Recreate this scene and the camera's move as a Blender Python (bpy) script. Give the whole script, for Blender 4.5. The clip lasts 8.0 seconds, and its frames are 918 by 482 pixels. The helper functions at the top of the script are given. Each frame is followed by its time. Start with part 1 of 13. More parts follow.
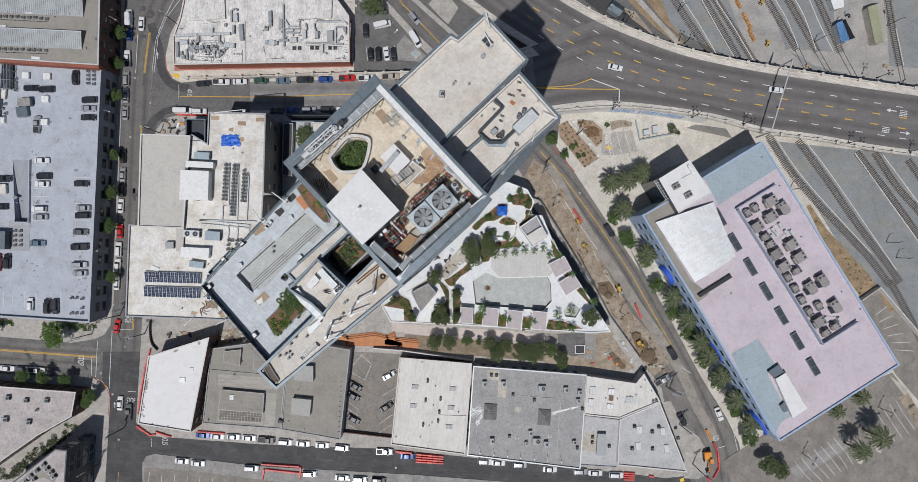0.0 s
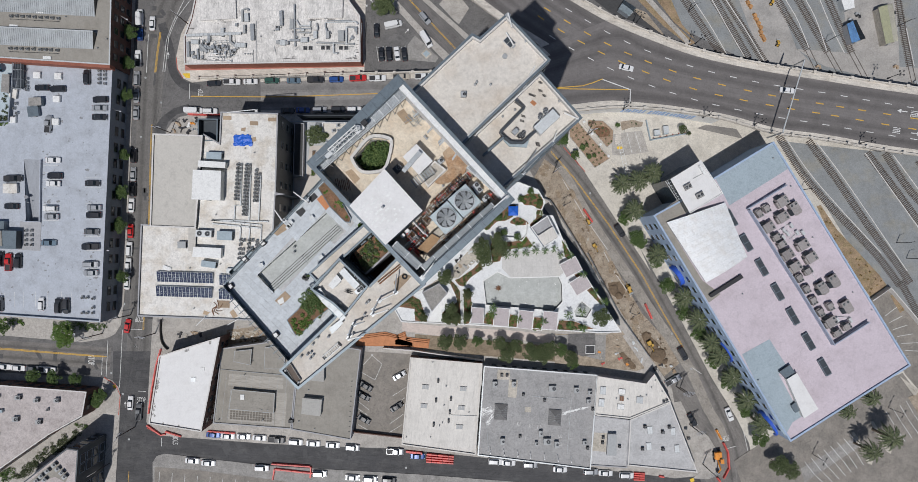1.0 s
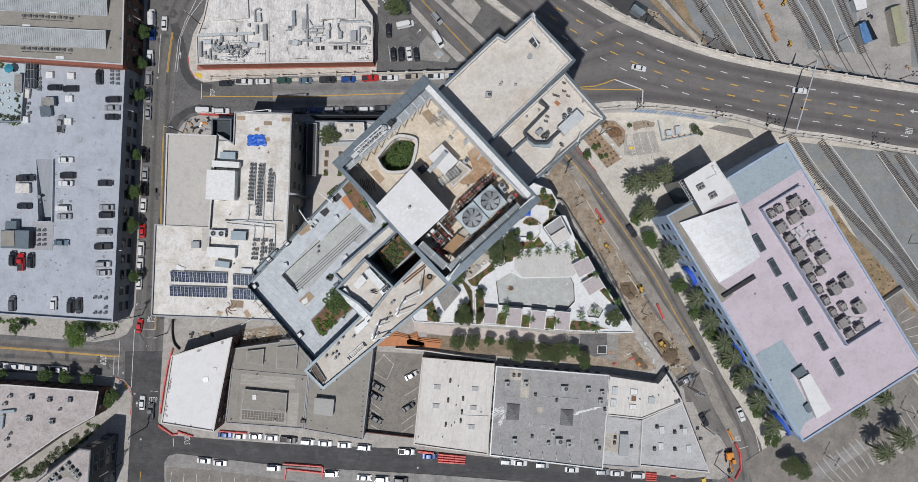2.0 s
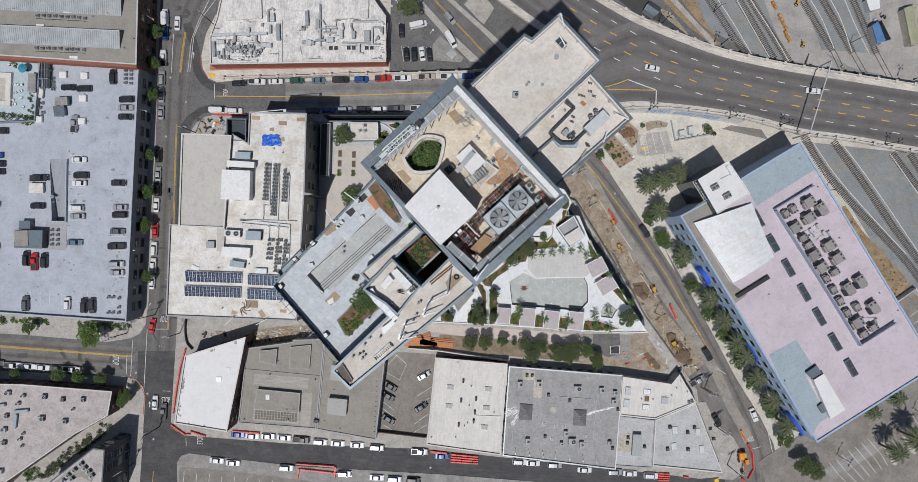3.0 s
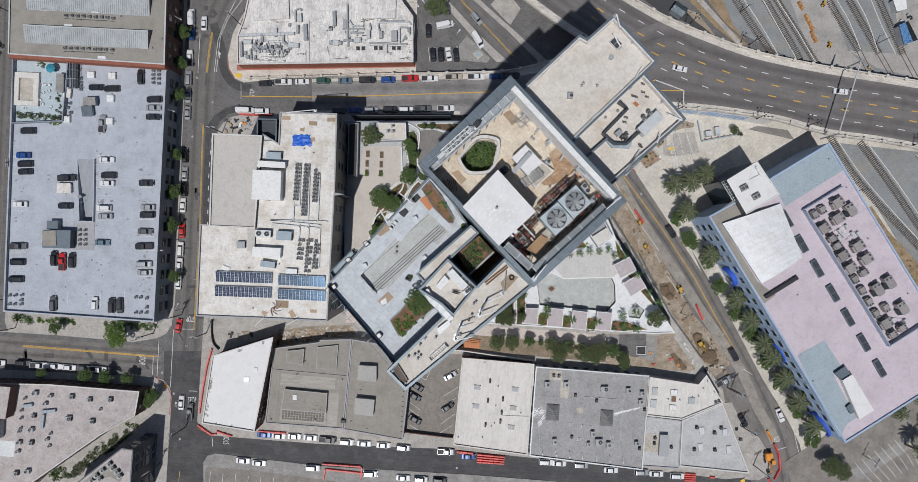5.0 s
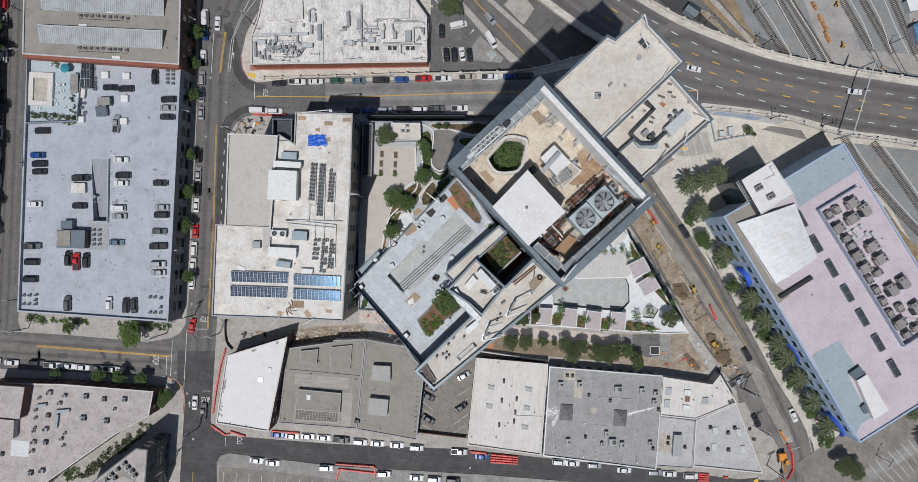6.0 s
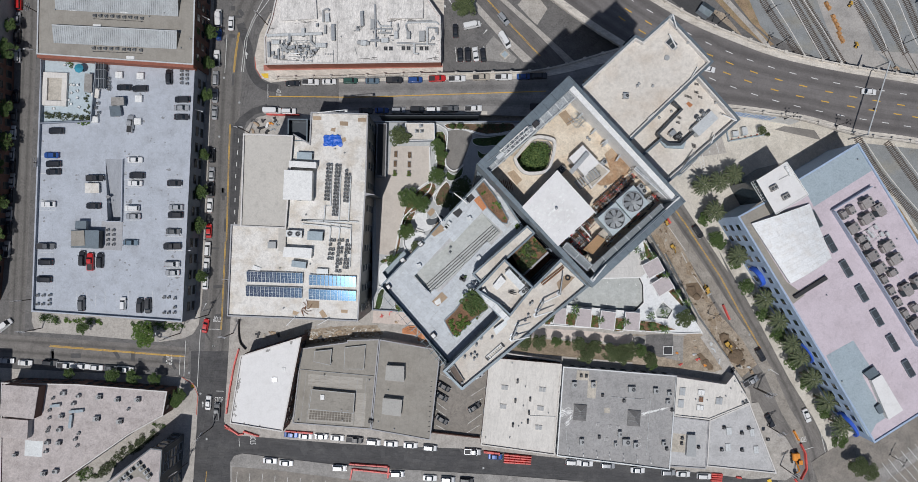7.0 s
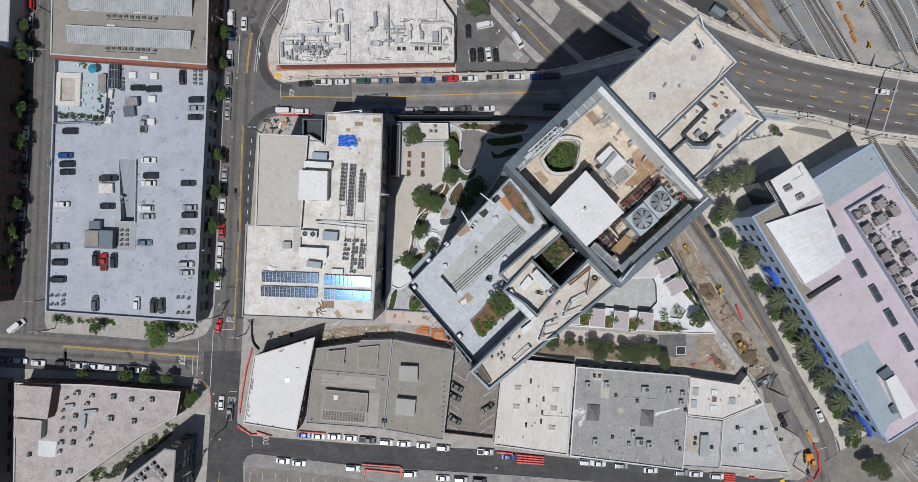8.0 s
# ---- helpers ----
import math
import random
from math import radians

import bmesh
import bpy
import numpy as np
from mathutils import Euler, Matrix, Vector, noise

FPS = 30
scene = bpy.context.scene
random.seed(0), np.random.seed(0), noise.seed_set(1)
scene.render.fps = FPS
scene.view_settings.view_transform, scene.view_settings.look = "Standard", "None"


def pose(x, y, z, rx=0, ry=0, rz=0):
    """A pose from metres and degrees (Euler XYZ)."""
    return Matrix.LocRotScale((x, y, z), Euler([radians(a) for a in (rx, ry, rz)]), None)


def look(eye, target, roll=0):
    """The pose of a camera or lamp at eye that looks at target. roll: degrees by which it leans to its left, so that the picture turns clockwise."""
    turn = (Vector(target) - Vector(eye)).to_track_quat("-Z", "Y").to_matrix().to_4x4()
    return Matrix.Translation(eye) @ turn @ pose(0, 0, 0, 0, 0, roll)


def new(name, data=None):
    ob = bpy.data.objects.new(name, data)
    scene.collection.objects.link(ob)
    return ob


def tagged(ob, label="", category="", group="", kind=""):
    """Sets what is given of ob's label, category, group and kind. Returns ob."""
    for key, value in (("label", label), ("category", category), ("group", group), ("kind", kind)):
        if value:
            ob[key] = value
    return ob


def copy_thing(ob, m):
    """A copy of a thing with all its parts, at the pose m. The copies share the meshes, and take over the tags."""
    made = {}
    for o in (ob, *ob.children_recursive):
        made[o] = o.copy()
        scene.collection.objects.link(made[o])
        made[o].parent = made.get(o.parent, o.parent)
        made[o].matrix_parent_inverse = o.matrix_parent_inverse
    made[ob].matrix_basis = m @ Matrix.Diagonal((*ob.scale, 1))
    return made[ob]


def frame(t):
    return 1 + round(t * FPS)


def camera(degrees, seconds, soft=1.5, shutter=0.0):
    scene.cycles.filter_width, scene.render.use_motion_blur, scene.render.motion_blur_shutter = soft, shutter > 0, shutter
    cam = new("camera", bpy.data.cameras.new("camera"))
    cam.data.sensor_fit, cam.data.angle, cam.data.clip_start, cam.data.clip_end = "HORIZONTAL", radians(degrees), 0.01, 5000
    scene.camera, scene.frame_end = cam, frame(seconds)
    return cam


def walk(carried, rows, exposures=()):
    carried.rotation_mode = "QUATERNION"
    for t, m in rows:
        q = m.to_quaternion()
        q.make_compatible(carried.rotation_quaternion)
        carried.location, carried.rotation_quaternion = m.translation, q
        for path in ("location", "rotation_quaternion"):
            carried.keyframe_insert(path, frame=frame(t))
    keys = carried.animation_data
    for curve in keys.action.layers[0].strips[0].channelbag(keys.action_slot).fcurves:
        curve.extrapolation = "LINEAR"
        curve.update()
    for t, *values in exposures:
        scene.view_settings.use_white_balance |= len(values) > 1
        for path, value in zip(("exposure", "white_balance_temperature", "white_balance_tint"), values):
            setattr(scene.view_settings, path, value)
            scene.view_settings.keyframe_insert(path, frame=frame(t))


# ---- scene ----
cam = camera(72.0, 8.0, 0.65)
# a level flight to the west, looking straight down
ROWS = [
    (0.0, 0.0, 0.0, 0.0, 0.0),
    (0.5, -0.0492, -0.0011, -0.0001, -0.03),
    (1.0, -0.103, -0.0019, 0.0004, -0.06),
    (1.5, -0.1602, -0.0025, 0.0009, -0.08),
    (3.0, -0.3473, -0.0019, 0.0017, -0.14),
    (3.5, -0.4119, -0.0022, 0.0024, -0.15),
    (4.0, -0.4766, -0.0023, 0.0031, -0.16),
    (4.5, -0.5418, -0.0025, 0.0036, -0.17),
    (6.0, -0.7402, -0.0043, 0.0034, -0.19),
    (6.5, -0.8063, -0.0046, 0.0035, -0.19),
    (7.0, -0.8725, -0.0048, 0.0039, -0.19),
    (7.5, -0.9336, -0.005, 0.0046, -0.19),
    (8.0, -0.9999, -0.005, 0.005, -0.18),
]
METRES, EYE = 34.0, 212.0
walk(cam, [(t, pose(0, 0, EYE, -90) @ pose(METRES * x, METRES * y, METRES * z, 90, roll, 0)) for t, x, y, z, roll in ROWS],
     exposures=[(0.0, -0.5, 6400, 11), (8.0, -0.5, 6400, 11)])

# ---- light: high sun from the south ----
SUN_WAY = Vector((17.1, 42.4, -105.0)).normalized()
sun = new("sun", bpy.data.lights.new("sun", "SUN"))
sun.data.energy, sun.data.angle, sun.data.color = 4.12, radians(0.53), (1.0, 0.985, 0.965)
sun.matrix_world = look((0, 0, 300), Vector((0, 0, 300)) + SUN_WAY)
world = bpy.data.worlds.new("sky")
scene.world = world
world.use_nodes = True
sky = world.node_tree.nodes.new("ShaderNodeTexSky")
sky.sky_type, sky.sun_disc = "NISHITA", False
sky.sun_elevation = math.asin(-SUN_WAY.z)
sky.sun_rotation = math.atan2(-SUN_WAY.x, -SUN_WAY.y)
world.node_tree.links.new(sky.outputs[0], world.node_tree.nodes["Background"].inputs[0])
world.node_tree.nodes["Background"].inputs[1].default_value = 0.07

# ---- materials ----
def surface(name, col, rough=0.8, var=0.15, big=7.0, fine=0.5, bump=0.1, stain=None, metal=0.0, rand=0.0, local=False, streak=None, grime=0.16, seam=None, crack=0.0, lanes=None):
    """A worn surface: col varied at two scales; stain (colour, share, size) in patches; rand: shift from object to object; lanes: tyre wear across a road."""
    m = bpy.data.materials.new(name)
    m.use_nodes = True
    nt = m.node_tree
    b = nt.nodes["Principled BSDF"]
    b.inputs["Roughness"].default_value, b.inputs["Metallic"].default_value = rough, metal
    N, Lk = nt.nodes.new, nt.links.new
    pos = N("ShaderNodeTexCoord").outputs["Object"] if local else N("ShaderNodeNewGeometry").outputs["Position"]
    if streak:
        mp = N("ShaderNodeMapping")
        mp.vector_type = "TEXTURE"
        mp.inputs["Rotation"].default_value[2] = radians(streak[0])
        mp.inputs["Scale"].default_value = (streak[1], 1.0, 1.0)
        Lk(pos, mp.inputs[0])
        pos_s = mp.outputs[0]
    else:
        pos_s = pos
    n1, n2 = N("ShaderNodeTexNoise"), N("ShaderNodeTexNoise")
    for n, size, det, p in ((n1, big, 6.0, pos_s), (n2, fine, 4.0, pos)):
        n.inputs["Scale"].default_value, n.inputs["Detail"].default_value = 1.0 / size, det
        n.inputs["Roughness"].default_value = 0.65
        Lk(p, n.inputs["Vector"])
    add = N("ShaderNodeMath"); add.operation = "ADD"
    Lk(n1.outputs[0], add.inputs[0]); Lk(n2.outputs[0], add.inputs[1])
    ramp = N("ShaderNodeMapRange")
    ramp.inputs["From Min"].default_value, ramp.inputs["From Max"].default_value = 0.65, 1.35
    ramp.inputs["To Min"].default_value, ramp.inputs["To Max"].default_value = 1 - 1.6 * var, 1 + 1.6 * var
    Lk(add.outputs[0], ramp.inputs["Value"])
    val = ramp.outputs[0]
    if rand:
        oi, mr, mu = N("ShaderNodeObjectInfo"), N("ShaderNodeMapRange"), N("ShaderNodeMath")
        mr.inputs["To Min"].default_value, mr.inputs["To Max"].default_value = 1 - rand, 1 + rand
        Lk(oi.outputs["Random"], mr.inputs["Value"])
        mu.operation = "MULTIPLY"
        Lk(val, mu.inputs[0]); Lk(mr.outputs[0], mu.inputs[1])
        val = mu.outputs[0]
    def times(v, w):
        mm = N("ShaderNodeMath"); mm.operation = "MULTIPLY"
        Lk(v, mm.inputs[0]); Lk(w, mm.inputs[1])
        return mm.outputs[0]

    def shade(v, lo, hi, a, b):
        mr = N("ShaderNodeMapRange")
        for key, x in (("From Min", lo), ("From Max", hi), ("To Min", a), ("To Max", b)):
            mr.inputs[key].default_value = x
        Lk(v, mr.inputs["Value"])
        return mr.outputs[0]

    if grime:
        n4, n5 = N("ShaderNodeTexNoise"), N("ShaderNodeTexNoise")
        for n, size, rr in ((n4, big * 0.22, 0.75), (n5, 0.45, 0.8)):
            n.inputs["Scale"].default_value, n.inputs["Detail"].default_value, n.inputs["Roughness"].default_value = 1.0 / size, 5.0, rr
            n.inputs["Distortion"].default_value = 0.6
            Lk(pos_s, n.inputs["Vector"])
        val = times(val, shade(n4.outputs[0], 0.5, 0.72, 1.0 + 0.25 * grime, 1.0 - grime))
        val = times(val, shade(n5.outputs[0], 0.35, 0.68, 1.0 + 0.6 * grime, 1.0 - 0.75 * grime))
    if crack:
        vo = N("ShaderNodeTexVoronoi")
        vo.feature = "DISTANCE_TO_EDGE"
        vo.inputs["Scale"].default_value = 1.0 / 4.5
        nz = N("ShaderNodeTexNoise"); nz.inputs["Scale"].default_value = 0.6
        Lk(pos, nz.inputs["Vector"])
        sc = N("ShaderNodeVectorMath"); sc.operation = "SCALE"; sc.inputs["Scale"].default_value = 3.0
        Lk(nz.outputs["Color"], sc.inputs[0])
        ad = N("ShaderNodeVectorMath"); ad.operation = "ADD"
        Lk(pos, ad.inputs[0]); Lk(sc.outputs[0], ad.inputs[1])
        Lk(ad.outputs[0], vo.inputs["Vector"])
        val = times(val, shade(vo.outputs["Distance"], 0.0, 0.016, 1.0 - crack, 1.0))
    if seam:
        ang, gap, deep = seam
        for extra, g2 in ((0, gap), (90, gap * 3.1)):
            mp2 = N("ShaderNodeMapping")
            mp2.inputs["Rotation"].default_value[2] = radians(ang + extra)
            Lk(pos, mp2.inputs[0])
            sx = N("ShaderNodeSeparateXYZ"); Lk(mp2.outputs[0], sx.inputs[0])
            fr = N("ShaderNodeMath"); fr.operation = "PINGPONG"; fr.inputs[1].default_value = g2
            Lk(sx.outputs[0], fr.inputs[0])
            val = times(val, shade(fr.outputs[0], 0.0, 0.09, 1.0 - deep, 1.0))
    if lanes:
        uv = N("ShaderNodeUVMap"); uv.uv_map = "lane"
        sx = N("ShaderNodeSeparateXYZ"); Lk(uv.outputs[0], sx.inputs[0])
        wn = N("ShaderNodeTexNoise"); wn.inputs["Scale"].default_value = 0.07; Lk(pos, wn.inputs["Vector"])
        sway = N("ShaderNodeMath"); sway.operation = "MULTIPLY_ADD"; sway.inputs[1].default_value = 0.05
        Lk(wn.outputs[0], sway.inputs[0]); Lk(sx.outputs[0], sway.inputs[2])
        tone = N("ShaderNodeValToRGB")
        tone.color_ramp.interpolation = "EASE"
        els = tone.color_ramp.elements
        while len(els) < len(lanes):
            els.new(0.5)
        for e, (at, v) in zip(els, lanes):
            e.position, e.color = at + 0.025, (v / 1.2, v / 1.2, v / 1.2, 1)
        Lk(sway.outputs[0], tone.inputs[0])
        val = times(val, shade(tone.outputs[0], 0.0, 1.0, 0.0, 1.2))
        drag = N("ShaderNodeMapping"); drag.inputs["Scale"].default_value = (34.0, 0.05, 1.0)
        Lk(uv.outputs[0], drag.inputs[0])
        dn = N("ShaderNodeTexNoise"); dn.inputs["Scale"].default_value = 1.0; dn.inputs["Detail"].default_value = 3.0
        Lk(drag.outputs[0], dn.inputs["Vector"])
        val = times(val, shade(dn.outputs[0], 0.3, 0.7, 0.9, 1.08))
    src = N("ShaderNodeRGB"); src.outputs[0].default_value = (*col, 1)
    colour = src.outputs[0]
    if stain:
        scol, share, size = stain
        n3, sr, mx = N("ShaderNodeTexNoise"), N("ShaderNodeMapRange"), N("ShaderNodeMix")
        n3.inputs["Scale"].default_value, n3.inputs["Detail"].default_value = 1.0 / size, 8.0
        n3.inputs["Roughness"].default_value = 0.6
        off = N("ShaderNodeVectorMath"); off.operation = "ADD"; off.inputs[1].default_value = (31.7, 12.3, 5.1)
        Lk(pos, off.inputs[0]); Lk(off.outputs[0], n3.inputs["Vector"])
        mid = 0.68 - 0.36 * share
        sr.inputs["From Min"].default_value, sr.inputs["From Max"].default_value = mid - 0.1, mid + 0.3
        Lk(n3.outputs[0], sr.inputs["Value"])
        mx.data_type = "RGBA"
        Lk(sr.outputs[0], mx.inputs[0]); Lk(colour, mx.inputs[6]); mx.inputs[7].default_value = (*scol, 1)
        colour = mx.outputs[2]
    mul = N("ShaderNodeVectorMath"); mul.operation = "SCALE"
    Lk(colour, mul.inputs[0]); Lk(val, mul.inputs["Scale"])
    Lk(mul.outputs[0], b.inputs["Base Color"])
    if bump:
        bp = N("ShaderNodeBump")
        bp.inputs["Strength"].default_value, bp.inputs["Distance"].default_value = bump, 0.05
        Lk(n2.outputs[0], bp.inputs["Height"]); Lk(bp.outputs[0], b.inputs["Normal"])
    return m


def gloss(name, col, rough=0.1, metal=0.0, coat=0.0):
    m = bpy.data.materials.new(name)
    m.use_nodes = True
    b = m.node_tree.nodes["Principled BSDF"]
    b.inputs["Base Color"].default_value = (*col, 1)
    b.inputs["Roughness"].default_value, b.inputs["Metallic"].default_value = rough, metal
    b.inputs["Coat Weight"].default_value = coat
    return m


ASPHALT = surface("asphalt", (0.135, 0.13, 0.126), 0.9, 0.17, 5, 0.6, 0.2, ((0.17, 0.163, 0.156), 0.38, 5), grime=0.28, crack=0.35)
ASPHALT_VIA = surface("viaduct_asphalt", (0.158, 0.146, 0.14), 0.9, 0.1, 2.2, 0.5, 0.2, ((0.12, 0.11, 0.105), 0.3, 5), grime=0.1, lanes=((0.06, 1.12), (0.17, 0.7), (0.26, 1.02), (0.33, 0.82), (0.41, 1.05), (0.48, 1.1), (0.56, 1.05), (0.64, 0.82), (0.72, 1.02), (0.81, 0.74), (0.92, 1.1)))
ASPHALT_RAMP = surface("ramp_asphalt", (0.25, 0.239, 0.228), 0.9, 0.13, 3.0, 0.5, 0.2, ((0.12, 0.115, 0.112), 0.3, 5), grime=0.2, crack=0.15, lanes=((0.0, 1.0), (0.16, 1.0), (0.3, 0.72), (0.45, 1.04), (0.54, 1.0), (0.68, 0.74), (0.84, 1.0)))
ASPHALT_LANE = surface("tyre_worn_asphalt", (0.175, 0.163, 0.15), 0.9, 0.14, 3.0, 0.5, 0.2, ((0.1, 0.094, 0.088), 0.3, 4), grime=0.22, crack=0.2, lanes=((0.0, 1.1), (0.13, 1.02), (0.25, 0.68), (0.38, 1.05), (0.5, 1.12), (0.62, 1.05), (0.75, 0.7), (0.87, 1.05), (1.0, 1.1)))
ASPHALT_WEST = surface("dark_worn_lane_asphalt", (0.15, 0.142, 0.133), 0.9, 0.15, 3.0, 0.5, 0.2, ((0.15, 0.143, 0.135), 0.3, 4), grime=0.24, crack=0.25, lanes=((0.0, 1.12), (0.14, 1.0), (0.27, 0.72), (0.42, 1.05), (0.58, 1.05), (0.73, 0.72), (0.86, 1.0), (1.0, 1.12)))
ASPHALT_SOUTH = surface("south_street_asphalt", (0.068, 0.067, 0.068), 0.9, 0.18, 3.0, 0.5, 0.2, ((0.12, 0.117, 0.113), 0.3, 4), grime=0.25, crack=0.3, streak=(-3, 7))
ASPHALT_PALE = surface("pale_worn_asphalt", (0.185, 0.172, 0.158), 0.9, 0.2, 2.2, 0.5, 0.2, ((0.1, 0.094, 0.088), 0.36, 4), grime=0.26, crack=0.3, streak=(-58, 9))
ASPHALT_LOWER = surface("lower_street_asphalt", (0.155, 0.145, 0.138), 0.9, 0.15, 2.6, 0.5, 0.2, ((0.1, 0.095, 0.09), 0.36, 4), grime=0.22, crack=0.3, streak=(-46, 9))
ASPHALT_DARK = surface("dark_asphalt", (0.06, 0.06, 0.061), 0.9, 0.15, 6, 0.6, 0.2)
ASPHALT_LOT = surface("lot_asphalt", (0.25, 0.226, 0.197), 0.9, 0.12, 6, 0.6, 0.2, ((0.15, 0.14, 0.125), 0.4, 5), grime=0.2, crack=0.25)
CONCRETE = surface("concrete_paving", (0.405, 0.378, 0.343), 0.85, 0.12, 3, 0.5, 0.1, ((0.27, 0.25, 0.22), 0.35, 3), grime=0.26, seam=(2, 1.5, 0.12))
CONCRETE_TAN = surface("tan_concrete", (0.475, 0.435, 0.372), 0.85, 0.12, 4, 0.5, 0.1, ((0.29, 0.26, 0.21), 0.36, 4), grime=0.28, seam=(-32, 2.0, 0.1))
CONCRETE_GREY = surface("grey_concrete", (0.29, 0.277, 0.258), 0.85, 0.14, 3, 0.5, 0.1, ((0.17, 0.16, 0.15), 0.35, 3), grime=0.28, seam=(-3, 1.5, 0.12))
DIRT = surface("construction_dirt", (0.34, 0.283, 0.217), 0.95, 0.22, 2.5, 0.4, 0.4, ((0.17, 0.125, 0.085), 0.4, 2.5), grime=0.3)
DIRT_DARK = surface("turned_earth", (0.16, 0.115, 0.075), 0.95, 0.3, 2, 0.3, 0.8)
BALLAST = surface("ballast", (0.24, 0.25, 0.25), 0.95, 0.14, 9, 0.35, 0.5, ((0.3, 0.27, 0.2), 0.2, 7))
DRY_GRASS = surface("dry_grass", (0.3, 0.215, 0.135), 0.95, 0.3, 3, 0.3, 0.6, ((0.2, 0.17, 0.08), 0.4, 2))
YARD = surface("yard_gravel", (0.37, 0.35, 0.325), 0.95, 0.12, 8, 0.5, 0.3, ((0.24, 0.23, 0.215), 0.35, 6))
WHITE_ROOF = surface("white_roof_membrane", (0.68, 0.655, 0.61), 0.7, 0.07, 8, 0.6, 0.05, ((0.45, 0.38, 0.29), 0.34, 3.5), grime=0.22, seam=(2, 1.55, 0.09))
WARM_ROOF = surface("warm_white_roof_membrane", (0.64, 0.612, 0.565), 0.7, 0.07, 5, 0.5, 0.05, ((0.53, 0.505, 0.465), 0.3, 3.5), grime=0.14, seam=(-5, 1.5, 0.07), streak=(85, 4))
BEIGE_ROOF = surface("beige_roof_membrane", (0.5, 0.475, 0.43), 0.75, 0.04, 9, 0.8, 0.05)
GREY_ROOF = surface("grey_roof_membrane", (0.33, 0.322, 0.315), 0.8, 0.1, 4, 0.5, 0.05, ((0.25, 0.25, 0.245), 0.38, 4), grime=0.26, seam=(-5, 1.5, 0.12))
TAUPE_ROOF = surface("taupe_roof_felt", (0.295, 0.275, 0.24), 0.85, 0.06, 8, 0.6, 0.06, ((0.22, 0.2, 0.172), 0.3, 5), grime=0.14, seam=(-5, 1.5, 0.1))
DIRTY_WHITE = surface("dirty_white_roof", (0.66, 0.635, 0.6), 0.75, 0.09, 5, 0.5, 0.05, ((0.38, 0.365, 0.345), 0.34, 3.5), grime=0.34, seam=(1, 2.1, 0.12), streak=(88, 2.5))
GARAGE_DECK = surface("garage_deck_coating", (0.415, 0.443, 0.487), 0.75, 0.06, 9, 0.6, 0.05, ((0.3, 0.312, 0.335), 0.3, 5), grime=0.16, crack=0.12, seam=(-3, 8.0, 0.12))
LAVENDER = surface("lavender_roof_coating", (0.545, 0.475, 0.512), 0.7, 0.05, 10, 0.6, 0.05, ((0.45, 0.385, 0.41), 0.34, 6), grime=0.14, seam=(-57, 3.0, 0.05))
BLUE_ROOF = surface("blue_grey_roof_coating", (0.32, 0.385, 0.42), 0.7, 0.07, 7, 0.6, 0.05, ((0.33, 0.39, 0.43), 0.4, 4))
BLUE_WALL = surface("light_blue_stucco", (0.33, 0.42, 0.55), 0.8, 0.06, 5, 0.5, 0.08)
PALE_GREY_ROOF = surface("pale_grey_roof_membrane", (0.47, 0.465, 0.46), 0.8, 0.08, 4, 0.5, 0.05, ((0.36, 0.355, 0.35), 0.36, 4), grime=0.2, seam=(20, 1.5, 0.09))
TAUPE_METAL = surface("taupe_painted_metal", (0.27, 0.245, 0.235), 0.6, 0.12, 1.5, 0.3, 0.03, rand=0.15)
VIA_CONCRETE = surface("pale_viaduct_concrete", (0.56, 0.52, 0.46), 0.85, 0.12, 3, 0.5, 0.1, ((0.38, 0.34, 0.29), 0.34, 3), grime=0.26, streak=(-11, 6))
PINK_ROOF = surface("pinkish_grey_roof", (0.45, 0.405, 0.388), 0.8, 0.1, 4, 0.6, 0.05, ((0.28, 0.245, 0.23), 0.36, 4), grime=0.28, seam=(4, 1.6, 0.1))
DECK_TAN = surface("stained_tan_roof_deck", (0.63, 0.555, 0.445), 0.8, 0.1, 3, 0.4, 0.1, ((0.45, 0.33, 0.215), 0.38, 3.5), grime=0.2)
TOWER_ROOF = surface("tower_roof_membrane", (0.62, 0.58, 0.52), 0.8, 0.06, 6, 0.5, 0.05, ((0.47, 0.395, 0.315), 0.32, 4.5), grime=0.16)
PLATE_ROOF = surface("bright_white_roof", (0.715, 0.705, 0.69), 0.7, 0.025, 6, 0.5, 0.03, ((0.6, 0.585, 0.565), 0.22, 3), grime=0.06, seam=(-6, 2.2, 0.045))
SLATE = surface("slate_metal_cladding", (0.145, 0.18, 0.205), 0.45, 0.08, 6, 0.8, 0.02, None, 0.35)
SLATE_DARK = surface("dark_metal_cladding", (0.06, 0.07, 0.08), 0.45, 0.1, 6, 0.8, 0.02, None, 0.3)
WHITE_PAINT = surface("white_paint", (0.72, 0.72, 0.7), 0.6, 0.05, 4, 0.4, 0.03)
GALV = surface("galvanised_steel", (0.42, 0.44, 0.45), 0.42, 0.1, 1.5, 0.2, 0.03, None, 0.55)
GREY_METAL = surface("grey_painted_metal", (0.34, 0.35, 0.35), 0.55, 0.08, 2, 0.3, 0.03)
LIGHT_METAL = surface("pale_sheet_metal", (0.55, 0.57, 0.57), 0.5, 0.06, 3, 0.3, 0.03, None, 0.2)
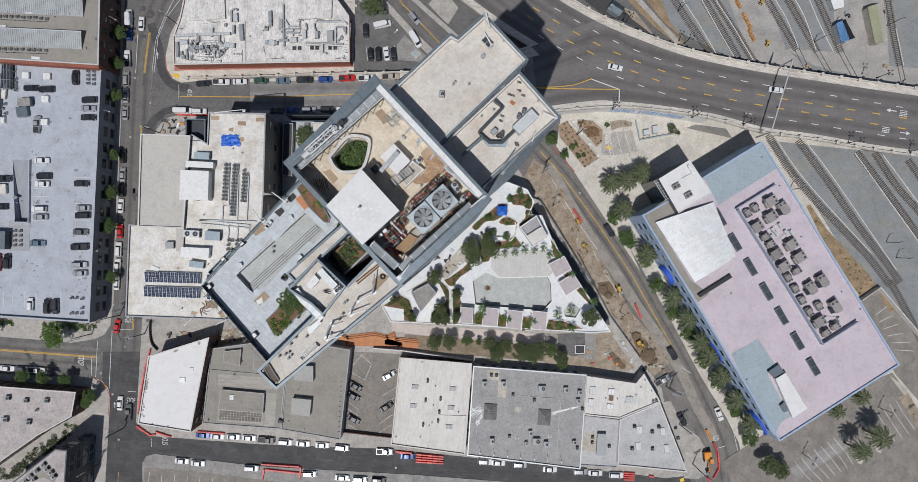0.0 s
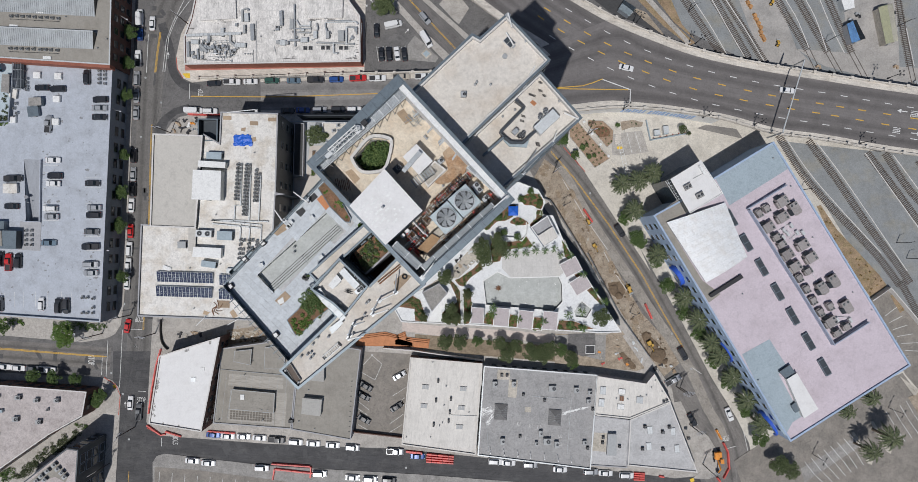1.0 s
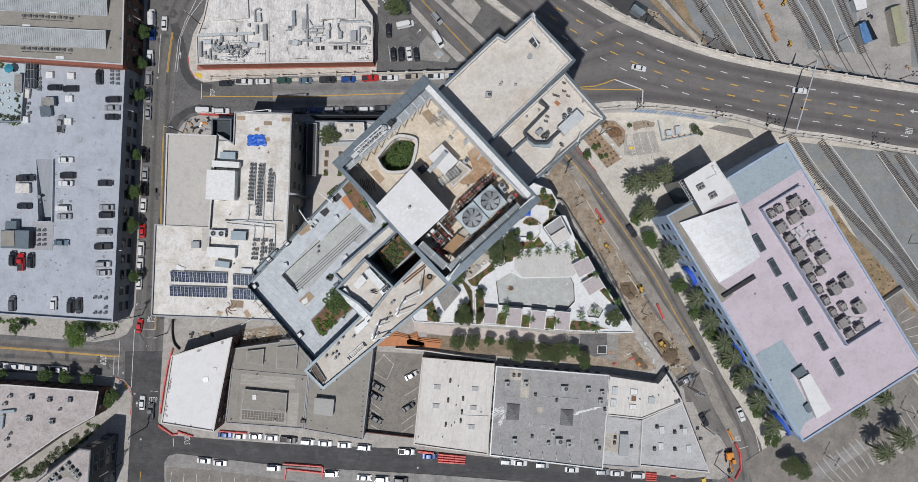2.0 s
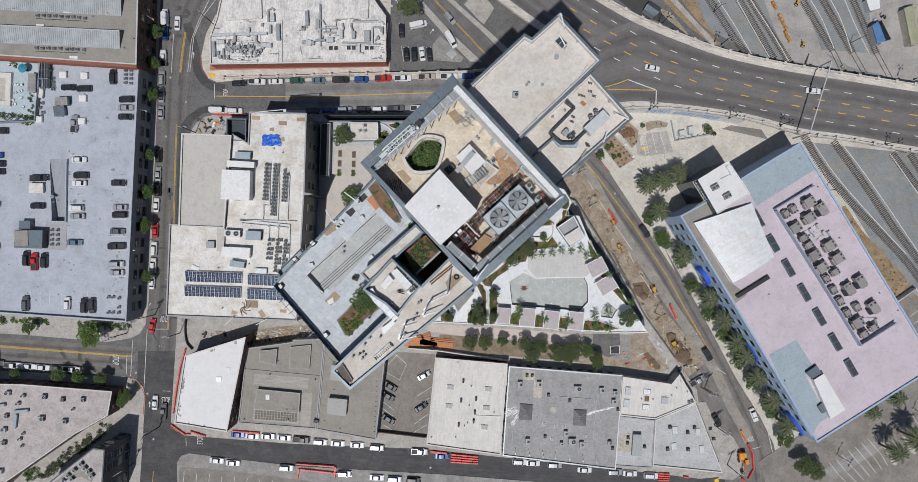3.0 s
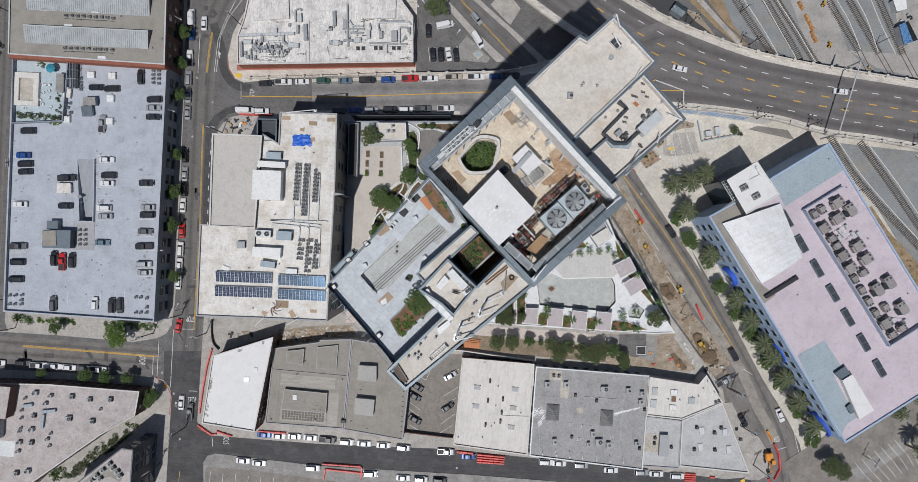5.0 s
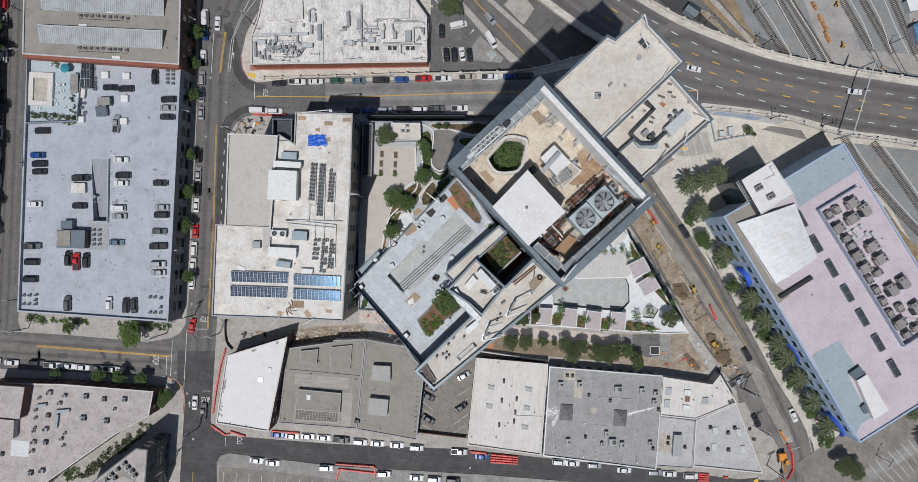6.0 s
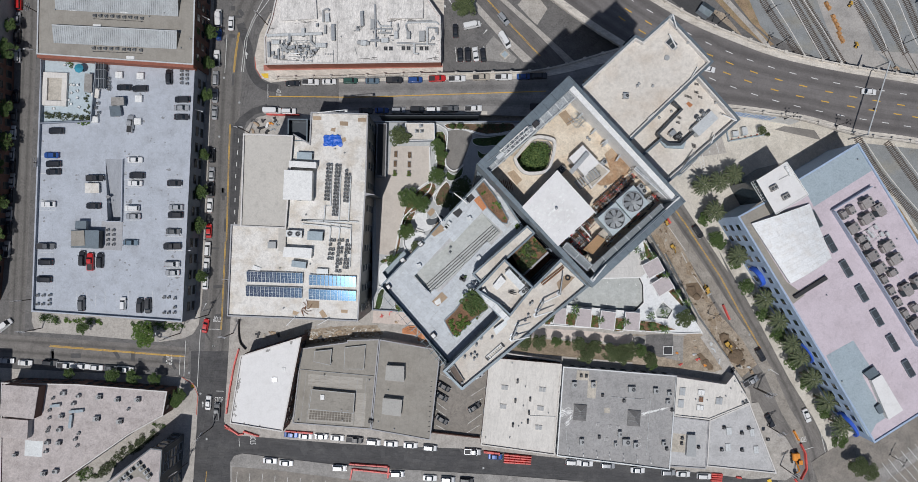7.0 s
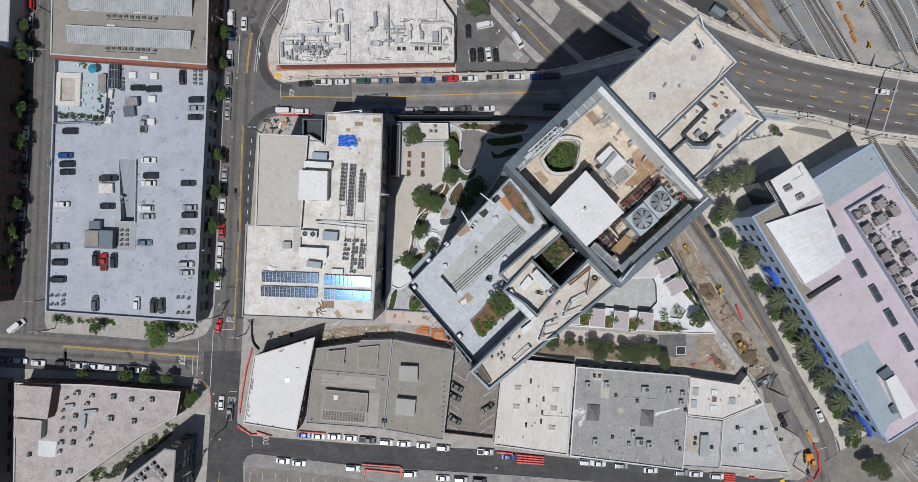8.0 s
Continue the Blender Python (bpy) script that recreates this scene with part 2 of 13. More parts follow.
DARK = surface("black_metal", (0.025, 0.025, 0.028), 0.6, 0.1, 1, 0.2, 0.02)
BRICK = surface("red_brick", (0.28, 0.1, 0.065), 0.85, 0.16, 3, 0.3, 0.2)
BRICK_DARK = surface("dark_brick", (0.13, 0.07, 0.055), 0.85, 0.16, 3, 0.3, 0.2)
STUCCO = surface("grey_stucco", (0.36, 0.36, 0.37), 0.85, 0.08, 5, 0.5, 0.1)
STUCCO_WHITE = surface("off_white_stucco", (0.6, 0.58, 0.55), 0.85, 0.06, 5, 0.5, 0.1)
STUCCO_BLUE = surface("blue_grey_stucco", (0.27, 0.3, 0.34), 0.85, 0.08, 5, 0.5, 0.1)
RUST = surface("rusty_steel", (0.2, 0.1, 0.055), 0.8, 0.25, 1, 0.2, 0.1)
WOOD = surface("plywood", (0.37, 0.275, 0.185), 0.8, 0.12, 1.5, 0.2, 0.05, rand=0.2)
ORANGE_WOOD = surface("orange_formwork", (0.47, 0.2, 0.09), 0.8, 0.15, 1.5, 0.2, 0.05, rand=0.2)
RED = surface("red_plastic", (0.6, 0.085, 0.07), 0.5, 0.15, 2, 0.3, 0.02, rand=0.2)
ORANGE = surface("orange_paint", (0.65, 0.24, 0.03), 0.5, 0.15, 2, 0.3, 0.02, rand=0.15)
YELLOW_LINE = surface("yellow_road_paint", (0.58, 0.35, 0.06), 0.8, 0.12, 3, 0.3, 0.0)
WHITE_LINE = surface("white_road_paint", (0.62, 0.62, 0.6), 0.8, 0.14, 3, 0.3, 0.0)
RED_KERB = surface("red_kerb_paint", (0.45, 0.09, 0.06), 0.8, 0.2, 2, 0.3, 0.0)
BLUE_PAINT = surface("bright_blue_paint", (0.03, 0.1, 0.5), 0.5, 0.1, 2, 0.3, 0.0)
TARP = surface("blue_tarpaulin", (0.02, 0.12, 0.55), 0.45, 0.15, 1, 0.2, 0.3)
GLASS = gloss("dark_window_glass", (0.02, 0.028, 0.035), 0.06)
GLASS_CLEAR = gloss("tower_glass", (0.035, 0.05, 0.062), 0.05, 0.0)
SOLAR = gloss("solar_cell", (0.042, 0.05, 0.085), 0.15)
SOLAR.node_tree.nodes["Principled BSDF"].inputs["Specular IOR Level"].default_value = 0.28
SOLAR.node_tree.nodes["Principled BSDF"].inputs["Specular Tint"].default_value = (0.3, 0.62, 1.0, 1)
SOIL = surface("planting_soil", (0.2, 0.108, 0.062), 0.95, 0.28, 1.2, 0.22, 0.6, ((0.1, 0.085, 0.05), 0.42, 0.9), grime=0.3)
SOIL_DARK = surface("dark_garden_soil", (0.13, 0.085, 0.055), 0.95, 0.3, 1.0, 0.2, 0.6, ((0.17, 0.12, 0.06), 0.4, 0.8), grime=0.3)
COURT_PAVE = surface("pinkish_court_paving", (0.545, 0.497, 0.445), 0.85, 0.05, 5, 0.5, 0.06, ((0.47, 0.42, 0.37), 0.25, 4), grime=0.1, seam=(1, 3.0, 0.06))
SQUARE_PAVE = surface("brown_grey_court", (0.215, 0.203, 0.187), 0.88, 0.1, 3, 0.4, 0.1, ((0.17, 0.16, 0.15), 0.3, 3), grime=0.15)
PLAZA = surface("sunlit_plaza_concrete", (0.565, 0.528, 0.46), 0.85, 0.08, 5, 0.5, 0.08, ((0.4, 0.365, 0.31), 0.34, 4), grime=0.2, crack=0.12, seam=(-32, 3.0, 0.08))
LAWN = surface("garden_green", (0.05, 0.085, 0.025), 0.95, 0.3, 2, 0.3, 0.6)
PAVER = surface("pale_paver", (0.52, 0.55, 0.57), 0.75, 0.06, 3, 0.3, 0.04, rand=0.06)
POOL_DECK = surface("white_pool_deck", (0.68, 0.69, 0.69), 0.7, 0.05, 5, 0.5, 0.04)
POOL = surface("bare_pool_plaster", (0.4, 0.415, 0.395), 0.6, 0.1, 3, 0.4, 0.03, ((0.52, 0.54, 0.52), 0.38, 2.5))
TREAD = surface("walkway_grating", (0.2, 0.22, 0.23), 0.5, 0.1, 2, 0.15, 0.05, None, 0.4)
CLAY = surface("pinkish_walk", (0.54, 0.465, 0.415), 0.85, 0.08, 3, 0.4, 0.05)

# ---- mesh helpers ----
BASE = {}


def thing(name, at, label, category, group="", kind=""):
    """An Empty at a thing's base, for its parts."""
    ob = new(name)
    ob.location = at if len(at) == 3 else (*at, 0)
    ob.empty_display_size = 0.2
    BASE[ob.name] = Vector(ob.location)
    return tagged(ob, label, category, group, kind)


def mesh_of(name, bm, *mats):
    me = bpy.data.meshes.new(name)
    bmesh.ops.recalc_face_normals(bm, faces=bm.faces)
    bm.to_mesh(me)
    bm.free()
    for m in mats:
        me.materials.append(m)
    return me


def part(name, bm, mats, parent, label="", kind=""):
    """One mesh object under a thing or a part; bm is in world metres."""
    mats = mats if isinstance(mats, (list, tuple)) else (mats,)
    base = BASE[parent.name]
    bm.transform(Matrix.Translation(-base))
    ob = new(name, mesh_of(name, bm, *mats))
    ob.parent = parent
    BASE[ob.name] = base
    return tagged(ob, label, kind=kind)


def solo(name, bm, mats, label, category, group="", kind=""):
    """One mesh that is a thing by itself; bm is in world metres."""
    mats = mats if isinstance(mats, (list, tuple)) else (mats,)
    ob = new(name, mesh_of(name, bm, *mats))
    BASE[ob.name] = Vector((0, 0, 0))
    return tagged(ob, label, category, group, kind)


def ccw(pts):
    pts = [tuple(p[:2]) for p in pts]
    a = sum(p[0] * q[1] - q[0] * p[1] for p, q in zip(pts, pts[1:] + pts[:1]))
    return pts if a > 0 else pts[::-1]


def inset(pts, d):
    """A polygon's outline moved inwards by d (a number, or one for each edge)."""
    pts = ccw(pts)
    n = len(pts)
    ds = [d] * n if isinstance(d, (int, float)) else d
    lines = []
    for i in range(n):
        p, q = Vector(pts[i]), Vector(pts[(i + 1) % n])
        w = (q - p).normalized()
        lines.append((p + Vector((-w.y, w.x)) * ds[i], w))
    out = []
    for i in range(n):
        (p, u), (q, v) = lines[i - 1], lines[i]
        c = u.x * v.y - u.y * v.x
        out.append(tuple(q) if abs(c) < 1e-4 else tuple(p + u * (((q - p).x * v.y - (q - p).y * v.x) / c)))
    return out


def prism(bm, pts, z0, z1, top=True, bottom=True, mi=0):
    pts = ccw(pts)
    lo = [bm.verts.new((x, y, z0)) for x, y in pts]
    hi = [bm.verts.new((x, y, z1)) for x, y in pts]
    fs = [bm.faces.new((lo[i - 1], lo[i], hi[i], hi[i - 1])) for i in range(len(pts))]
    if top:
        fs.append(bm.faces.new(hi))
    if bottom:
        fs.append(bm.faces.new(lo[::-1]))
    for f in fs:
        f.material_index = mi
    return bm


def ring(bm, outer, inner, z0, z1, mi=0):
    """A wall between two outlines with the same number of corners."""
    n = len(outer)
    v = [[bm.verts.new((x, y, z)) for x, y in line] for line, z in ((outer, z0), (outer, z1), (inner, z1), (inner, z0))]
    for i in range(n):
        for a, b in ((0, 1), (1, 2), (2, 3), (3, 0)):
            bm.faces.new((v[a][i - 1], v[a][i], v[b][i], v[b][i - 1])).material_index = mi
    return bm


def box(bm, x, y, z, sx, sy, sz, turn=0.0, mi=0, bevel=0.0):
    """A block centred on x, y that stands on z."""
    m = pose(x, y, z + sz / 2, 0, 0, turn) @ Matrix.Diagonal((sx, sy, sz, 1))
    vs = bmesh.ops.create_cube(bm, size=1, matrix=m)["verts"]
    if bevel:
        es = list({e for v in vs for e in v.link_edges})
        fs = bmesh.ops.bevel(bm, geom=es, offset=bevel, segments=1, affect="EDGES")["faces"]
        for f in fs:
            f.material_index = mi
    for v in vs:
        if v.is_valid:
            for f in v.link_faces:
                f.material_index = mi
    return bm


def tube(bm, a, b, r, seg=8, mi=0, r2=None):
    """A round bar from a to b."""
    a, b = Vector(a), Vector(b)
    d = b - a
    m = Matrix.Translation((a + b) / 2) @ d.to_track_quat("Z", "Y").to_matrix().to_4x4()
    vs = bmesh.ops.create_cone(bm, cap_ends=True, segments=seg, radius1=r, radius2=r if r2 is None else r2, depth=d.length, matrix=m)["verts"]
    if mi:
        for f in {f for v in vs for f in v.link_faces}:
            f.material_index = mi
    return bm


def strip_pts(line, w):
    """The outline of a band of width w along a line of points."""
    L, R = [], []
    n = len(line)
    for i, p in enumerate(line):
        a, b = Vector(line[max(i - 1, 0)][:2]), Vector(line[min(i + 1, n - 1)][:2])
        d = (b - a).normalized()
        s = Vector((-d.y, d.x)) * w / 2
        p = Vector(p[:2])
        L.append(p + s), R.append(p - s)
    return L, R


def band(bm, line, w, z0, z1, mi=0):
    """A bar of width w and from z0 to z1 along a line; a third coordinate of a point lifts it."""
    L, R = strip_pts(line, w)
    lift = [p[2] if len(p) > 2 else 0.0 for p in line]
    rows = [[bm.verts.new((q.x, q.y, z + h)) for q, z in ((l, z0), (l, z1), (r, z1), (r, z0))] for l, r, h in zip(L, R, lift)]
    for u, v in zip(rows, rows[1:]):
        for i in range(4):
            bm.faces.new((u[i - 1], u[i], v[i], v[i - 1])).material_index = mi
    for r in (rows[0], rows[-1][::-1]):
        bm.faces.new(r).material_index = mi
    return bm


def smooth(line, n=6):
    """A round line through the given points."""
    out = []
    P = [Vector((*p, 0)[:3]) if len(p) < 3 else Vector(p) for p in line]
    P = [2 * P[0] - P[1]] + P + [2 * P[-1] - P[-2]]
    for i in range(1, len(P) - 2):
        a, b, c, d = P[i - 1:i + 3]
        for k in range(n):
            t = k / n
            out.append(0.5 * (2 * b + (c - a) * t + (2 * a - 5 * b + 4 * c - d) * t * t + (3 * b - a - 3 * c + d) * t ** 3))
    out.append(P[-2])
    return out


def curved(pts, n=4):
    """A round closed outline through the given points."""
    p = [tuple(q[:2]) for q in pts]
    return [tuple(q)[:2] for q in smooth(p[-2:] + p + p[:2], n)[2 * n:(len(p) + 2) * n]]


def spaced(line, step, start=0.0):
    """Points and directions (degrees) every step metres along a line."""
    P = [Vector(p[:2]) for p in line]
    out, rest = [], start
    for a, b in zip(P, P[1:]):
        d = b - a
        L = d.length
        while rest <= L:
            out.append((a + d * (rest / L), math.degrees(math.atan2(d.y, d.x))))
            rest += step
        rest -= L
    return out


def mid_of(pts):
    return sum(p[0] for p in pts) / len(pts), sum(p[1] for p in pts) / len(pts)


def loft(bm, sections, mi=0):
    """A closed skin through cross-sections, each a list of points."""
    rows = [[bm.verts.new(p) for p in s] for s in sections]
    n = len(rows[0])
    for u, v in zip(rows, rows[1:]):
        for i in range(n):
            bm.faces.new((u[i - 1], u[i], v[i], v[i - 1])).material_index = mi
    bm.faces.new(rows[0]).material_index = mi
    bm.faces.new(rows[-1][::-1]).material_index = mi
    return bm


WINDOWS = {}


def window_row(house, p, q, z, w, h, step, frame_mat, margin=1.0, z_gap=0.0, rows=1):
    """Windows along a wall from p to q, walls seen on the right of p to q; each is one part with a frame and a pane."""
    key = (w, h, frame_mat.name)
    if key not in WINDOWS:
        bm = bmesh.new()
        t = 0.12
        def loop(a, b, y):
            return [bm.verts.new(c) for c in ((-a, y, h / 2 - b), (a, y, h / 2 - b), (a, y, h / 2 + b), (-a, y, h / 2 + b))]
        for s in (-1, 1):
            L4 = [loop(w / 2, h / 2, 0.0), loop(w / 2, h / 2, s * 0.09), loop(w / 2 - t, h / 2 - t, s * 0.09), loop(w / 2 - t, h / 2 - t, s * 0.03)]
            for u, v in zip(L4, L4[1:]):
                for i in range(4):
                    bm.faces.new((u[i - 1], u[i], v[i], v[i - 1]))
            bm.faces.new(L4[3]).material_index = 1
        bmesh.ops.remove_doubles(bm, verts=bm.verts, dist=0.001)
        WINDOWS[key] = mesh_of("window", bm, frame_mat, GLASS)
    p, q = Vector(p[:2]), Vector(q[:2])
    d = q - p
    if Vector((d.y, -d.x)).dot(p) > 0:  # walls turned away from the open middle are plainer
        step *= 2.2
    n = max(1, int((d.length - 2 * margin + step - w) / step))
    first = (d.length - (n - 1) * step) / 2
    base = BASE[house.name]
    for r in range(rows):
        for i in range(n):
            at = p + d.normalized() * (first + i * step)
            o = new("window", WINDOWS[key])
            o.parent = house
            o.matrix_basis = Matrix.Translation(-base) @ pose(at.x, at.y, z + r * z_gap, 0, 0, math.degrees(math.atan2(d.y, d.x)))


def house(name, pts, top, wall, roof, label, category="building", para=0.7, pw=0.35, cope=None, z0=0.0, holes=False):
    """A flat-roofed building: walls, a roof sheet inside a parapet, and its coping. top: the parapet's height."""
    pts = ccw(pts)
    ob = thing(name, (*mid_of(pts), z0), label, category)
    inner = inset(pts, pw)
    part("wall", prism(bmesh.new(), inset(pts, 0.02), z0, top - para - 0.1, top=False), wall, ob)
    part("roof", prism(bmesh.new(), inset(pts, pw * 0.9), top - para - 0.3, top - para), roof, ob)
    part("parapet", ring(bmesh.new(), pts, inner, top - para - 0.3, top), wall, ob)
    part("coping", ring(bmesh.new(), inset(pts, -0.04), inset(pts, pw + 0.04), top + 0.004, top + 0.06), cope or wall, ob)
    return ob


def sheet(name, pts, z0, z1, mat, label, category, kind="structure"):
    return solo(name, prism(bmesh.new(), pts, z0, z1), mat, label, category, "", kind)


def plate(bm, outer, holes, z0, z1, mi=0):
    """A slab with holes through it."""
    loops = [ccw(outer)] + [ccw(h) for h in holes]
    for z in (z0, z1):
        es = []
        for pts in loops:
            vs = [bm.verts.new((x, y, z)) for x, y in pts]
            es += [bm.edges.new((vs[i - 1], vs[i])) for i in range(len(vs))]
        bmesh.ops.triangle_fill(bm, edges=es, use_beauty=True)
    for pts in loops:
        for (ax, ay), (bx, by) in zip(pts, pts[1:] + pts[:1]):
            bm.faces.new([bm.verts.new(c) for c in ((ax, ay, z0), (bx, by, z0), (bx, by, z1), (ax, ay, z1))])
    bmesh.ops.remove_doubles(bm, verts=bm.verts, dist=0.001)
    for f in bm.faces:
        f.material_index = mi
    return bm


PROTO = {}


def placed(key, build, m):
    """A thing at the pose m: built the first time, copied after that."""
    if key in PROTO:
        return copy_thing(PROTO[key], m)
    PROTO[key] = ob = build()
    ob.matrix_basis = m
    return ob


def inside(pts, x, y):
    hit = False
    n = len(pts)
    for i in range(n):
        (ax, ay), (bx, by) = pts[i - 1], pts[i]
        if (ay > y) != (by > y) and x < (bx - ax) * (y - ay) / (by - ay) + ax:
            hit = not hit
    return hit


def quad(bm, pts, mi=0):
    f = bm.faces.new([bm.verts.new(p) for p in pts])
    f.material_index = mi
    return f


# ---- ground and streets ----
bm = bmesh.new()
bmesh.ops.create_grid(bm, x_segments=8, y_segments=8, size=1500)
solo("ground", bm, ASPHALT, "grey worn asphalt ground and street surface", "ground", "", "structure")

K = 0.16  # kerb height
PAVEMENTS = [
    ("pavement_garage_block", [(-169.2, 112.2), (-109.7, 112.3), (-112.2, 80.8), (-112.7, 65.1), (-113.2, 44.2), (-114.4, 14.0), (-114.9, -0.2), (-115.8, -20.0), (-116.9, -28.3), (-118.8, -31.3), (-121.8, -32.8), (-129.9, -34.1), (-154.5, -32.0), (-180.6, -30.4), (-171.9, -30.5), (-173.0, -27.4), (-172.2, -13.6), (-170.9, 21.8), (-169.4, 61.1)], CONCRETE),
    ("pavement_southwest_block", [(-206.6, -42.4), (-188.0, -42.7), (-173.1, -43.5), (-138.9, -45.2), (-124.0, -45.6), (-119.9, -46.7), (-117.6, -49.2), (-116.9, -52.5), (-117.6, -64.5), (-118.6, -81.0), (-118.9, -109.2), (-206.4, -109.4)], CONCRETE),
    ("pavement_west_block", [(-212.1, 112.1), (-178.7, 112.2), (-178.6, 80.7), (-180.0, 41.4), (-181.5, 2.1), (-185.3, -17.6), (-192.0, -21.6), (-211.7, -21.6)], CONCRETE_GREY),
    ("pavement_main_block", [(-102.0, 34.9), (-101.5, 37.2), (-99.9, 39.6), (-97.3, 41.5), (-93.1, 42.4), (-67.6, 42.6), (-25.8, 42.7), (0.3, 43.5), (6.5, 43.8), (20.8, 22.7), (41.5, -9.4), (60.1, -38.2), (68.0, -49.4), (69.0, -55.6), (77.9, -76.9), (76.3, -78.8), (69.1, -79.5), (53.3, -77.6), (35.3, -75.8), (-23.4, -69.7), (-67.3, -68.1), (-103.3, -65.4), (-106.9, -63.6), (-108.3, -60.7), (-106.7, -34.6), (-106.3, -27.3)], CONCRETE),
    ("pavement_north_block", [(-90.1, 101.8), (-90.1, 80.9), (-93.7, 75.6), (-96.8, 69.4), (-98.4, 62.0), (-98.0, 57.9), (-96.1, 54.5), (-93.1, 53.1), (-67.7, 55.9), (-35.3, 56.1), (-34.9, 81.0), (-35.0, 100.7)], VIA_CONCRETE),
    ("pavement_south_block", [(-106.1, -94.2), (-106.2, -74.3), (-104.8, -72.2), (-102.2, -71.4), (-67.3, -75.5), (-15.1, -78.4), (35.5, -82.3), (77.1, -83.2), (77.2, -125.0)], CONCRETE_GREY),
    ("pavement_east_block", [(32.6, 31.8), (38.5, 23.4), (48.9, 7.7), (60.7, -10.0), (57.0, -1.8), (69.6, -23.7), (81.2, -45.6), (89.6, -59.1), (93.8, -67.5), (96.9, -80.5), (100.1, -104.0), (180.0, -115.5), (180.0, 16.1), (91.6, 44.6), (34.6, 44.6)], PLAZA),
]
for name, pts, mat in PAVEMENTS:
    sheet(name, pts, -0.3, K, mat, "concrete pavement with a raised kerb beside the street", "pavement")

sheet("road_south", [(-119.5, -37.1), (-106.9, -37.1), (-105.3, -64.2), (-102.3, -64.2), (-67.3, -66.5), (-23.5, -68.3), (35.3, -74.4), (53.4, -76.2), (76.2, -77.5), (80.5, -85.7), (35.5, -84.8), (-15.0, -80.1), (-67.3, -77.1), (-102.3, -72.9), (-104.2, -76.4), (-104.8, -96.1), (-120.9, -96.1)], -0.05, 0.005, ASPHALT_SOUTH, "dark patched asphalt of the south street", "road")
sheet("road_east", [(18.3, 35.0), (32.4, 32.5), (38.4, 23.6), (48.8, 8.0), (60.7, -9.7), (69.6, -23.6), (81.2, -45.6), (89.5, -59.1), (94.2, -69.9), (97.6, -85.7), (81.5, -85.7), (78.0, -76.9), (69.1, -55.7), (55.8, -36.6), (36.1, -1.3), (17.3, 24.2)], -0.05, 0.005, ASPHALT_PALE, "pale worn asphalt of the east street", "road")
sheet("road_strip", [(-105.7, 38.1), (-106.4, 22.0), (-107.1, -5.6), (-107.8, -26.2), (-104.9, -26.2), (-103.6, -5.6), (-102.9, 22.0), (-102.1, 37.3), (-101.0, 40.1), (-98.2, 42.4), (-94.3, 43.6), (-94.3, 46.0), (-99.4, 44.4), (-103.3, 41.6)], -0.05, 0.007, ASPHALT_SOUTH, "dark resurfaced lane of the north street", "road")
sheet("south_lot", [(-105.5, -75.9), (-92.9, -76.7), (-58.1, -81.1), (-58.0, -115.5), (-106.0, -115.7)], K - 0.1, K + 0.012, ASPHALT_LOT, "stained asphalt car park south of the street", "car park")
sheet("road_lower", [(-36.9, 94.1), (-24.8, 81.1), (-13.3, 68.6), (-4.1, 60.5), (9.1, 48.4), (16.9, 51.0), (5.8, 60.8), (-4.1, 70.3), (-16.2, 81.1), (-31.0, 94.1)], -0.05, 0.005, ASPHALT_LOWER, "patched grey asphalt of the lower street under the ramp", "road")
sheet("pavement_lower_west", [(-39.2, 94.1), (-27.4, 81.0), (-15.5, 67.7), (-8.3, 60.3), (-4.1, 60.1), (-13.3, 68.6), (-24.8, 81.1), (-36.9, 94.1)], -0.05, K, CONCRETE, "concrete pavement beside the lower street", "pavement")
sheet("pavement_lower_east", [(-28.4, 94.1), (-13.9, 81.1), (-10.3, 77.8), (-2.1, 70.6), (9.0, 60.5), (5.8, 60.3), (-4.1, 70.3), (-16.2, 81.1), (-31.0, 94.1)], -0.05, K, CONCRETE, "narrow concrete pavement beside the lower street", "pavement")
sheet("concrete_yard_slab", [(-10.3, 79.5), (-8.6, 81.4), (-8.1, 85.0), (-0.2, 85.1), (-2.5, 81.1), (-0.2, 78.2), (-3.6, 72.8), (-4.9, 73.8)], -0.05, 0.06, CONCRETE, "pale concrete slab of a yard below the viaduct", "yard slab")

# ---- the viaduct and its ramp ----
def deck_z(x):
    """The height of the roadway that climbs to the viaduct."""
    for (a, u), (b, v) in zip(RISE, RISE[1:]):
        if x <= b:
            return u + (v - u) * max(0.0, (x - a)) / (b - a)
    return RISE[-1][1]


RISE = [(-62, 0.03), (-40, 1.2), (10, 6.6), (60, 8.4), (120, 9.0), (400, 9.0)]
VIA_S = [(26.0, 41.6), (42.9, 43.0), (49.8, 43.2), (63.4, 42.2), (81.1, 39.5), (97.1, 35.0), (113.2, 32.8), (131.6, 29.5), (147.5, 27.3), (191.1, 22.0)]
FORK_S = [(-17.7, 94.0), (0.9, 78.8), (12.2, 70.2), (23.4, 63.0)]
VIA_N = [(23.4, 63.0), (47.2, 71.9), (58.3, 67.1), (73.4, 61.6), (93.0, 57.2), (111.1, 54.2), (121.1, 52.6), (131.6, 51.0), (147.5, 48.7), (191.1, 42.3)]
FORK_N = [(21.0, 87.4), (31.1, 81.3), (39.2, 76.3), (47.2, 71.9)]
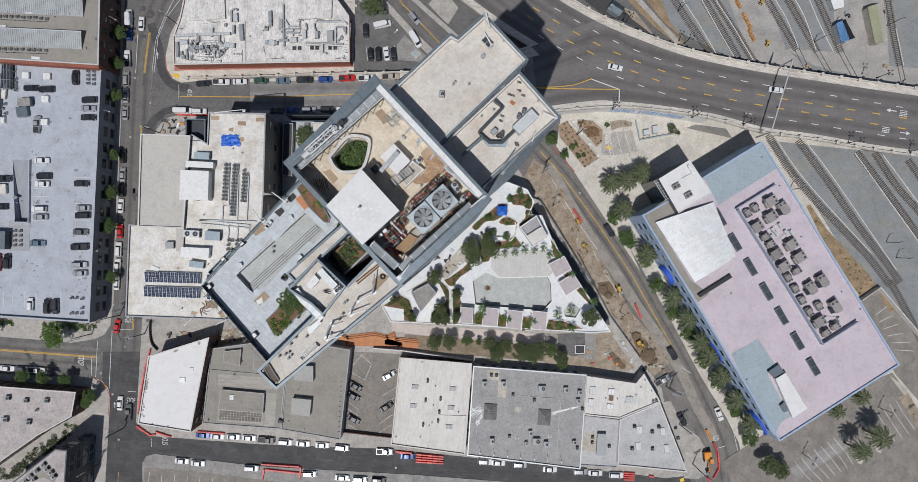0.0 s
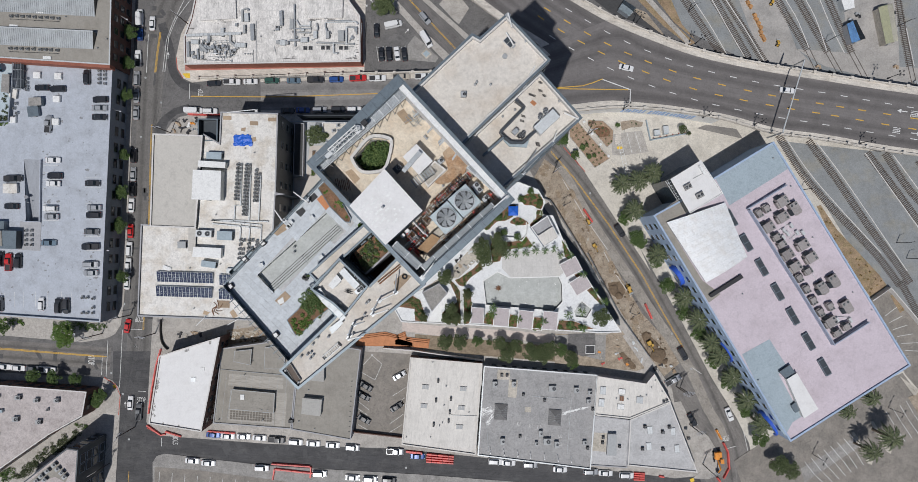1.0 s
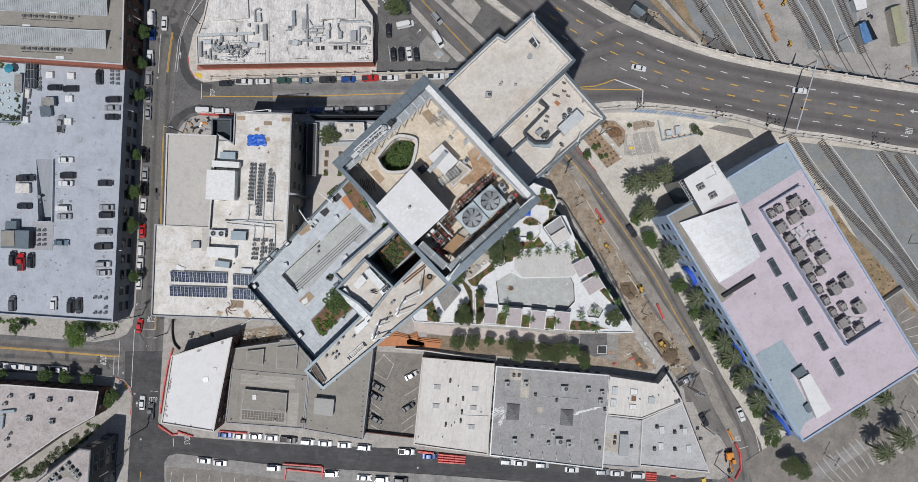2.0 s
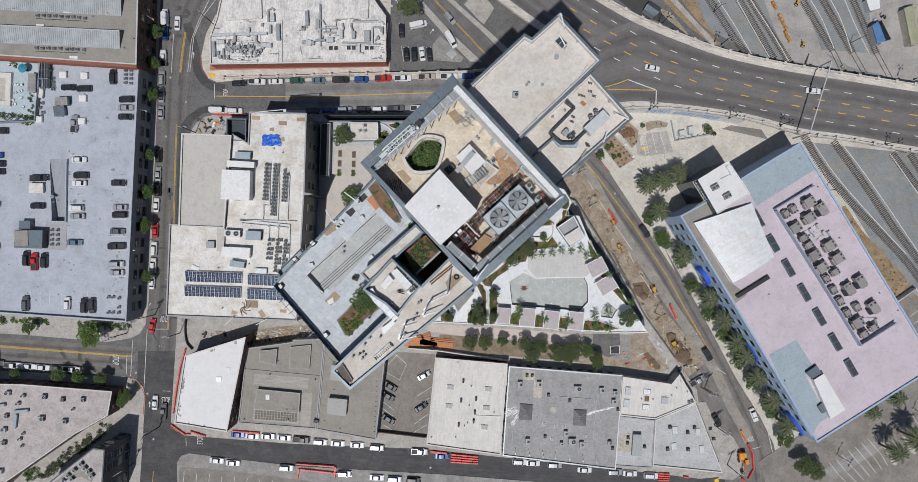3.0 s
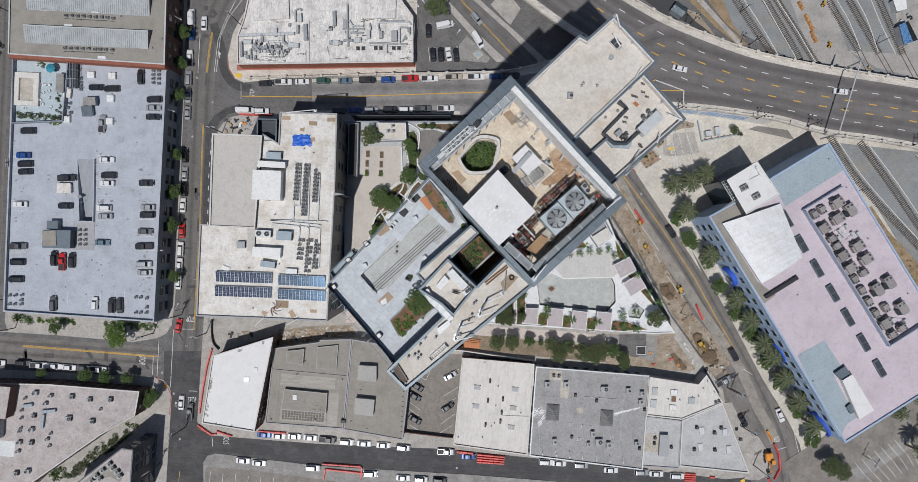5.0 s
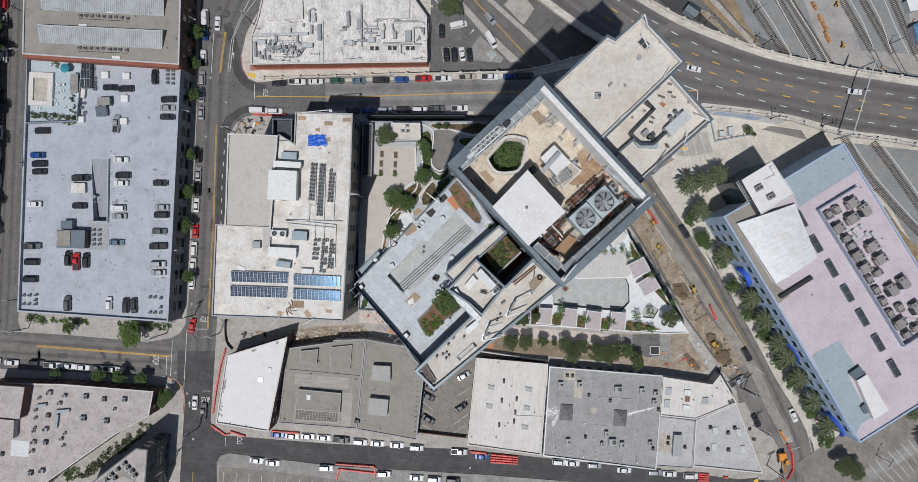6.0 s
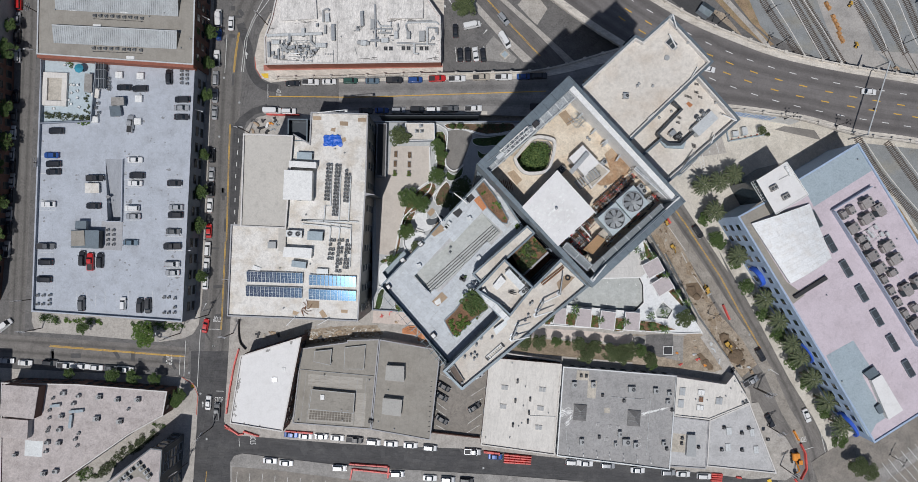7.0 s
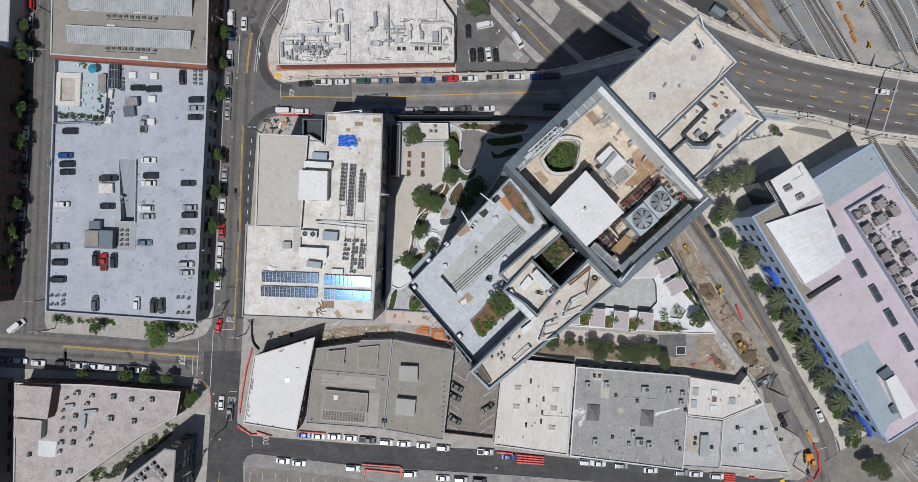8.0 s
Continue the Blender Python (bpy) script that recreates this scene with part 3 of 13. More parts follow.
RAMP_S = [(-70.1, 42.7), (-51.8, 42.5), (-36.0, 42.3), (-20.5, 41.8), (5.8, 41.0), (42.9, 43.6)]
RAMP_N = [(-70.2, 55.0), (-51.8, 55.6), (-36.1, 55.7), (-20.6, 55.6), (-1.2, 56.4), (23.4, 63.0)]


def slab(bm, S, N, thick=1.1, lift=0.0):
    S, N = [Vector(p[:2]) for p in S], [Vector(p[:2]) for p in N]
    rows = []
    for s, n in zip(S, N):
        top = [s.lerp(n, k / 6) for k in range(7)]
        rows.append([bm.verts.new((p.x, p.y, deck_z(p.x) + lift)) for p in top] + [bm.verts.new((p.x, p.y, deck_z(p.x) + lift - thick)) for p in (n, s)])
    for u, v in zip(rows, rows[1:]):
        for i in range(9):
            bm.faces.new((u[i - 1], u[i], v[i], v[i - 1]))
    bm.faces.new(rows[0]), bm.faces.new(rows[-1][::-1])
    lane_map(bm, rows, [k / 6 for k in range(7)] + [1.0, 0.0])
    return bm


def lane_map(bm, rows, shares):
    """Maps a road's faces: across it from 0 to 1, along it in metres."""
    uv = bm.loops.layers.uv.new("lane")
    at, run = {}, 0.0
    for i, row in enumerate(rows):
        if i:
            run += (row[0].co - rows[i - 1][0].co).length
        for v, q in zip(row, shares):
            at[v] = (q, run)
    for f in bm.faces:
        for l in f.loops:
            l[uv].uv = at[l.vert]


def worn_lane(name, line, w, z, mat, label):
    """A thin asphalt course of width w along a line, worn by tyres."""
    bm = bmesh.new()
    L, R = strip_pts(line, w)
    rows = [[bm.verts.new((q.x, q.y, h)) for q, h in ((r, z), (l, z), (l, z - 0.05), (r, z - 0.05))] for l, r in zip(L, R)]
    for u, v in zip(rows, rows[1:]):
        for i in range(4):
            bm.faces.new((u[i - 1], u[i], v[i], v[i - 1]))
    lane_map(bm, rows, [0.0, 1.0, 1.0, 0.0])
    return solo(name, bm, mat, label, "road", "", "structure")


def flat(line, n=5):
    return [tuple(p)[:2] for p in smooth([(*q[:2], 0) for q in line], n)]


def between(S, N, share):
    return [(s[0] + (n[0] - s[0]) * share, s[1] + (n[1] - s[1]) * share) for s, n in zip(S, N)]


viaduct = solo("viaduct", slab(bmesh.new(), flat(VIA_S), flat(VIA_N)), ASPHALT_VIA, "curving road viaduct with an asphalt deck", "viaduct", "", "structure")
ramp = solo("viaduct_ramp", slab(bmesh.new(), flat(RAMP_S), flat(RAMP_N), 0.9, -0.012), ASPHALT_RAMP, "street ramp climbing to the viaduct", "road", "", "structure")
solo("viaduct_fork", slab(bmesh.new(), flat(FORK_S) + flat([FORK_S[3], VIA_S[1]], 6), flat(FORK_N) + [FORK_N[3]] * 7, 1.0, -0.006), ASPHALT_VIA, "branch of the viaduct over the lower street", "viaduct", "", "structure")

worn_lane("road_east_lanes", flat([(24.5, 33.0), (34.8, 21.6), (46.3, 6.2), (58.1, -11.5), (64.2, -22.4), (72.0, -36.0), (79.5, -50.5), (85.5, -63.5), (89.3, -76.0), (90.5, -90.0)], 6), 6.4, 0.0085, ASPHALT_LANE, "worn asphalt lanes of the curving east street")
worn_lane("road_west_lanes", flat([(-97.5, 88.0), (-103.2, 74.0), (-106.3, 60.0), (-107.4, 45.0), (-108.3, 20.0), (-109.4, -10.0), (-110.8, -35.0), (-112.3, -62.0), (-113.4, -95.0)], 6), 8.2, 0.004, ASPHALT_WEST, "dark worn asphalt lanes of the west street")
worn_lane("corner_resurfacing", flat([(-103.4, 73.0), (-100.6, 64.2), (-99.6, 57.1), (-96.3, 52.6), (-90.6, 51.0)], 6), 2.8, 0.0075, ASPHALT_SOUTH, "strip of newer dark asphalt round the corner")
worn_lane("road_southwest_lanes", flat([(-215.0, -33.5), (-180.0, -35.6), (-150.0, -37.6), (-120.5, -39.6)], 4), 7.4, 0.0035, ASPHALT_LANE, "worn asphalt lanes of the side street")
worn_lane("road_far_west_lanes", flat([(-175.0, 112.0), (-174.6, 70.0), (-176.0, 30.0), (-177.4, -10.0), (-178.5, -34.0)], 4), 5.6, 0.003, ASPHALT_WEST, "dark worn asphalt lanes of the back street")
# ---- rooftop plant ----
def fan_disc(bm, x, y, z, r, blades=6, ring_mi=0, dark_mi=1):
    """A round cowl with a dark throat and twisted blades, in one connected piece."""
    n = blades * 3
    rows = []
    for k in range(n):
        c, s = math.cos(2 * math.pi * k / n), math.sin(2 * math.pi * k / n)
        lift = (0.02, 0.09, 0.02)[k % 3]
        rows.append([bm.verts.new((x + c * q, y + s * q, z + h)) for q, h in ((r, 0), (r, 0.12), (r * 0.87, 0.12), (r * 0.85, lift), (r * 0.2, 0.05))])
    hub = bm.verts.new((x, y, z + 0.1))
    for k in range(n):
        u, v = rows[k - 1], rows[k]
        for i in range(4):
            f = bm.faces.new((u[i], v[i], v[i + 1], u[i + 1]))
            f.material_index = ring_mi if i < 3 else (2 if k % 3 == 1 else dark_mi)
        bm.faces.new((u[4], v[4], hub)).material_index = ring_mi


def ac_build(sx, sy, sz, fans, body):
    def build():
        ob = thing("rooftop_air_conditioner", (0, 0, 0), "grey metal rooftop air conditioner with a round top fan" if fans else "sheet-metal rooftop ventilation box", "air conditioner", "rooftop plant")
        part("base_rail", box(box(bmesh.new(), 0, sy * 0.4, 0, sx * 1.02, 0.12, 0.18), 0, -sy * 0.4, 0, sx * 1.02, 0.12, 0.18), DARK, ob)
        part("casing", box(bmesh.new(), 0, 0, 0.18, sx, sy, sz, 0, 0, 0.03), body, ob)
        for i in range(fans):
            bm = bmesh.new()
            fan_disc(bm, sx * (-0.25 + 0.5 * i if fans > 1 else 0.18), 0, 0.18 + sz, min(sy * 0.4, sx * 0.24 if fans > 1 else sx * 0.32))
            part("fan", bm, (GREY_METAL, DARK, SLATE_DARK), ob, "dark round fan")
        if sx > 1.1:
            bm = bmesh.new()
            for k in range(5):
                box(bm, sx / 2 + 0.012, 0, 0.3 + k * sz * 0.16, 0.03, sy * 0.8, sz * 0.08)
            part("grille", bm, DARK, ob)
        return ob
    return build


def ac(x, y, z, sx=1.6, sy=1.2, sz=1.0, turn=0.0, fans=1, body=None):
    body = body or GREY_METAL
    return placed(("ac", sx, sy, sz, fans, body.name), ac_build(sx, sy, sz, fans, body), pose(x, y, z, 0, 0, turn))


def condenser_build():
    ob = thing("condenser", (0, 0, 0), "small round-fanned condenser unit on roof rails", "condenser", "condenser banks")
    part("casing", box(bmesh.new(), 0, 0, 0.0, 0.78, 0.78, 0.87, 0, 0, 0.04), GALV, ob)
    bm = bmesh.new()
    fan_disc(bm, 0, 0, 0.87, 0.36, 4, 1, 1)
    part("fan", bm, (GREY_METAL, DARK, GREY_METAL), ob)
    return ob


def condenser(x, y, z, turn=0.0):
    return placed("condenser", condenser_build, pose(x, y, z, 0, 0, turn))


def vent_build():
    ob = thing("roof_vent", (0, 0, 0), "short grey roof vent pipe with a cap", "roof vent", "roof vents")
    part("pipe", tube(bmesh.new(), (0, 0, 0), (0, 0, 0.55), 0.16), GALV, ob)
    part("cap", tube(bmesh.new(), (0, 0, 0.55), (0, 0, 0.68), 0.22, 10, 0, 0.1), GREY_METAL, ob)
    return ob


def vent(x, y, z):
    return placed("vent", vent_build, pose(x, y, z))


def skylight_build(sx, sy, sz, glassm, frame):
    def build():
        ob = thing("skylight", (0, 0, 0), "raised roof skylight with a glazed top", "skylight", "skylights")
        part("curb", box(bmesh.new(), 0, 0, 0, sx, sy, sz, 0, 0, 0.02), frame, ob)
        bm = bmesh.new()
        for i in (-1, 1):
            box(bm, i * sx * 0.23, 0, sz + 0.003, sx * 0.42, sy * 0.88, 0.05)
        part("pane", bm, glassm, ob)
        return ob
    return build


def skylight(x, y, z, sx=2.2, sy=1.4, sz=0.35, turn=0.0, pane=None, frame=None):
    pane, frame = pane or GREY_METAL, frame or LIGHT_METAL
    return placed(("sky", sx, sy, sz, pane.name, frame.name), skylight_build(sx, sy, sz, pane, frame), pose(x, y, z, 0, 0, turn))


def duct(z, line, w=0.6, h=0.5, mat=None, label="galvanised roof duct on short legs", category="duct"):
    """A square duct along a line, on legs."""
    ob = thing("roof_duct", (*line[0], z), label, category, "roof ducts")
    part("casing", band(bmesh.new(), line, w, z + 0.35, z + 0.35 + h), mat or GALV, ob)
    bm = bmesh.new()
    for p, a in spaced(line, 2.2, 0.3):
        box(bm, p.x, p.y, z, 0.12, w * 0.9, 0.35, a)
    part("leg", bm, DARK, ob)
    bm = bmesh.new()
    for p, a in spaced(line, 1.3, 0.6):
        box(bm, p.x, p.y, z + 0.33, 0.07, w + 0.07, h + 0.05, a)
    part("flange", bm, GREY_METAL, ob, "", "stuff")
    return ob


def pipe_run(z, line, r=0.09, mat=None):
    bm = bmesh.new()
    for a, b in zip(line, line[1:]):
        tube(bm, (*a[:2], z + 0.2), (*b[:2], z + 0.2), r, 6)
    for p, _ in spaced(line, 2.5, 0.2):
        box(bm, p.x, p.y, z, 0.2, 0.2, 0.2)
    return solo("roof_pipe", bm, mat or LIGHT_METAL, "pale pipe run on blocks across the roof", "pipe", "roof pipes")


def mech_box(pts, z0, z1, wall, roof, label, category="penthouse"):
    """A small roof house with an overhanging lid."""
    pts = ccw(pts)
    ob = thing("roof_house", (*mid_of(pts), z0), label, category)
    part("wall", prism(bmesh.new(), inset(pts, 0.1), z0, z1 - 0.15), wall, ob)
    part("lid", prism(bmesh.new(), pts, z1 - 0.15, z1), roof, ob)
    p, q = pts[0], pts[1]
    c = mid_of([p, q])
    part("door", box(bmesh.new(), c[0], c[1], z0 + 0.05, 1.0, 0.12, min(2.05, z1 - z0 - 0.4), math.degrees(math.atan2(q[1] - p[1], q[0] - p[0]))), GREY_METAL, ob)
    return ob


def patch(pts, z, mat, label, category="roof patch", t=0.02):
    return solo("roof_patch", prism(bmesh.new(), pts, z + 0.004, z + t + 0.004), mat, label, category, "roof patches")


# ---- parking garage and warehouse ----
garage_pts = ccw([(-163.6, 58.6), (-114.4, 55.8), (-118.2, -26.1), (-166.4, -22.9)])
RAMP_HOLE = [(-143.4, 26.2), (-138.0, 26.0), (-138.3, 6.2), (-142.7, 6.3)]
garage = thing("parking_garage", (*mid_of(garage_pts), 0), "grey-blue parking garage with cars parked on its coated roof deck", "parking garage")
part("wall", prism(bmesh.new(), inset(garage_pts, 0.03), 0, 8.6, top=False), STUCCO_BLUE, garage)
part("deck", plate(bmesh.new(), inset(garage_pts, 0.3), [RAMP_HOLE], 8.6, 9.0), GARAGE_DECK, garage)
part("parapet", ring(bmesh.new(), garage_pts, inset(garage_pts, 0.35), 8.5, 10.0), STUCCO_BLUE, garage)
part("coping", ring(bmesh.new(), inset(garage_pts, -0.05), inset(garage_pts, 0.4), 10.004, 10.07), GARAGE_DECK, garage)
bm = bmesh.new()
r = [Vector(p) for p in RAMP_HOLE]
quad(bm, [(*r[0], 8.99), (*r[1], 8.99), (*r[2], 6.2), (*r[3], 6.2)])
# streaked ramp concrete, coloured darker than the deck to carry the slot's shade
part("ramp", bm, surface("shaded_worn_ramp_concrete", (0.3, 0.315, 0.34), 0.8, 0.12, 3, 0.4, 0.1, streak=(88, 6)), garage, "sloping concrete ramp down into the garage")
part("ramp_wall", ring(bmesh.new(), ccw(inset(RAMP_HOLE, -0.22)), ccw(RAMP_HOLE), 5.8, 8.99), STUCCO_BLUE, garage)
part("ramp_kerb", band(bmesh.new(), [(-137.6, 26.0), (-137.9, 5.9)], 0.3, 9.0, 9.9), GARAGE_DECK, garage, "low pale kerb wall beside the ramp")
part("ramp_kerb", band(bmesh.new(), [(-138.0, 6.0), (-143.1, 6.1)], 0.25, 9.0, 9.9), GARAGE_DECK, garage)
gp = garage_pts
for i in range(4):
    p, q = gp[i], gp[(i + 1) % 4]
    window_row(garage, p, q, 1.2, 3.0, 2.0, 5.2, SLATE_DARK, rows=2, z_gap=3.6)
bm = bmesh.new()
for y0 in [(-165.3, 26.8), (-165.3, 24.1), (-165.3, 21.4), (-165.2, 12.7), (-165.2, 9.6), (-165.2, -0.7), (-165.2, -4.1), (-165.2, -8.7), (-165.2, -11.4), (-165.2, -14.8)]:
    box(bm, y0[0] + 3.0, y0[1], 9.003, 5.0, 0.1, 0.008)
for y0 in [(-123.7, 20.4), (-123.7, 17.0), (-123.6, 12.0), (-123.6, 9.4), (-123.6, 6.7), (-123.6, 4.0), (-123.6, 1.3), (-123.6, -3.2), (-123.6, -6.3), (-123.6, -9.0), (-123.6, -11.6)]:
    box(bm, y0[0] + 2.6, y0[1], 9.003, 5.0, 0.1, 0.008)
for y0 in [(-137.8, 27.2), (-137.8, 24.2), (-137.8, 21.9), (-137.8, 19.6), (-137.8, 16.9), (-137.8, 14.3), (-137.8, 11.6), (-137.8, 8.9), (-137.7, 6.5)]:
    box(bm, y0[0] + 3.0, y0[1], 9.003, 5.0, 0.1, 0.008)
for x0 in [(-152.5, -19.4), (-149.5, -19.3), (-146.4, -19.3), (-143.4, -19.3), (-139.6, -19.3), (-135.8, -19.3), (-131.2, -19.3), (-128.1, -19.3)]:
    box(bm, x0[0], x0[1] + 0.4, 9.003, 0.1, 5.0, 0.008)
part("bay_lines", bm, WHITE_LINE, garage, "faded white parking bay lines", "stuff")
mech_box([(-152.5, 3.3), (-143.7, 3.1), (-143.9, -2.7), (-152.7, -2.4)], 9.0, 12.0, SLATE_DARK, SLATE, "dark slate stair and lift house on the garage roof", "stair house")
patch([(-152.5, 2.9), (-148.3, 3.1), (-148.1, -1.7), (-152.3, -1.9)], 12.0, TAUPE_ROOF, "tan felt end of the stair house roof", "roof patch", 0.25)
mech_box([(-151.8, 6.2), (-148.4, 6.2), (-148.4, 3.1), (-152.0, 3.4)], 9.0, 11.0, STUCCO_BLUE, SLATE, "small stair house with a slate lid")
mech_box([(-149.3, 18.2), (-144.9, 18.2), (-144.8, 15.1), (-149.3, 15.1)], 9.0, 10.2, STUCCO_WHITE, WHITE_ROOF, "low white roof box on the garage deck", "roof box")
mech_box([(-140.6, 45.5), (-136.7, 45.7), (-136.5, 43.1), (-140.6, 42.9)], 9.0, 11.0, SLATE, CONCRETE_GREY, "grey-lidded stair house on the garage deck", "stair house")
mech_box([(-141.6, 42.8), (-138.1, 43.0), (-137.7, 39.9), (-141.1, 39.5)], 9.0, 10.4, STUCCO_BLUE, SLATE, "small dark-roofed shaft house on the garage deck")
for x, y in [(-138.8, 53.0), (-132.0, 52.7), (-132.5, 45.4), (-132.8, 38.1), (-146.6, 38.7)]:
    skylight(x, y, 9.0, 2.2, 2.0, 0.9, 0, WHITE_PAINT, WHITE_PAINT)
for x, y in [(-164.8, -17.8), (-162.9, -17.8), (-160.8, -17.7), (-164.8, -20.6), (-163.1, -20.6), (-161.0, -19.3), (-161.0, -20.6), (-122.7, -18.3), (-120.8, -18.6), (-120.8, -21.5), (-124.2, -23.2), (-122.7, -23.2), (-120.9, -23.2), (-124.2, -18.3)]:
    condenser(x, y, 9.0)
for x, y in [(-142.3, 3.2), (-140.5, 3.2), (-142.3, 1.7), (-140.5, 1.7), (-142.3, 0.1), (-140.5, 0.1), (-142.3, -1.4), (-140.5, -1.4)]:
    condenser(x, y, 9.0)
for x, y in [(-118.9, 54.4), (-117.1, 54.4), (-118.9, 53.1), (-117.1, 53.1), (-118.9, 51.8), (-117.1, 51.8), (-118.9, 50.5), (-117.1, 50.3), (-142.1, 51.9), (-142.1, 50.6), (-142.1, 49.4), (-142.1, 48.3), (-145.6, 43.9), (-146.3, 42.4), (-145.3, 40.9), (-145.9, 39.8)]:
    condenser(x, y, 9.0)
sheet("plant_pad", [(-144.5, 6.2), (-137.7, 6.2), (-138.1, -3.3), (-145.1, -3.0)], 9.004, 9.12, STUCCO, "grey concrete plant pad on the garage deck", "plant pad", "")
bm = bmesh.new()
rng = random.Random(52)
for k in range(150):
    if k < 90:
        x, y = rng.choice((-161.5, -135.2, -121.3)) + rng.uniform(-2.2, 2.2), rng.uniform(-18, 36)
    else:
        x, y = rng.uniform(-160, -120), rng.uniform(-20, 50)
    r = rng.uniform(0.12, 0.42) * (1.8 if k % 9 == 0 else 1.0)
    prism(bm, [(x + r * rng.uniform(0.4, 1.5) * math.cos(t * 0.9), y + r * rng.uniform(0.4, 1.1) * math.sin(t * 0.9)) for t in range(7)], 9.0005, 9.004 + 0.00002 * k)
part("oil_stains", bm, surface("oil_stained_coating", (0.23, 0.235, 0.245), 0.6, 0.3, 0.5, 0.15, grime=0.4), garage, "small dark oil stains on the deck", "stuff")
# roof terrace of the garage
terrace_wall = thing("roof_terrace", (*(-156.4, 49.3), 9.0), "walled roof terrace with a pale raised lounge platform", "roof terrace")
part("wall", ring(bmesh.new(), ccw([(-163.4, 58.3), (-145.5, 57.4), (-147.3, 38.0), (-163.7, 37.2)]), inset([(-163.4, 58.3), (-145.5, 57.4), (-147.3, 38.0), (-163.7, 37.2)], 0.25), 9.0, 10.6), STUCCO_BLUE, terrace_wall)
part("floor", prism(bmesh.new(), inset([(-163.4, 58.3), (-145.5, 57.4), (-147.3, 38.0), (-163.7, 37.2)], 0.24), 9.004, 9.06), surface("pale_blue_terrace", (0.42, 0.49, 0.52), 0.75, 0.08, 3, 0.4), terrace_wall)
part("platform", plate(bmesh.new(), [(-162.9, 53.8), (-155.2, 53.5), (-155.6, 42.9), (-163.4, 43.2)], [[(-161.6, 52.0), (-156.9, 51.8), (-157.2, 44.6), (-161.8, 44.7)]], 9.06, 10.0), WARM_ROOF, terrace_wall, "pale square lounge platform")
part("platform_floor", prism(bmesh.new(), [(-162.0, 52.3), (-157.1, 52.1), (-157.3, 44.5), (-162.2, 44.7)], 9.06, 9.4), CONCRETE_TAN, terrace_wall)
mech_box([(-148.9, 53.1), (-146.5, 52.9), (-146.6, 47.0), (-149.2, 47.3)], 9.0, 11.2, STUCCO_BLUE, CONCRETE_GREY, "grey stair house by the roof terrace", "stair house")
mech_box([(-147.5, 49.2), (-144.9, 48.6), (-145.3, 45.3), (-147.5, 46.0)], 9.0, 10.0, STUCCO_WHITE, WHITE_ROOF, "low pale roof box by the stair", "roof box")


def umbrella_build():
    ob = thing("patio_umbrella", (0, 0, 0), "teal patio umbrella open over the roof terrace", "umbrella")
    part("pole", tube(bmesh.new(), (0, 0, 0), (0, 0, 2.4), 0.04), GALV, ob)
    part("canopy", tube(bmesh.new(), (0, 0, 2.1), (0, 0, 2.7), 1.5, 8, 0, 0.05), surface("teal_canvas", (0.03, 0.24, 0.33), 0.8, 0.1, 1, 0.2), ob)
    part("base", tube(bmesh.new(), (0, 0, 0), (0, 0, 0.1), 0.35, 10), DARK, ob)
    return ob


placed("umbrella", umbrella_build, pose(*(-150.8, 54.7), 9.06))


def lounge_build():
    ob = thing("outdoor_chair", (0, 0, 0), "white outdoor lounge chair on the roof terrace", "chair", "terrace chairs")
    part("seat", box(bmesh.new(), 0, 0, 0.28, 0.7, 0.7, 0.14, 0, 0, 0.03), WHITE_PAINT, ob)
    part("backrest", box(bmesh.new(), -0.32, 0, 0.42, 0.1, 0.7, 0.4, 0, 0, 0.03), WHITE_PAINT, ob)
    for i, j in ((1, 1), (1, -1), (-1, 1), (-1, -1)):
        part("leg", box(bmesh.new(), i * 0.3, j * 0.3, 0, 0.06, 0.06, 0.28), DARK, ob)
    return ob


for x, y, a in [(-154.4, 49.9, 10), (-153.5, 49.8, 90), (-154.2, 47.3, 40), (-152.2, 49.8, 200), (-152.3, 47.9, 30), (-152.3, 45.7, 80), (-155.1, 45.0, 0), (-154.4, 43.7, 0), (-159.9, 42.2, 0), (-151.8, 42.7, 60), (-156.4, 56.2, 90)]:
    placed("lounge", lounge_build, pose(x, y, 9.06, 0, 0, a))

BRICKHOUSE = [(-163.3, 58.7), (-162.5, 103.9), (-112.7, 104.0), (-113.8, 55.5)]
brick_house = house("brick_warehouse", BRICKHOUSE, 12.6, BRICK_DARK, TAUPE_ROOF, "long warehouse with a weathered grey roof and red brick edge", "warehouse", para=0.3, pw=0.35, cope=LIGHT_METAL)
part("brick_band", prism(bmesh.new(), [(-163.2, 58.8), (-113.8, 55.6), (-113.8, 54.5), (-163.2, 57.7)], 9.5, 12.55), BRICK, brick_house, "red brick end wall")
bh = ccw(BRICKHOUSE)
for i in range(4):
    window_row(brick_house, bh[i], bh[(i + 1) % 4], 1.2, 2.2, 2.2, 4.2, SLATE_DARK, rows=3, z_gap=3.6)


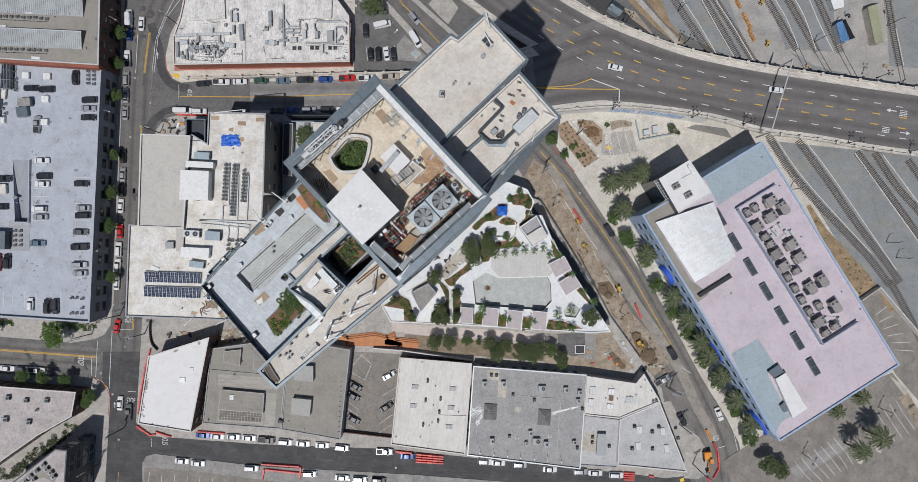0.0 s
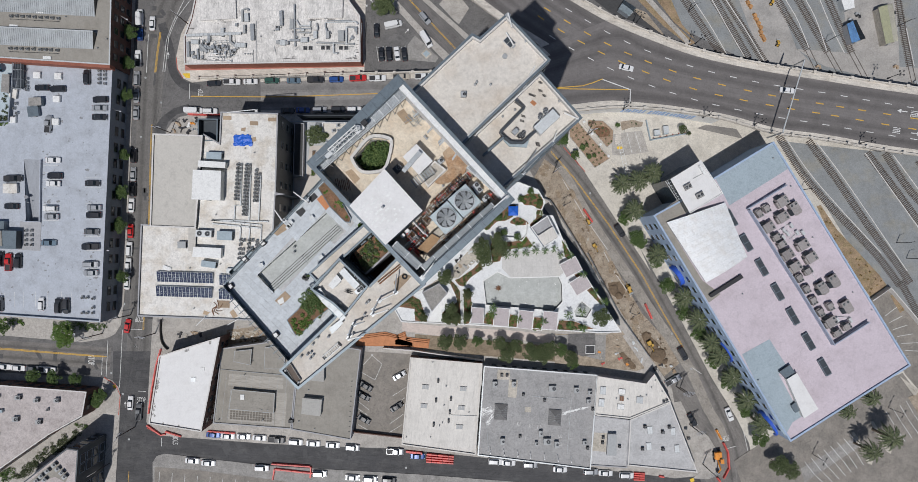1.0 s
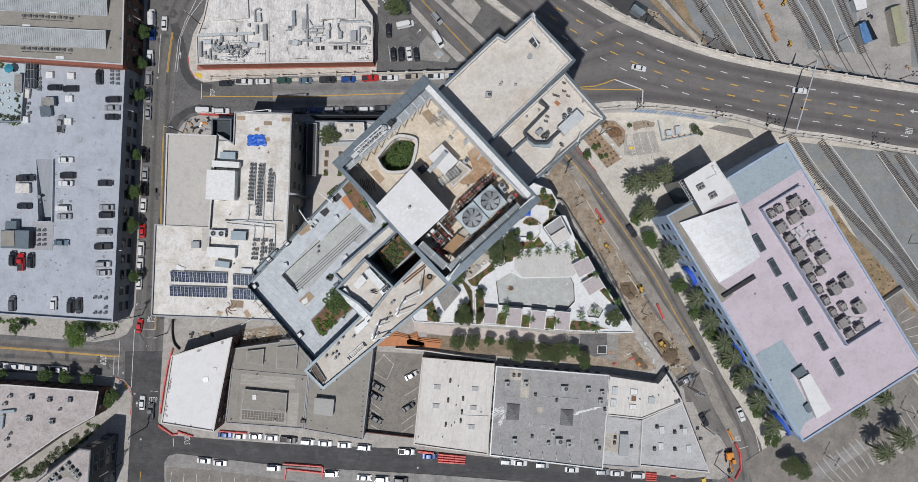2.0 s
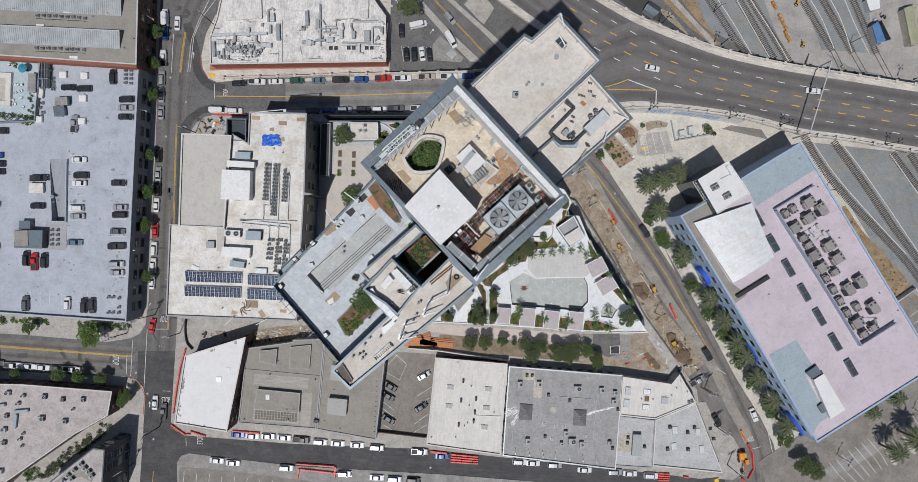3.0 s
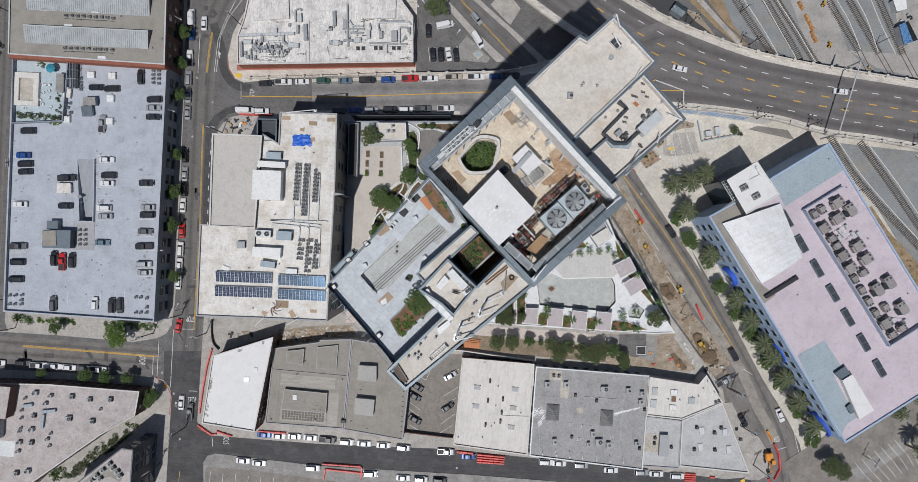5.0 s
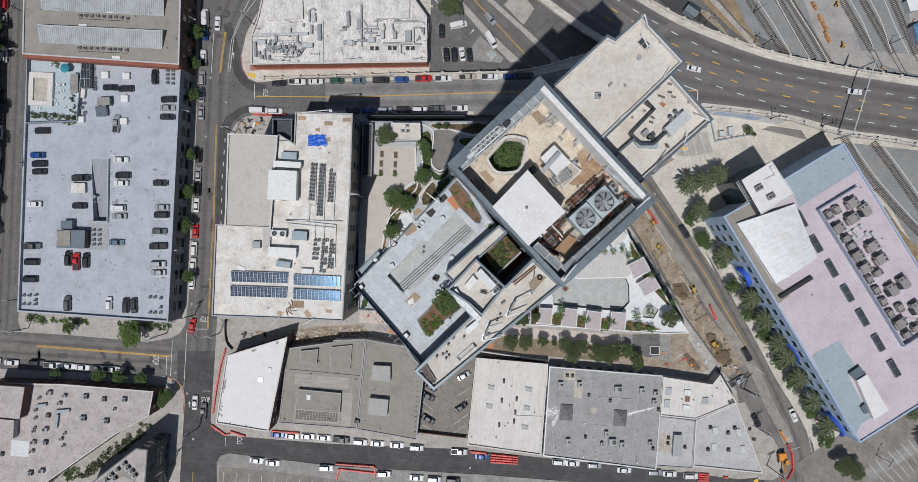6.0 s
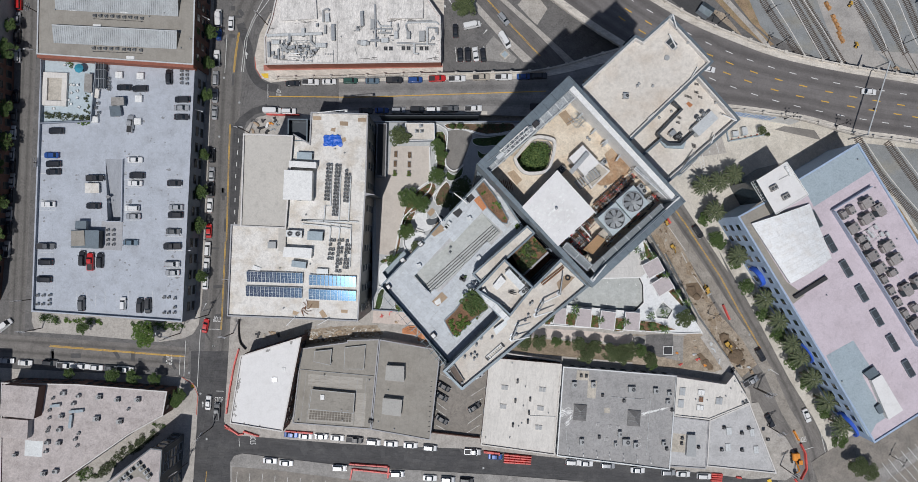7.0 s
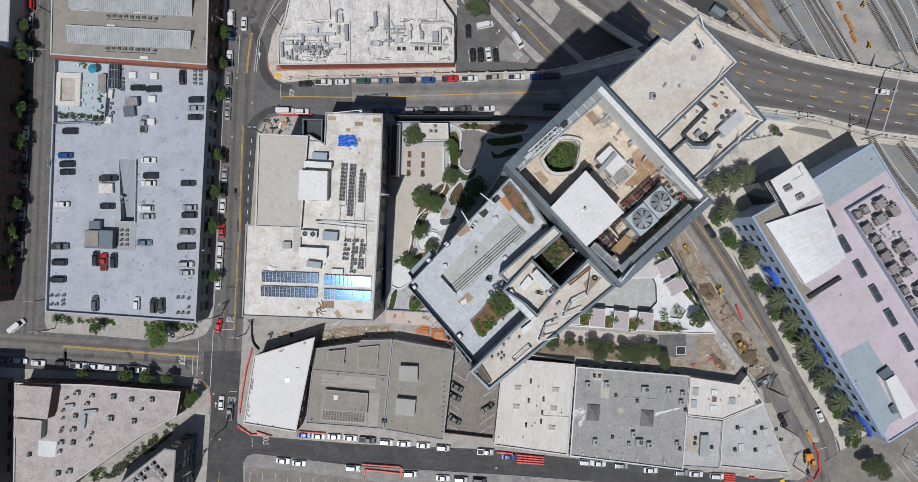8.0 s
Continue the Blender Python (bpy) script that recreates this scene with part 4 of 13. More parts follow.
def monitor(p0, p1, q0, q1, z):
    """A long roof monitor: its tall glazed side along p0-p1, sloping down to q0-q1."""
    ob = thing("roof_monitor", (*p0, z), "long metal-roofed clerestory monitor on the warehouse", "roof monitor", "roof monitors")
    bm = bmesh.new()
    t = 0.12
    P0, P1, Q0, Q1 = Vector((*p0, z + 2.2)), Vector((*p1, z + 2.2)), Vector((*q0, z + 0.15)), Vector((*q1, z + 0.15))
    n = 60
    rows = []
    for k in range(n):
        for f, up in ((0.0, 0.0), (0.86, 0.0), (0.88, 0.09), (0.98, 0.09)):
            a = (k + f) / n
            rows.append([bm.verts.new(P0.lerp(P1, a) + Vector((0, 0, up))), bm.verts.new(Q0.lerp(Q1, a) + Vector((0, 0, up)))])
    for u, v in zip(rows, rows[1:]):
        bm.faces.new((u[0], u[1], v[1], v[0]))
    part("metal_roof", bm, GALVROOF, ob)
    bm = bmesh.new()
    quad(bm, [(*p0, z), (*p1, z), P1, P0])
    for p, q, hi in ((p0, q0, P0), (p1, q1, P1)):
        bm.faces.new([bm.verts.new(c) for c in ((*p, z), (*q, z), (q[0], q[1], z + 0.15), hi)])
    part("clerestory", bm, GLASS, ob)
    bm = bmesh.new()
    band(bm, [p0, p1], 0.3, z + 2.2, z + 2.3)
    part("ridge_cap", bm, LIGHT_METAL, ob)


GALVROOF = surface("weathered_metal_roof", (0.33, 0.35, 0.36), 0.6, 0.14, 5, 0.4, 0.05, ((0.25, 0.26, 0.26), 0.4, 3), 0.2, streak=(87, 8))
monitor(*[(-157.3, 67.3), (-118.1, 65.5), (-119.1, 60.5), (-158.0, 62.3)][:2], *[(-158.0, 62.3), (-119.1, 60.5)], 12.3)
monitor(*[(-156.7, 79.3), (-117.8, 77.5), (-119.1, 60.5), (-158.0, 62.3)][:2], *[(-157.5, 72.8), (-118.6, 70.8)], 12.3)
for x, y in [(-144.9, 70.8), (-143.1, 70.8), (-141.3, 70.7), (-139.4, 70.7), (-137.5, 70.5), (-135.6, 70.4), (-133.7, 70.4), (-131.9, 70.2), (-130.0, 70.0), (-145.2, 60.6), (-143.4, 60.5), (-141.6, 60.5), (-139.7, 60.4), (-137.8, 60.4), (-135.7, 60.2), (-134.1, 60.2), (-132.4, 60.1), (-130.3, 60.0)]:
    condenser(x, y, 12.3, -3)
for l in ([(-145.5, 70.0), (-129.7, 69.2)], [(-145.6, 59.7), (-129.9, 59.1)]):
    pipe_run(12.3, l, 0.07, DARK)
for x, y in [(-152.0, 73.6)]:
    skylight(x, y, 12.3, 2.0, 2.0, 0.3, 0, GALV, WHITE_PAINT)
for x, y, a in [(-144.3, 67.8, -3), (-133.7, 57.8, -3), (-135.8, 72.3, -3)]:
    skylight(x, y, 12.3, 2.6, 0.9, 0.25, a, WHITE_PAINT, WHITE_PAINT)
for x, y in [(-122.9, 71.8), (-129.4, 73.4), (-117.8, 60.8), (-127.8, 70.7), (-157.5, 72.8), (-130.8, 63.6), (-114.8, 63.7)]:
    vent(x, y, 12.3)

# ---- white mid-rise and its beige wing ----
WH = [(-73.0, 37.6), (-56.3, 37.2), (-56.9, 14.1), (-54.4, 13.6), (-57.0, 13.3), (-59.0, -23.4), (-97.2, -22.0), (-96.2, 4.8), (-81.7, 4.0), (-78.0, 31.2), (-73.4, 28.5)]
white_house = house("white_roofed_building", WH, 28.0, SLATE_DARK, WHITE_ROOF, "dark-clad mid-rise with a stained white membrane roof and solar panels", para=0.5, pw=0.3, cope=STUCCO)
BH = [(-92.4, 31.1), (-77.9, 30.6), (-79.9, 3.6), (-93.2, 4.1)]
beige_house = house("beige_roofed_wing", BH, 28.8, SLATE_DARK, BEIGE_ROOF, "street wing with a plain beige membrane roof and pale edge", para=0.4, pw=0.35, cope=STUCCO_WHITE)
for hh, pts in ((white_house, ccw(WH)), (beige_house, ccw(BH))):
    for i in range(len(pts)):
        p, q = pts[i], pts[(i + 1) % len(pts)]
        if (Vector(p) - Vector(q)).length > 8:
            window_row(hh, p, q, 1.5, 2.2, 2.2, 6.0, SLATE, rows=5, z_gap=5.0)
RZ = 27.5
house("stair_shaft", [(-79.8, 35.7), (-74.0, 35.6), (-74.1, 29.1), (-79.8, 29.3)], 27.6, SLATE_DARK, SLATE_DARK, "dark sunken stair shaft roof at the street corner", "stair shaft", para=2.5, pw=0.25, cope=SLATE)
mech_box([(-78.8, 23.2), (-70.9, 22.7), (-71.0, 21.0), (-78.9, 21.4)], RZ, 29.8, LIGHT_METAL, WHITE_PAINT, "white mechanical house on the roof")
mech_box([(-79.9, 20.4), (-71.8, 20.1), (-72.0, 11.6), (-80.3, 11.9)], RZ, 30.8, LIGHT_METAL, WHITE_PAINT, "large white mechanical penthouse")
mech_box([(-80.3, -1.7), (-72.2, -2.1), (-72.4, -5.1), (-80.6, -4.6)], RZ, 29.5, LIGHT_METAL, WHITE_PAINT, "white plant enclosure on the roof")
mech_box([(-79.1, 15.0), (-82.2, 3.7), (-79.9, 3.6), (-80.2, -3.1), (-82.2, -3.0)][1:], RZ, 28.4, SLATE_DARK, BEIGE_ROOF, "raised parapet return beside the beige wing", "roof upstand")
ac(*(-77.5, 2.1), RZ, 4.6, 2.0, 1.5, -3, 2, LIGHT_METAL)
ac(*(-71.4, 1.5), RZ, 4.4, 2.6, 1.5, -3, 0, BLUE_ROOF)
ac(*(-76.1, -6.8), RZ, 4.2, 1.8, 1.4, -8, 0, BLUE_ROOF)
ac(*(-74.5, 24.7), RZ, 4.4, 2.0, 1.5, -2, 0, BLUE_ROOF)
ac(*(-84.1, -1.2), RZ, 2.4, 2.0, 0.9, 0, 0, GREY_METAL)
ac(*(-69.4, -8.8), RZ, 3.4, 1.5, 0.8, -2, 0, LIGHT_METAL)
skylight(*(-88.7, -8.0), RZ, 2.5, 1.2, 0.3, -20, WHITE_PAINT, WHITE_PAINT)
for (xa, ya), (xb, yb) in ([(-67.5, 22.2), (-68.2, 12.2)], [(-65.0, 22.0), (-65.9, 7.7)], [(-62.1, 20.5), (-62.7, 11.7)], [(-66.6, 0.2), (-67.2, -5.1)], [(-64.2, 0.2), (-65.0, -8.8)], [(-61.9, -0.1), (-62.7, -7.7)]):
    d = Vector((xb - xa, yb - ya))
    n = int(d.length / 0.95)
    for k in range(n):
        p = Vector((xa, ya)) + d * (k / max(1, n - 1))
        condenser(p.x - 0.45, p.y, RZ, 90 + 3)
        if random.random() > 0.25:
            condenser(p.x + 0.5, p.y - 0.1, RZ, 90 + 3)
for line in ([(-67.0, 22.6), (-67.1, 10.3), (-68.9, 10.3), (-68.9, 7.1)], [(-64.3, 19.1), (-64.7, 6.0)], [(-61.3, 18.9), (-61.9, 5.7)], [(-75.6, 6.0), (-61.1, 4.6), (-61.5, -7.7)], [(-75.4, 5.0), (-61.4, 3.7)], [(-67.1, 4.6), (-67.4, -0.3)], [(-64.4, 4.6), (-64.8, -0.3)], [(-69.0, 7.1), (-69.1, 5.7)], [(-75.7, 6.0), (-59.1, 5.6)]):
    duct(RZ, line, 0.34, 0.25, LIGHT_METAL, "white pipe enclosure running across the roof", "pipe enclosure")
for x, y in [(-65.9, 26.9), (-74.4, 7.6), (-63.2, 25.7), (-82.0, -8.0), (-73.1, -6.8), (-80.8, -19.7)]:
    vent(x, y, RZ)
for pts in ([(-72.4, 36.5), (-70.0, 36.4), (-70.0, 35.3), (-72.4, 35.4)], [(-64.6, 35.0), (-62.2, 34.9), (-62.2, 33.7), (-64.6, 33.8)], [(-67.1, 32.9), (-65.8, 33.2), (-66.0, 31.9), (-67.3, 32.2)], [(-59.3, 36.0), (-56.9, 36.0), (-56.9, 34.9), (-59.3, 34.9)], [(-64.1, 30.0), (-63.0, 30.4), (-62.7, 29.3), (-63.7, 28.9)], [(-74.0, -17.4), (-70.4, -17.5), (-70.5, -19.6), (-74.0, -19.5)], [(-64.1, -20.0), (-62.1, -20.1), (-62.2, -21.1), (-64.1, -20.9)], [(-69.4, -20.0), (-68.0, -22.0), (-69.4, -22.6), (-70.5, -20.8)], [(-78.0, -20.3), (-76.3, -20.9), (-77.1, -21.7), (-78.3, -21.4)]):
    patch(pts, RZ, WOOD, "loose plywood board lying on the roof", "board", 0.04)
bm = bmesh.new()
tarp_c = (-66.7, 29.3)
bmesh.ops.create_grid(bm, x_segments=14, y_segments=10, size=1, matrix=Matrix.Translation((*tarp_c, RZ + 0.25)) @ Matrix.Diagonal((2.6, 1.6, 1, 1)))
for v in bm.verts:
    r2 = noise.noise(v.co * 0.9)
    v.co.z += 0.35 * noise.noise(v.co * 1.7)
    v.co.x += 0.7 * r2
    v.co.y += 0.7 * noise.noise(v.co * 0.8 + Vector((9, 3, 1)))
bmesh.ops.solidify(bm, geom=bm.faces[:], thickness=0.03)
solo("tarpaulin", bm, TARP, "crumpled bright blue tarpaulin on the white roof", "tarpaulin")


def panel_build():
    bm = bmesh.new()
    box(bm, 0, 0, 0, 1.02, 1.72, 0.04)
    for i in range(2):
        for j in range(2):
            box(bm, -0.24 + 0.48 * i, -0.42 + 0.84 * j, 0.041, 0.46, 0.815, 0.004, mi=1)
    return mesh_of("solar_panel", bm, LIGHT_METAL, SOLAR)


PANEL = panel_build()
for (ax, ay), (bx, by), (cx, cy) in ([(-91.5, -9.0), (-75.1, -9.5), (-91.5, -11.8)], [(-91.7, -13.3), (-75.3, -13.8), (-91.8, -16.0)], [(-73.3, -9.9), (-59.6, -10.5), (-73.4, -12.7)], [(-73.4, -14.1), (-59.6, -14.7), (-73.5, -16.8)]):
    ob = thing("solar_array", (ax, ay, RZ), "blue-black solar panel array tilted on roof rails", "solar array", "solar arrays")
    u, v = Vector((bx - ax, by - ay)), Vector((cx - ax, cy - ay))
    n = int(u.length / 1.06)
    a = math.degrees(math.atan2(u.y, u.x))
    for i in range(n):
        for j in range(2):
            p = Vector((ax, ay)) + u * ((i + 0.5) / n) + v * ((j + 0.5) / 2)
            o = new("solar_panel", PANEL)
            o.parent = ob
            o.matrix_basis = pose(p.x - ax, p.y - ay, 0.72 - 0.3 * j, 10, 0, a)
    bm = bmesh.new()
    for i in range(0, n + 1, 3):
        p = Vector((ax, ay)) + u * (i / n)
        tube(bm, (p.x, p.y, RZ), (p.x, p.y, RZ + 0.8), 0.04, 6)
        tube(bm, (p.x + v.x, p.y + v.y, RZ), (p.x + v.x, p.y + v.y, RZ + 0.25), 0.04, 6)
        tube(bm, (p.x, p.y, RZ + 0.8), (p.x + v.x, p.y + v.y, RZ + 0.25), 0.04, 6)
    part("rack", bm, GALV, ob)
# cable pile and davits on the roof's south edge
bm = bmesh.new()
cx, cy = (-74.6, -19.4)
for k in range(9):
    a = random.uniform(0, 6.28)
    l = random.uniform(1.2, 3.2)
    pts = smooth([(cx, cy, 0), (cx + l * 0.5 * math.cos(a), cy + l * 0.5 * math.sin(a), 0), (cx + l * math.cos(a + 0.7), cy + l * math.sin(a + 0.7), 0)], 5)
    for p, q in zip(pts, pts[1:]):
        tube(bm, (p.x, p.y, RZ + 0.15), (q.x, q.y, RZ + 0.1), 0.1, 5)
solo("cable_pile", bm, RUST, "tangled pile of brown cables on the white roof", "cables")
for (ax, ay), (bx, by) in ([(-79.6, -24.6), (-77.4, -22.3)], [(-70.6, -24.4), (-67.6, -22.7)], [(-70.8, 37.2), (-62.8, 38.1)]):
    bm = bmesh.new()
    tube(bm, (ax, ay, RZ + 1.6), (bx, by, RZ + 1.2), 0.12, 8)
    tube(bm, (bx, by, RZ), (bx, by, RZ + 1.3), 0.1, 8)
    box(bm, bx, by, RZ, 0.8, 0.8, 0.1)
    solo("davit", bm, WHITE_PAINT, "white steel davit boom at the roof edge", "davit", "davits")
for pts in ([(-90.3, 28.2), (-89.2, 27.4), (-88.7, 28.8)], [(-91.0, 21.5), (-89.7, 20.7), (-89.0, 22.1)], [(-91.3, 12.5), (-90.0, 12.2), (-89.3, 13.6)]):
    pipe_run(27.9, pts, 0.05, GREY_METAL)

# ---- north building with ducts ----
NH = [(-88.8, 84.9), (-91.4, 72.7), (-93.6, 66.6), (-93.4, 57.6), (-35.8, 58.6), (-35.9, 73.6), (-39.7, 78.9), (-42.0, 85.0)]
house("north_building", NH, 5.5, BRICK, DIRTY_WHITE, "low brick building with a dirty white roof full of ductwork", para=0.5, pw=0.35, cope=STUCCO_WHITE)
NZ = 5.0
for pts in ([(-88.7, 79.0), (-76.6, 79.0), (-76.3, 72.6), (-87.9, 71.9)], [(-53.7, 79.1), (-41.5, 79.1), (-41.6, 72.8), (-52.7, 72.8)]):
    mech_box(pts, NZ, 5.9, STUCCO_WHITE, DIRTY_WHITE, "raised roof section with a stained white membrane", "raised roof")
NORTH_DUCTS = (
    ([(-92.7, 67.0), (-86.6, 67.3), (-80.8, 67.5), (-74.7, 67.7)], 0.9),
    ([(-85.2, 67.6), (-85.2, 65.0)], 0.9),
    ([(-78.3, 67.3), (-78.3, 65.0), (-75.7, 62.7)], 0.8),
    ([(-80.8, 69.4), (-80.8, 66.9)], 1.2),
    ([(-92.1, 64.9), (-91.9, 60.0)], 0.9),
    ([(-88.1, 64.0), (-85.8, 61.5)], 1.0),
    ([(-90.9, 64.8), (-88.5, 64.8)], 1.3),
    ([(-89.0, 62.7), (-88.8, 59.2)], 0.6),
    ([(-74.3, 71.5), (-74.4, 75.3), (-73.2, 75.9), (-72.3, 75.3)], 0.6),
    ([(-73.0, 74.2), (-72.8, 71.5)], 1.5),
    ([(-71.1, 70.7), (-70.9, 65.4)], 1.3),
    ([(-73.6, 70.4), (-73.6, 67.7)], 0.8),
    ([(-76.6, 63.9), (-73.2, 63.7)], 1.5),
    ([(-61.7, 75.0), (-61.5, 70.2)], 1.1),
    ([(-63.2, 64.8), (-59.2, 64.5)], 1.2),
    ([(-61.9, 64.7), (-60.2, 64.5)], 1.9),
    ([(-57.4, 77.3), (-57.1, 63.5)], 0.5),
    ([(-58.1, 72.3), (-58.1, 69.3)], 1.5),
    ([(-56.8, 72.1), (-55.6, 70.2), (-52.2, 70.2), (-52.2, 71.6)], 0.5),
    ([(-58.9, 69.3), (-51.8, 69.3)], 0.45),
    ([(-56.4, 68.1), (-52.2, 67.9)], 0.5),
    ([(-55.2, 65.4), (-52.9, 65.5)], 1.7),
    ([(-58.8, 65.4), (-55.6, 65.4)], 0.8),
    ([(-50.1, 71.0), (-49.7, 69.3), (-50.4, 67.8)], 0.5),
    ([(-50.5, 68.3), (-50.4, 66.0)], 1.3),
    ([(-47.2, 71.0), (-47.2, 69.7), (-46.4, 67.8)], 0.5),
    ([(-46.4, 68.3), (-46.4, 66.0)], 1.3),
    ([(-47.2, 71.2), (-42.6, 71.4), (-37.3, 71.6), (-36.5, 70.7)], 0.4),
    ([(-46.8, 71.8), (-38.8, 72.0)], 0.3),
    ([(-42.0, 68.5), (-42.0, 65.1)], 2.2),
    ([(-40.3, 69.7), (-40.3, 64.0)], 0.6),
    ([(-40.5, 69.7), (-36.9, 69.7), (-36.9, 67.4)], 0.45),
    ([(-50.2, 64.7), (-37.8, 64.2)], 0.5),
    ([(-44.5, 64.5), (-44.5, 61.3), (-43.2, 61.1)], 0.55),
    ([(-39.4, 65.1), (-38.4, 67.0)], 0.4),
)
for k, (line, w) in enumerate(NORTH_DUCTS):
    duct(NZ + 0.013 * k, line, w * 0.85, round(min(w, 1.0) * 0.8, 2), (LIGHT_METAL, GALV, GREY_METAL)[k % 3])
for line in (
        [(-91.5, 65.9), (-84.8, 65.7), (-77.9, 65.6)],
        [(-85.2, 65.2), (-77.1, 64.8)],
        [(-85.7, 60.4), (-77.1, 60.2)],
        [(-88.6, 59.2), (-80.0, 58.9)],
        [(-69.9, 72.1), (-69.8, 58.3), (-76.7, 58.1)],
        [(-77.1, 68.4), (-76.7, 62.1)],
        [(-91.7, 64.4), (-87.1, 64.4)],
        [(-84.4, 64.0), (-77.1, 63.7)],
        [(-84.0, 62.9), (-78.6, 62.7)],
        [(-82.9, 64.8), (-82.9, 61.3)],
        [(-81.0, 64.8), (-80.9, 61.7)],
        [(-79.4, 64.8), (-79.4, 61.3)],
        [(-84.0, 64.8), (-84.0, 61.7)],
        [(-64.1, 63.7), (-63.5, 61.4)],
        [(-56.4, 63.3), (-57.2, 62.6)],
        [(-35.4, 71.4), (-35.7, 66.5)],
        [(-50.3, 64.1), (-38.0, 63.6)],
        [(-35.9, 65.7), (-35.7, 59.9)],
        [(-88.6, 66.3), (-88.6, 60.5)],
        [(-71.0, 62.5), (-71.0, 58.3)],
):
    pipe_run(NZ, line, 0.09, GREY_METAL)
for x, y, s in [(-87.5, 62.7, 1.4), (-86.4, 63.4, 1.0), (-83.9, 63.4, 1.1), (-82.2, 63.1, 1.2), (-80.6, 63.6, 1.0), (-79.3, 62.9, 1.2), (-77.8, 61.9, 1.3), (-76.8, 62.3, 1.0), (-81.6, 62.3, 0.9), (-83.1, 61.9, 0.9), (-84.8, 62.9, 1.1), (-79.9, 61.4, 0.9), (-90.7, 61.3, 1.0), (-90.0, 60.0, 1.1), (-87.5, 60.0, 0.9), (-62.9, 69.4, 1.4), (-58.1, 70.2, 1.2), (-76.3, 70.5, 0.9), (-38.4, 66.3, 0.9), (-37.3, 68.9, 1.0)]:
    ac(x, y, NZ, s, round(s * 0.75, 2), 0.9, 90 if int(x * 10) % 2 else 0, 1 if s > 1.1 else 0, GALV)
for x, y in [(-53.9, 63.1), (-52.2, 63.1), (-48.1, 63.2), (-46.4, 63.2), (-42.2, 63.2), (-40.5, 63.2)]:
    skylight(x, y, NZ, 1.25, 1.3, 0.35, 0, DARK, GREY_METAL)
for x, y in [(-81.5, 60.0), (-80.5, 60.0), (-79.6, 60.0), (-78.6, 60.0), (-73.6, 61.1), (-72.7, 61.1), (-71.9, 61.1), (-71.2, 61.1), (-88.0, 66.8), (-68.5, 66.9), (-61.8, 69.8), (-64.1, 68.8), (-37.6, 60.5), (-45.5, 67.9), (-52.2, 68.1)]:
    vent(x, y, NZ)
bm = bmesh.new()
for (ax, ay), (bx, by) in ([(-69.6, 75.5), (-62.6, 75.4)], [(-69.7, 73.2), (-63.2, 73.1)], [(-69.7, 71.0), (-63.8, 70.9)], [(-69.8, 68.8), (-64.2, 68.6)], [(-69.8, 66.5), (-64.5, 66.4)], [(-69.8, 64.3), (-64.6, 64.2)], [(-69.8, 62.0), (-64.1, 61.9)]):
    band(bm, [(ax, ay), (bx, by)], 0.25, NZ + 0.004, NZ + 0.05)
solo("roof_batten", bm, STUCCO_WHITE, "pale battens across the dirty white roof", "roof battens", "", "stuff")

rng = random.Random(14)
bm = bmesh.new()
for cx, cy, wx, wy, n in ((*(-83.1, 63.1), 5.0, 2.4, 44), (*(-79.8, 60.0), 3.4, 1.2, 14), (*(-55.0, 67.7), 3.5, 2.0, 10)):
    for _ in range(n):
        x, y, m = cx + rng.uniform(-wx, wx), cy + rng.uniform(-wy, wy), rng.choice((0, 0, 0, 2, 3, 3))
        if rng.random() < 0.5:
            l, a = rng.uniform(0.3, 1.1), rng.choice((0.0, 90.0, 0.0, 90.0, 45.0))
            z = NZ + rng.uniform(0.35, 1.1)
            c, d = l * math.cos(radians(a)), l * math.sin(radians(a))
            tube(bm, (x - c, y - d, z), (x + c, y + d, z), rng.uniform(0.05, 0.16), 7, m)
            tube(bm, (x + c * 0.9, y + d * 0.9, NZ), (x + c * 0.9, y + d * 0.9, z), 0.05, 5, m)
        else:
            box(bm, x, y, NZ, rng.uniform(0.25, 0.9), rng.uniform(0.25, 0.7), rng.uniform(0.3, 1.2), 0, m)
solo("roof_pipework", bm, (GALV, GREY_METAL, DARK, LIGHT_METAL), "dense small pipes and boxes among the roof ducts", "pipework", "", "stuff")
bm = bmesh.new()
for line in ([(-91.7, 76.4), (-91.5, 68.7)], [(-76.7, 71.8), (-83.7, 71.6)], [(-52.7, 72.4), (-51.1, 72.4)], [(-49.2, 72.5), (-44.0, 72.5)], [(-37.0, 71.4), (-36.7, 60.6)], [(-63.8, 60.1), (-54.9, 59.9)], [(-91.3, 59.8), (-83.7, 59.7)], [(-40.2, 59.9), (-37.0, 59.9)]):
    p, q = Vector(line[0]), Vector(line[1])
    for k in range(9):
        c = p.lerp(q, rng.random()) + Vector((rng.uniform(-0.4, 0.4), rng.uniform(-0.4, 0.4)))
        r = rng.uniform(0.25, 0.8)
        outline = [(c.x + r * rng.uniform(0.6, 1.8) * math.cos(t * 0.7), c.y + r * rng.uniform(0.1, 0.35) * math.sin(t * 0.7)) for t in range(9)]
        prism(bm, outline, NZ + 0.004, NZ + 0.012 + 0.001 * k)
solo("soot_stains", bm, surface("sooty_membrane", (0.2, 0.19, 0.18), 0.9, 0.4, 0.6, 0.15, grime=0.5), "sooty dark stains along the roof's edges", "roof stain", "", "stuff")
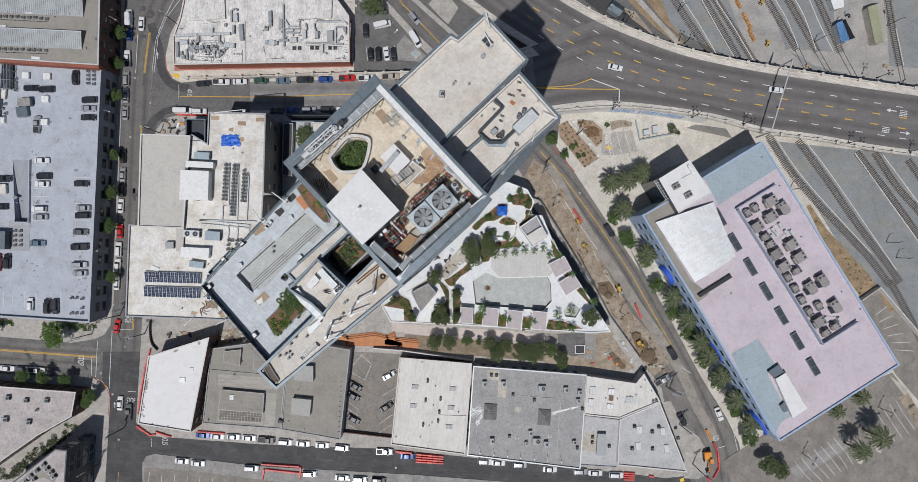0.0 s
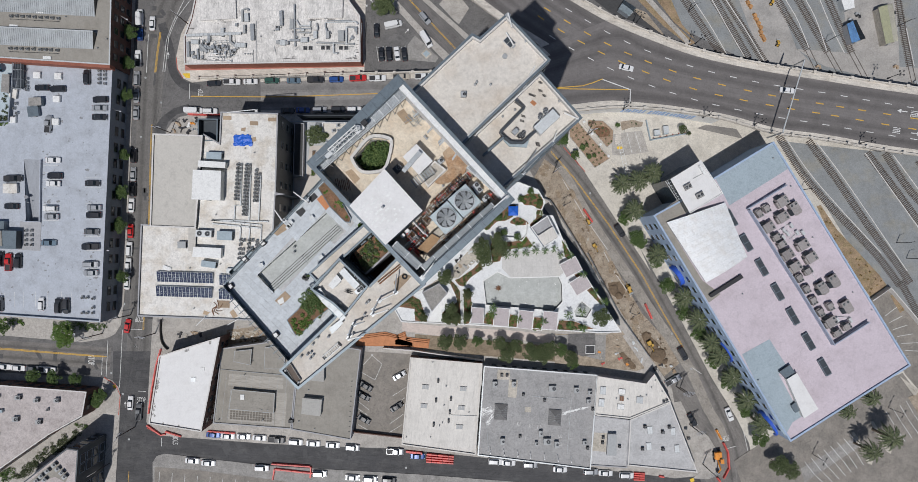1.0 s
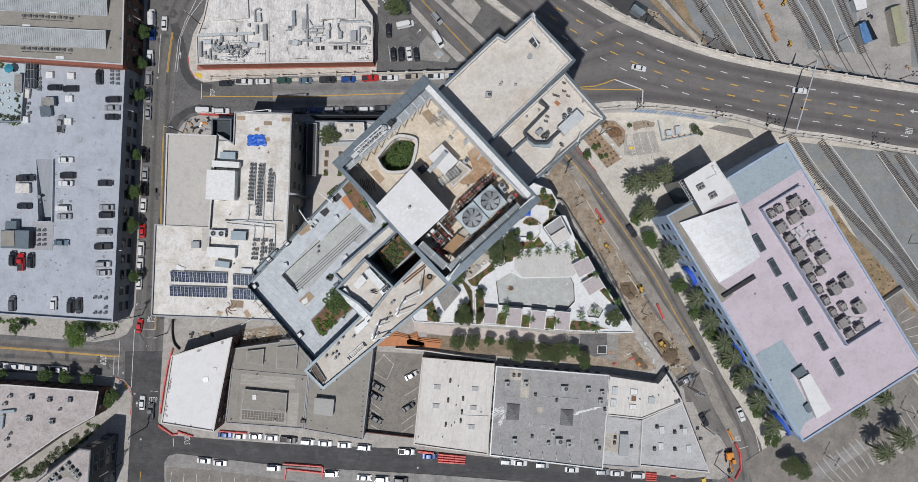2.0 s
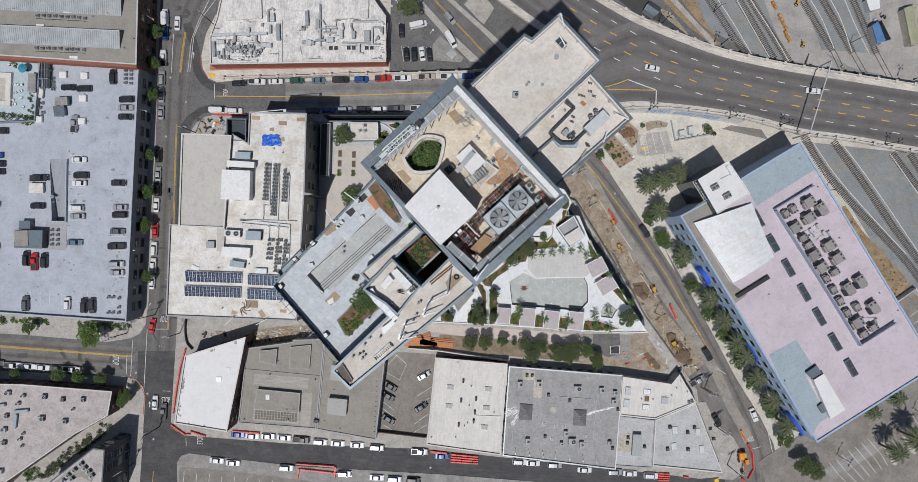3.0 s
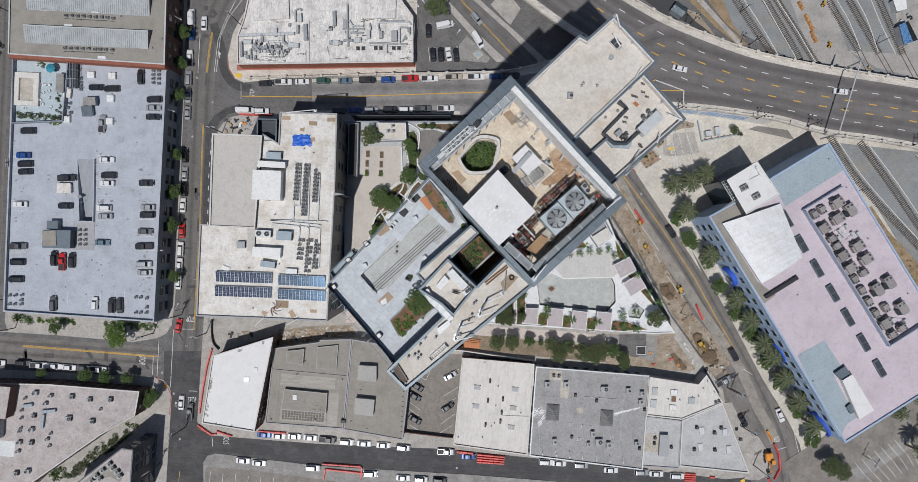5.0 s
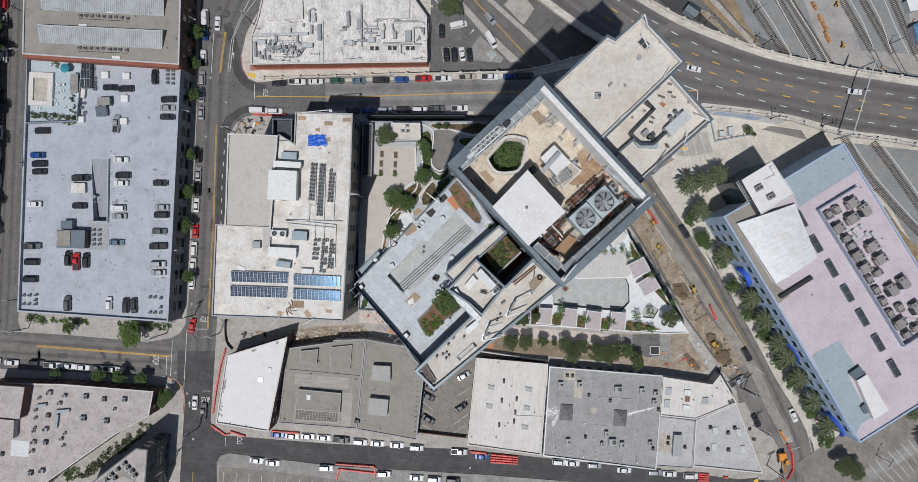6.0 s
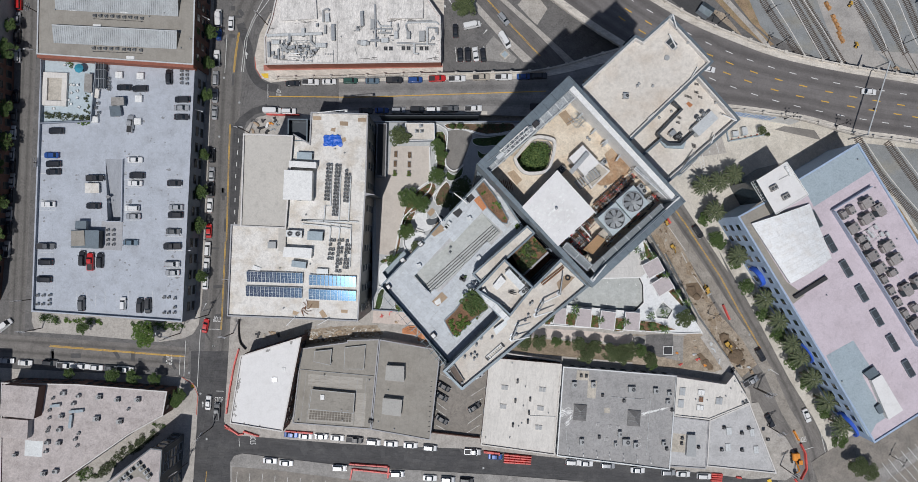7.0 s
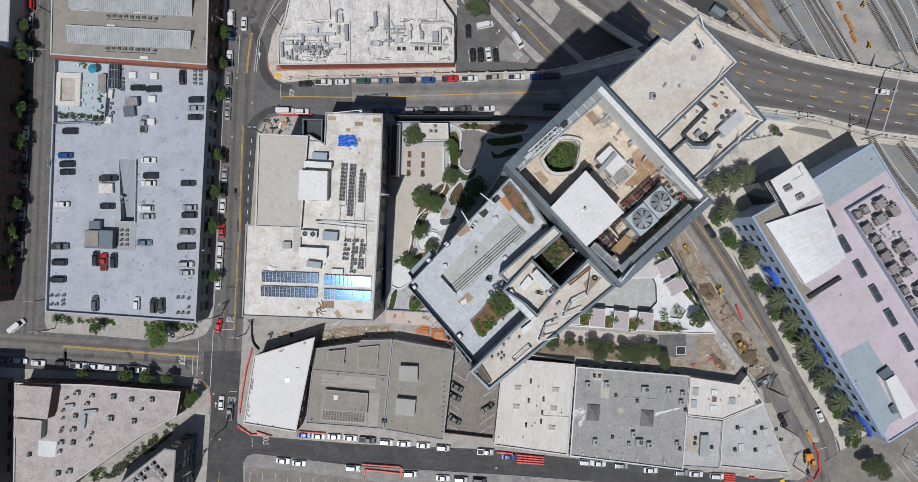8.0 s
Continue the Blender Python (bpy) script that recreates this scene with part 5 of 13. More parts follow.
# steel stair frame between the roof terrace and the deck
frame_ob = thing("steel_stair_frame", (*(-144.7, 52.4), 9.0), "dark galvanised steel stair and pergola frame on the garage roof", "steel frame")
fx, fy = (-143.9, 52.8)
for i in range(4):
    for j in (-1, 1):
        part("post", tube(bmesh.new(), (fx + 1.3 * j, fy - 4.5 + 3.0 * i, 9.0), (fx + 1.3 * j, fy - 4.5 + 3.0 * i, 11.6), 0.09, 6), GREY_METAL, frame_ob)
    part("cross_beam", tube(bmesh.new(), (fx - 1.6, fy - 4.5 + 3.0 * i, 11.6), (fx + 1.6, fy - 4.5 + 3.0 * i, 11.6), 0.09, 6), GALV, frame_ob)
for j in (-1.3, -0.4, 0.5, 1.3):
    part("long_beam", tube(bmesh.new(), (fx + j, fy - 5.0, 11.75), (fx + j, fy + 5.0, 11.75), 0.07, 6), GALV, frame_ob)
part("platform", box(bmesh.new(), fx, fy, 9.9, 2.4, 8.5, 0.1), SLATE_DARK, frame_ob)

# ---- south row ----
WEDGE = [(-80.2, -30.9), (-99.8, -37.0), (-103.1, -58.7), (-86.2, -61.4)]
wedge = house("wedge_building", WEDGE, 9.2, BRICK_DARK, PLATE_ROOF, "wedge-shaped dark brick building with a clean white roof", para=0.4, pw=0.3, cope=STUCCO_WHITE)
w4 = ccw(WEDGE)
for i in range(4):
    window_row(wedge, w4[i], w4[(i + 1) % 4], 1.0, 1.8, 2.0, 3.6, SLATE_DARK, rows=2, z_gap=3.8)
rng = random.Random(9)
bm = bmesh.new()
for line, m in (([(-100.5, -42.2), (-101.5, -50.2)], 9), ([(-101.9, -52.2), (-102.5, -57.2)], 6), ([(-93.7, -36.2), (-83.7, -32.6)], 5), ([(-99.7, -59.2), (-93.6, -60.2)], 6)):
    p, q = Vector(line[0]), Vector(line[1])
    for k in range(m):
        c = p.lerp(q, rng.random()) + Vector((rng.uniform(0.3, 1.0), rng.uniform(-0.3, 0.3)))
        r = rng.uniform(0.2, 0.55)
        prism(bm, [(c.x + r * rng.uniform(0.4, 1.1) * math.cos(t * 0.7), c.y + 1.5 * r * rng.uniform(0.5, 1.3) * math.sin(t * 0.7)) for t in range(9)], 8.81, 8.816 + 0.001 * k)
solo("roof_stains", bm, surface("grey_roof_grime", (0.3, 0.29, 0.275), 0.9, 0.35, 0.6, 0.15, grime=0.5), "grey grime stains along the white roof's edge", "roof stain", "", "stuff")
skylight(*(-88.9, -44.6), 8.8, 1.8, 1.5, 0.25, 0, GALV, WHITE_PAINT)
skylight(*(-85.9, -41.3), 8.8, 1.2, 1.2, 0.2, 0, WHITE_PAINT, WHITE_PAINT)
house("taupe_roofed_shop", [(-81.3, -35.3), (-66.2, -33.2), (-66.2, -32.5), (-55.8, -32.2), (-58.5, -61.7), (-84.1, -59.8)], 5.0, STUCCO, TAUPE_ROOF, "single-storey shop with a flat taupe felt roof", "shop", para=0.25, pw=0.25)
house("taupe_roofed_store", [(-55.5, -32.2), (-35.6, -35.6), (-38.9, -65.1), (-58.2, -61.7)], 5.4, STUCCO, TAUPE_ROOF, "single-storey store with a taupe roof and raised roof lights", "shop", para=0.25, pw=0.25)
TAUPE_DARK = surface("dark_felt", (0.165, 0.148, 0.125), 0.88, 0.15, 2, 0.3, 0.08)
TAUPE_PALE = surface("pale_felt", (0.37, 0.345, 0.305), 0.85, 0.1, 3, 0.3, 0.05, grime=0.25, streak=(-4, 8))
for pts in ([(-78.9, -43.6), (-61.0, -45.0), (-61.3, -48.7), (-79.2, -47.4)], [(-63.2, -49.8), (-59.8, -50.1), (-60.6, -60.9), (-63.9, -60.6)], [(-79.0, -55.1), (-64.2, -56.2), (-64.2, -60.3), (-79.3, -58.9)]):
    patch(pts, 4.75, TAUPE_PALE, "paler worn felt sheet on the shop roof", "roof patch", 0.015)
rng = random.Random(44)
bm = bmesh.new()
for k in range(30):
    x, y = rng.uniform(-79, -61), rng.uniform(-48.4, -43.9)
    box(bm, x, y, 4.768, rng.uniform(0.6, 2.6), rng.uniform(0.08, 0.22), 0.006 + 0.0004 * k, -4)
solo("felt_laps", bm, TAUPE_ROOF, "short dark laps in the worn roof felt", "roof laps", "", "stuff")
for pts, z1 in (([(-76.7, -36.0), (-71.1, -35.4), (-71.6, -40.6), (-77.0, -39.4)], 5.9), ([(-66.9, -34.8), (-60.1, -34.1), (-60.7, -41.9), (-67.2, -41.9)], 5.5), ([(-77.5, -48.4), (-63.5, -49.7), (-63.9, -56.2), (-78.4, -54.8)], 6.2)):
    ob = thing("raised_roof", (*mid_of(pts), 4.7), "low raised felt roof section with a sloping top", "raised roof", "raised roofs")
    part("upstand", prism(bmesh.new(), pts, 4.7, z1), TAUPE_ROOF, ob)
    part("flashing", ring(bmesh.new(), inset(pts, -0.05), inset(pts, 0.12), z1 - 0.05, z1 + 0.04), GREY_METAL, ob)
    a, b, c, d = [Vector(p) for p in pts]
    for i in range(1, 6):
        part("rib", band(bmesh.new(), [a.lerp(d, i / 6), b.lerp(c, i / 6)], 0.07, z1 - 0.02, z1 + 0.03), TAUPE_ROOF, ob)
for pts in ([(-53.2, -40.3), (-47.3, -40.6), (-47.3, -45.7), (-53.5, -45.1)], [(-54.2, -50.9), (-47.9, -51.5), (-48.4, -56.9), (-54.6, -56.1)]):
    mech_box(pts, 5.1, 7.2, GREY_METAL, surface("grey_beige_roof_light", (0.37, 0.36, 0.335), 0.7, 0.08, 3, 0.4), "raised grey-green roof light box", "roof light")
bm = bmesh.new()
p0, p1, p2 = [Vector(p) for p in ((-78.1, -55.9), (-65.1, -56.8), (-78.3, -58.2))]
for i in range(15):
    for j in range(4):
        p = p0 + (p1 - p0) * (i / 14) + (p2 - p0) * (j / 3)
        box(bm, p.x, p.y, 4.762, 0.74, 0.62, 0.05, -4)
solo("felt_tiles", bm, TAUPE_DARK, "grid of dark felt tiles on the shop roof", "roof tiles", "", "stuff")
bm = bmesh.new()
for a in (0.0, 0.08, 0.16, 0.27, 0.36, 0.44, 0.55, 0.68, 0.8, 0.92):
    q0, q1 = [Vector(p) for p in ((-81.4, -43.1), (-58.0, -45.0))]
    r0, r1 = [Vector(p) for p in ((-83.4, -59.1), (-59.6, -61.6))]
    s, e = q0.lerp(q1, a), r0.lerp(r1, a)
    band(bm, [s, e], 0.07, 4.76, 4.79)
solo("roof_seam", bm, GREY_METAL, "raised seams across the taupe felt roof", "roof seams", "", "stuff")
pipe_run(4.75, [(-82.0, -42.1), (-57.5, -44.3)], 0.1, GREY_METAL)
skylight(*(-74.0, -50.9), 6.2, 1.3, 1.7, 0.25, 0, WHITE_PAINT, WHITE_PAINT)
for x, y in [(-73.7, -43.9), (-58.9, -45.6), (-52.7, -48.8), (-55.9, -59.1), (-57.9, -56.2), (-50.7, -61.5), (-82.2, -58.7), (-61.5, -42.0), (-67.7, -58.7)]:
    vent(x, y, 5.0)
for x, y in [(-67.8, -55.1), (-65.8, -55.2), (-71.3, -39.9)]:
    vent(x, y, 5.85)
ac(*(-58.3, -58.9), 4.9, 1.6, 1.0, 1.0, 0, 1, DARK)
bm = bmesh.new()
for p, a in spaced([(-37.9, -45.5), (-38.8, -63.2)], 1.65, 0.4):
    box(bm, p.x - 0.6, p.y, 5.15, 0.5, 0.14, 0.2)
solo("roof_bracket", bm, DARK, "row of small dark brackets along the roof edge", "brackets", "", "stuff")

WS = [(-19.5, -38.2), (4.2, -40.2), (2.0, -70.2), (-22.3, -66.9)]
white_shop = house("white_roofed_shop", WS, 4.7, BRICK_DARK, WARM_ROOF, "single-storey shop with a cambered off-white roof and skylights", "shop", para=0.4, pw=0.3, cope=WARM_ROOF)
for pts in ([(-18.8, -39.0), (4.3, -40.6), (4.0, -47.5), (-19.5, -44.3)],):
    patch(pts, 4.3, WARM_ROOF, "newer pale strip of roof membrane", "roof membrane", 0.03)
for x, y in [(-14.5, -48.0), (-2.1, -48.6), (-15.0, -54.2), (-2.7, -54.8), (-3.3, -61.1)]:
    skylight(x, y, 4.3, 2.3, 1.5, 0.35, -5, GREY_METAL, STUCCO_WHITE)
for x, y in [(-10.3, -45.9), (-11.0, -52.3), (-6.1, -51.8), (-6.5, -56.2), (-6.9, -59.1), (-11.8, -60.3)]:
    ac(x, y, 4.3, 0.6, 1.2, 0.7, 0, 1, DARK)
for x, y in [(-7.7, -47.7), (-8.4, -54.0), (-8.9, -59.7), (-9.9, -60.7), (-12.8, -64.4), (-0.2, -56.3), (-12.1, -39.9), (-20.8, -64.4)]:
    vent(x, y, 4.3)
pipe_run(4.3, [(-6.2, -57.2), (2.4, -57.5)], 0.06)
GS = [(4.7, -41.0), (42.1, -43.9), (39.8, -74.9), (2.7, -70.4)]
grey_shop = house("grey_roofed_shop", GS, 4.7, STUCCO_BLUE, GREY_ROOF, "long low shop with a grey membrane roof and vents", "shop", para=0.4, pw=0.3, cope=LIGHT_METAL)
for hh, pts in ((white_shop, ccw(WS)), (grey_shop, ccw(GS))):
    for i in range(4):
        window_row(hh, pts[i], pts[(i + 1) % 4], 0.9, 1.6, 2.2, 3.4, SLATE_DARK)


def hip_build():
    ob = thing("hipped_roof_light", (0, 0, 0), "dark hipped roof light with weathered panes", "roof light", "hipped roof lights")
    part("curb", box(bmesh.new(), 0, 0, 0, 4.2, 5.2, 0.4), GREY_METAL, ob)
    bm = bmesh.new()
    top = [(0, -0.6, 1.5), (0, 0.6, 1.5)]
    c = [(-2.1, -2.6, 0.4), (2.1, -2.6, 0.4), (2.1, 2.6, 0.4), (-2.1, 2.6, 0.4)]
    quad(bm, [c[0], c[1], top[0]]), quad(bm, [c[1], c[2], top[1], top[0]]), quad(bm, [c[2], c[3], top[1]]), quad(bm, [c[3], c[0], top[0], top[1]])
    part("hip", bm, surface("weathered_grey_glazing", (0.16, 0.155, 0.15), 0.5, 0.2, 1.5, 0.3), ob)
    bm = bmesh.new()
    for k in range(-3, 4):
        tube(bm, (-2.1, k * 0.75, 0.42), (0, max(-0.6, min(0.6, k * 0.75)), 1.52), 0.03, 4)
        tube(bm, (2.1, k * 0.75, 0.42), (0, max(-0.6, min(0.6, k * 0.75)), 1.52), 0.03, 4)
    part("glazing_bar", bm, GREY_METAL, ob)
    return ob


for x, y in [(10.3, -56.1), (28.0, -57.9)]:
    placed("hip", hip_build, pose(x, y, 4.3, 0, 0, -4))
for x, y, sx, sy in [(8.3, -46.9, 1.5, 1.9), (14.5, -46.9, 1.4, 1.9), (27.2, -48.3, 2.4, 1.8), (35.0, -48.8, 1.5, 1.8), (10.8, -65.6, 1.4, 2.0), (23.3, -63.0, 1.2, 1.8), (25.4, -65.6, 2.4, 2.0), (28.5, -66.6, 1.4, 1.9), (39.5, -49.6, 1.3, 1.3), (39.0, -52.4, 1.3, 1.3), (37.7, -66.0, 1.2, 1.2), (21.9, -66.4, 0.9, 1.2)]:
    ac(x, y, 4.3, sx, sy, 1.1, 0, 1, GREY_METAL)
for x, y in [(10.6, -44.0), (12.3, -44.1), (17.7, -50.4), (24.7, -52.2), (16.6, -64.1), (40.5, -55.1), (38.8, -67.9)]:
    ac(x, y, 4.3, 0.9, 0.9, 0.6, 0, 1, DARK)
for x, y in [(20.3, -60.7), (22.8, -61.0), (16.3, -60.0), (19.0, -64.9), (29.9, -64.0), (29.7, -66.6)]:
    skylight(x, y, 4.3, 1.1, 1.1, 0.15, 0, GREY_ROOF, WHITE_PAINT)
for pts in ([(9.3, -42.2), (13.4, -42.6), (13.2, -45.6), (9.0, -45.5)], [(13.0, -45.6), (15.9, -45.8), (15.4, -51.6), (12.6, -51.3)], [(18.4, -54.5), (20.3, -54.6), (20.2, -56.3), (18.2, -56.2)]):
    patch(pts, 4.3, CONCRETE_TAN, "tan coated patch on the grey roof", "roof patch", 0.03)
rng = random.Random(31)
for line, wide, n in (([(3.9, -56.6), (7.9, -55.2)], 1.5, 34), ([(5.6, -60.2), (7.6, -57.0)], 0.6, 18), ([(30.8, -56.6), (38.8, -54.6)], 0.35, 46)):
    bm = bmesh.new()
    p, q = Vector(line[0]), Vector(line[1])
    d = (q - p).normalized()
    for k in range(n):
        c = p.lerp(q, rng.random()) + Vector((-d.y, d.x)) * rng.gauss(0, wide * 0.5)
        e = d.lerp(Vector((rng.uniform(-1, 1), rng.uniform(-1, 1))), 0.3).normalized() * rng.uniform(0.3, 1.1)
        band(bm, [c - e, c, c + e], rng.uniform(0.06, 0.22), 4.304, 4.312 + 0.0006 * k)
    solo("sealant_streaks", bm, WHITE_PAINT, "streaky splash of white roof sealant", "roof patch", "", "stuff")
for l in ([(20.4, -50.9), (31.9, -51.8)], [(33.5, -52.0), (32.0, -70.6)], [(5.6, -59.8), (6.3, -69.4)]):
    pipe_run(4.3, l, 0.05)
for x, y in [(6.7, -67.9), (11.2, -68.4), (15.7, -68.9), (19.9, -69.4), (24.5, -69.8), (28.9, -70.3), (33.3, -70.7)]:
    bm = bmesh.new()
    tube(bm, (x, y, 4.3), (x, y, 5.2), 0.05, 6)
    tube(bm, (x, y, 5.2), (x + 0.15, y - 1.6, 5.3), 0.05, 6)
    box(bm, x + 0.15, y - 1.7, 5.15, 0.3, 0.4, 0.2)
    solo("sign_lamp", bm, WHITE_PAINT, "small arm lamp on the shop's roof edge", "lamp", "edge lamps")

CA = [(41.9, -44.2), (57.9, -46.6), (60.5, -43.4), (65.9, -52.6), (52.5, -58.1), (41.0, -56.9)]
house("corner_shop_north", CA, 5.4, STUCCO, WARM_ROOF, "corner shop with an off-white roof and metal skylights", "shop", para=0.4, pw=0.3, cope=WARM_ROOF)
house("corner_shop_south", [(52.7, -58.5), (65.9, -52.9), (74.8, -75.8), (51.9, -73.5)], 5.0, STUCCO, PALE_GREY_ROOF, "corner shop with a pale grey roof following the street", "shop", para=0.4, pw=0.3, cope=STUCCO_WHITE)
house("corner_shop_yard", [(41.3, -57.4), (52.8, -58.8), (51.8, -74.5), (39.5, -73.7)], 4.4, STUCCO, PALE_GREY_ROOF, "low link building with a grey roof", "shop", para=0.25, pw=0.25)
for x, y, sx, sy, m in [(43.7, -48.9, 1.9, 2.6, 1), (43.2, -52.9, 1.9, 2.6, 1), (49.9, -49.2, 2.3, 1.7, 0), (49.5, -54.2, 2.3, 1.7, 0), (49.8, -51.5, 1.5, 1.7, 2), (55.7, -52.0, 2.2, 2.2, 1)]:
    skylight(x, y, 5.0, sx, sy, 0.3, -5, (WHITE_PAINT, GALV, RUST)[m], GREY_METAL)
for x, y in [(48.0, -51.5), (51.8, -51.7), (56.0, -50.8), (57.9, -50.4), (60.8, -45.6), (62.7, -45.6), (59.5, -47.9), (63.0, -49.1)]:
    vent(x, y, 5.0)
for x, y in [(63.5, -52.5), (64.5, -52.1)]:
    condenser(x, y, 5.0)
for x, y, sx, sy in [(59.2, -62.0, 1.8, 2.6), (66.8, -62.5, 1.5, 2.6), (58.9, -67.3, 1.8, 2.6), (68.1, -68.1, 1.6, 2.6)]:
    skylight(x, y, 4.6, sx, sy, 0.25, 5, LIGHT_METAL, GREY_METAL)
for x, y in [(57.5, -60.8), (65.5, -60.9), (63.3, -62.5), (63.4, -68.1), (56.7, -68.0), (71.8, -64.5)]:
    ac(x, y, 4.6, 1.0, 0.9, 0.7, 0, 1, DARK)
mech_box([(45.3, -63.0), (48.1, -63.1), (48.0, -70.1), (44.8, -70.0)], 4.15, 5.8, GREY_METAL, GREY_METAL, "grey sloping roof light on the yard building", "roof light")
for pts in ([(40.9, -62.9), (45.2, -63.2), (44.9, -69.3), (40.5, -69.0)],):
    patch(pts, 4.15, CONCRETE_TAN, "tan roof coating patch", "roof patch", 0.03)
for x, y in [(43.9, -64.4), (43.7, -66.2), (49.3, -67.4)]:
    ac(x, y, 4.15, 0.9, 0.8, 0.7, 0, 1, DARK)
# car park wall between the shops
bm = bmesh.new()
band(bm, [(-37.8, -45.3), (-38.9, -62.9), (-38.4, -63.7), (-22.5, -65.5)], 0.25, 0.1, 1.8)
solo("lot_wall", bm, BRICK_DARK, "dark wall round the small car park", "wall", "", "structure")
sheet("car_park_surface", [(-36.3, -37.0), (-19.6, -37.9), (-21.9, -64.9), (-38.5, -63.7)], K + 0.004, K + 0.03, ASPHALT_LOT, "worn stained asphalt of a small car park", "car park")
bm = bmesh.new()
for (ax, ay), (bx, by) in ([(-36.3, -44.0), (-31.6, -46.6)], [(-37.6, -53.6), (-33.6, -56.6)], [(-37.6, -56.0), (-33.9, -58.6)], [(-37.2, -61.6), (-34.2, -63.3)], [(-25.6, -51.9), (-20.9, -48.9)], [(-25.9, -55.3), (-21.6, -52.6)], [(-26.6, -61.3), (-21.9, -57.9)], [(-26.9, -64.3), (-22.5, -61.6)], [(-25.3, -46.3), (-20.6, -42.9)], [(-33.0, -38.0), (-29.3, -41.3)], [(-29.3, -41.3), (-31.6, -46.6)], [(-35.6, -41.6), (-32.3, -38.0)]):
    band(bm, [(ax, ay), (bx, by)], 0.12, K + 0.034, K + 0.042)
solo("bay_line", bm, WHITE_LINE, "faded white bay lines of the small car park", "road marking", "", "structure")

# ---- southwest corner ----
SWP = [(-177.7, -46.2), (-153.1, -46.7), (-124.0, -48.9), (-125.4, -56.8), (-136.5, -63.0), (-158.0, -78.1), (-160.9, -81.0), (-178.1, -81.1)]
sw_house = house("southwest_office", SWP, 7.6, BRICK_DARK, PINK_ROOF, "brick office building with a pinkish grey roof and air handlers", para=0.35, pw=0.3, cope=STUCCO_WHITE)
sw4 = ccw(SWP)
for i in range(len(sw4)):
    window_row(sw_house, sw4[i], sw4[(i + 1) % len(sw4)], 1.0, 1.6, 1.8, 3.4, SLATE_DARK, rows=2, z_gap=3.2)
SA = [(-125.2, -64.5), (-121.6, -65.0), (-122.3, -75.0), (-122.5, -81.6), (-147.2, -81.6)]
sw_low = house("southwest_annex", SA, 16.0, SLATE_DARK, PINK_ROOF, "annex with a dark glazed front and grey roof", para=0.4, pw=0.3)
for i in range(5):
    window_row(sw_low, ccw(SA)[i], ccw(SA)[(i + 1) % 5], 1.0, 2.9, 2.7, 3.2, STUCCO_BLUE, rows=4, z_gap=3.6)
mech_box([(-174.7, -46.1), (-163.2, -46.8), (-164.8, -57.0), (-175.7, -56.0)], 7.2, 11.2, BRICK_DARK, PINK_ROOF, "brick stair tower with a pale roof", "stair tower")
mech_box([(-176.4, -57.1), (-167.5, -57.8), (-167.8, -63.8), (-176.6, -63.3)], 7.2, 9.8, STUCCO, PINK_ROOF, "lower stair house with a pale roof", "stair house")
patch([(-170.1, -64.9), (-164.3, -65.3), (-164.8, -70.4), (-170.4, -70.0)], 7.25, LIGHT_METAL, "worn silvery roof patch")
for x, y, s in [(-157.5, -49.5, 1.6), (-145.9, -50.7, 1.7), (-140.0, -51.6, 1.5), (-133.4, -51.6, 1.6), (-158.1, -56.9, 1.4), (-146.7, -57.7, 1.9), (-139.2, -58.6, 1.7), (-158.7, -61.3, 1.5), (-162.6, -65.5, 1.4), (-158.9, -65.6, 1.5), (-163.7, -75.5, 1.6), (-159.9, -74.8, 1.6), (-152.6, -50.4, 1.1), (-153.6, -64.4, 0.9), (-154.2, -52.9, 1.1), (-163.0, -68.4, 1.0), (-173.0, -69.5, 1.2)]:
    ac(x, y, 7.25, s, round(s * 0.8, 2), 1.0, random.choice((0, 180)), 1, GREY_METAL)
for line in ([(-155.5, -55.5), (-150.9, -55.1)], [(-154.8, -56.5), (-155.3, -60.8)], [(-161.6, -53.7), (-158.4, -53.3)]):
    duct(7.25, line, 0.9, 0.6, BLUE_ROOF)
for x, y in [(-162.0, -55.1), (-162.1, -57.6), (-160.9, -51.2), (-162.3, -60.9), (-162.7, -61.9), (-153.0, -66.6), (-152.6, -62.6), (-136.5, -54.7)]:
    condenser(x, y, 7.25)
patch([(-129.6, -69.0), (-128.5, -68.6), (-124.7, -73.0), (-125.9, -75.2), (-128.9, -73.5), (-135.6, -75.2), (-137.4, -75.2)], 15.6, TAUPE_ROOF, "dark felt strip on the roof", "roof patch")
for x, y in [(-128.9, -69.5), (-127.8, -70.8), (-126.5, -71.9), (-125.6, -73.2), (-132.9, -73.0), (-134.3, -74.5), (-131.0, -71.4), (-131.8, -74.1)]:
    ac(x, y, 15.62, 1.5, 1.1, 0.9, 38, 1, GREY_METAL)
WA = [(-207.6, 64.3), (-179.1, 61.6), (-179.9, 20.3), (-183.4, -20.1), (-207.3, -20.2)]
west_a = house("west_street_house", WA, 14.0, BRICK_DARK, GREY_ROOF, "dark brick street house with tall windows", para=0.5)
for i in range(5):
    window_row(west_a, ccw(WA)[i], ccw(WA)[(i + 1) % 5], 1.2, 2.4, 2.6, 4.0, SLATE_DARK, rows=3, z_gap=4.0)
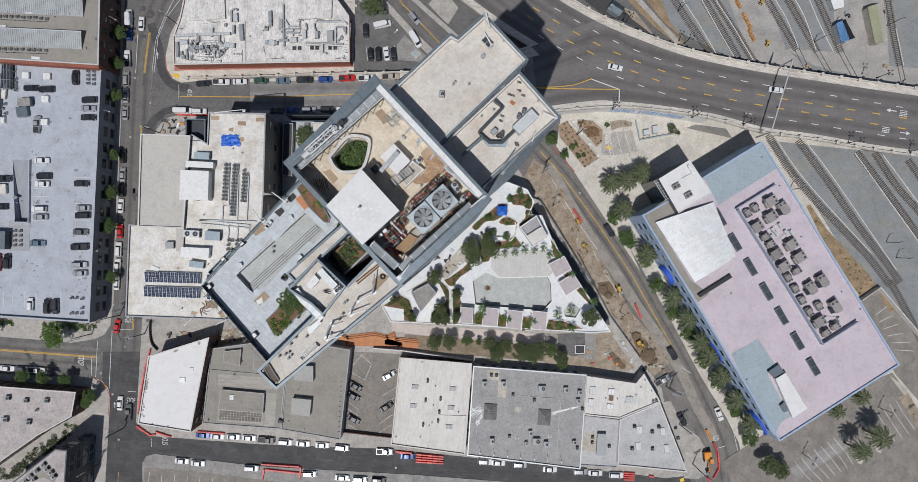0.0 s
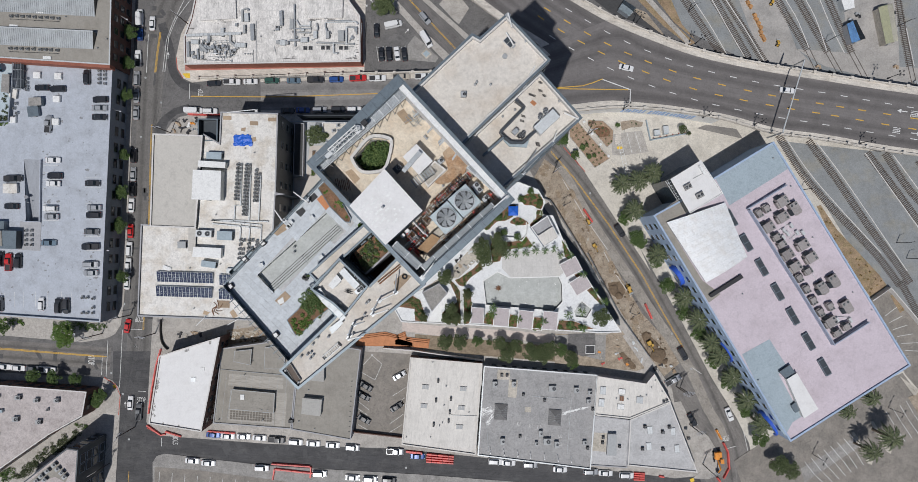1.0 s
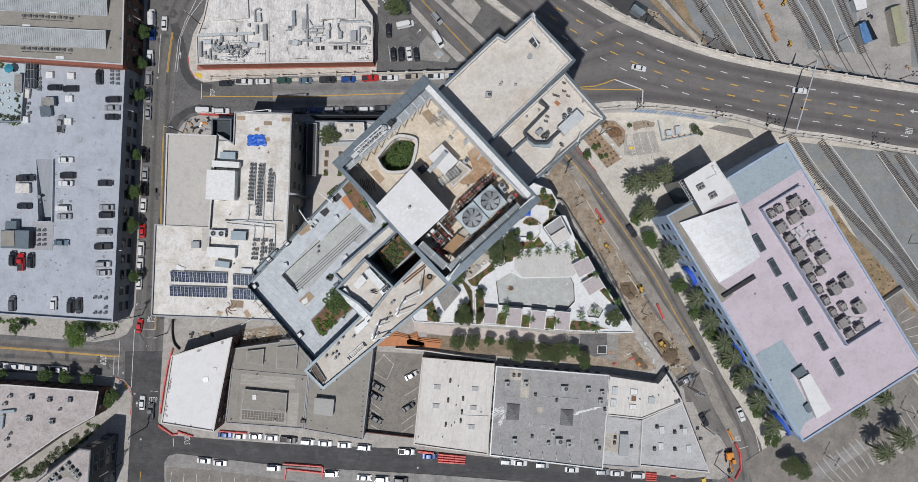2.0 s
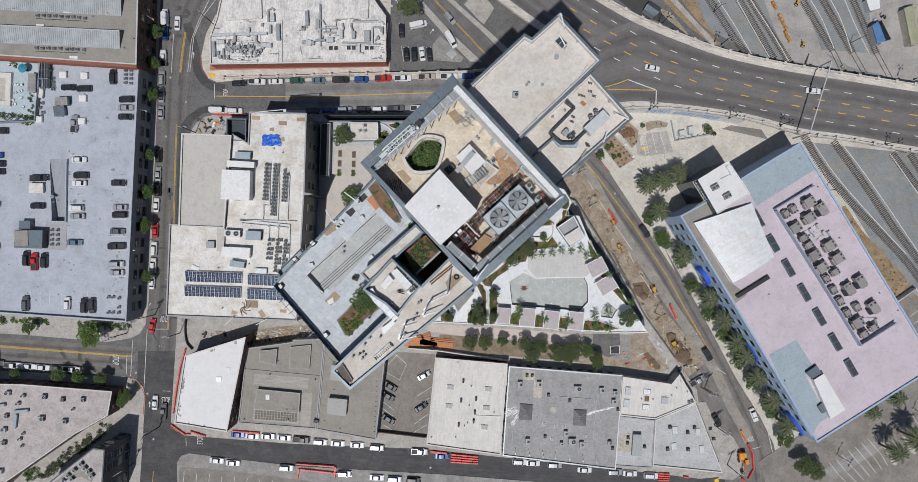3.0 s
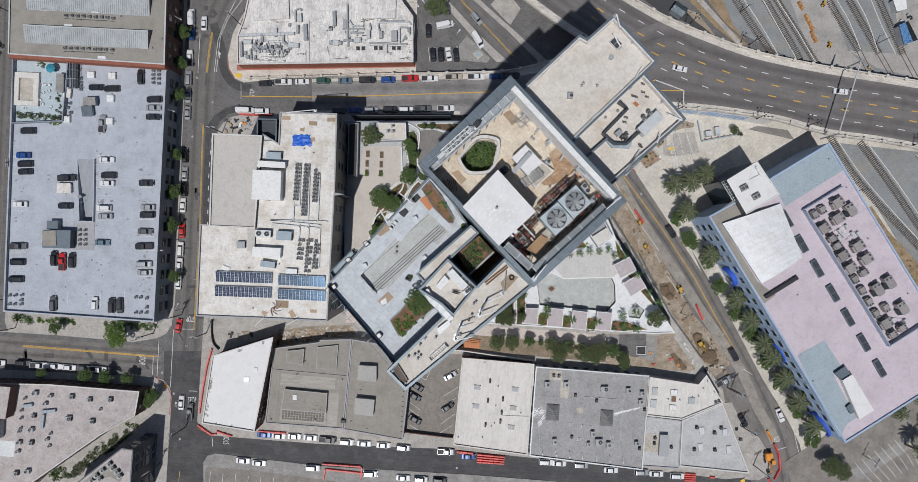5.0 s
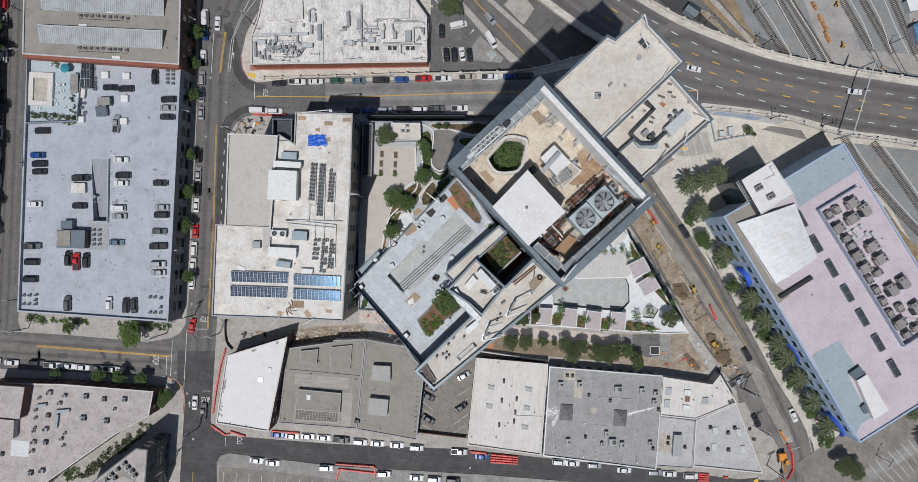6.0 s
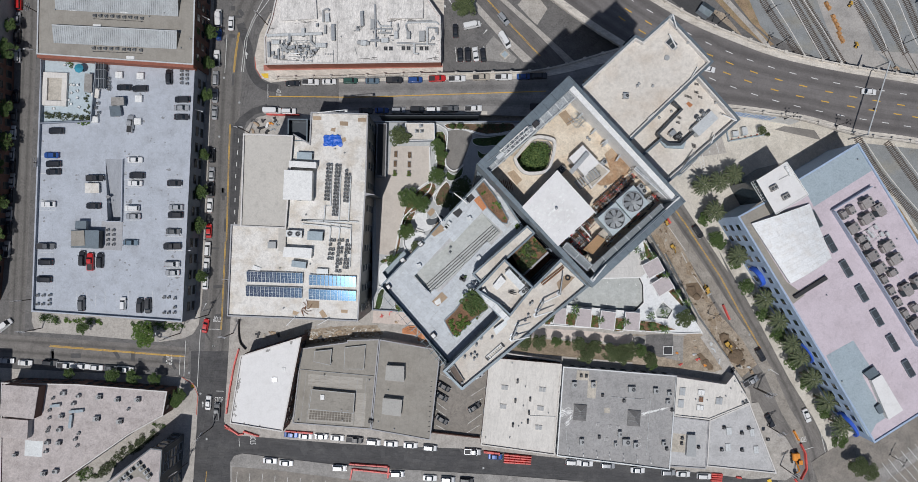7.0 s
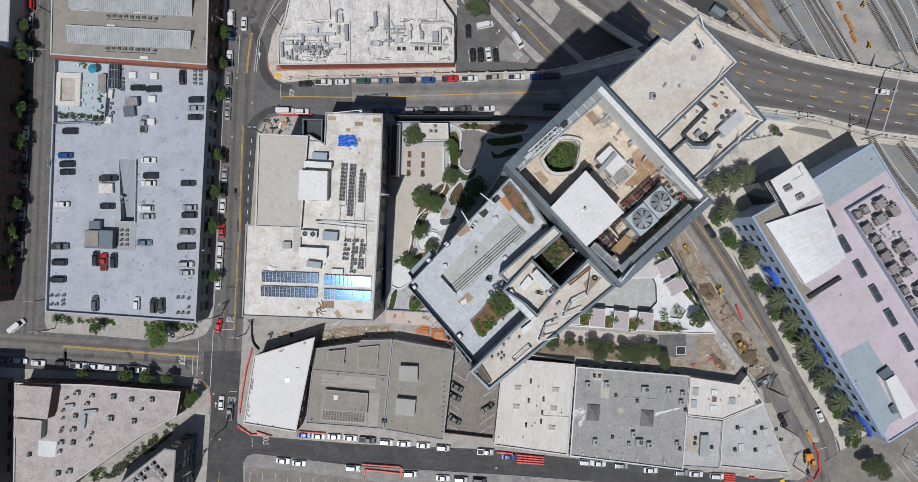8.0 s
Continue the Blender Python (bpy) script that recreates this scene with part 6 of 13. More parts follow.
house("west_low_house", [(-194.9, 83.8), (-178.3, 83.8), (-179.2, 61.8), (-194.8, 62.6)], 9.0, STUCCO, LIGHT_METAL, "low house with a pale metal roof", para=0.4)
WC = [(-210.3, -45.4), (-183.4, -46.2), (-183.8, -84.0), (-210.2, -85.6)]
west_c = house("concrete_parking_structure", WC, 24.0, surface("dark_grey_concrete", (0.13, 0.13, 0.135), 0.85, 0.15, 3, 0.4), GREY_ROOF, "grey concrete building with deep dark openings", para=0.5)
for i in range(4):
    window_row(west_c, ccw(WC)[i], ccw(WC)[(i + 1) % 4], 1.0, 2.8, 1.8, 5.4, SLATE, rows=3, z_gap=7.0)

# ---- lavender warehouse ----
LAV = [(93.8, 30.9), (136.3, -38.3), (99.1, -62.0), (56.6, 8.0), (68.0, 14.3), (75.6, 19.8)]
lav = house("lavender_warehouse", LAV, 16.7, BLUE_WALL, LAVENDER, "light blue warehouse with a lavender coated roof", "warehouse", para=0.45, pw=0.45, cope=BLUE_WALL)
lv = ccw(LAV)
for i in range(len(lv)):
    p, q = lv[i], lv[(i + 1) % len(lv)]
    if (Vector(p) - Vector(q)).length > 25:
        window_row(lav, p, q, 1.6, 2.3, 2.7, 3.9, BLUE_WALL, rows=3, z_gap=4.9)
LZ = 16.25
for pts, m in (([(76.0, 19.4), (94.0, 30.5), (98.3, 22.4), (80.3, 11.1)], BLUE_ROOF), ([(84.3, -35.0), (92.7, -30.3), (97.9, -38.3), (95.6, -41.2), (102.7, -54.3), (99.9, -56.1), (97.6, -60.4), (92.7, -51.9)], BLUE_ROOF)):
    patch(pts, LZ, m, "blue-grey coated field of the warehouse roof", "roof coating", 0.03)
patch([(57.0, 8.0), (64.5, 13.1), (67.2, 9.0), (60.9, 5.6), (72.0, -12.2), (77.6, -16.3), (74.0, -19.0)], LZ, TAUPE_ROOF, "grey flat strip behind the street facade", "roof strip", 0.03)
LP = [(60.9, 18.9), (70.2, 24.7), (76.9, 14.6), (66.9, 8.5)]
pent = house("white_penthouse", LP, 19.6, GLASS_CLEAR, PLATE_ROOF, "white-roofed stair penthouse on the warehouse", "penthouse", para=0.2, pw=0.15, z0=0.2, cope=WHITE_PAINT)
bm = bmesh.new()
e0, e1 = [Vector(p) for p in ((59.8, 18.4), (64.4, 21.6))]
g0, g1 = [Vector(p) for p in ((63.4, 12.6), (62.0, 18.4))]
for k in range(8):
    a = e0.lerp(g0, k / 7)
    b = a + (Vector(LP[0]) - e0)
    tube(bm, (a.x, a.y, 18.4), (b.x, b.y, 18.4), 0.07, 6)
tube(bm, (e0.x, e0.y, 18.4), (g0.x, g0.y, 18.4), 0.09, 6)
m0 = e0.lerp(Vector(LP[0]), 0.5)
m1 = g0 + (m0 - e0)
tube(bm, (m0.x, m0.y, 18.4), (m1.x, m1.y, 18.4), 0.06, 6)
part("canopy_frame", bm, LIGHT_METAL, pent, "pale steel canopy frame")
for x, y in [(66.0, 16.6), (69.7, 14.0)]:
    ac(x, y, 19.4, 2.2, 1.6, 1.0, 28, 2, CONCRETE_GREY)
duct(19.4, [(69.6, 23.0), (71.2, 20.3)], 0.6, 0.5, WHITE_PAINT)
pipe_run(19.4, [(67.8, 19.1), (71.6, 21.1)], 0.08, GREY_METAL)
WR = [(60.6, 5.8), (78.5, 12.0), (85.4, -4.7), (72.7, -12.7)]
bm = bmesh.new()
w = [Vector(p) for p in WR]
white_vault = thing("white_vaulted_roof", (*mid_of(WR), LZ), "broad white ribbed metal roof on the warehouse", "roof")
n = 13
for k in range(n):
    for s in range(8):
        def at(u, v):
            p = w[0].lerp(w[1], u).lerp(w[3].lerp(w[2], u), v)
            return (p.x, p.y, LZ + 1.0 + 1.1 * math.sin(math.pi * u))
        quad(bm, [at(s / 8, k / n), at((s + 1) / 8, k / n), at((s + 1) / 8, (k + 1) / n), at(s / 8, (k + 1) / n)])
part("metal_sheet", bm, surface("white_ribbed_metal", (0.72, 0.73, 0.73), 0.55, 0.06, 3, 0.4, 0.03, ((0.6, 0.57, 0.53), 0.3, 2.5)), white_vault)
bm = bmesh.new()
for k in range(n + 1):
    for s in range(8):
        a, b = [w[0].lerp(w[1], u).lerp(w[3].lerp(w[2], u), k / n) for u in (s / 8, (s + 1) / 8)]
        tube(bm, (a.x, a.y, LZ + 1.03 + 1.1 * math.sin(math.pi * s / 8)), (b.x, b.y, LZ + 1.03 + 1.1 * math.sin(math.pi * (s + 1) / 8)), 0.035, 4)
part("rib", bm, WHITE_PAINT, white_vault)
part("side_wall", prism(bmesh.new(), inset(WR, 0.1), LZ, LZ + 1.0), STUCCO, white_vault)
GR = [(73.7, -16.5), (83.5, -10.3), (84.2, -11.2), (74.4, -17.3)]
bm = bmesh.new()
prism(bm, GR, LZ, LZ + 1.2)
solo("louvre_screen", bm, DARK, "dark louvred screen beside the white roof", "louvre screen")
for x, y in [(80.6, 7.2), (85.3, -0.4), (90.1, -8.0), (95.0, -15.6), (99.7, -23.1), (104.6, -30.9), (109.5, -38.8)]:
    skylight(x, y, LZ, 5.6, 1.9, 0.9, -60, SLATE_DARK, SLATE)
bm = bmesh.new()
for line, h in (([(85.4, 10.0), (97.4, 17.4)], 1.8), ([(85.9, 9.7), (101.8, -15.3), (112.0, -31.9)], 2.0), ([(111.7, -31.8), (122.7, -24.8)], 1.9)):
    band(bm, line, 0.3, LZ, LZ + h)
solo("plant_screen", bm, surface("pale_screen_paint", (0.3, 0.34, 0.42), 0.6, 0.08, 3, 0.4), "blue-grey screen wall round the rooftop plant", "screen wall")
def packaged_build(sx, sy, sz):
    def build():
        ob = thing("packaged_air_unit", (0, 0, 0), "taupe packaged air unit with two fans and dark hood", "air conditioner", "warehouse plant")
        part("curb", box(bmesh.new(), 0, 0, 0, sx * 0.9, sy * 0.9, 0.35), SLATE_DARK, ob)
        bm = bmesh.new()
        box(bm, sx * 0.06, 0, 0.35, sx * 0.88, sy, sz, 0, 0, 0.05)
        box(bm, -sx * 0.42, -sy * 0.12, 0.35, sx * 0.2, sy * 0.72, sz * 0.72, 0, 0, 0.04)
        part("casing", bm, TAUPE_METAL, ob)
        bm = bmesh.new()
        for k in range(4):
            box(bm, sx * 0.06 - sx * 0.36 + sx * 0.24 * k, 0, 0.352 + sz, 0.04, sy * 0.98, 0.03)
        part("seam", bm, GREY_METAL, ob)
        for k in (-1, 1):
            bm = bmesh.new()
            fan_disc(bm, sx * 0.33, k * sy * 0.24, 0.35 + sz, min(0.42, sy * 0.19))
            part("fan", bm, (GREY_METAL, DARK, SLATE_DARK), ob, "dark round fan")
        bm = bmesh.new()
        prof = [(sy / 2, 0.55), (sy / 2 + 0.7, 0.75), (sy / 2 + 0.7, 0.95), (sy / 2, 0.35 + sz * 0.92)]
        loft(bm, [[(x, y, z) for y, z in prof] for x in (-sx * 0.36, sx * 0.1)])
        part("intake_hood", bm, SLATE_DARK, ob, "dark sloping intake hood")
        bm = bmesh.new()
        for k in range(5):
            box(bm, sx / 2 + 0.02, 0, 0.6 + k * sz * 0.15, 0.04, sy * 0.8, sz * 0.07)
        part("grille", bm, DARK, ob)
        return ob
    return build


for size, turn, spots in (((3.7, 2.9, 1.9), 32, [(95.8, 12.2), (95.8, 7.4), (91.5, 4.3), (102.1, -1.1), (104.6, -5.0), (97.4, -4.1), (99.8, -7.9), (110.7, -24.8)]),
                          ((4.1, 2.7, 1.9), 122, [(99.8, 10.1), (108.2, -14.4), (111.8, -12.2), (115.8, -20.1)]),
                          ((2.5, 1.9, 1.7), 32, [(94.2, 1.3), (95.8, -0.9), (103.9, -9.2), (112.9, -28.2), (115.8, -26.2)]),
                          ((2.6, 1.7, 1.7), -58, [(88.8, 8.6), (91.1, 10.1), (101.2, -11.3), (103.4, -14.7), (105.5, -18.2), (107.7, -21.8), (110.7, -20.0)])):
    for x, y in spots:
        placed(("packaged", size), packaged_build(*size), pose(x, y, LZ, 0, 0, turn))
for x, y in [(99.1, 4.9), (100.9, 2.7), (96.9, 3.4), (98.0, 2.3), (96.7, 1.3), (102.7, 2.7), (113.4, -24.1), (117.4, -24.3)]:
    ac(x, y, LZ, 1.5, 0.7, 0.9, -58, 0, LIGHT_METAL)
bm = bmesh.new()
for a, b in (((97.0, 6.0), (103.0, -3.0)), ((95.4, 3.4), (98.6, 5.4)), ((98.8, 0.6), (102.2, 3.6)), ((106.0, -10.0), (110.0, -16.5)), ((112.6, -23.2), (118.0, -23.6))):
    tube(bm, (*a, LZ + 0.25), (*b, LZ + 0.25), 0.07, 6)
solo("roof_pipework", bm, LIGHT_METAL, "pale pipes between the warehouse air units", "pipework", "", "stuff")
mech_box([(97.1, -42.3), (100.2, -40.4), (106.8, -51.4), (102.4, -54.3)], LZ, 18.3, STUCCO_WHITE, PLATE_ROOF, "long white roof house on the warehouse", "roof house")
mech_box([(95.2, -40.2), (98.4, -38.0), (100.0, -40.4), (97.2, -42.2)], LZ, 17.6, SLATE_DARK, SLATE, "dark blue-grey gabled roof vent house", "roof house")
mech_box([(99.0, -50.7), (100.6, -49.3), (102.0, -52.0), (100.3, -52.9)], LZ, 17.3, SLATE_DARK, SLATE, "small dark roof vent house", "roof house")
for x, y in [(89.1, -43.0), (124.2, -21.2), (131.8, -30.5), (135.3, -35.4), (84.2, -16.3), (118.4, -15.8), (99.2, 17.0), (93.7, 25.8), (105.9, 1.2)]:
    vent(x, y, LZ)
# bright blue arches and stepped buttresses on the west front
for (ax, ay), (bx, by) in ([(65.9, -7.8), (69.7, -13.9)], [(81.4, -31.6), (86.0, -38.7)], [(94.7, -54.9), (100.3, -62.5)]):
    bm = bmesh.new()
    a, b = Vector((ax, ay)), Vector((bx, by))
    c, d = (a + b) / 2, (b - a)
    r = d.length / 2
    d.normalize()
    nrm = Vector((-d.y, d.x)) if Vector((-d.y, d.x)).x < 0 else Vector((d.y, -d.x))
    for k in range(12):
        t0, t1 = math.pi * k / 12, math.pi * (k + 1) / 12
        P = []
        for rr, tt in ((r, t0), (r, t1), (r - 0.7, t1), (r - 0.7, t0)):
            q = c + d * rr * math.cos(tt) + nrm * 1.2
            P.append((q.x, q.y, 6 + rr * math.sin(tt)))
        Q = [(x - nrm.x * 1.6, y - nrm.y * 1.6, z) for x, y, z in P]
        quad(bm, P), quad(bm, Q[::-1])
        quad(bm, [P[0], P[1], Q[1], Q[0]]), quad(bm, [P[3], P[2], Q[2], Q[3]])
    part("arch", bm, BLUE_PAINT, lav, "bright blue arch over an entrance")

# ---- residential tower ----
tower = thing("residential_tower", (-8, 8, 0), "tall slate and glass residential tower with unfinished roofs", "tower")
FLOOR = 3.15


def tower_block(pts, z0, deck, top, roof, pw=0.35, holes=(), edge=None, inner_mat=None):
    """Glass walls with floor bands and mullions, a roof slab and its parapet."""
    pts = ccw(pts)
    part("glass_wall", prism(bmesh.new(), inset(pts, 0.22), z0, deck - 0.5, top=False, bottom=False), GLASS_CLEAR, tower)
    z = z0
    while z < deck - 2:
        part("floor_band", ring(bmesh.new(), inset(pts, 0.08), inset(pts, 0.3), z, z + 0.55), SLATE, tower, "slate metal floor band")
        z += FLOOR
    bm = bmesh.new()
    for i in range(len(pts)):
        p, q = pts[i], pts[(i + 1) % len(pts)]
        for c, a in spaced([p, q], 1.6, 0.3):
            n = Vector((math.sin(radians(a)), -math.cos(radians(a))))
            box(bm, c.x - n.x * 0.16, c.y - n.y * 0.16, z0, 0.09, 0.22, deck - 1.2 - z0, a)
    part("mullions", bm, SLATE_DARK, tower, "dark vertical mullions", "stuff")
    inn = inset(pts, edge or pw)
    part("roof_slab", plate(bmesh.new(), inset(pts, 0.1), holes, deck - 0.5, deck), roof, tower)
    part("parapet", ring(bmesh.new(), pts, inn, deck - 1.3, top), SLATE, tower)
    return pts


# north-east block, with the notch at its street side
T1 = tower_block([(4.12, 36.59), (11.20, 29.08), (-3.26, 15.20), (-11.94, 23.46), (-1.42, 33.38), (-0.20, 32.72)], 7.0, 109.7, 110.8, TOWER_ROOF)
part("inner_kerb", ring(bmesh.new(), inset(T1, 0.352), inset(T1, 0.6), 109.7, 110.55), STUCCO_WHITE, tower, "white flashed upstand inside the parapet")
T2 = tower_block([(9.98, 28.28), (16.98, 20.45), (3.25, 8.30), (-3.36, 15.84)], 7.0, 106.0, 107.5, TOWER_ROOF)
part("inner_kerb", ring(bmesh.new(), inset(T2, 0.352), inset(T2, 0.6), 106.0, 107.2), STUCCO_WHITE, tower, "white flashed upstand inside the parapet")
HOLE = [(-20.40, 13.15), (-20.03, 13.91), (-17.73, 16.43), (-15.21, 16.38), (-14.58, 15.59), (-15.23, 12.53), (-16.24, 11.46), (-19.04, 11.39)]
MID = tower_block([(-12.87, 25.59), (5.12, 6.35), (-9.19, -6.96), (-27.00, 12.00)], 7.0, 110.0, 115.3, DECK_TAN, holes=[HOLE], edge=[0.7, 1.3, 0.5, 1.6])
# white inner lining of the north-east screen wall, and lining of the others
part("lining", prism(bmesh.new(), [*(inset(MID, [0.71, 1.31, 0.504, 1.61])[k] for k in (2, 3)), *(inset(MID, [0.71, 1.31, 1.35, 1.61])[k] for k in (3, 2))], 110.0, 115.0), WHITE_PAINT, tower, "white lining of the screen wall")
bm = bmesh.new()
for k in (0, 1, 2, 3):
    for c, a in spaced([MID[k], MID[(k + 1) % 4]], 1.9, 0.2):
        n = Vector((-math.sin(radians(a)), math.cos(radians(a))))
        w = (0.7, 1.3, 0.5, 1.6)[k]
        box(bm, c.x + n.x * w / 2, c.y + n.y * w / 2, 115.302, 0.04, w, 0.03, a)
part("coping_seams", bm, SLATE_DARK, tower, "seams between the coping sheets", "stuff")
TERR = [(-25.02, 11.57), (-42.64, -7.21), (-31.01, -20.60), (-23.12, -13.82), (-21.61, -2.03), (-18.82, 2.42)]
POOLB = [(-37.13, -5.68), (-25.65, 4.66), (-22.91, 1.58), (-34.39, -8.79)]
tower_block(TERR, 7.0, 106.7, 107.1, PALE_GREY_ROOF, 0.3, holes=[POOLB])
WING = [(-32.19, -20.65), (-29.11, -23.72), (-8.81, -6.96), (-13.40, -2.59), (-17.68, -6.90), (-22.45, -2.52), (-27.10, -7.67), (-23.26, -11.95)]
tower_block(WING, 7.0, 110.7, 111.5, TOWER_ROOF, 0.4)
ARM = [(-27.59, -5.16), (-18.74, 2.72), (-17.42, 1.41), (-26.19, -6.65)]
tower_block(ARM, 102.0, 110.7, 111.2, TOWER_ROOF, 0.3)
part("inner_screen", ring(bmesh.new(), ccw([(-22.44, -2.66), (-17.79, -7.13), (-21.49, -11.78), (-23.50, -9.93), (-27.07, -7.62)]), inset([(-22.44, -2.66), (-17.79, -7.13), (-21.49, -11.78), (-23.50, -9.93), (-27.07, -7.62)], 0.3), 110.7, 112.3), SLATE, tower)
# overrun roof over the lifts
OV = [(-14.81, 10.95), (-9.02, 4.60), (-14.63, -0.60), (-20.13, 5.31)]
part("lift_overrun", prism(bmesh.new(), inset(OV, 0.1), 110.0, 116.1), SLATE, tower)
part("overrun_roof", prism(bmesh.new(), OV, 116.1, 116.4), PLATE_ROOF, tower, "bright white lift overrun roof")
bm = bmesh.new()
o = [Vector(p) for p in OV]
for i in range(11):
    for j in range(9):
        if random.random() < 0.5:
            p = o[3].lerp(o[0], 0.1 + 0.065 * i).lerp(o[2].lerp(o[1], 0.1 + 0.065 * i), 0.12 + 0.085 * j)
            box(bm, p.x, p.y, 116.404, 0.5, 0.34, 0.03, 43)
part("roof_pad", bm, WHITE_PAINT, tower, "small white pads on the overrun roof", "stuff")
vent(*(-15.01, 5.10), 116.4)

# planted light well in the main roof
hole = ccw(HOLE)
part("well_wall", ring(bmesh.new(), curved(inset(hole, -0.45), 4), curved(hole, 4), 104.0, 111.0), STUCCO_WHITE, tower, "pale kerb wall round the planted light well")
part("well_floor", prism(bmesh.new(), inset(hole, -0.3), 103.8, 104.0), SOIL, tower)
SHAFT = ccw([(-20.98, -1.99), (-17.35, 1.04), (-13.49, -3.21), (-17.84, -7.48)])
SHELF = [(-20.98, -1.99), (-17.35, 1.04), (-14.9, -1.66), (-18.95, -5.45)]
part("shaft_floor", prism(bmesh.new(), inset(SHAFT, -0.6), 99.2, 99.9), SOIL, tower, "dark floor deep in the open shaft")
part("shaft_shelf", prism(bmesh.new(), SHELF, 99.9, 107.2), SOIL, tower, "planted shelf of the open shaft")
part("shaft_kerb", band(bmesh.new(), [SHELF[3], SHELF[2]], 0.3, 99.9, 107.6), STUCCO, tower)

AX = 43.0
WALK_GRATE = surface("pale_walkway_grating", (0.3, 0.32, 0.33), 0.5, 0.2, 0.8, 0.15, 0.05, None, 0.3, grime=0.4, rand=0.25)


def boom(a, b, z0, z1, base_z, label="white window-cleaning davit boom", mat=None):
    """A lattice-free davit: base, mast, boom and hook."""
    ob = thing("davit_boom", (*a, base_z), label, "davit", "davit booms")
    m = mat or WHITE_PAINT
    part("base_plate", box(bmesh.new(), a[0], a[1], base_z, 0.7, 0.7, 0.08, AX), GALV, ob)
    part("mast", tube(bmesh.new(), (*a, base_z + 0.08), (*a, z0), 0.13, 8), m, ob)
    part("arm", tube(bmesh.new(), (*a, z0), (*b, z1), 0.14, 8, 0, 0.08), m, ob)
    part("hook", tube(bmesh.new(), (*b, z1), (b[0], b[1], z1 - 0.5), 0.04, 6), DARK, ob)
    return ob


def walkway(line, w, z, base_z, step=2.2, brackets=True, grate=None, label="steel grating maintenance walkway behind the screen wall"):
    """A grating catwalk of framed panels with rails and raking brackets."""
    ob = thing("catwalk", (*line[0], base_z), label, "catwalk", "catwalks")
    p, q = Vector(line[0]), Vector(line[1])
    d = (q - p)
    L = d.length
    d.normalize()
    n = Vector((-d.y, d.x))
    a = math.degrees(math.atan2(d.y, d.x))
    k = max(1, round(L / step))
    for i in range(k):
        c = p + d * (L * (i + 0.5) / k)
        bm = bmesh.new()
        box(bm, c.x, c.y, z, L / k - 0.1, w - 0.1, 0.04, a)
        for j in range(5):
            e = c + d * (L / k) * (-0.4 + 0.2 * j)
            box(bm, e.x, e.y, z + 0.041, 0.04, w - 0.15, 0.02, a)
        part("grating", bm, grate or TREAD, ob)
    bm = bmesh.new()
    for s in (-1, 1):
        u, v = p + n * s * w / 2, q + n * s * w / 2
        tube(bm, (*u, z), (*v, z), 0.09, 6)
        tube(bm, (*u, z + 1.1), (*v, z + 1.1), 0.035, 6)
        for i in range(k + 1):
            e = u + d * (L * i / k)
            tube(bm, (*e, z), (*e, z + 1.1), 0.03, 5)
    for i in range(k + 1):
        e = p + d * (L * i / k)
        box(bm, e.x, e.y, z - 0.1, 0.16, w + 0.2, 0.2, a)
    part("rail", bm, LIGHT_METAL if grate else GALV, ob)
    for i in range(k + 1):
        e = p + d * (L * i / k)
        bm = bmesh.new()
        for s in (-1, 1):
            f = e + n * s * w / 2
            tube(bm, (*f, base_z), (*f, z), 0.07, 6)
        tube(bm, (*(e - n * w / 2), z - 0.05), (*(e + n * w / 2), z - 0.05), 0.06, 6)
        if brackets:
            f, g = e - n * w / 2, e - n * (w / 2 + 0.9)
            tube(bm, (*f, z), (*g, base_z), 0.08, 6)
        part("support", bm, GALV, ob)
    return ob


walkway([(-12.03, 23.26), (-25.45, 11.47)], 1.75, 114.0, 110.0, 1.7, True, WALK_GRATE)
walkway([(-8.96, -4.30), (1.85, 5.49)], 1.15, 114.5, 110.0, 2.4, False)
walkway([(-13.41, -0.46), (-9.60, -3.89)], 1.1, 114.9, 110.0, 2.4, False)
walkway([(3.36, 7.35), (-1.83, 11.96)], 1.4, 113.4, 110.0, 1.7, False, WALK_GRATE)
# the window-cleaning machine parked on the north-west walkway
bmu = thing("window_cleaning_crane", (*(-21.18, 15.20), 112.4), "pale steel window-cleaning crane parked on the walkway", "crane")
(ax, ay), (bx, by), (cx, cy) = (-18.89, 17.25), (-23.12, 13.45), (-25.69, 12.08)
part("chassis", box(bmesh.new(), ax, ay, 114.4, 1.6, 1.1, 0.7, AX, 0, 0.05), WHITE_PAINT, bmu)
part("turret", tube(bmesh.new(), (ax, ay, 115.1), (ax, ay, 116.0), 0.4, 10), GALV, bmu)
bm = bmesh.new()
for s in (-0.4, 0.4):
    tube(bm, (ax + s, ay - s, 116.0), (bx + s, by - s, 116.0), 0.1, 6)
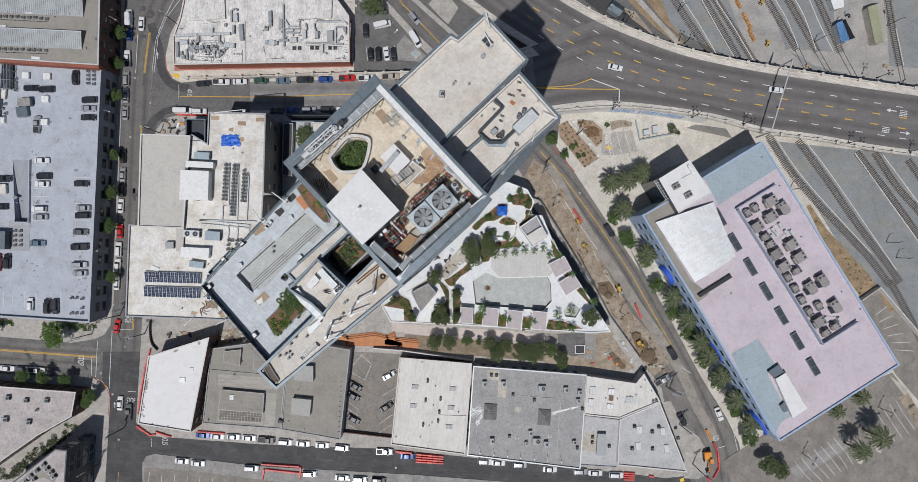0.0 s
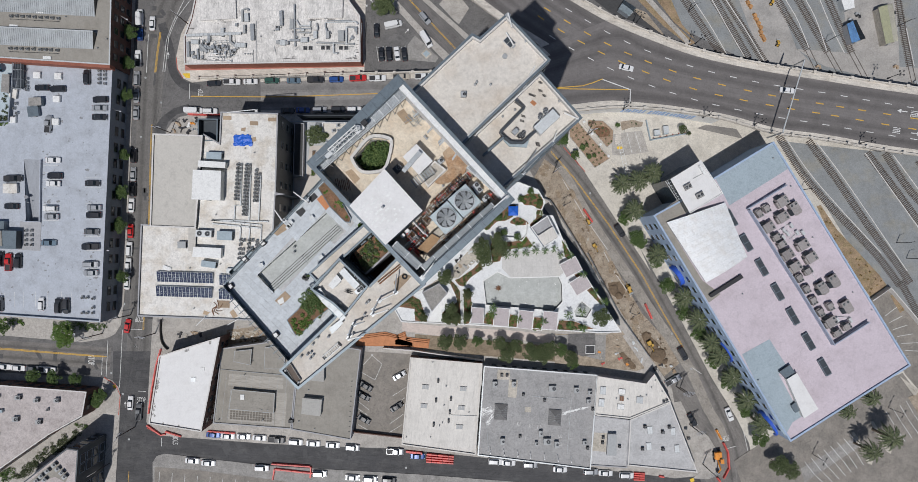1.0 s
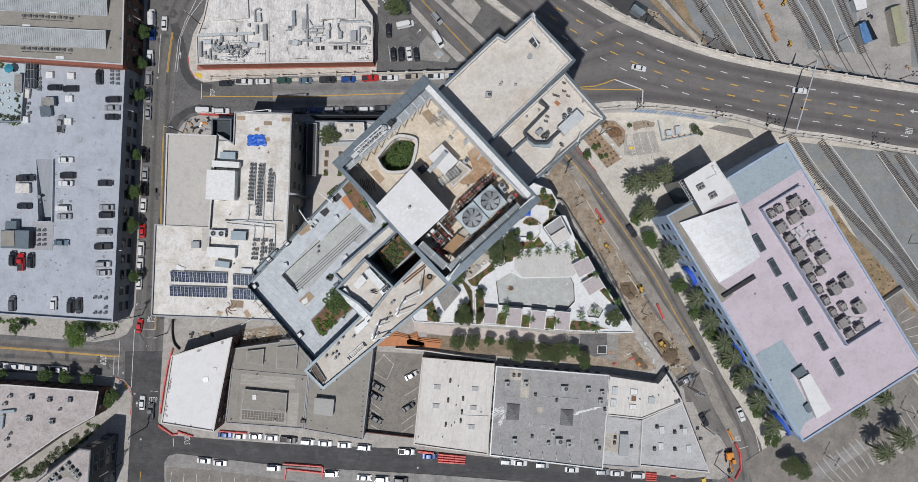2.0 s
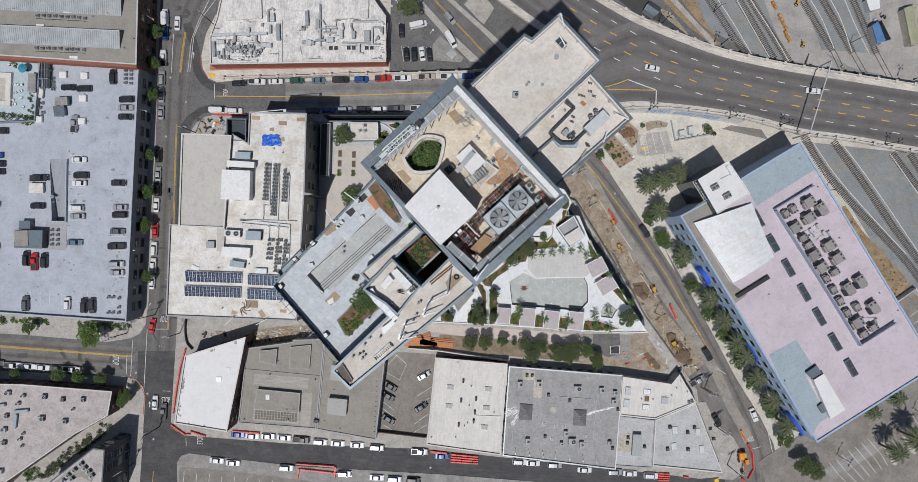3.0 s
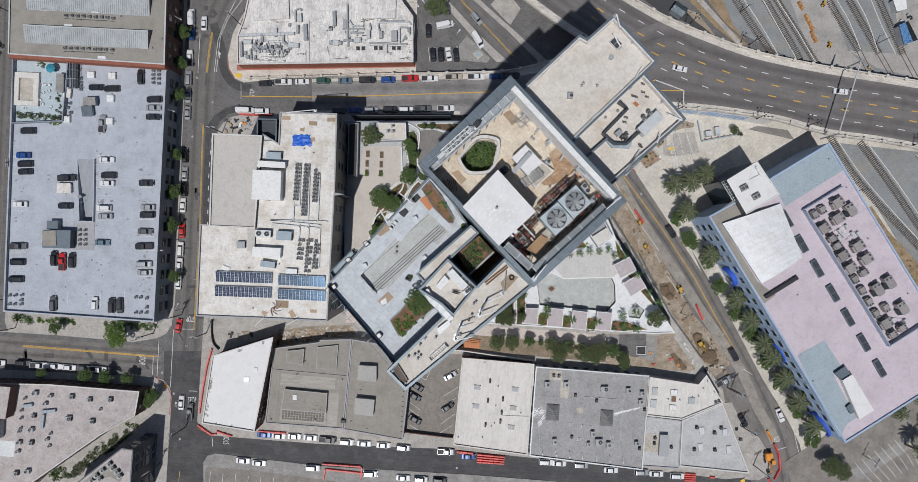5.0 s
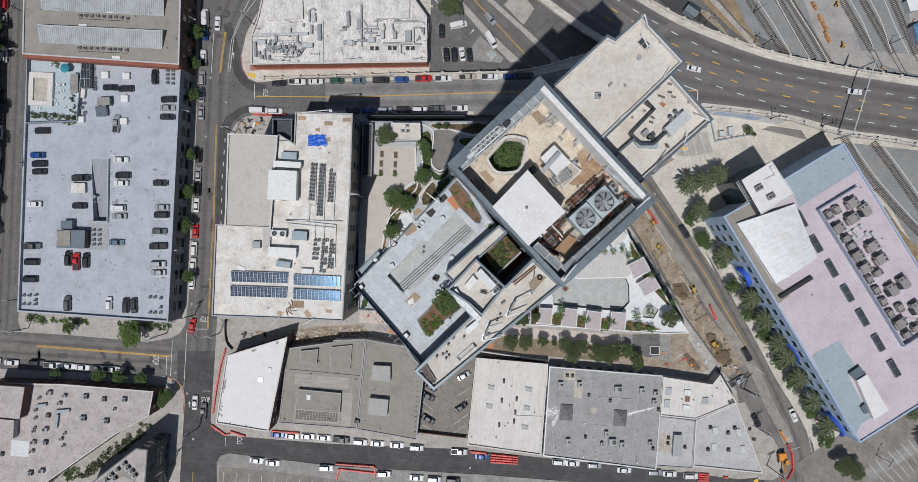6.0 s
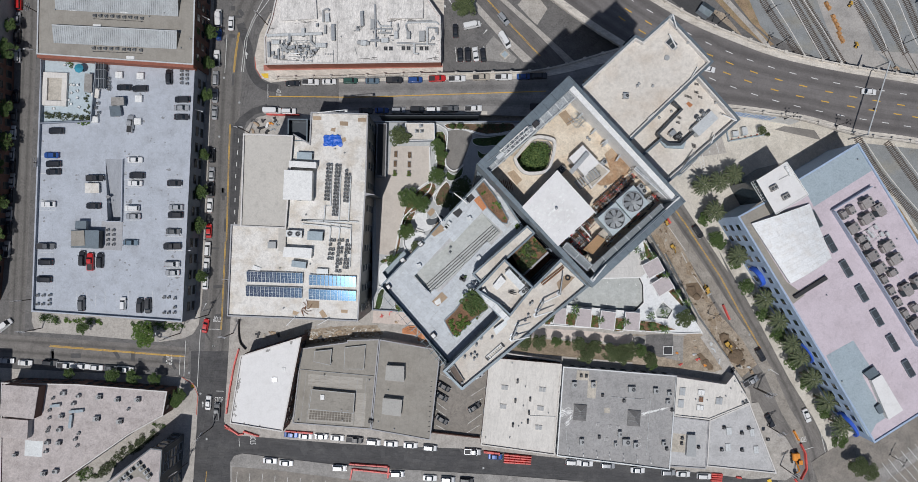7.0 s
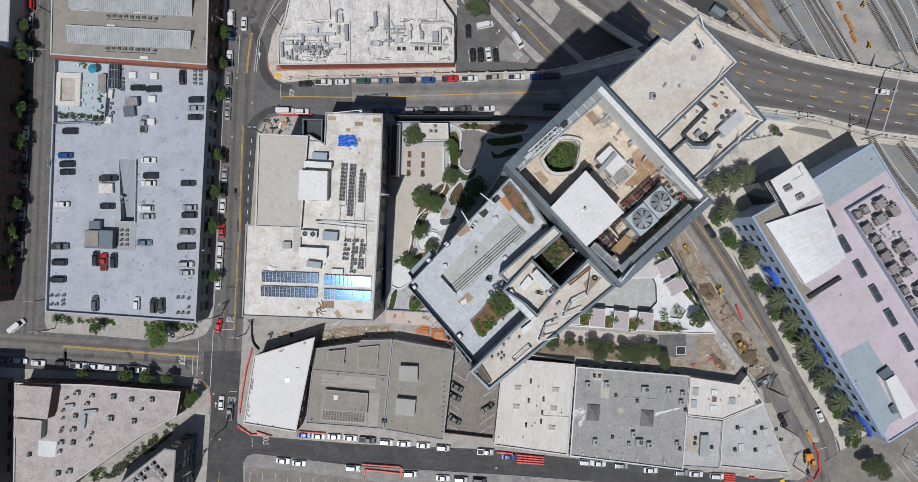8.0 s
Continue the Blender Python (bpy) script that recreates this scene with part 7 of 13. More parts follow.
for k in range(12):
    t, u, s = k / 12, (k + 1) / 12, 0.4 if k % 2 else -0.4
    tube(bm, (ax + (bx - ax) * t + s, ay + (by - ay) * t - s, 116.0), (ax + (bx - ax) * u - s, ay + (by - ay) * u + s, 116.0), 0.06, 5)
    tube(bm, (ax + (bx - ax) * t, ay + (by - ay) * t, 116.6), (ax + (bx - ax) * u, ay + (by - ay) * u, 116.6), 0.08, 5)
    tube(bm, (ax + (bx - ax) * t + s, ay + (by - ay) * t - s, 116.0), (ax + (bx - ax) * u, ay + (by - ay) * u, 116.6), 0.05, 5)
part("jib", bm, WHITE_PAINT, bmu, "white lattice jib")
part("cradle", box(bmesh.new(), bx, by, 114.6, 2.0, 0.7, 1.1, AX, 0, 0.05), LIGHT_METAL, bmu)
part("counterweight", box(bmesh.new(), ax + 0.9, ay + 0.8, 115.2, 0.9, 0.8, 0.7, AX, 0, 0.04), DARK, bmu)
for a, b in ((-25.35, 12.28), (-18.84, 17.49),), :
    bm = bmesh.new()
    tube(bm, (*a, 115.6), (*b, 115.8), 0.06, 6)
    solo("guide_rail", bm, GALV, "thin steel guide rail above the walkway", "rail")
boom(*[(-9.12, -5.64), (-7.34, -3.34)], 116.0, 116.4, 115.33)
boom(*[(3.79, 6.87), (1.62, 4.98)], 116.0, 116.4, 115.33)
boom(*[(4.29, 36.23), (4.86, 33.97)], 111.6, 111.8, 110.83)
for a, b in ([(-6.97, 19.08), (-8.53, 17.39)], [(-9.16, 21.35), (-10.71, 19.94)], [(-5.56, 16.68), (-6.81, 15.84)], [(-3.38, 14.82), (-4.52, 13.10)], [(-5.09, 16.84), (-6.65, 15.43)]):
    bm = bmesh.new()
    box(bm, *mid_of([a, b]), 110.9, (Vector(a) - Vector(b)).length, 0.3, 0.25, math.degrees(math.atan2(b[1] - a[1], b[0] - a[0])))
    tube(bm, (*b, 110.0), (*b, 111.0), 0.1, 6), tube(bm, (*a, 110.0), (*a, 111.0), 0.1, 6)
    solo("outrigger_beam", bm, GALV, "galvanised outrigger beam standing on the roof deck", "outrigger beam", "outrigger beams")
for pts, m in (([(-13.64, 20.64), (-12.48, 21.37), (-11.09, 19.48), (-12.16, 18.82)], WOOD), ([(-21.91, 11.16), (-20.87, 11.63), (-19.45, 10.06), (-20.39, 9.18)], WOOD), ([(-6.22, 14.20), (-4.49, 15.78), (-3.38, 14.84), (-5.27, 13.41)], WOOD), ([(-13.99, -6.53), (-12.49, -5.18), (-11.08, -5.64), (-13.43, -8.15)], WOOD), ([(8.40, 23.31), (8.83, 23.70), (9.55, 23.15), (9.06, 22.66)], ORANGE_WOOD)):
    z = 110.7 if pts[0][1] < -3 else (106.0 if m is ORANGE_WOOD else 110.0)
    patch(pts, z, m, "stained plywood sheet laid on the roof deck", "plywood sheet", 0.05)
bm = bmesh.new()
for k in range(14):
    p = Vector((-10.49, 20.33)) + Vector((random.uniform(-1.0, 1.0), random.uniform(-1.2, 1.2)))
    a = radians(random.choice((43, -46)) + random.uniform(-12, 12))
    l = random.uniform(0.6, 1.6)
    tube(bm, (p.x - l * math.cos(a), p.y - l * math.sin(a), 110.1 + 0.05 * k), (p.x + l * math.cos(a), p.y + l * math.sin(a), 110.1 + 0.05 * k), 0.05, 5)
solo("scaffold_tubes", bm, GALV, "loose heap of scaffold tubes on the roof deck", "scaffold tubes")
bm = bmesh.new()
for k in range(8):
    p = Vector((-22.28, 9.11)) + Vector((0.3 * k - 1.2, 0.15 * math.sin(k * 2.3)))
    tube(bm, (p.x, p.y + 0.9, 110.1), (p.x + 0.4, p.y - 0.9, 110.1 + 0.04 * k), 0.06, 5)
solo("pipe_heap", bm, RUST, "heap of rusty pipes in the shade of the screen wall", "pipes", "", "stuff")
# rust-stained stretch of the deck, and stair house, steps and plant on the main roof
part("rust_stain", prism(bmesh.new(), [(-6.15, 14.20), (-4.95, 13.88), (-4.17, 14.52), (-3.38, 14.05), (-1.96, 12.63), (-2.42, 11.05), (-4.31, 9.79), (-5.42, 9.31), (-6.83, 9.15), (-7.62, 9.62), (-6.05, 10.73), (-5.26, 11.52), (-5.52, 12.46)], 109.99, 110.006), surface("rust_stained_deck", (0.34, 0.215, 0.125), 0.85, 0.2, 1.6, 0.3, 0.1, ((0.5, 0.41, 0.3), 0.35, 1.2), grime=0.3), tower, "rust-stained part of the deck")
part("enclosure_kerb", ring(bmesh.new(), ccw([(-9.74, 10.46), (-7.40, 12.87), (-5.50, 11.41), (-8.48, 8.56)]), inset([(-9.74, 10.46), (-7.40, 12.87), (-5.50, 11.41), (-8.48, 8.56)], 0.25), 110.0, 111.15), STUCCO_WHITE, tower)
mech_box([(-12.40, 13.28), (-10.22, 15.32), (-7.63, 12.62), (-9.84, 10.40)], 110.0, 112.6, STUCCO_WHITE, PLATE_ROOF, "white-roofed stair house on the tower deck", "stair house")
duct(112.6, [(-12.26, 10.86), (-9.57, 13.93)], 0.7, 0.5, GALV)
mech_box([(-9.58, 10.46), (-7.40, 12.65), (-5.68, 11.41), (-8.48, 8.74)], 110.0, 111.0, STUCCO, CONCRETE_TAN, "low concrete stair enclosure", "stair enclosure")
steps = thing("roof_steps", (*(-9.11, 10.46), 111.0), "steel roof steps with dark treads", "steps")
(ax, ay), (bx, by) = (-10.73, 9.12), (-7.80, 11.13)
for k in range(9):
    t = k / 8
    part("tread", box(bmesh.new(), ax + (bx - ax) * t, ay + (by - ay) * t, 111.05 + 0.12 * k, 0.22, 1.5, 0.05, 38), GREY_METAL, steps)
bm = bmesh.new()
for s in (-0.75, 0.75):
    n = Vector((-(by - ay), bx - ax)).normalized() * s
    tube(bm, (ax + n.x, ay + n.y, 111.9), (bx + n.x, by + n.y, 113.0), 0.04, 6)
    for t in (0, 0.5, 1):
        tube(bm, (ax + (bx - ax) * t + n.x, ay + (by - ay) * t + n.y, 111.0 + t), (ax + (bx - ax) * t + n.x, ay + (by - ay) * t + n.y, 111.9 + 1.1 * t), 0.035, 6)
part("handrail", bm, DARK, steps)
for x, y in [(-9.03, 16.82), (-8.72, 16.51), (-6.09, 8.86), (-9.72, 13.65), (-13.16, 11.91), (-13.54, 11.53)]:
    vent(x, y, 110.0)
ac(*(-13.33, 11.60), 110.0, 1.4, 1.1, 1.0, AX, 1, DARK)
ac(*(-6.45, 12.84), 110.0, 0.9, 0.8, 0.7, AX, 1, GALV)


def cooling_build():
    ob = thing("cooling_tower", (0, 0, 0), "large pale cooling tower with a big round fan", "cooling tower", "cooling towers")
    s = 3.75
    part("housing", box(bmesh.new(), 0, 0, 0.4, s, s, 3.4, 0, 0, 0.05), surface("blue_grey_sheet", (0.4, 0.46, 0.48), 0.5, 0.06, 3, 0.3, 0.03, None, 0.1), ob)
    bm = bmesh.new()
    for i in (-1, 1):
        for j in (-1, 1):
            box(bm, i * 1.6, j * 1.6, 0, 0.3, 0.3, 0.4)
    part("leg", bm, DARK, ob)
    bm = bmesh.new()
    for k in range(12):
        box(bm, 0, -s / 2 - 0.03, 0.7 + 0.22 * k, s * 0.9, 0.08, 0.1)
        box(bm, 0, s / 2 + 0.03, 0.7 + 0.22 * k, s * 0.9, 0.08, 0.1)
    part("louvre", bm, GREY_METAL, ob)
    bm = bmesh.new()
    r, z, n = 1.62, 3.8, 32
    for k in range(n):
        a, b = 2 * math.pi * k / n, 2 * math.pi * (k + 1) / n
        c = [(math.cos(t), math.sin(t)) for t in (a, b)]
        pts = [[(u * q, v * q) for u, v in c] for q in (r, r * 0.93)]
        quad(bm, [(*pts[0][0], z), (*pts[0][1], z), (*pts[0][1], z + 0.35), (*pts[0][0], z + 0.35)])
        quad(bm, [(*pts[0][0], z + 0.35), (*pts[0][1], z + 0.35), (*pts[1][1], z + 0.35), (*pts[1][0], z + 0.35)])
        quad(bm, [(*pts[1][0], z + 0.35), (*pts[1][1], z + 0.35), (*pts[1][1], z), (*pts[1][0], z)])
    part("cowl", bm, GALV, ob)
    bm = bmesh.new()
    bmesh.ops.create_circle(bm, cap_ends=True, segments=32, radius=1.52, matrix=Matrix.Translation((0, 0, 3.82)))
    part("throat", bm, DARK, ob)
    for k in range(7):
        bm = bmesh.new()
        a = 2 * math.pi * k / 7
        rows = []
        for q in range(5):
            rr = 0.25 + 1.15 * q / 4
            w = 0.16 + 0.28 * q / 4
            sw = 0.18 * q / 4
            rows.append([(rr * math.cos(a + sw) - s2 * math.sin(a + sw), rr * math.sin(a + sw) + s2 * math.cos(a + sw), 4.0 + 0.08 * (1 if s2 > 0 else -1)) for s2 in (-w, w)])
        for u, v in zip(rows, rows[1:]):
            quad(bm, [u[0], u[1], v[1], v[0]])
        part("blade", bm, GALVROOF, ob)
    part("hub", tube(bmesh.new(), (0, 0, 3.85), (0, 0, 4.15), 0.32, 14), GREY_METAL, ob)
    bm = bmesh.new()
    for q in (0.5, 0.8, 1.1, 1.4):
        for k in range(24):
            a, b = 2 * math.pi * k / 24, 2 * math.pi * (k + 1) / 24
            tube(bm, (q * math.cos(a), q * math.sin(a), 4.16), (q * math.cos(b), q * math.sin(b), 4.16), 0.012, 3)
    for k in range(6):
        a = math.pi * k / 6
        tube(bm, (-1.55 * math.cos(a), -1.55 * math.sin(a), 4.17), (1.55 * math.cos(a), 1.55 * math.sin(a), 4.17), 0.015, 3)
    part("guard", bm, GALV, ob)
    return ob


for x, y in [(-5.49, 3.64), (-2.66, 6.30)]:
    placed("cooling", cooling_build, pose(x, y, 110.0, 0, 0, 41.5))
# pipework round the cooling towers
rng = random.Random(5)
u, v = Vector((math.cos(radians(AX)), math.sin(radians(AX)))), Vector((math.sin(radians(AX)), -math.cos(radians(AX))))
c0 = Vector((-5.26, 7.93))
for k in range(11):
    p = c0 + u * (-2.9 + 0.56 * k)
    bm = bmesh.new()
    tube(bm, (*(p - v * 0.7), 111.2), (*(p + v * 1.5), 111.6), 0.1, 6)
    tube(bm, (*(p + v * 0.2), 110.0), (*(p + v * 0.2), 111.9), 0.11, 6)
    box(bm, p.x + rng.uniform(-0.3, 0.3), p.y + rng.uniform(-0.3, 0.3), 111.5, 0.2, 0.16, 0.22, AX, 1)
    solo("pipe_branch", bm, (rng.choice((RUST, DARK, DARK, GALV)), RED), "dark branch pipe with a red valve", "pipe branch", "pipe branches")
for s in (-0.55, 0.1, 0.75, 1.3):
    bm = bmesh.new()
    a, b = c0 + u * -3.4 + v * s, c0 + u * 3.2 + v * s
    tube(bm, (*a, 111.0 + 0.2 * s), (*b, 111.0 + 0.2 * s), 0.13, 8)
    for t in (0.1, 0.5, 0.9):
        q = a.lerp(b, t)
        tube(bm, (*q, 110.0), (*q, 111.0 + 0.2 * s), 0.06, 5)
    solo("header_pipe", bm, (RUST, GALV, DARK, RUST)[int(s * 2 + 1.2) % 4], "long header pipe beside the cooling towers", "pipe", "header pipes")
c1 = Vector((-9.90, 0.31))
for k in range(26):
    p = c1 + u * rng.uniform(-2.2, 1.5) + v * rng.uniform(-1.9, 1.2)
    d = rng.choice((u, v)) * rng.uniform(0.5, 1.4)
    bm = bmesh.new()
    z = 110.6 + rng.uniform(0, 1.6)
    tube(bm, (*(p - d), z), (*(p + d), z), rng.uniform(0.07, 0.14), 7)
    tube(bm, (*(p - d), 110.0), (*(p - d), z), 0.08, 6)
    tube(bm, (*(p + d), 110.0), (*(p + d), z), 0.08, 6)
    solo("plant_pipe", bm, rng.choice((RED, RED, DARK, RUST, WHITE_PAINT, GALV)), "short plant pipe among the red pumps", "pipe", "plant pipes")


def pump_build():
    ob = thing("pump", (0, 0, 0), "bright red water pump with a grey motor on a plinth", "pump", "pumps")
    part("plinth", box(bmesh.new(), 0, 0, 0, 1.1, 0.7, 0.25), CONCRETE_GREY, ob)
    part("motor", tube(bmesh.new(), (-0.45, 0, 0.6), (0.15, 0, 0.6), 0.26, 12), RED, ob)
    part("volute", tube(bmesh.new(), (0.3, -0.12, 0.6), (0.3, 0.15, 0.6), 0.36, 12), RED, ob)
    part("flange", tube(bmesh.new(), (0.3, 0, 0.9), (0.3, 0, 1.3), 0.14, 8), DARK, ob)
    return ob


for x, y in [(-9.87, 0.31), (-8.93, 1.00), (-11.27, -1.25), (-10.27, -0.07)]:
    placed("pump", pump_build, pose(x, y, 110.0, 0, 0, AX))
mech_box([(-10.04, -1.17), (-7.79, 1.18), (-6.47, 0.44), (-8.49, -1.91)], 110.0, 112.3, STUCCO, surface("tan_lid", (0.34, 0.215, 0.115), 0.8, 0.15, 1.5, 0.3), "tan-lidded plant box beside the pumps", "plant box")
ac(*(-6.84, 1.25), 110.0, 1.5, 1.2, 1.6, AX, 0, CONCRETE_TAN)
for x, y in [(-11.70, 1.60), (-12.40, 0.86)]:
    ac(x, y, 110.0, 0.7, 0.5, 2.2, AX, 0, WHITE_PAINT)
for line in ([(-14.07, -0.17), (-9.98, -4.71)], [(-7.79, -4.38), (2.21, 4.73)]):
    duct(110.0, line, 0.8, 0.4, SLATE_DARK, "dark cable tray on the roof deck", "cable tray")
for x, y in [(-0.38, 8.06), (0.68, 6.85), (-0.84, 8.81)]:
    ac(x, y, 110.0, 1.2, 0.9, 1.5, AX, 1, GALV)

# dense small pipework between the pumps, the cooling towers and the walkway
ZONES = [([(-12.46, 1.05), (-8.91, 5.00), (-6.76, 7.25), (-2.00, 11.48), (-0.68, 10.45), (-4.89, 6.41), (-7.22, 3.69), (-9.28, 1.44), (-8.89, -2.12), (-10.20, -2.69)], 150), ([(-7.21, -1.74), (2.88, 7.09), (1.76, 8.59), (-2.54, 3.89), (-7.03, 0.13)], 70)]
# thin dark brown sheet: shade between the pipes painted in, with paler stains
part("plant_floor", prism(bmesh.new(), inset(ZONES[0][0], 0.2), 109.99, 110.012), surface("shaded_stained_plant_floor", (0.17, 0.12, 0.085), 0.85, 0.25, 1.2, 0.3, 0.1, ((0.4, 0.33, 0.25), 0.3, 1.0), grime=0.35), tower, "rust-stained plant floor with the pipework's shade in its dark colour")
rng = random.Random(77)
PIPE_MATS = (RUST, DARK, GREY_METAL, RED, LIGHT_METAL)
for zone, n in ZONES:
    bm = bmesh.new()
    xs, ys = [p[0] for p in zone], [p[1] for p in zone]
    while n > 0:
        p = Vector((rng.uniform(min(xs), max(xs)), rng.uniform(min(ys), max(ys))))
        d = rng.choice((u, v)) * rng.uniform(0.2, 0.85)
        if inside(zone, *(p + d)) and inside(zone, *(p - d)):
            n -= 1
            z, m = 110.3 + rng.uniform(0, 1.7), rng.choice((0, 0, 1, 1, 2, 2, 3, 4))
            tube(bm, (*(p - d), z), (*(p + d), z), rng.uniform(0.03, 0.085), 6, m)
            tube(bm, (*(p + d * 0.9), 110.0), (*(p + d * 0.9), z), 0.045, 5, m)
            if rng.random() < 0.3:
                box(bm, p.x, p.y, z, 0.25, 0.2, 0.22, AX, m)
    solo("pipework", bm, PIPE_MATS, "tangle of rusty, grey and red plant pipes", "pipework", "", "stuff")

# fittings of the north-east roofs
hz = 109.7
skylight(*(4.61, 32.20), hz, 1.8, 1.3, 0.35, -46, SLATE_DARK, STUCCO_WHITE)
for x, y in [(3.89, 29.90)]:
    bm = bmesh.new()
    tube(bm, (x, y, hz), (x, y, hz + 0.35), 0.42, 18)
    solo("round_roof_hatch", bm, GREY_METAL, "round grey roof hatch", "roof hatch")
for x, y in [(-0.95, 25.25), (-0.67, 25.63), (1.57, 25.25), (7.23, 32.30), (7.86, 32.21), (-7.26, 27.22), (-3.80, 30.98), (-1.70, 32.44), (10.30, 28.91), (6.21, 25.02)]:
    vent(x, y, hz)
ac(*(-2.81, 23.64), hz, 0.9, 0.9, 0.6, 0, 1, GALV)
boom(*[(6.95, 25.16), (8.74, 28.31)], 110.1, 110.3, hz, "white pipe boom lying on the tower roof")
boom(*[(5.20, 31.67), (4.03, 33.55)], 110.3, 110.6, hz, "white davit arm over the roof hatch")
for pts in ([(-6.86, 28.47), (-6.07, 29.04), (-5.91, 28.79), (-6.70, 27.99)], [(-9.70, 26.09), (-8.06, 27.20), (-7.93, 26.95), (-9.51, 25.68)]):
    bm = bmesh.new()
    prism(bm, pts, hz, hz + 0.5)
    solo("cable_tray", bm, DARK, "dark tray along the parapet", "cable tray")
bm = bmesh.new()
box(bm, *(1.26, 35.41), 99.0, 2.6, 2.4, 0.25, AX)
part("balcony_floor", bm, SLATE_DARK, tower)
# lower roof with its kinked plant screen
tz = 106.0
part("screen_wall", band(bmesh.new(), [(5.90, 23.41), (7.30, 22.18), (3.32, 18.05), (3.97, 17.30)], 0.4, tz, 107.4), SLATE_DARK, tower)
part("screen_wall", band(bmesh.new(), [(3.97, 17.23), (5.11, 16.33), (7.06, 16.34), (9.48, 18.55)], 0.4, tz, 107.4), SLATE_DARK, tower)
part("screen_wall", band(bmesh.new(), [(0.51, 14.25), (3.89, 17.23)], 0.35, tz, 107.6), SLATE, tower)
part("plinth_roof", prism(bmesh.new(), [(3.72, 17.14), (5.03, 16.26), (7.31, 16.17), (8.28, 17.15), (7.80, 15.68), (4.87, 15.84)], tz, 106.7), BLUE_ROOF, tower)
chiller = thing("chiller", (*(11.13, 20.24), tz), "long pale rooftop chiller with two dark fans", "chiller")
(px, py) = (10.68, 19.98)
part("casing", box(bmesh.new(), px + 0.3, py - 0.25, tz + 0.25, 4.4, 1.8, 1.5, AX, 0, 0.04), LIGHT_METAL, chiller)
part("base_rail", box(bmesh.new(), px + 0.3, py - 0.25, tz, 4.3, 1.6, 0.25, AX), DARK, chiller)
for x, y in [(9.88, 20.46), (10.74, 21.34)]:
    bm = bmesh.new()
    fan_disc(bm, x, y, tz + 1.755, 0.42)
    part("fan", bm, (GREY_METAL, DARK, GALV), chiller)
for x, y in [(7.16, 17.98), (7.10, 17.49), (6.58, 17.59), (6.02, 18.46), (5.79, 18.14)]:
    ac(x, y, tz, 0.7, 0.6, 0.7, AX, 1, DARK)
ac(*(5.86, 18.25), tz, 1.0, 0.8, 0.9, AX, 0, GALV)
for a, b in ([(7.00, 11.73), (9.27, 14.98)], [(16.27, 20.24), (13.85, 21.20)], [(12.09, 16.45), (12.57, 17.91)], [(7.30, 11.52), (9.72, 13.95)]):
    boom(a, b, 107.4, 107.7, tz, "steel davit arm on the lower tower roof", GALV if a[1] < 16 else WHITE_PAINT)
for x, y in [(8.99, 24.39), (8.49, 24.55), (10.13, 25.21), (10.78, 24.39), (10.12, 26.58), (7.04, 20.14), (7.26, 20.95), (9.66, 16.39), (9.76, 16.06)]:
    bm = bmesh.new()
    for k in range(3):
        tube(bm, (x - 0.35, y + 0.14 * k, tz + 0.06), (x + 0.35, y + 0.14 * k - 0.2, tz + 0.06), 0.05, 5)
    solo("loose_pipes", bm, DARK, "few short dark pipes lying on the roof", "pipes", "loose pipes")
for x, y in [(13.24, 23.42), (7.02, 25.92), (5.82, 21.93), (3.77, 20.84), (14.71, 22.77)]:
    vent(x, y, tz if y < 20 else tz)
ac(*(1.42, 20.19), hz, 1.3, 0.7, 0.5, AX, 0, WHITE_PAINT)

# ---- pool terrace on the tower ----
pz = 106.7
pool = thing("terrace_pool", (*mid_of(POOLB), 105.4), "empty plastered pool basin with steps on the tower terrace", "pool")
part("basin_floor", prism(bmesh.new(), inset(POOLB, -0.2), 105.3, 105.5), POOL, pool)
part("basin_wall", ring(bmesh.new(), inset(POOLB, -0.15), ccw(POOLB), 105.4, 106.72), POOL, pool)
j = [Vector(p) for p in ((-34.44, -8.82), (-22.93, 1.59))]
nn = Vector((-(j[1] - j[0]).y, (j[1] - j[0]).x)).normalized()
nn = nn if nn.x < 0 else -nn
for k in range(4):
    c = [j[0] + nn * (0.22 + 0.42 * k), j[1] + nn * (0.22 + 0.42 * k)]
    part("step", band(bmesh.new(), c, 0.42, 105.5, 106.45 - 0.24 * k), POOL, pool)
    part("step_tile", band(bmesh.new(), [p + nn * 0.17 for p in c], 0.09, 106.452 - 0.24 * k, 106.47 - 0.24 * k), DARK, pool, "dark nosing tile")
for t in (0.0, 0.5, 1.0):
    c = j[0].lerp(j[1], t)
    bm = bmesh.new()
    tube(bm, (*(c + nn * 0.1), 106.5), (*(c + nn * 0.1), 107.5), 0.03, 6)
    tube(bm, (*(c + nn * 0.1), 107.5), (*(c + nn * 1.5), 106.6), 0.03, 6)
    tube(bm, (*(c + nn * 1.5), 105.6), (*(c + nn * 1.5), 106.6), 0.03, 6)
    part("handrail", bm, GALV, pool)
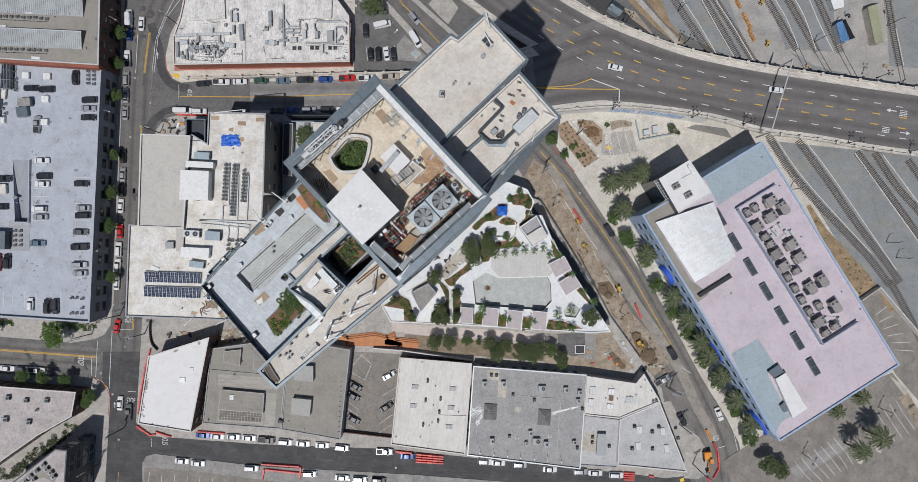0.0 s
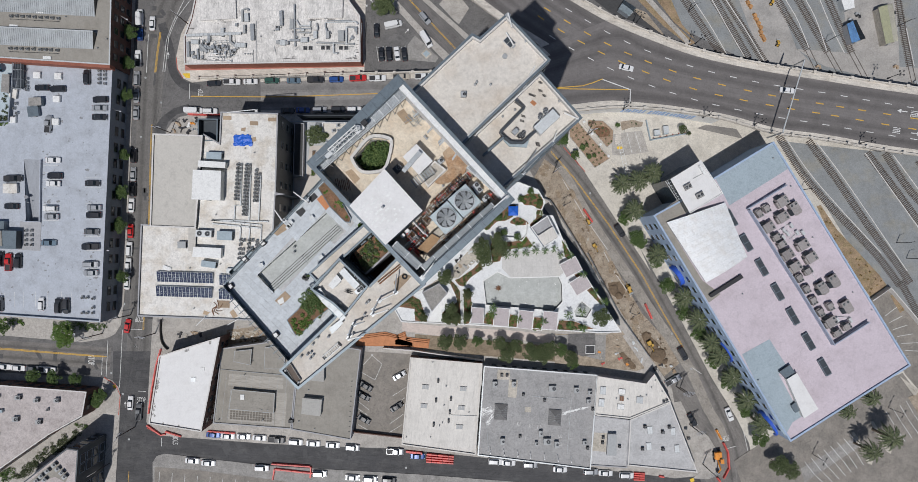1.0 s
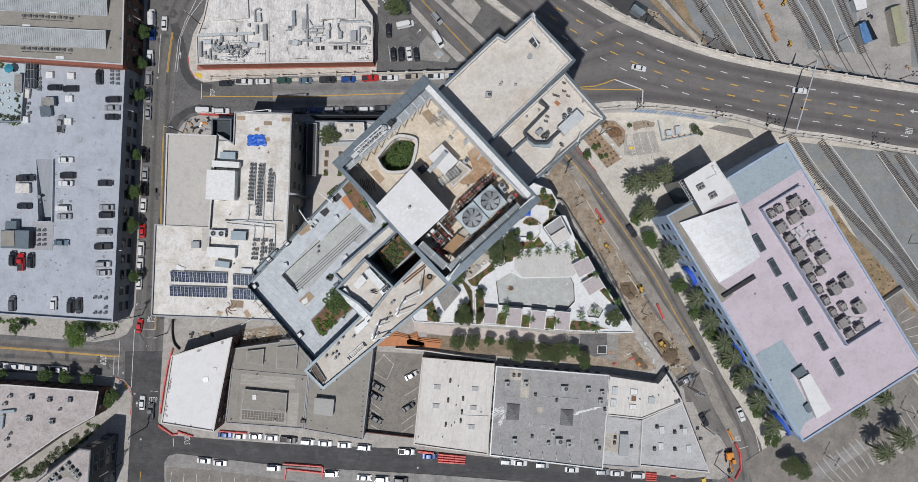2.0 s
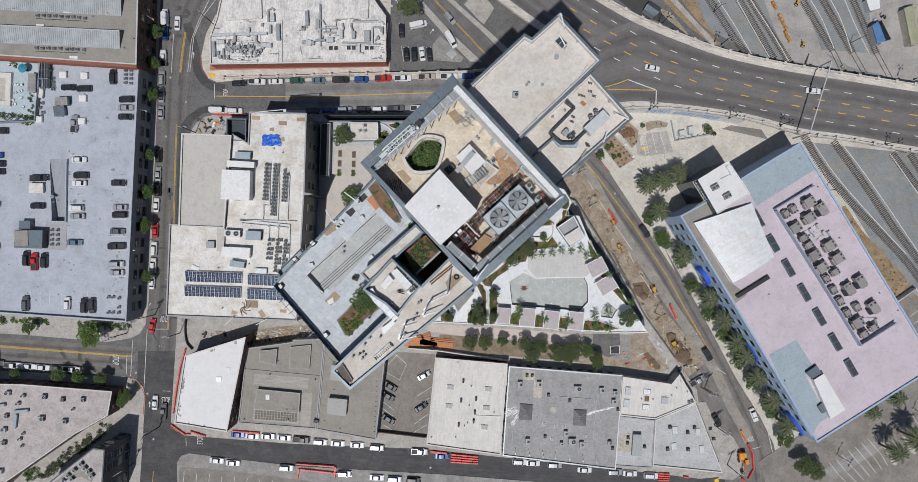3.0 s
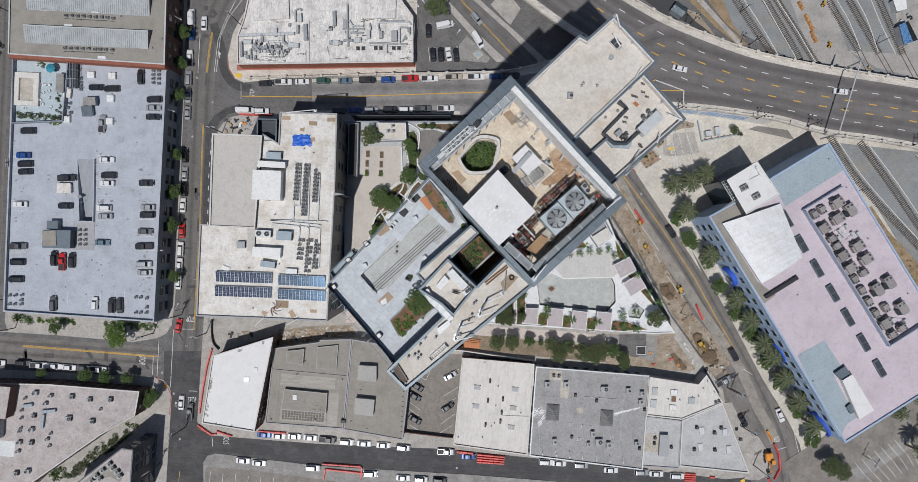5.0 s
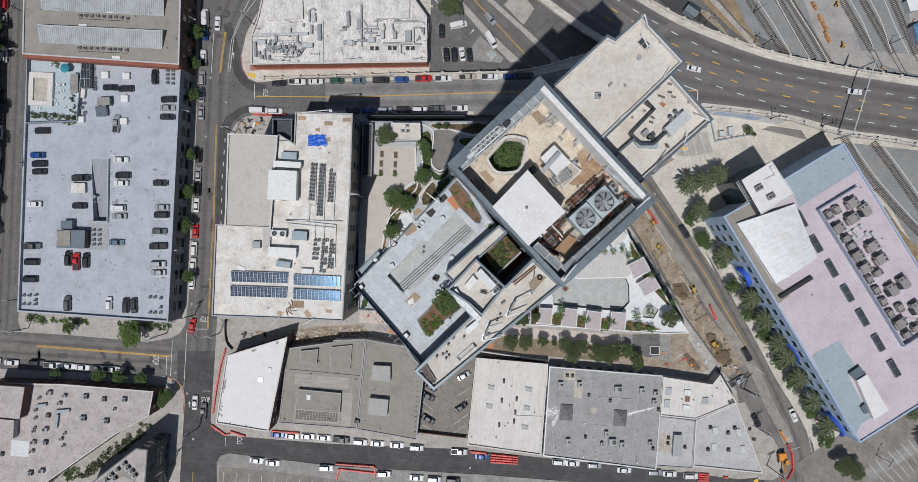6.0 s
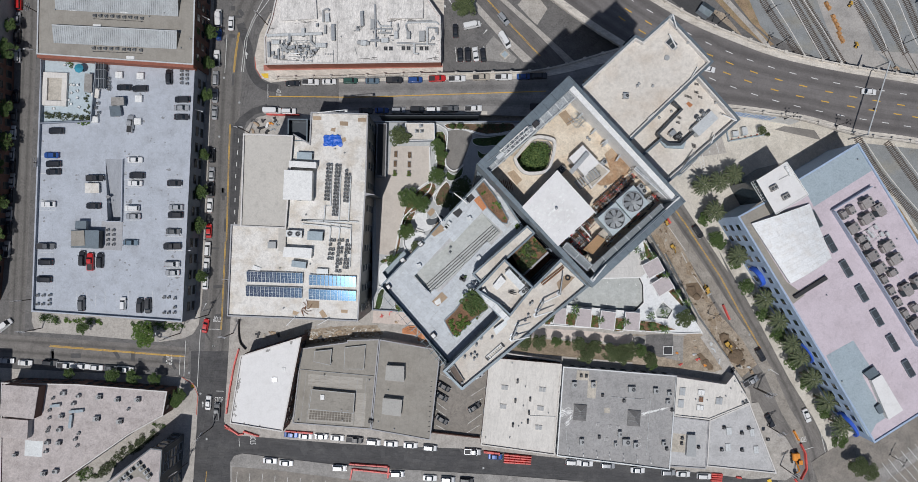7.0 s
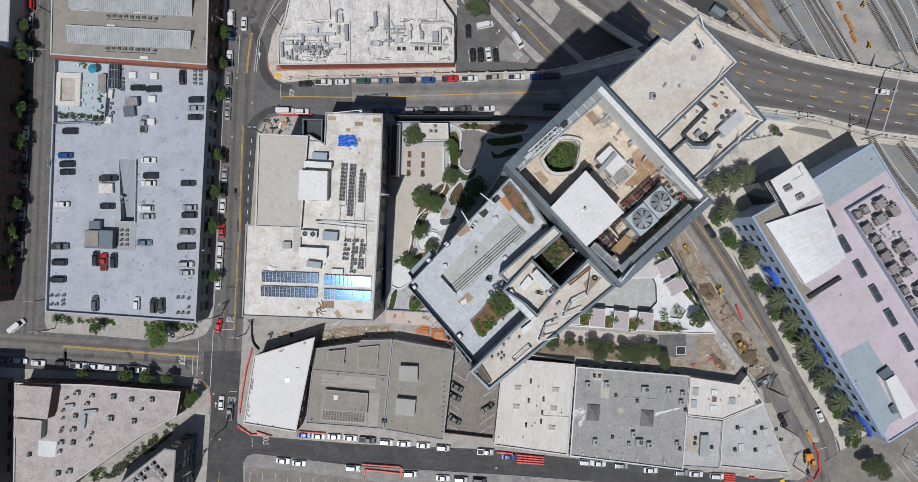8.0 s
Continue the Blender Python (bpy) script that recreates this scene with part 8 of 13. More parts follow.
# glass guard with posts round the terrace
guard = thing("glass_guard", (*(-42.54, -7.24), pz), "glass guard rail with slate posts round the tower terrace", "guard rail")
tp = [(-25.31, 11.18), (-42.44, -7.21), (-31.02, -20.40)]
for i in range(2):
    L = spaced([tp[i], tp[i + 1]], 1.7, 0.2)
    for (p, a), (q, _) in zip(L, L[1:]):
        c = (p + q) / 2
        part("glass_pane", box(bmesh.new(), c.x, c.y, pz + 0.42, (q - p).length - 0.08, 0.03, 1.1, a), GLASS_CLEAR, guard)
        part("post", box(bmesh.new(), p.x, p.y, pz + 0.4, 0.08, 0.12, 1.2, a), SLATE, guard)
# sloping fins along the south-west edge
fins = thing("fin_screen", (*(-34.08, -16.30), 105.5), "row of slate fins along the terrace edge", "fin screen")
f0, f1 = [Vector(p) for p in ((-42.55, -7.24), (-31.27, -20.29))]
d = (f1 - f0).normalized()
n = Vector((d.y, -d.x))
n = n if n.x < 0 else -n
for p, a in spaced([f0, f1], 1.25, 0.3):
    part("fin", box(bmesh.new(), p.x + n.x * 0.75, p.y + n.y * 0.75, 106.2, 0.09, 1.4, 0.5, a), SLATE, fins)
part("inner_rail", band(bmesh.new(), [f0 + n * 0.12, f1 + n * 0.12], 0.12, 106.2, 106.7), SLATE, fins)
part("tie_rod", band(bmesh.new(), [f0 + n * 1.1, f1 + n * 1.1], 0.05, 106.3, 106.36), SLATE_DARK, fins)
balc = [(-42.75, -5.30), (-38.74, -1.17), (-37.63, -2.37), (-41.74, -6.61)]
part("balcony", prism(bmesh.new(), balc, 103.0, 103.4), BLUE_ROOF, tower)
part("balcony_rail", ring(bmesh.new(), ccw(balc), inset(balc, 0.08), 103.4, 104.5), SLATE, tower)
for pts in ([(-35.52, -16.61), (-34.85, -16.34), (-31.26, -21.17), (-31.99, -21.61)],):
    part("balcony", prism(bmesh.new(), pts, 101.0, 101.4), BLUE_ROOF, tower)
    part("balcony_rail", ring(bmesh.new(), ccw(pts), inset(pts, 0.08), 101.4, 102.5), SLATE, tower)


def planter(name, pts, z, h, label):
    ob = thing(name, (*mid_of(pts), z), label, "planter", "terrace planters")
    part("kerb", ring(bmesh.new(), ccw(pts), inset(pts, 0.14), z, z + h), SLATE, ob)
    part("soil", prism(bmesh.new(), inset(pts, 0.13), z, z + h - 0.08), SOIL, ob)
    return ob


PL1 = [(-27.00, 8.77), (-25.65, 10.17), (-23.59, 7.58), (-21.41, 3.79), (-21.63, 3.01), (-22.45, 3.11), (-24.89, 5.53)]
PL2 = [(-32.14, -13.12), (-31.22, -14.84), (-30.67, -15.71), (-29.79, -15.64), (-27.27, -12.97), (-24.84, -11.15), (-27.28, -8.66), (-28.84, -9.31), (-30.36, -11.43)]
planter("curved_planter", PL1, pz, 0.5, "curved slate-edged planter with bare red soil")
planter("planter_bed", PL2, pz, 0.5, "slate-edged planter with shrubs and a small tree")
for pts, m in (([(-27.24, 6.96), (-26.20, 7.84), (-24.73, 6.06), (-25.71, 5.15)], ORANGE_WOOD), ([(-34.63, 1.48), (-33.24, 3.24), (-31.80, 2.14), (-33.82, 0.84)], WOOD), ([(-34.18, -9.98), (-32.49, -8.36), (-31.51, -9.33), (-33.20, -10.79)], WOOD), ([(-30.81, 4.81), (-29.61, 5.62), (-29.02, 4.98), (-29.86, 4.00)], DARK), ([(-28.64, 7.09), (-27.66, 8.07), (-27.01, 7.35), (-27.98, 6.44)], DARK)):
    patch(pts, pz + 0.03, m, "protection board laid on the terrace paving", "board", 0.06)
patch([(-33.77, -9.97), (-32.80, -9.32), (-32.63, -10.29), (-33.44, -10.62)], pz + 0.1, WHITE_PAINT, "white foam board on the plywood", "board", 0.05)
for pts in ([(-36.72, -0.24), (-36.01, 0.24), (-35.42, -0.40), (-36.13, -0.99)], [(-39.63, -3.01), (-38.92, -2.52), (-38.33, -3.17), (-39.05, -3.72)], [(-41.89, -7.40), (-41.31, -6.98), (-40.85, -7.62), (-41.40, -8.14)], [(-34.47, -15.49), (-33.82, -15.01), (-33.27, -15.65), (-33.91, -16.24)], [(-38.01, -1.55), (-37.62, -1.32), (-37.49, -1.58), (-37.88, -1.80)]):
    ob = thing("equipment_crate", (*mid_of(pts), pz), "black equipment crate on the terrace", "crate", "terrace crates")
    part("crate", prism(bmesh.new(), pts, pz + 0.03, pz + 0.7), DARK, ob)
    part("lid", prism(bmesh.new(), inset(pts, 0.12), pz + 0.702, pz + 0.76), WHITE_PAINT, ob)
for x, y, a in [(-31.69, 2.59, 50), (-31.86, 2.27, 50), (-31.37, 3.02, 50), (-27.96, 3.90, 30), (-36.32, -3.98, 20), (-26.39, -2.65, 40)]:
    ob = thing("folding_frame", (x, y, pz), "pale metal frame standing on the terrace", "metal frame", "metal frames")
    bm = bmesh.new()
    for s in (-0.3, 0.3):
        for t in (-0.25, 0.25):
            q = Matrix.Rotation(radians(a), 2) @ Vector((s, t))
            tube(bm, (x + q.x, y + q.y, pz + 0.03), (x + q.x, y + q.y, pz + 0.6), 0.03, 5)
    part("leg", bm, GALV, ob)
    part("top", box(bmesh.new(), x, y, pz + 0.6, 0.7, 0.6, 0.05, a), LIGHT_METAL, ob)
for x, y in [(-31.16, -1.04), (-31.20, -1.88)]:
    vent(x, y, 105.5)
for a, b in ([(-30.53, 8.00), (-28.44, 6.41)], [(-33.62, 5.11), (-32.53, 3.39)]):
    boom(b, a, 108.6, 109.0, pz + 0.4, "white davit arm leaning over the terrace edge")

# roof fittings of the south wing
wz = 110.7
for pts, m, h in (([(-24.34, -7.05), (-22.95, -5.33), (-22.16, -6.26), (-23.56, -7.67)], WHITE_PAINT, 0.7), ([(-22.46, -5.00), (-21.69, -4.22), (-19.20, -6.86), (-19.97, -7.63)], LIGHT_METAL, 1.3)):
    mech_box(pts, wz, wz + h + 0.2, LIGHT_METAL, m, "pale plant box on the wing roof", "plant box")
for x, y in [(-19.51, -7.97), (-19.11, -7.65), (-19.98, -5.95)]:
    ac(x, y, wz, 1.1, 0.8, 0.9, AX, 1, GALV)
duct(wz, [(-25.97, -7.68), (-24.96, -9.39), (-23.72, -10.48), (-21.78, -12.44)], 0.95, 0.6, LIGHT_METAL, "pale curved duct along the wing's edge")
mech_box([(-24.17, -13.91), (-22.31, -12.44), (-21.90, -13.06), (-23.70, -14.84)], wz, wz + 0.9, GALV, LIGHT_METAL, "low sheet-metal roof box", "roof box")
ladder = thing("cable_ladder", (*(-24.01, -17.80), wz), "white cable ladder and tray lying on the wing roof", "cable ladder")
(ax, ay), (bx, by) = (-25.09, -18.74), (-22.61, -16.55)
d = Vector((bx - ax, by - ay)).normalized()
n = Vector((-d.y, d.x))
for s in (-0.35, 0.35):
    part("rail", band(bmesh.new(), [(ax + n.x * s, ay + n.y * s), (bx + n.x * s, by + n.y * s)], 0.12, wz + 0.25, wz + 0.45), WHITE_PAINT, ladder)
L = (Vector((bx, by)) - Vector((ax, ay))).length
for k in range(9):
    c = Vector((ax, ay)) + d * (L * (k + 0.5) / 9)
    part("rung", box(bmesh.new(), c.x, c.y, wz + 0.3, 0.06, 0.7, 0.06, math.degrees(math.atan2(d.y, d.x))), WHITE_PAINT, ladder)
part("foot", box(box(bmesh.new(), ax, ay, wz, 0.3, 0.8, 0.25, 43), bx, by, wz, 0.3, 0.8, 0.25, 43), DARK, ladder)
for a, b in ([(-17.31, -11.73), (-14.63, -10.80)], [(-21.15, -15.60), (-18.44, -14.94)], [(-17.10, -10.99), (-16.24, -9.45)], [(-16.24, -9.54), (-13.62, -8.30)], [(-13.62, -8.20), (-13.31, -5.27)], [(-21.02, -15.03), (-20.40, -13.32)], [(-20.25, -13.32), (-18.39, -12.70)]):
    boom(a, b, 112.2, 112.6, wz if a[1] > -30 else wz, "davit boom on the wing roof", WHITE_PAINT if (b[0] - a[0]) > 2.4 and a[1] < -8 else GALV)
trough = [(-31.04, -20.36), (-30.42, -19.73), (-28.85, -22.22), (-29.47, -22.85)]
ob = thing("roof_trough", (*mid_of(trough), wz), "brown grated trough at the wing's tip", "roof trough")
part("frame", ring(bmesh.new(), inset(trough, -0.1), ccw(trough), wz, wz + 0.5), CONCRETE_GREY, ob)
part("grate", prism(bmesh.new(), trough, wz + 0.05, wz + 0.35), surface("brown_grate", (0.13, 0.1, 0.08), 0.8, 0.2, 0.5, 0.1), ob)
for x, y in [(-31.20, -20.67), (-29.07, -22.54), (-26.84, -16.54), (-27.14, -17.85), (-26.77, -18.32), (-27.20, -18.78), (-18.27, -9.95), (-17.93, -9.67), (-18.57, -11.73), (-20.44, -14.86), (-19.04, -12.52), (-26.06, -15.50), (-24.34, -15.34), (-27.71, -18.16), (-28.70, -18.48), (-22.48, -10.03)]:
    vent(x, y, wz)
for l in ([(-16.50, -6.58), (-12.98, -3.76)], [(-16.25, -6.89), (-12.82, -4.07)]):
    pipe_run(wz, l, 0.12, RUST)
hose = Vector((-12.19, -5.69))
bm = bmesh.new()
for r in (0.25, 0.33, 0.41):
    for k in range(16):
        a, b = 2 * math.pi * k / 16, 2 * math.pi * (k + 1) / 16
        tube(bm, (hose.x + r * math.cos(a), hose.y + r * math.sin(a), wz + 0.12), (hose.x + r * math.cos(b), hose.y + r * math.sin(b), wz + 0.12), 0.05, 5)
solo("hose_coil", bm, DARK, "coil of black hose on a plywood sheet", "hose")
bm = bmesh.new()
for k in range(6):
    c = Vector((-21.30, -8.09)) + Vector((0.18 * (k % 3), 0.3 * (k // 3)))
    tube(bm, (c.x - 0.5, c.y, wz + 0.3), (c.x + 0.5, c.y - 0.3, wz + 0.5), 0.04, 5)
    tube(bm, (c.x, c.y, wz), (c.x, c.y, wz + 0.5), 0.04, 5)
solo("trestle", bm, DARK, "dark steel trestles standing on the wing roof", "trestle")

# ---- planting ----
def leaf_material(name, a, b, rough=0.7):
    """Leaves that differ from one to the next between two greens."""
    m = bpy.data.materials.new(name)
    m.use_nodes = True
    nt = m.node_tree
    bs = nt.nodes["Principled BSDF"]
    bs.inputs["Roughness"].default_value = rough
    bs.inputs["Specular IOR Level"].default_value = 0.2
    g, mx = nt.nodes.new("ShaderNodeNewGeometry"), nt.nodes.new("ShaderNodeMix")
    mx.data_type = "RGBA"
    mx.inputs[6].default_value, mx.inputs[7].default_value = (*a, 1), (*b, 1)
    nt.links.new(g.outputs["Random Per Island"], mx.inputs[0])
    nt.links.new(mx.outputs[2], bs.inputs["Base Color"])
    return m


LEAF = leaf_material("street_tree_leaf", (0.035, 0.075, 0.024), (0.15, 0.205, 0.07))
LEAF_DARK = leaf_material("dark_tree_leaf", (0.04, 0.06, 0.024), (0.155, 0.185, 0.085))
LEAF_BRIGHT = leaf_material("bright_leaf", (0.06, 0.13, 0.025), (0.16, 0.22, 0.06))
LEAF_GREY = leaf_material("grey_green_leaf", (0.05, 0.07, 0.035), (0.13, 0.145, 0.08))
FROND_GREEN = leaf_material("young_palm_frond", (0.035, 0.075, 0.02), (0.12, 0.19, 0.055))
FROND = leaf_material("palm_frond", (0.03, 0.05, 0.024), (0.17, 0.185, 0.1))
BARK = surface("bark", (0.16, 0.12, 0.085), 0.9, 0.25, 0.8, 0.1, 0.5, local=True)
PALM_BARK = surface("palm_bark", (0.2, 0.155, 0.11), 0.9, 0.25, 0.5, 0.08, 0.6, local=True)


def leaves(bm, rng, c, r, n, size, flat=0.6):
    """n small leaf cards in a lump round c."""
    for _ in range(n):
        d = Vector((rng.gauss(0, 1), rng.gauss(0, 1), rng.gauss(0, 1) * flat)).normalized() * r * rng.uniform(0.35, 1.0) ** 0.6
        p = c + Vector((d.x, d.y, d.z * flat))
        s = size * rng.uniform(0.6, 1.3)
        e = Euler((rng.uniform(-0.9, 0.9), rng.uniform(-0.9, 0.9), rng.uniform(0, 6.28))).to_matrix()
        quad(bm, [p + e @ Vector(q) * s for q in ((-0.5, -0.28, 0), (0.1, -0.4, 0.06), (0.55, 0.1, 0), (-0.1, 0.42, 0.06))])


def tree_build(seed, r, h, leaf, name="street_tree", label="leafy street tree with an uneven green crown", dense=1.0):
    def build():
        rng = random.Random(seed)
        ob = thing(name, (0, 0, 0), label, "tree", "trees")
        trunk = bmesh.new()
        tube(trunk, (0, 0, 0), (0.1, 0.05, h * 0.45), 0.05 * h * 0.4, 8, 0, 0.03 * h * 0.4)
        lumps = []
        for k in range(24):
            a = k * 2.4 + rng.uniform(-0.5, 0.5)
            q = r * (0.1 + 0.78 * (k / 23) ** 0.6) * rng.uniform(0.78, 1.15)
            c = Vector((q * math.cos(a), q * math.sin(a), h * (0.88 - 0.26 * (q / r) ** 2) + rng.uniform(-0.45, 0.35)))
            lumps.append((c, q / r))
            if k % 2 == 0:
                tube(trunk, (0.1, 0.05, h * 0.42), tuple(c - Vector((0, 0, 0.2))), 0.012 * h, 6, 0, 0.015)
        part("trunk", trunk, BARK, ob)
        bm = bmesh.new()
        for c, far in lumps:
            size = r * rng.uniform(0.2, 0.42) * (1.15 - 0.4 * far)
            leaves(bm, rng, c, size, int(1500 * dense * (size / r) ** 1.4 * rng.uniform(0.55, 1.1)), 0.14 + 0.025 * r)
        part("crown", bm, leaf, ob)
        return ob
    return build


def tree(x, y, z, r, h=None, kind=0, seed=None):
    seed = int(abs(x * 7 + y * 3)) % 3 if seed is None else seed
    h = h or 1.6 + 1.55 * r
    base_r = 3.0
    leaf = (LEAF, LEAF_DARK, LEAF_BRIGHT)[kind]
    s = r / base_r
    o = placed(("tree", kind, seed), tree_build(11 + seed + 7 * kind, base_r, 6.5, leaf), pose(0, 0, 0))
    o.matrix_basis = pose(x, y, z, 0, 0, (x * 37 + y * 11) % 360) @ Matrix.Diagonal((s, s, h / 6.5, 1))
    return o


def palm_build(seed, r, h, fronds, name, label, trunk_r):
    def build():
        rng = random.Random(seed)
        ob = thing(name, (0, 0, 0), label, "palm", "palms")
        tr = bmesh.new()
        for k in range(10):
            tube(tr, (0, 0, h * k / 10), (0, 0, h * (k + 1) / 10 + 0.02), trunk_r * (1.12 - 0.02 * k), 10, 0, trunk_r * (0.95 - 0.02 * k))
        part("trunk", tr, PALM_BARK, ob)
        for k in range(fronds):
            bm = bmesh.new()
            a = k * 2.39996 + rng.uniform(-0.12, 0.12)
            lift = 1.0 - 1.35 * (k / fronds)
            L = r * rng.uniform(0.88, 1.12)
            pts = []
            for q in range(8):
                t = q / 7
                out = L * (t - 0.12 * t * t)
                z = h + 0.1 + L * (0.5 * lift * t - (0.35 + 0.25 * (1 - lift * 0.4)) * t * t)
                pts.append(Vector((out * math.cos(a), out * math.sin(a), z)))
            side = Vector((-math.sin(a), math.cos(a), 0))
            for p, q in zip(pts, pts[1:]):
                quad(bm, [p - side * 0.012 * r, p + side * 0.012 * r, q + side * 0.008 * r, q - side * 0.008 * r])
            for q in range(22):
                t = 0.14 + 0.86 * q / 22
                i = min(6, int(t * 7))
                c = pts[i].lerp(pts[i + 1], t * 7 - i)
                d = (pts[i + 1] - pts[i]).normalized()
                ll = r * 0.17 * (1.15 - 1.1 * abs(t - 0.5)) * rng.uniform(0.8, 1.15)
                for s in (-1, 1):
                    tip = c + (side * s * 0.62 + d * 0.8) * ll + Vector((0, 0, 0.22 * ll + 0.05 * rng.uniform(-1, 1)))
                    quad(bm, [c - d * 0.02 * r, c + d * 0.02 * r, tip + d * 0.008 * r, tip - d * 0.008 * r])
            part("frond", bm, FROND if r > 2 else FROND_GREEN, ob)
        return ob
    return build


def date_palm(x, y, h=8.0, r=4.0, z=K):
    s = r / 4.0
    o = placed(("date_palm", int(abs(x)) % 2), palm_build(3 + int(abs(x)) % 2, 4.0, 8.0, 36, "date_palm", "tall date palm with a broad feathery crown", 0.38), pose(0, 0, 0))
    o.matrix_basis = pose(x, y, z, 0, 0, (x * 53) % 360) @ Matrix.Diagonal((s, s, h / 8.0, 1))
    return o


def small_palm(x, y, z, r=1.5, h=3.6):
    s = r / 1.5
    o = placed("small_palm", palm_build(9, 1.5, 3.6, 10, "small_palm", "slender young palm beside the pool", 0.13), pose(0, 0, 0))
    o.matrix_basis = pose(x, y, z, 0, 0, (x * 71) % 360) @ Matrix.Diagonal((s, s, h / 3.6, 1))
    return o


def shrubs(pts, z, density, size, mat, label, seed=1, name="shrubs", lump=0.5):
    """Low planting that fills an outline with leafy lumps."""
    rng = random.Random(seed)
    bm = bmesh.new()
    xs, ys = [p[0] for p in pts], [p[1] for p in pts]
    area = (max(xs) - min(xs)) * (max(ys) - min(ys))
    for _ in range(int(area * density)):
        x, y = rng.uniform(min(xs), max(xs)), rng.uniform(min(ys), max(ys))
        if inside(pts, x, y):
            s = size * rng.uniform(0.5, 1.3)
            leaves(bm, rng, Vector((x, y, z + s * 0.5)), s, 36, 0.16 + 0.2 * s, 0.8)
    return solo(name, bm, mat, label, "shrubs", "", "stuff")


def bed(pts, z, label, h=0.25, kerb=None, soil=None, green=None, density=0.5, size=0.5, seed=1, round_off=False):
    ob = thing("planting_bed", (*mid_of(pts), z), label, "planting bed", "planting beds")
    pts = ccw(curved(pts) if round_off else pts)
    part("kerb", ring(bmesh.new(), pts, inset(pts, 0.16), z, z + h), kerb or WHITE_PAINT, ob)
    part("soil", prism(bmesh.new(), inset(pts, 0.15), z, z + h - 0.06), soil or SOIL, ob)
    if green:
        shrubs(inset(pts, 0.3), z + h - 0.1, density, size, green, "low green shrubs in a kerbed bed", seed)
    return ob


# plants on the tower
shrubs(inset(HOLE, 0.35), 107.6, 6.0, 0.85, LEAF, "dense green foliage filling the light well", 3)
shrubs(inset(SHELF, 0.3), 107.2, 1.2, 0.5, LEAF_GREY, "grey-green shrubs on the shaft shelf", 4)
shrubs(inset(SHELF, 0.25), 107.2, 2.6, 0.42, LEAF_DARK, "dark low planting on the shaft shelf", 24)
shrubs(inset(SHELF, 0.3), 107.2, 1.1, 0.4, LEAF_BRIGHT, "yellow-green shrubs on the shaft shelf", 14)
shrubs(inset(PL1, 0.2), 107.1, 1.3, 0.24, LEAF_BRIGHT, "small green plants in the curved planter", 5)
shrubs([(-31.65, -13.38), (-30.67, -15.48), (-29.70, -15.48), (-27.59, -13.20), (-28.89, -12.07)], 107.1, 3.2, 0.4, LEAF_BRIGHT, "yellow-green shrubs in the terrace planter", 6)
shrubs([(-27.75, -13.37), (-25.65, -12.06), (-25.81, -11.41), (-27.60, -12.07)], 107.1, 1.6, 0.35, LEAF, "green shrubs by the terrace tree", 7)
tree(*(-27.07, -9.86), 107.0, 2.3, 4.2, 0, 1)
shrubs([(-28.91, -6.07), (-27.13, -4.28), (-26.64, -4.60), (-28.42, -6.55)], 106.75, 1.6, 0.3, LEAF, "potted green plants along the terrace edge", 8)
shrubs([(-20.34, 3.70), (-19.20, 3.38), (-19.52, 2.24), (-20.82, 1.75)], 106.75, 2.2, 0.35, LEAF_BRIGHT, "green plants beside the lift core", 9)
for x, y in [(-29.30, -6.13), (-28.84, -6.32), (-29.07, -5.90)]:
    bm = bmesh.new()
    tube(bm, (x, y, 106.73), (x, y, 107.2), 0.25, 12, 0, 0.32)
    solo("plant_pot", bm, DARK, "round dark plant pot on the terrace", "plant pot", "plant pots")

# ---- pool podium ----
PODE = [(-27.1, -16.5), (-10.1, 2.3), (8.6, 17.7), (15.8, 18.8), (21.8, 16.5), (24.1, 12.6), (22.4, 8.5), (26.6, 8.1), (30.0, -0.0), (48.5, -29.1), (41.4, -29.3), (-3.7, -26.6), (-21.9, -25.9)]
DZ = 9.2
MPOOL = [(4.4, -12.9), (8.9, -10.1), (12.8, -12.0), (28.5, -11.6), (29.5, -13.8), (29.7, -19.4), (27.0, -22.3), (5.3, -20.4)]
SPA = [(33.6, -22.4), (35.9, -19.3), (39.0, -21.9), (37.4, -24.6), (34.0, -24.2)]
pod = thing("pool_podium", (*mid_of(PODE), 0), "podium with a white pool deck over the street level", "podium", "", "structure")
part("wall", prism(bmesh.new(), inset(PODE, 0.02), 0, 7.5, top=False), STUCCO_BLUE, pod)
part("deck", plate(bmesh.new(), PODE, [MPOOL, SPA], 7.5, DZ), POOL_DECK, pod)
part("edge", ring(bmesh.new(), inset(PODE, -0.12), inset(PODE, 0.2), 8.2, DZ + 0.5), WHITE_PAINT, pod)
for pts, d, lab in ((MPOOL, 1.3, "large empty grey pool basin with a dark tile line"), (SPA, 0.8, "small empty spa basin")):
    ob = thing("pool", (*mid_of(pts), DZ - d), lab, "pool", "pools")
    part("basin_floor", prism(bmesh.new(), inset(pts, -0.1), DZ - d - 0.2, DZ - d), POOL, ob)
    part("basin_wall", ring(bmesh.new(), inset(pts, -0.1), inset(pts, 0.02), DZ - d, DZ + 0.02), DARK, ob)
    part("coping", ring(bmesh.new(), inset(pts, -0.35), inset(pts, 0.0), DZ + 0.004, DZ + 0.06), WHITE_PAINT, ob)
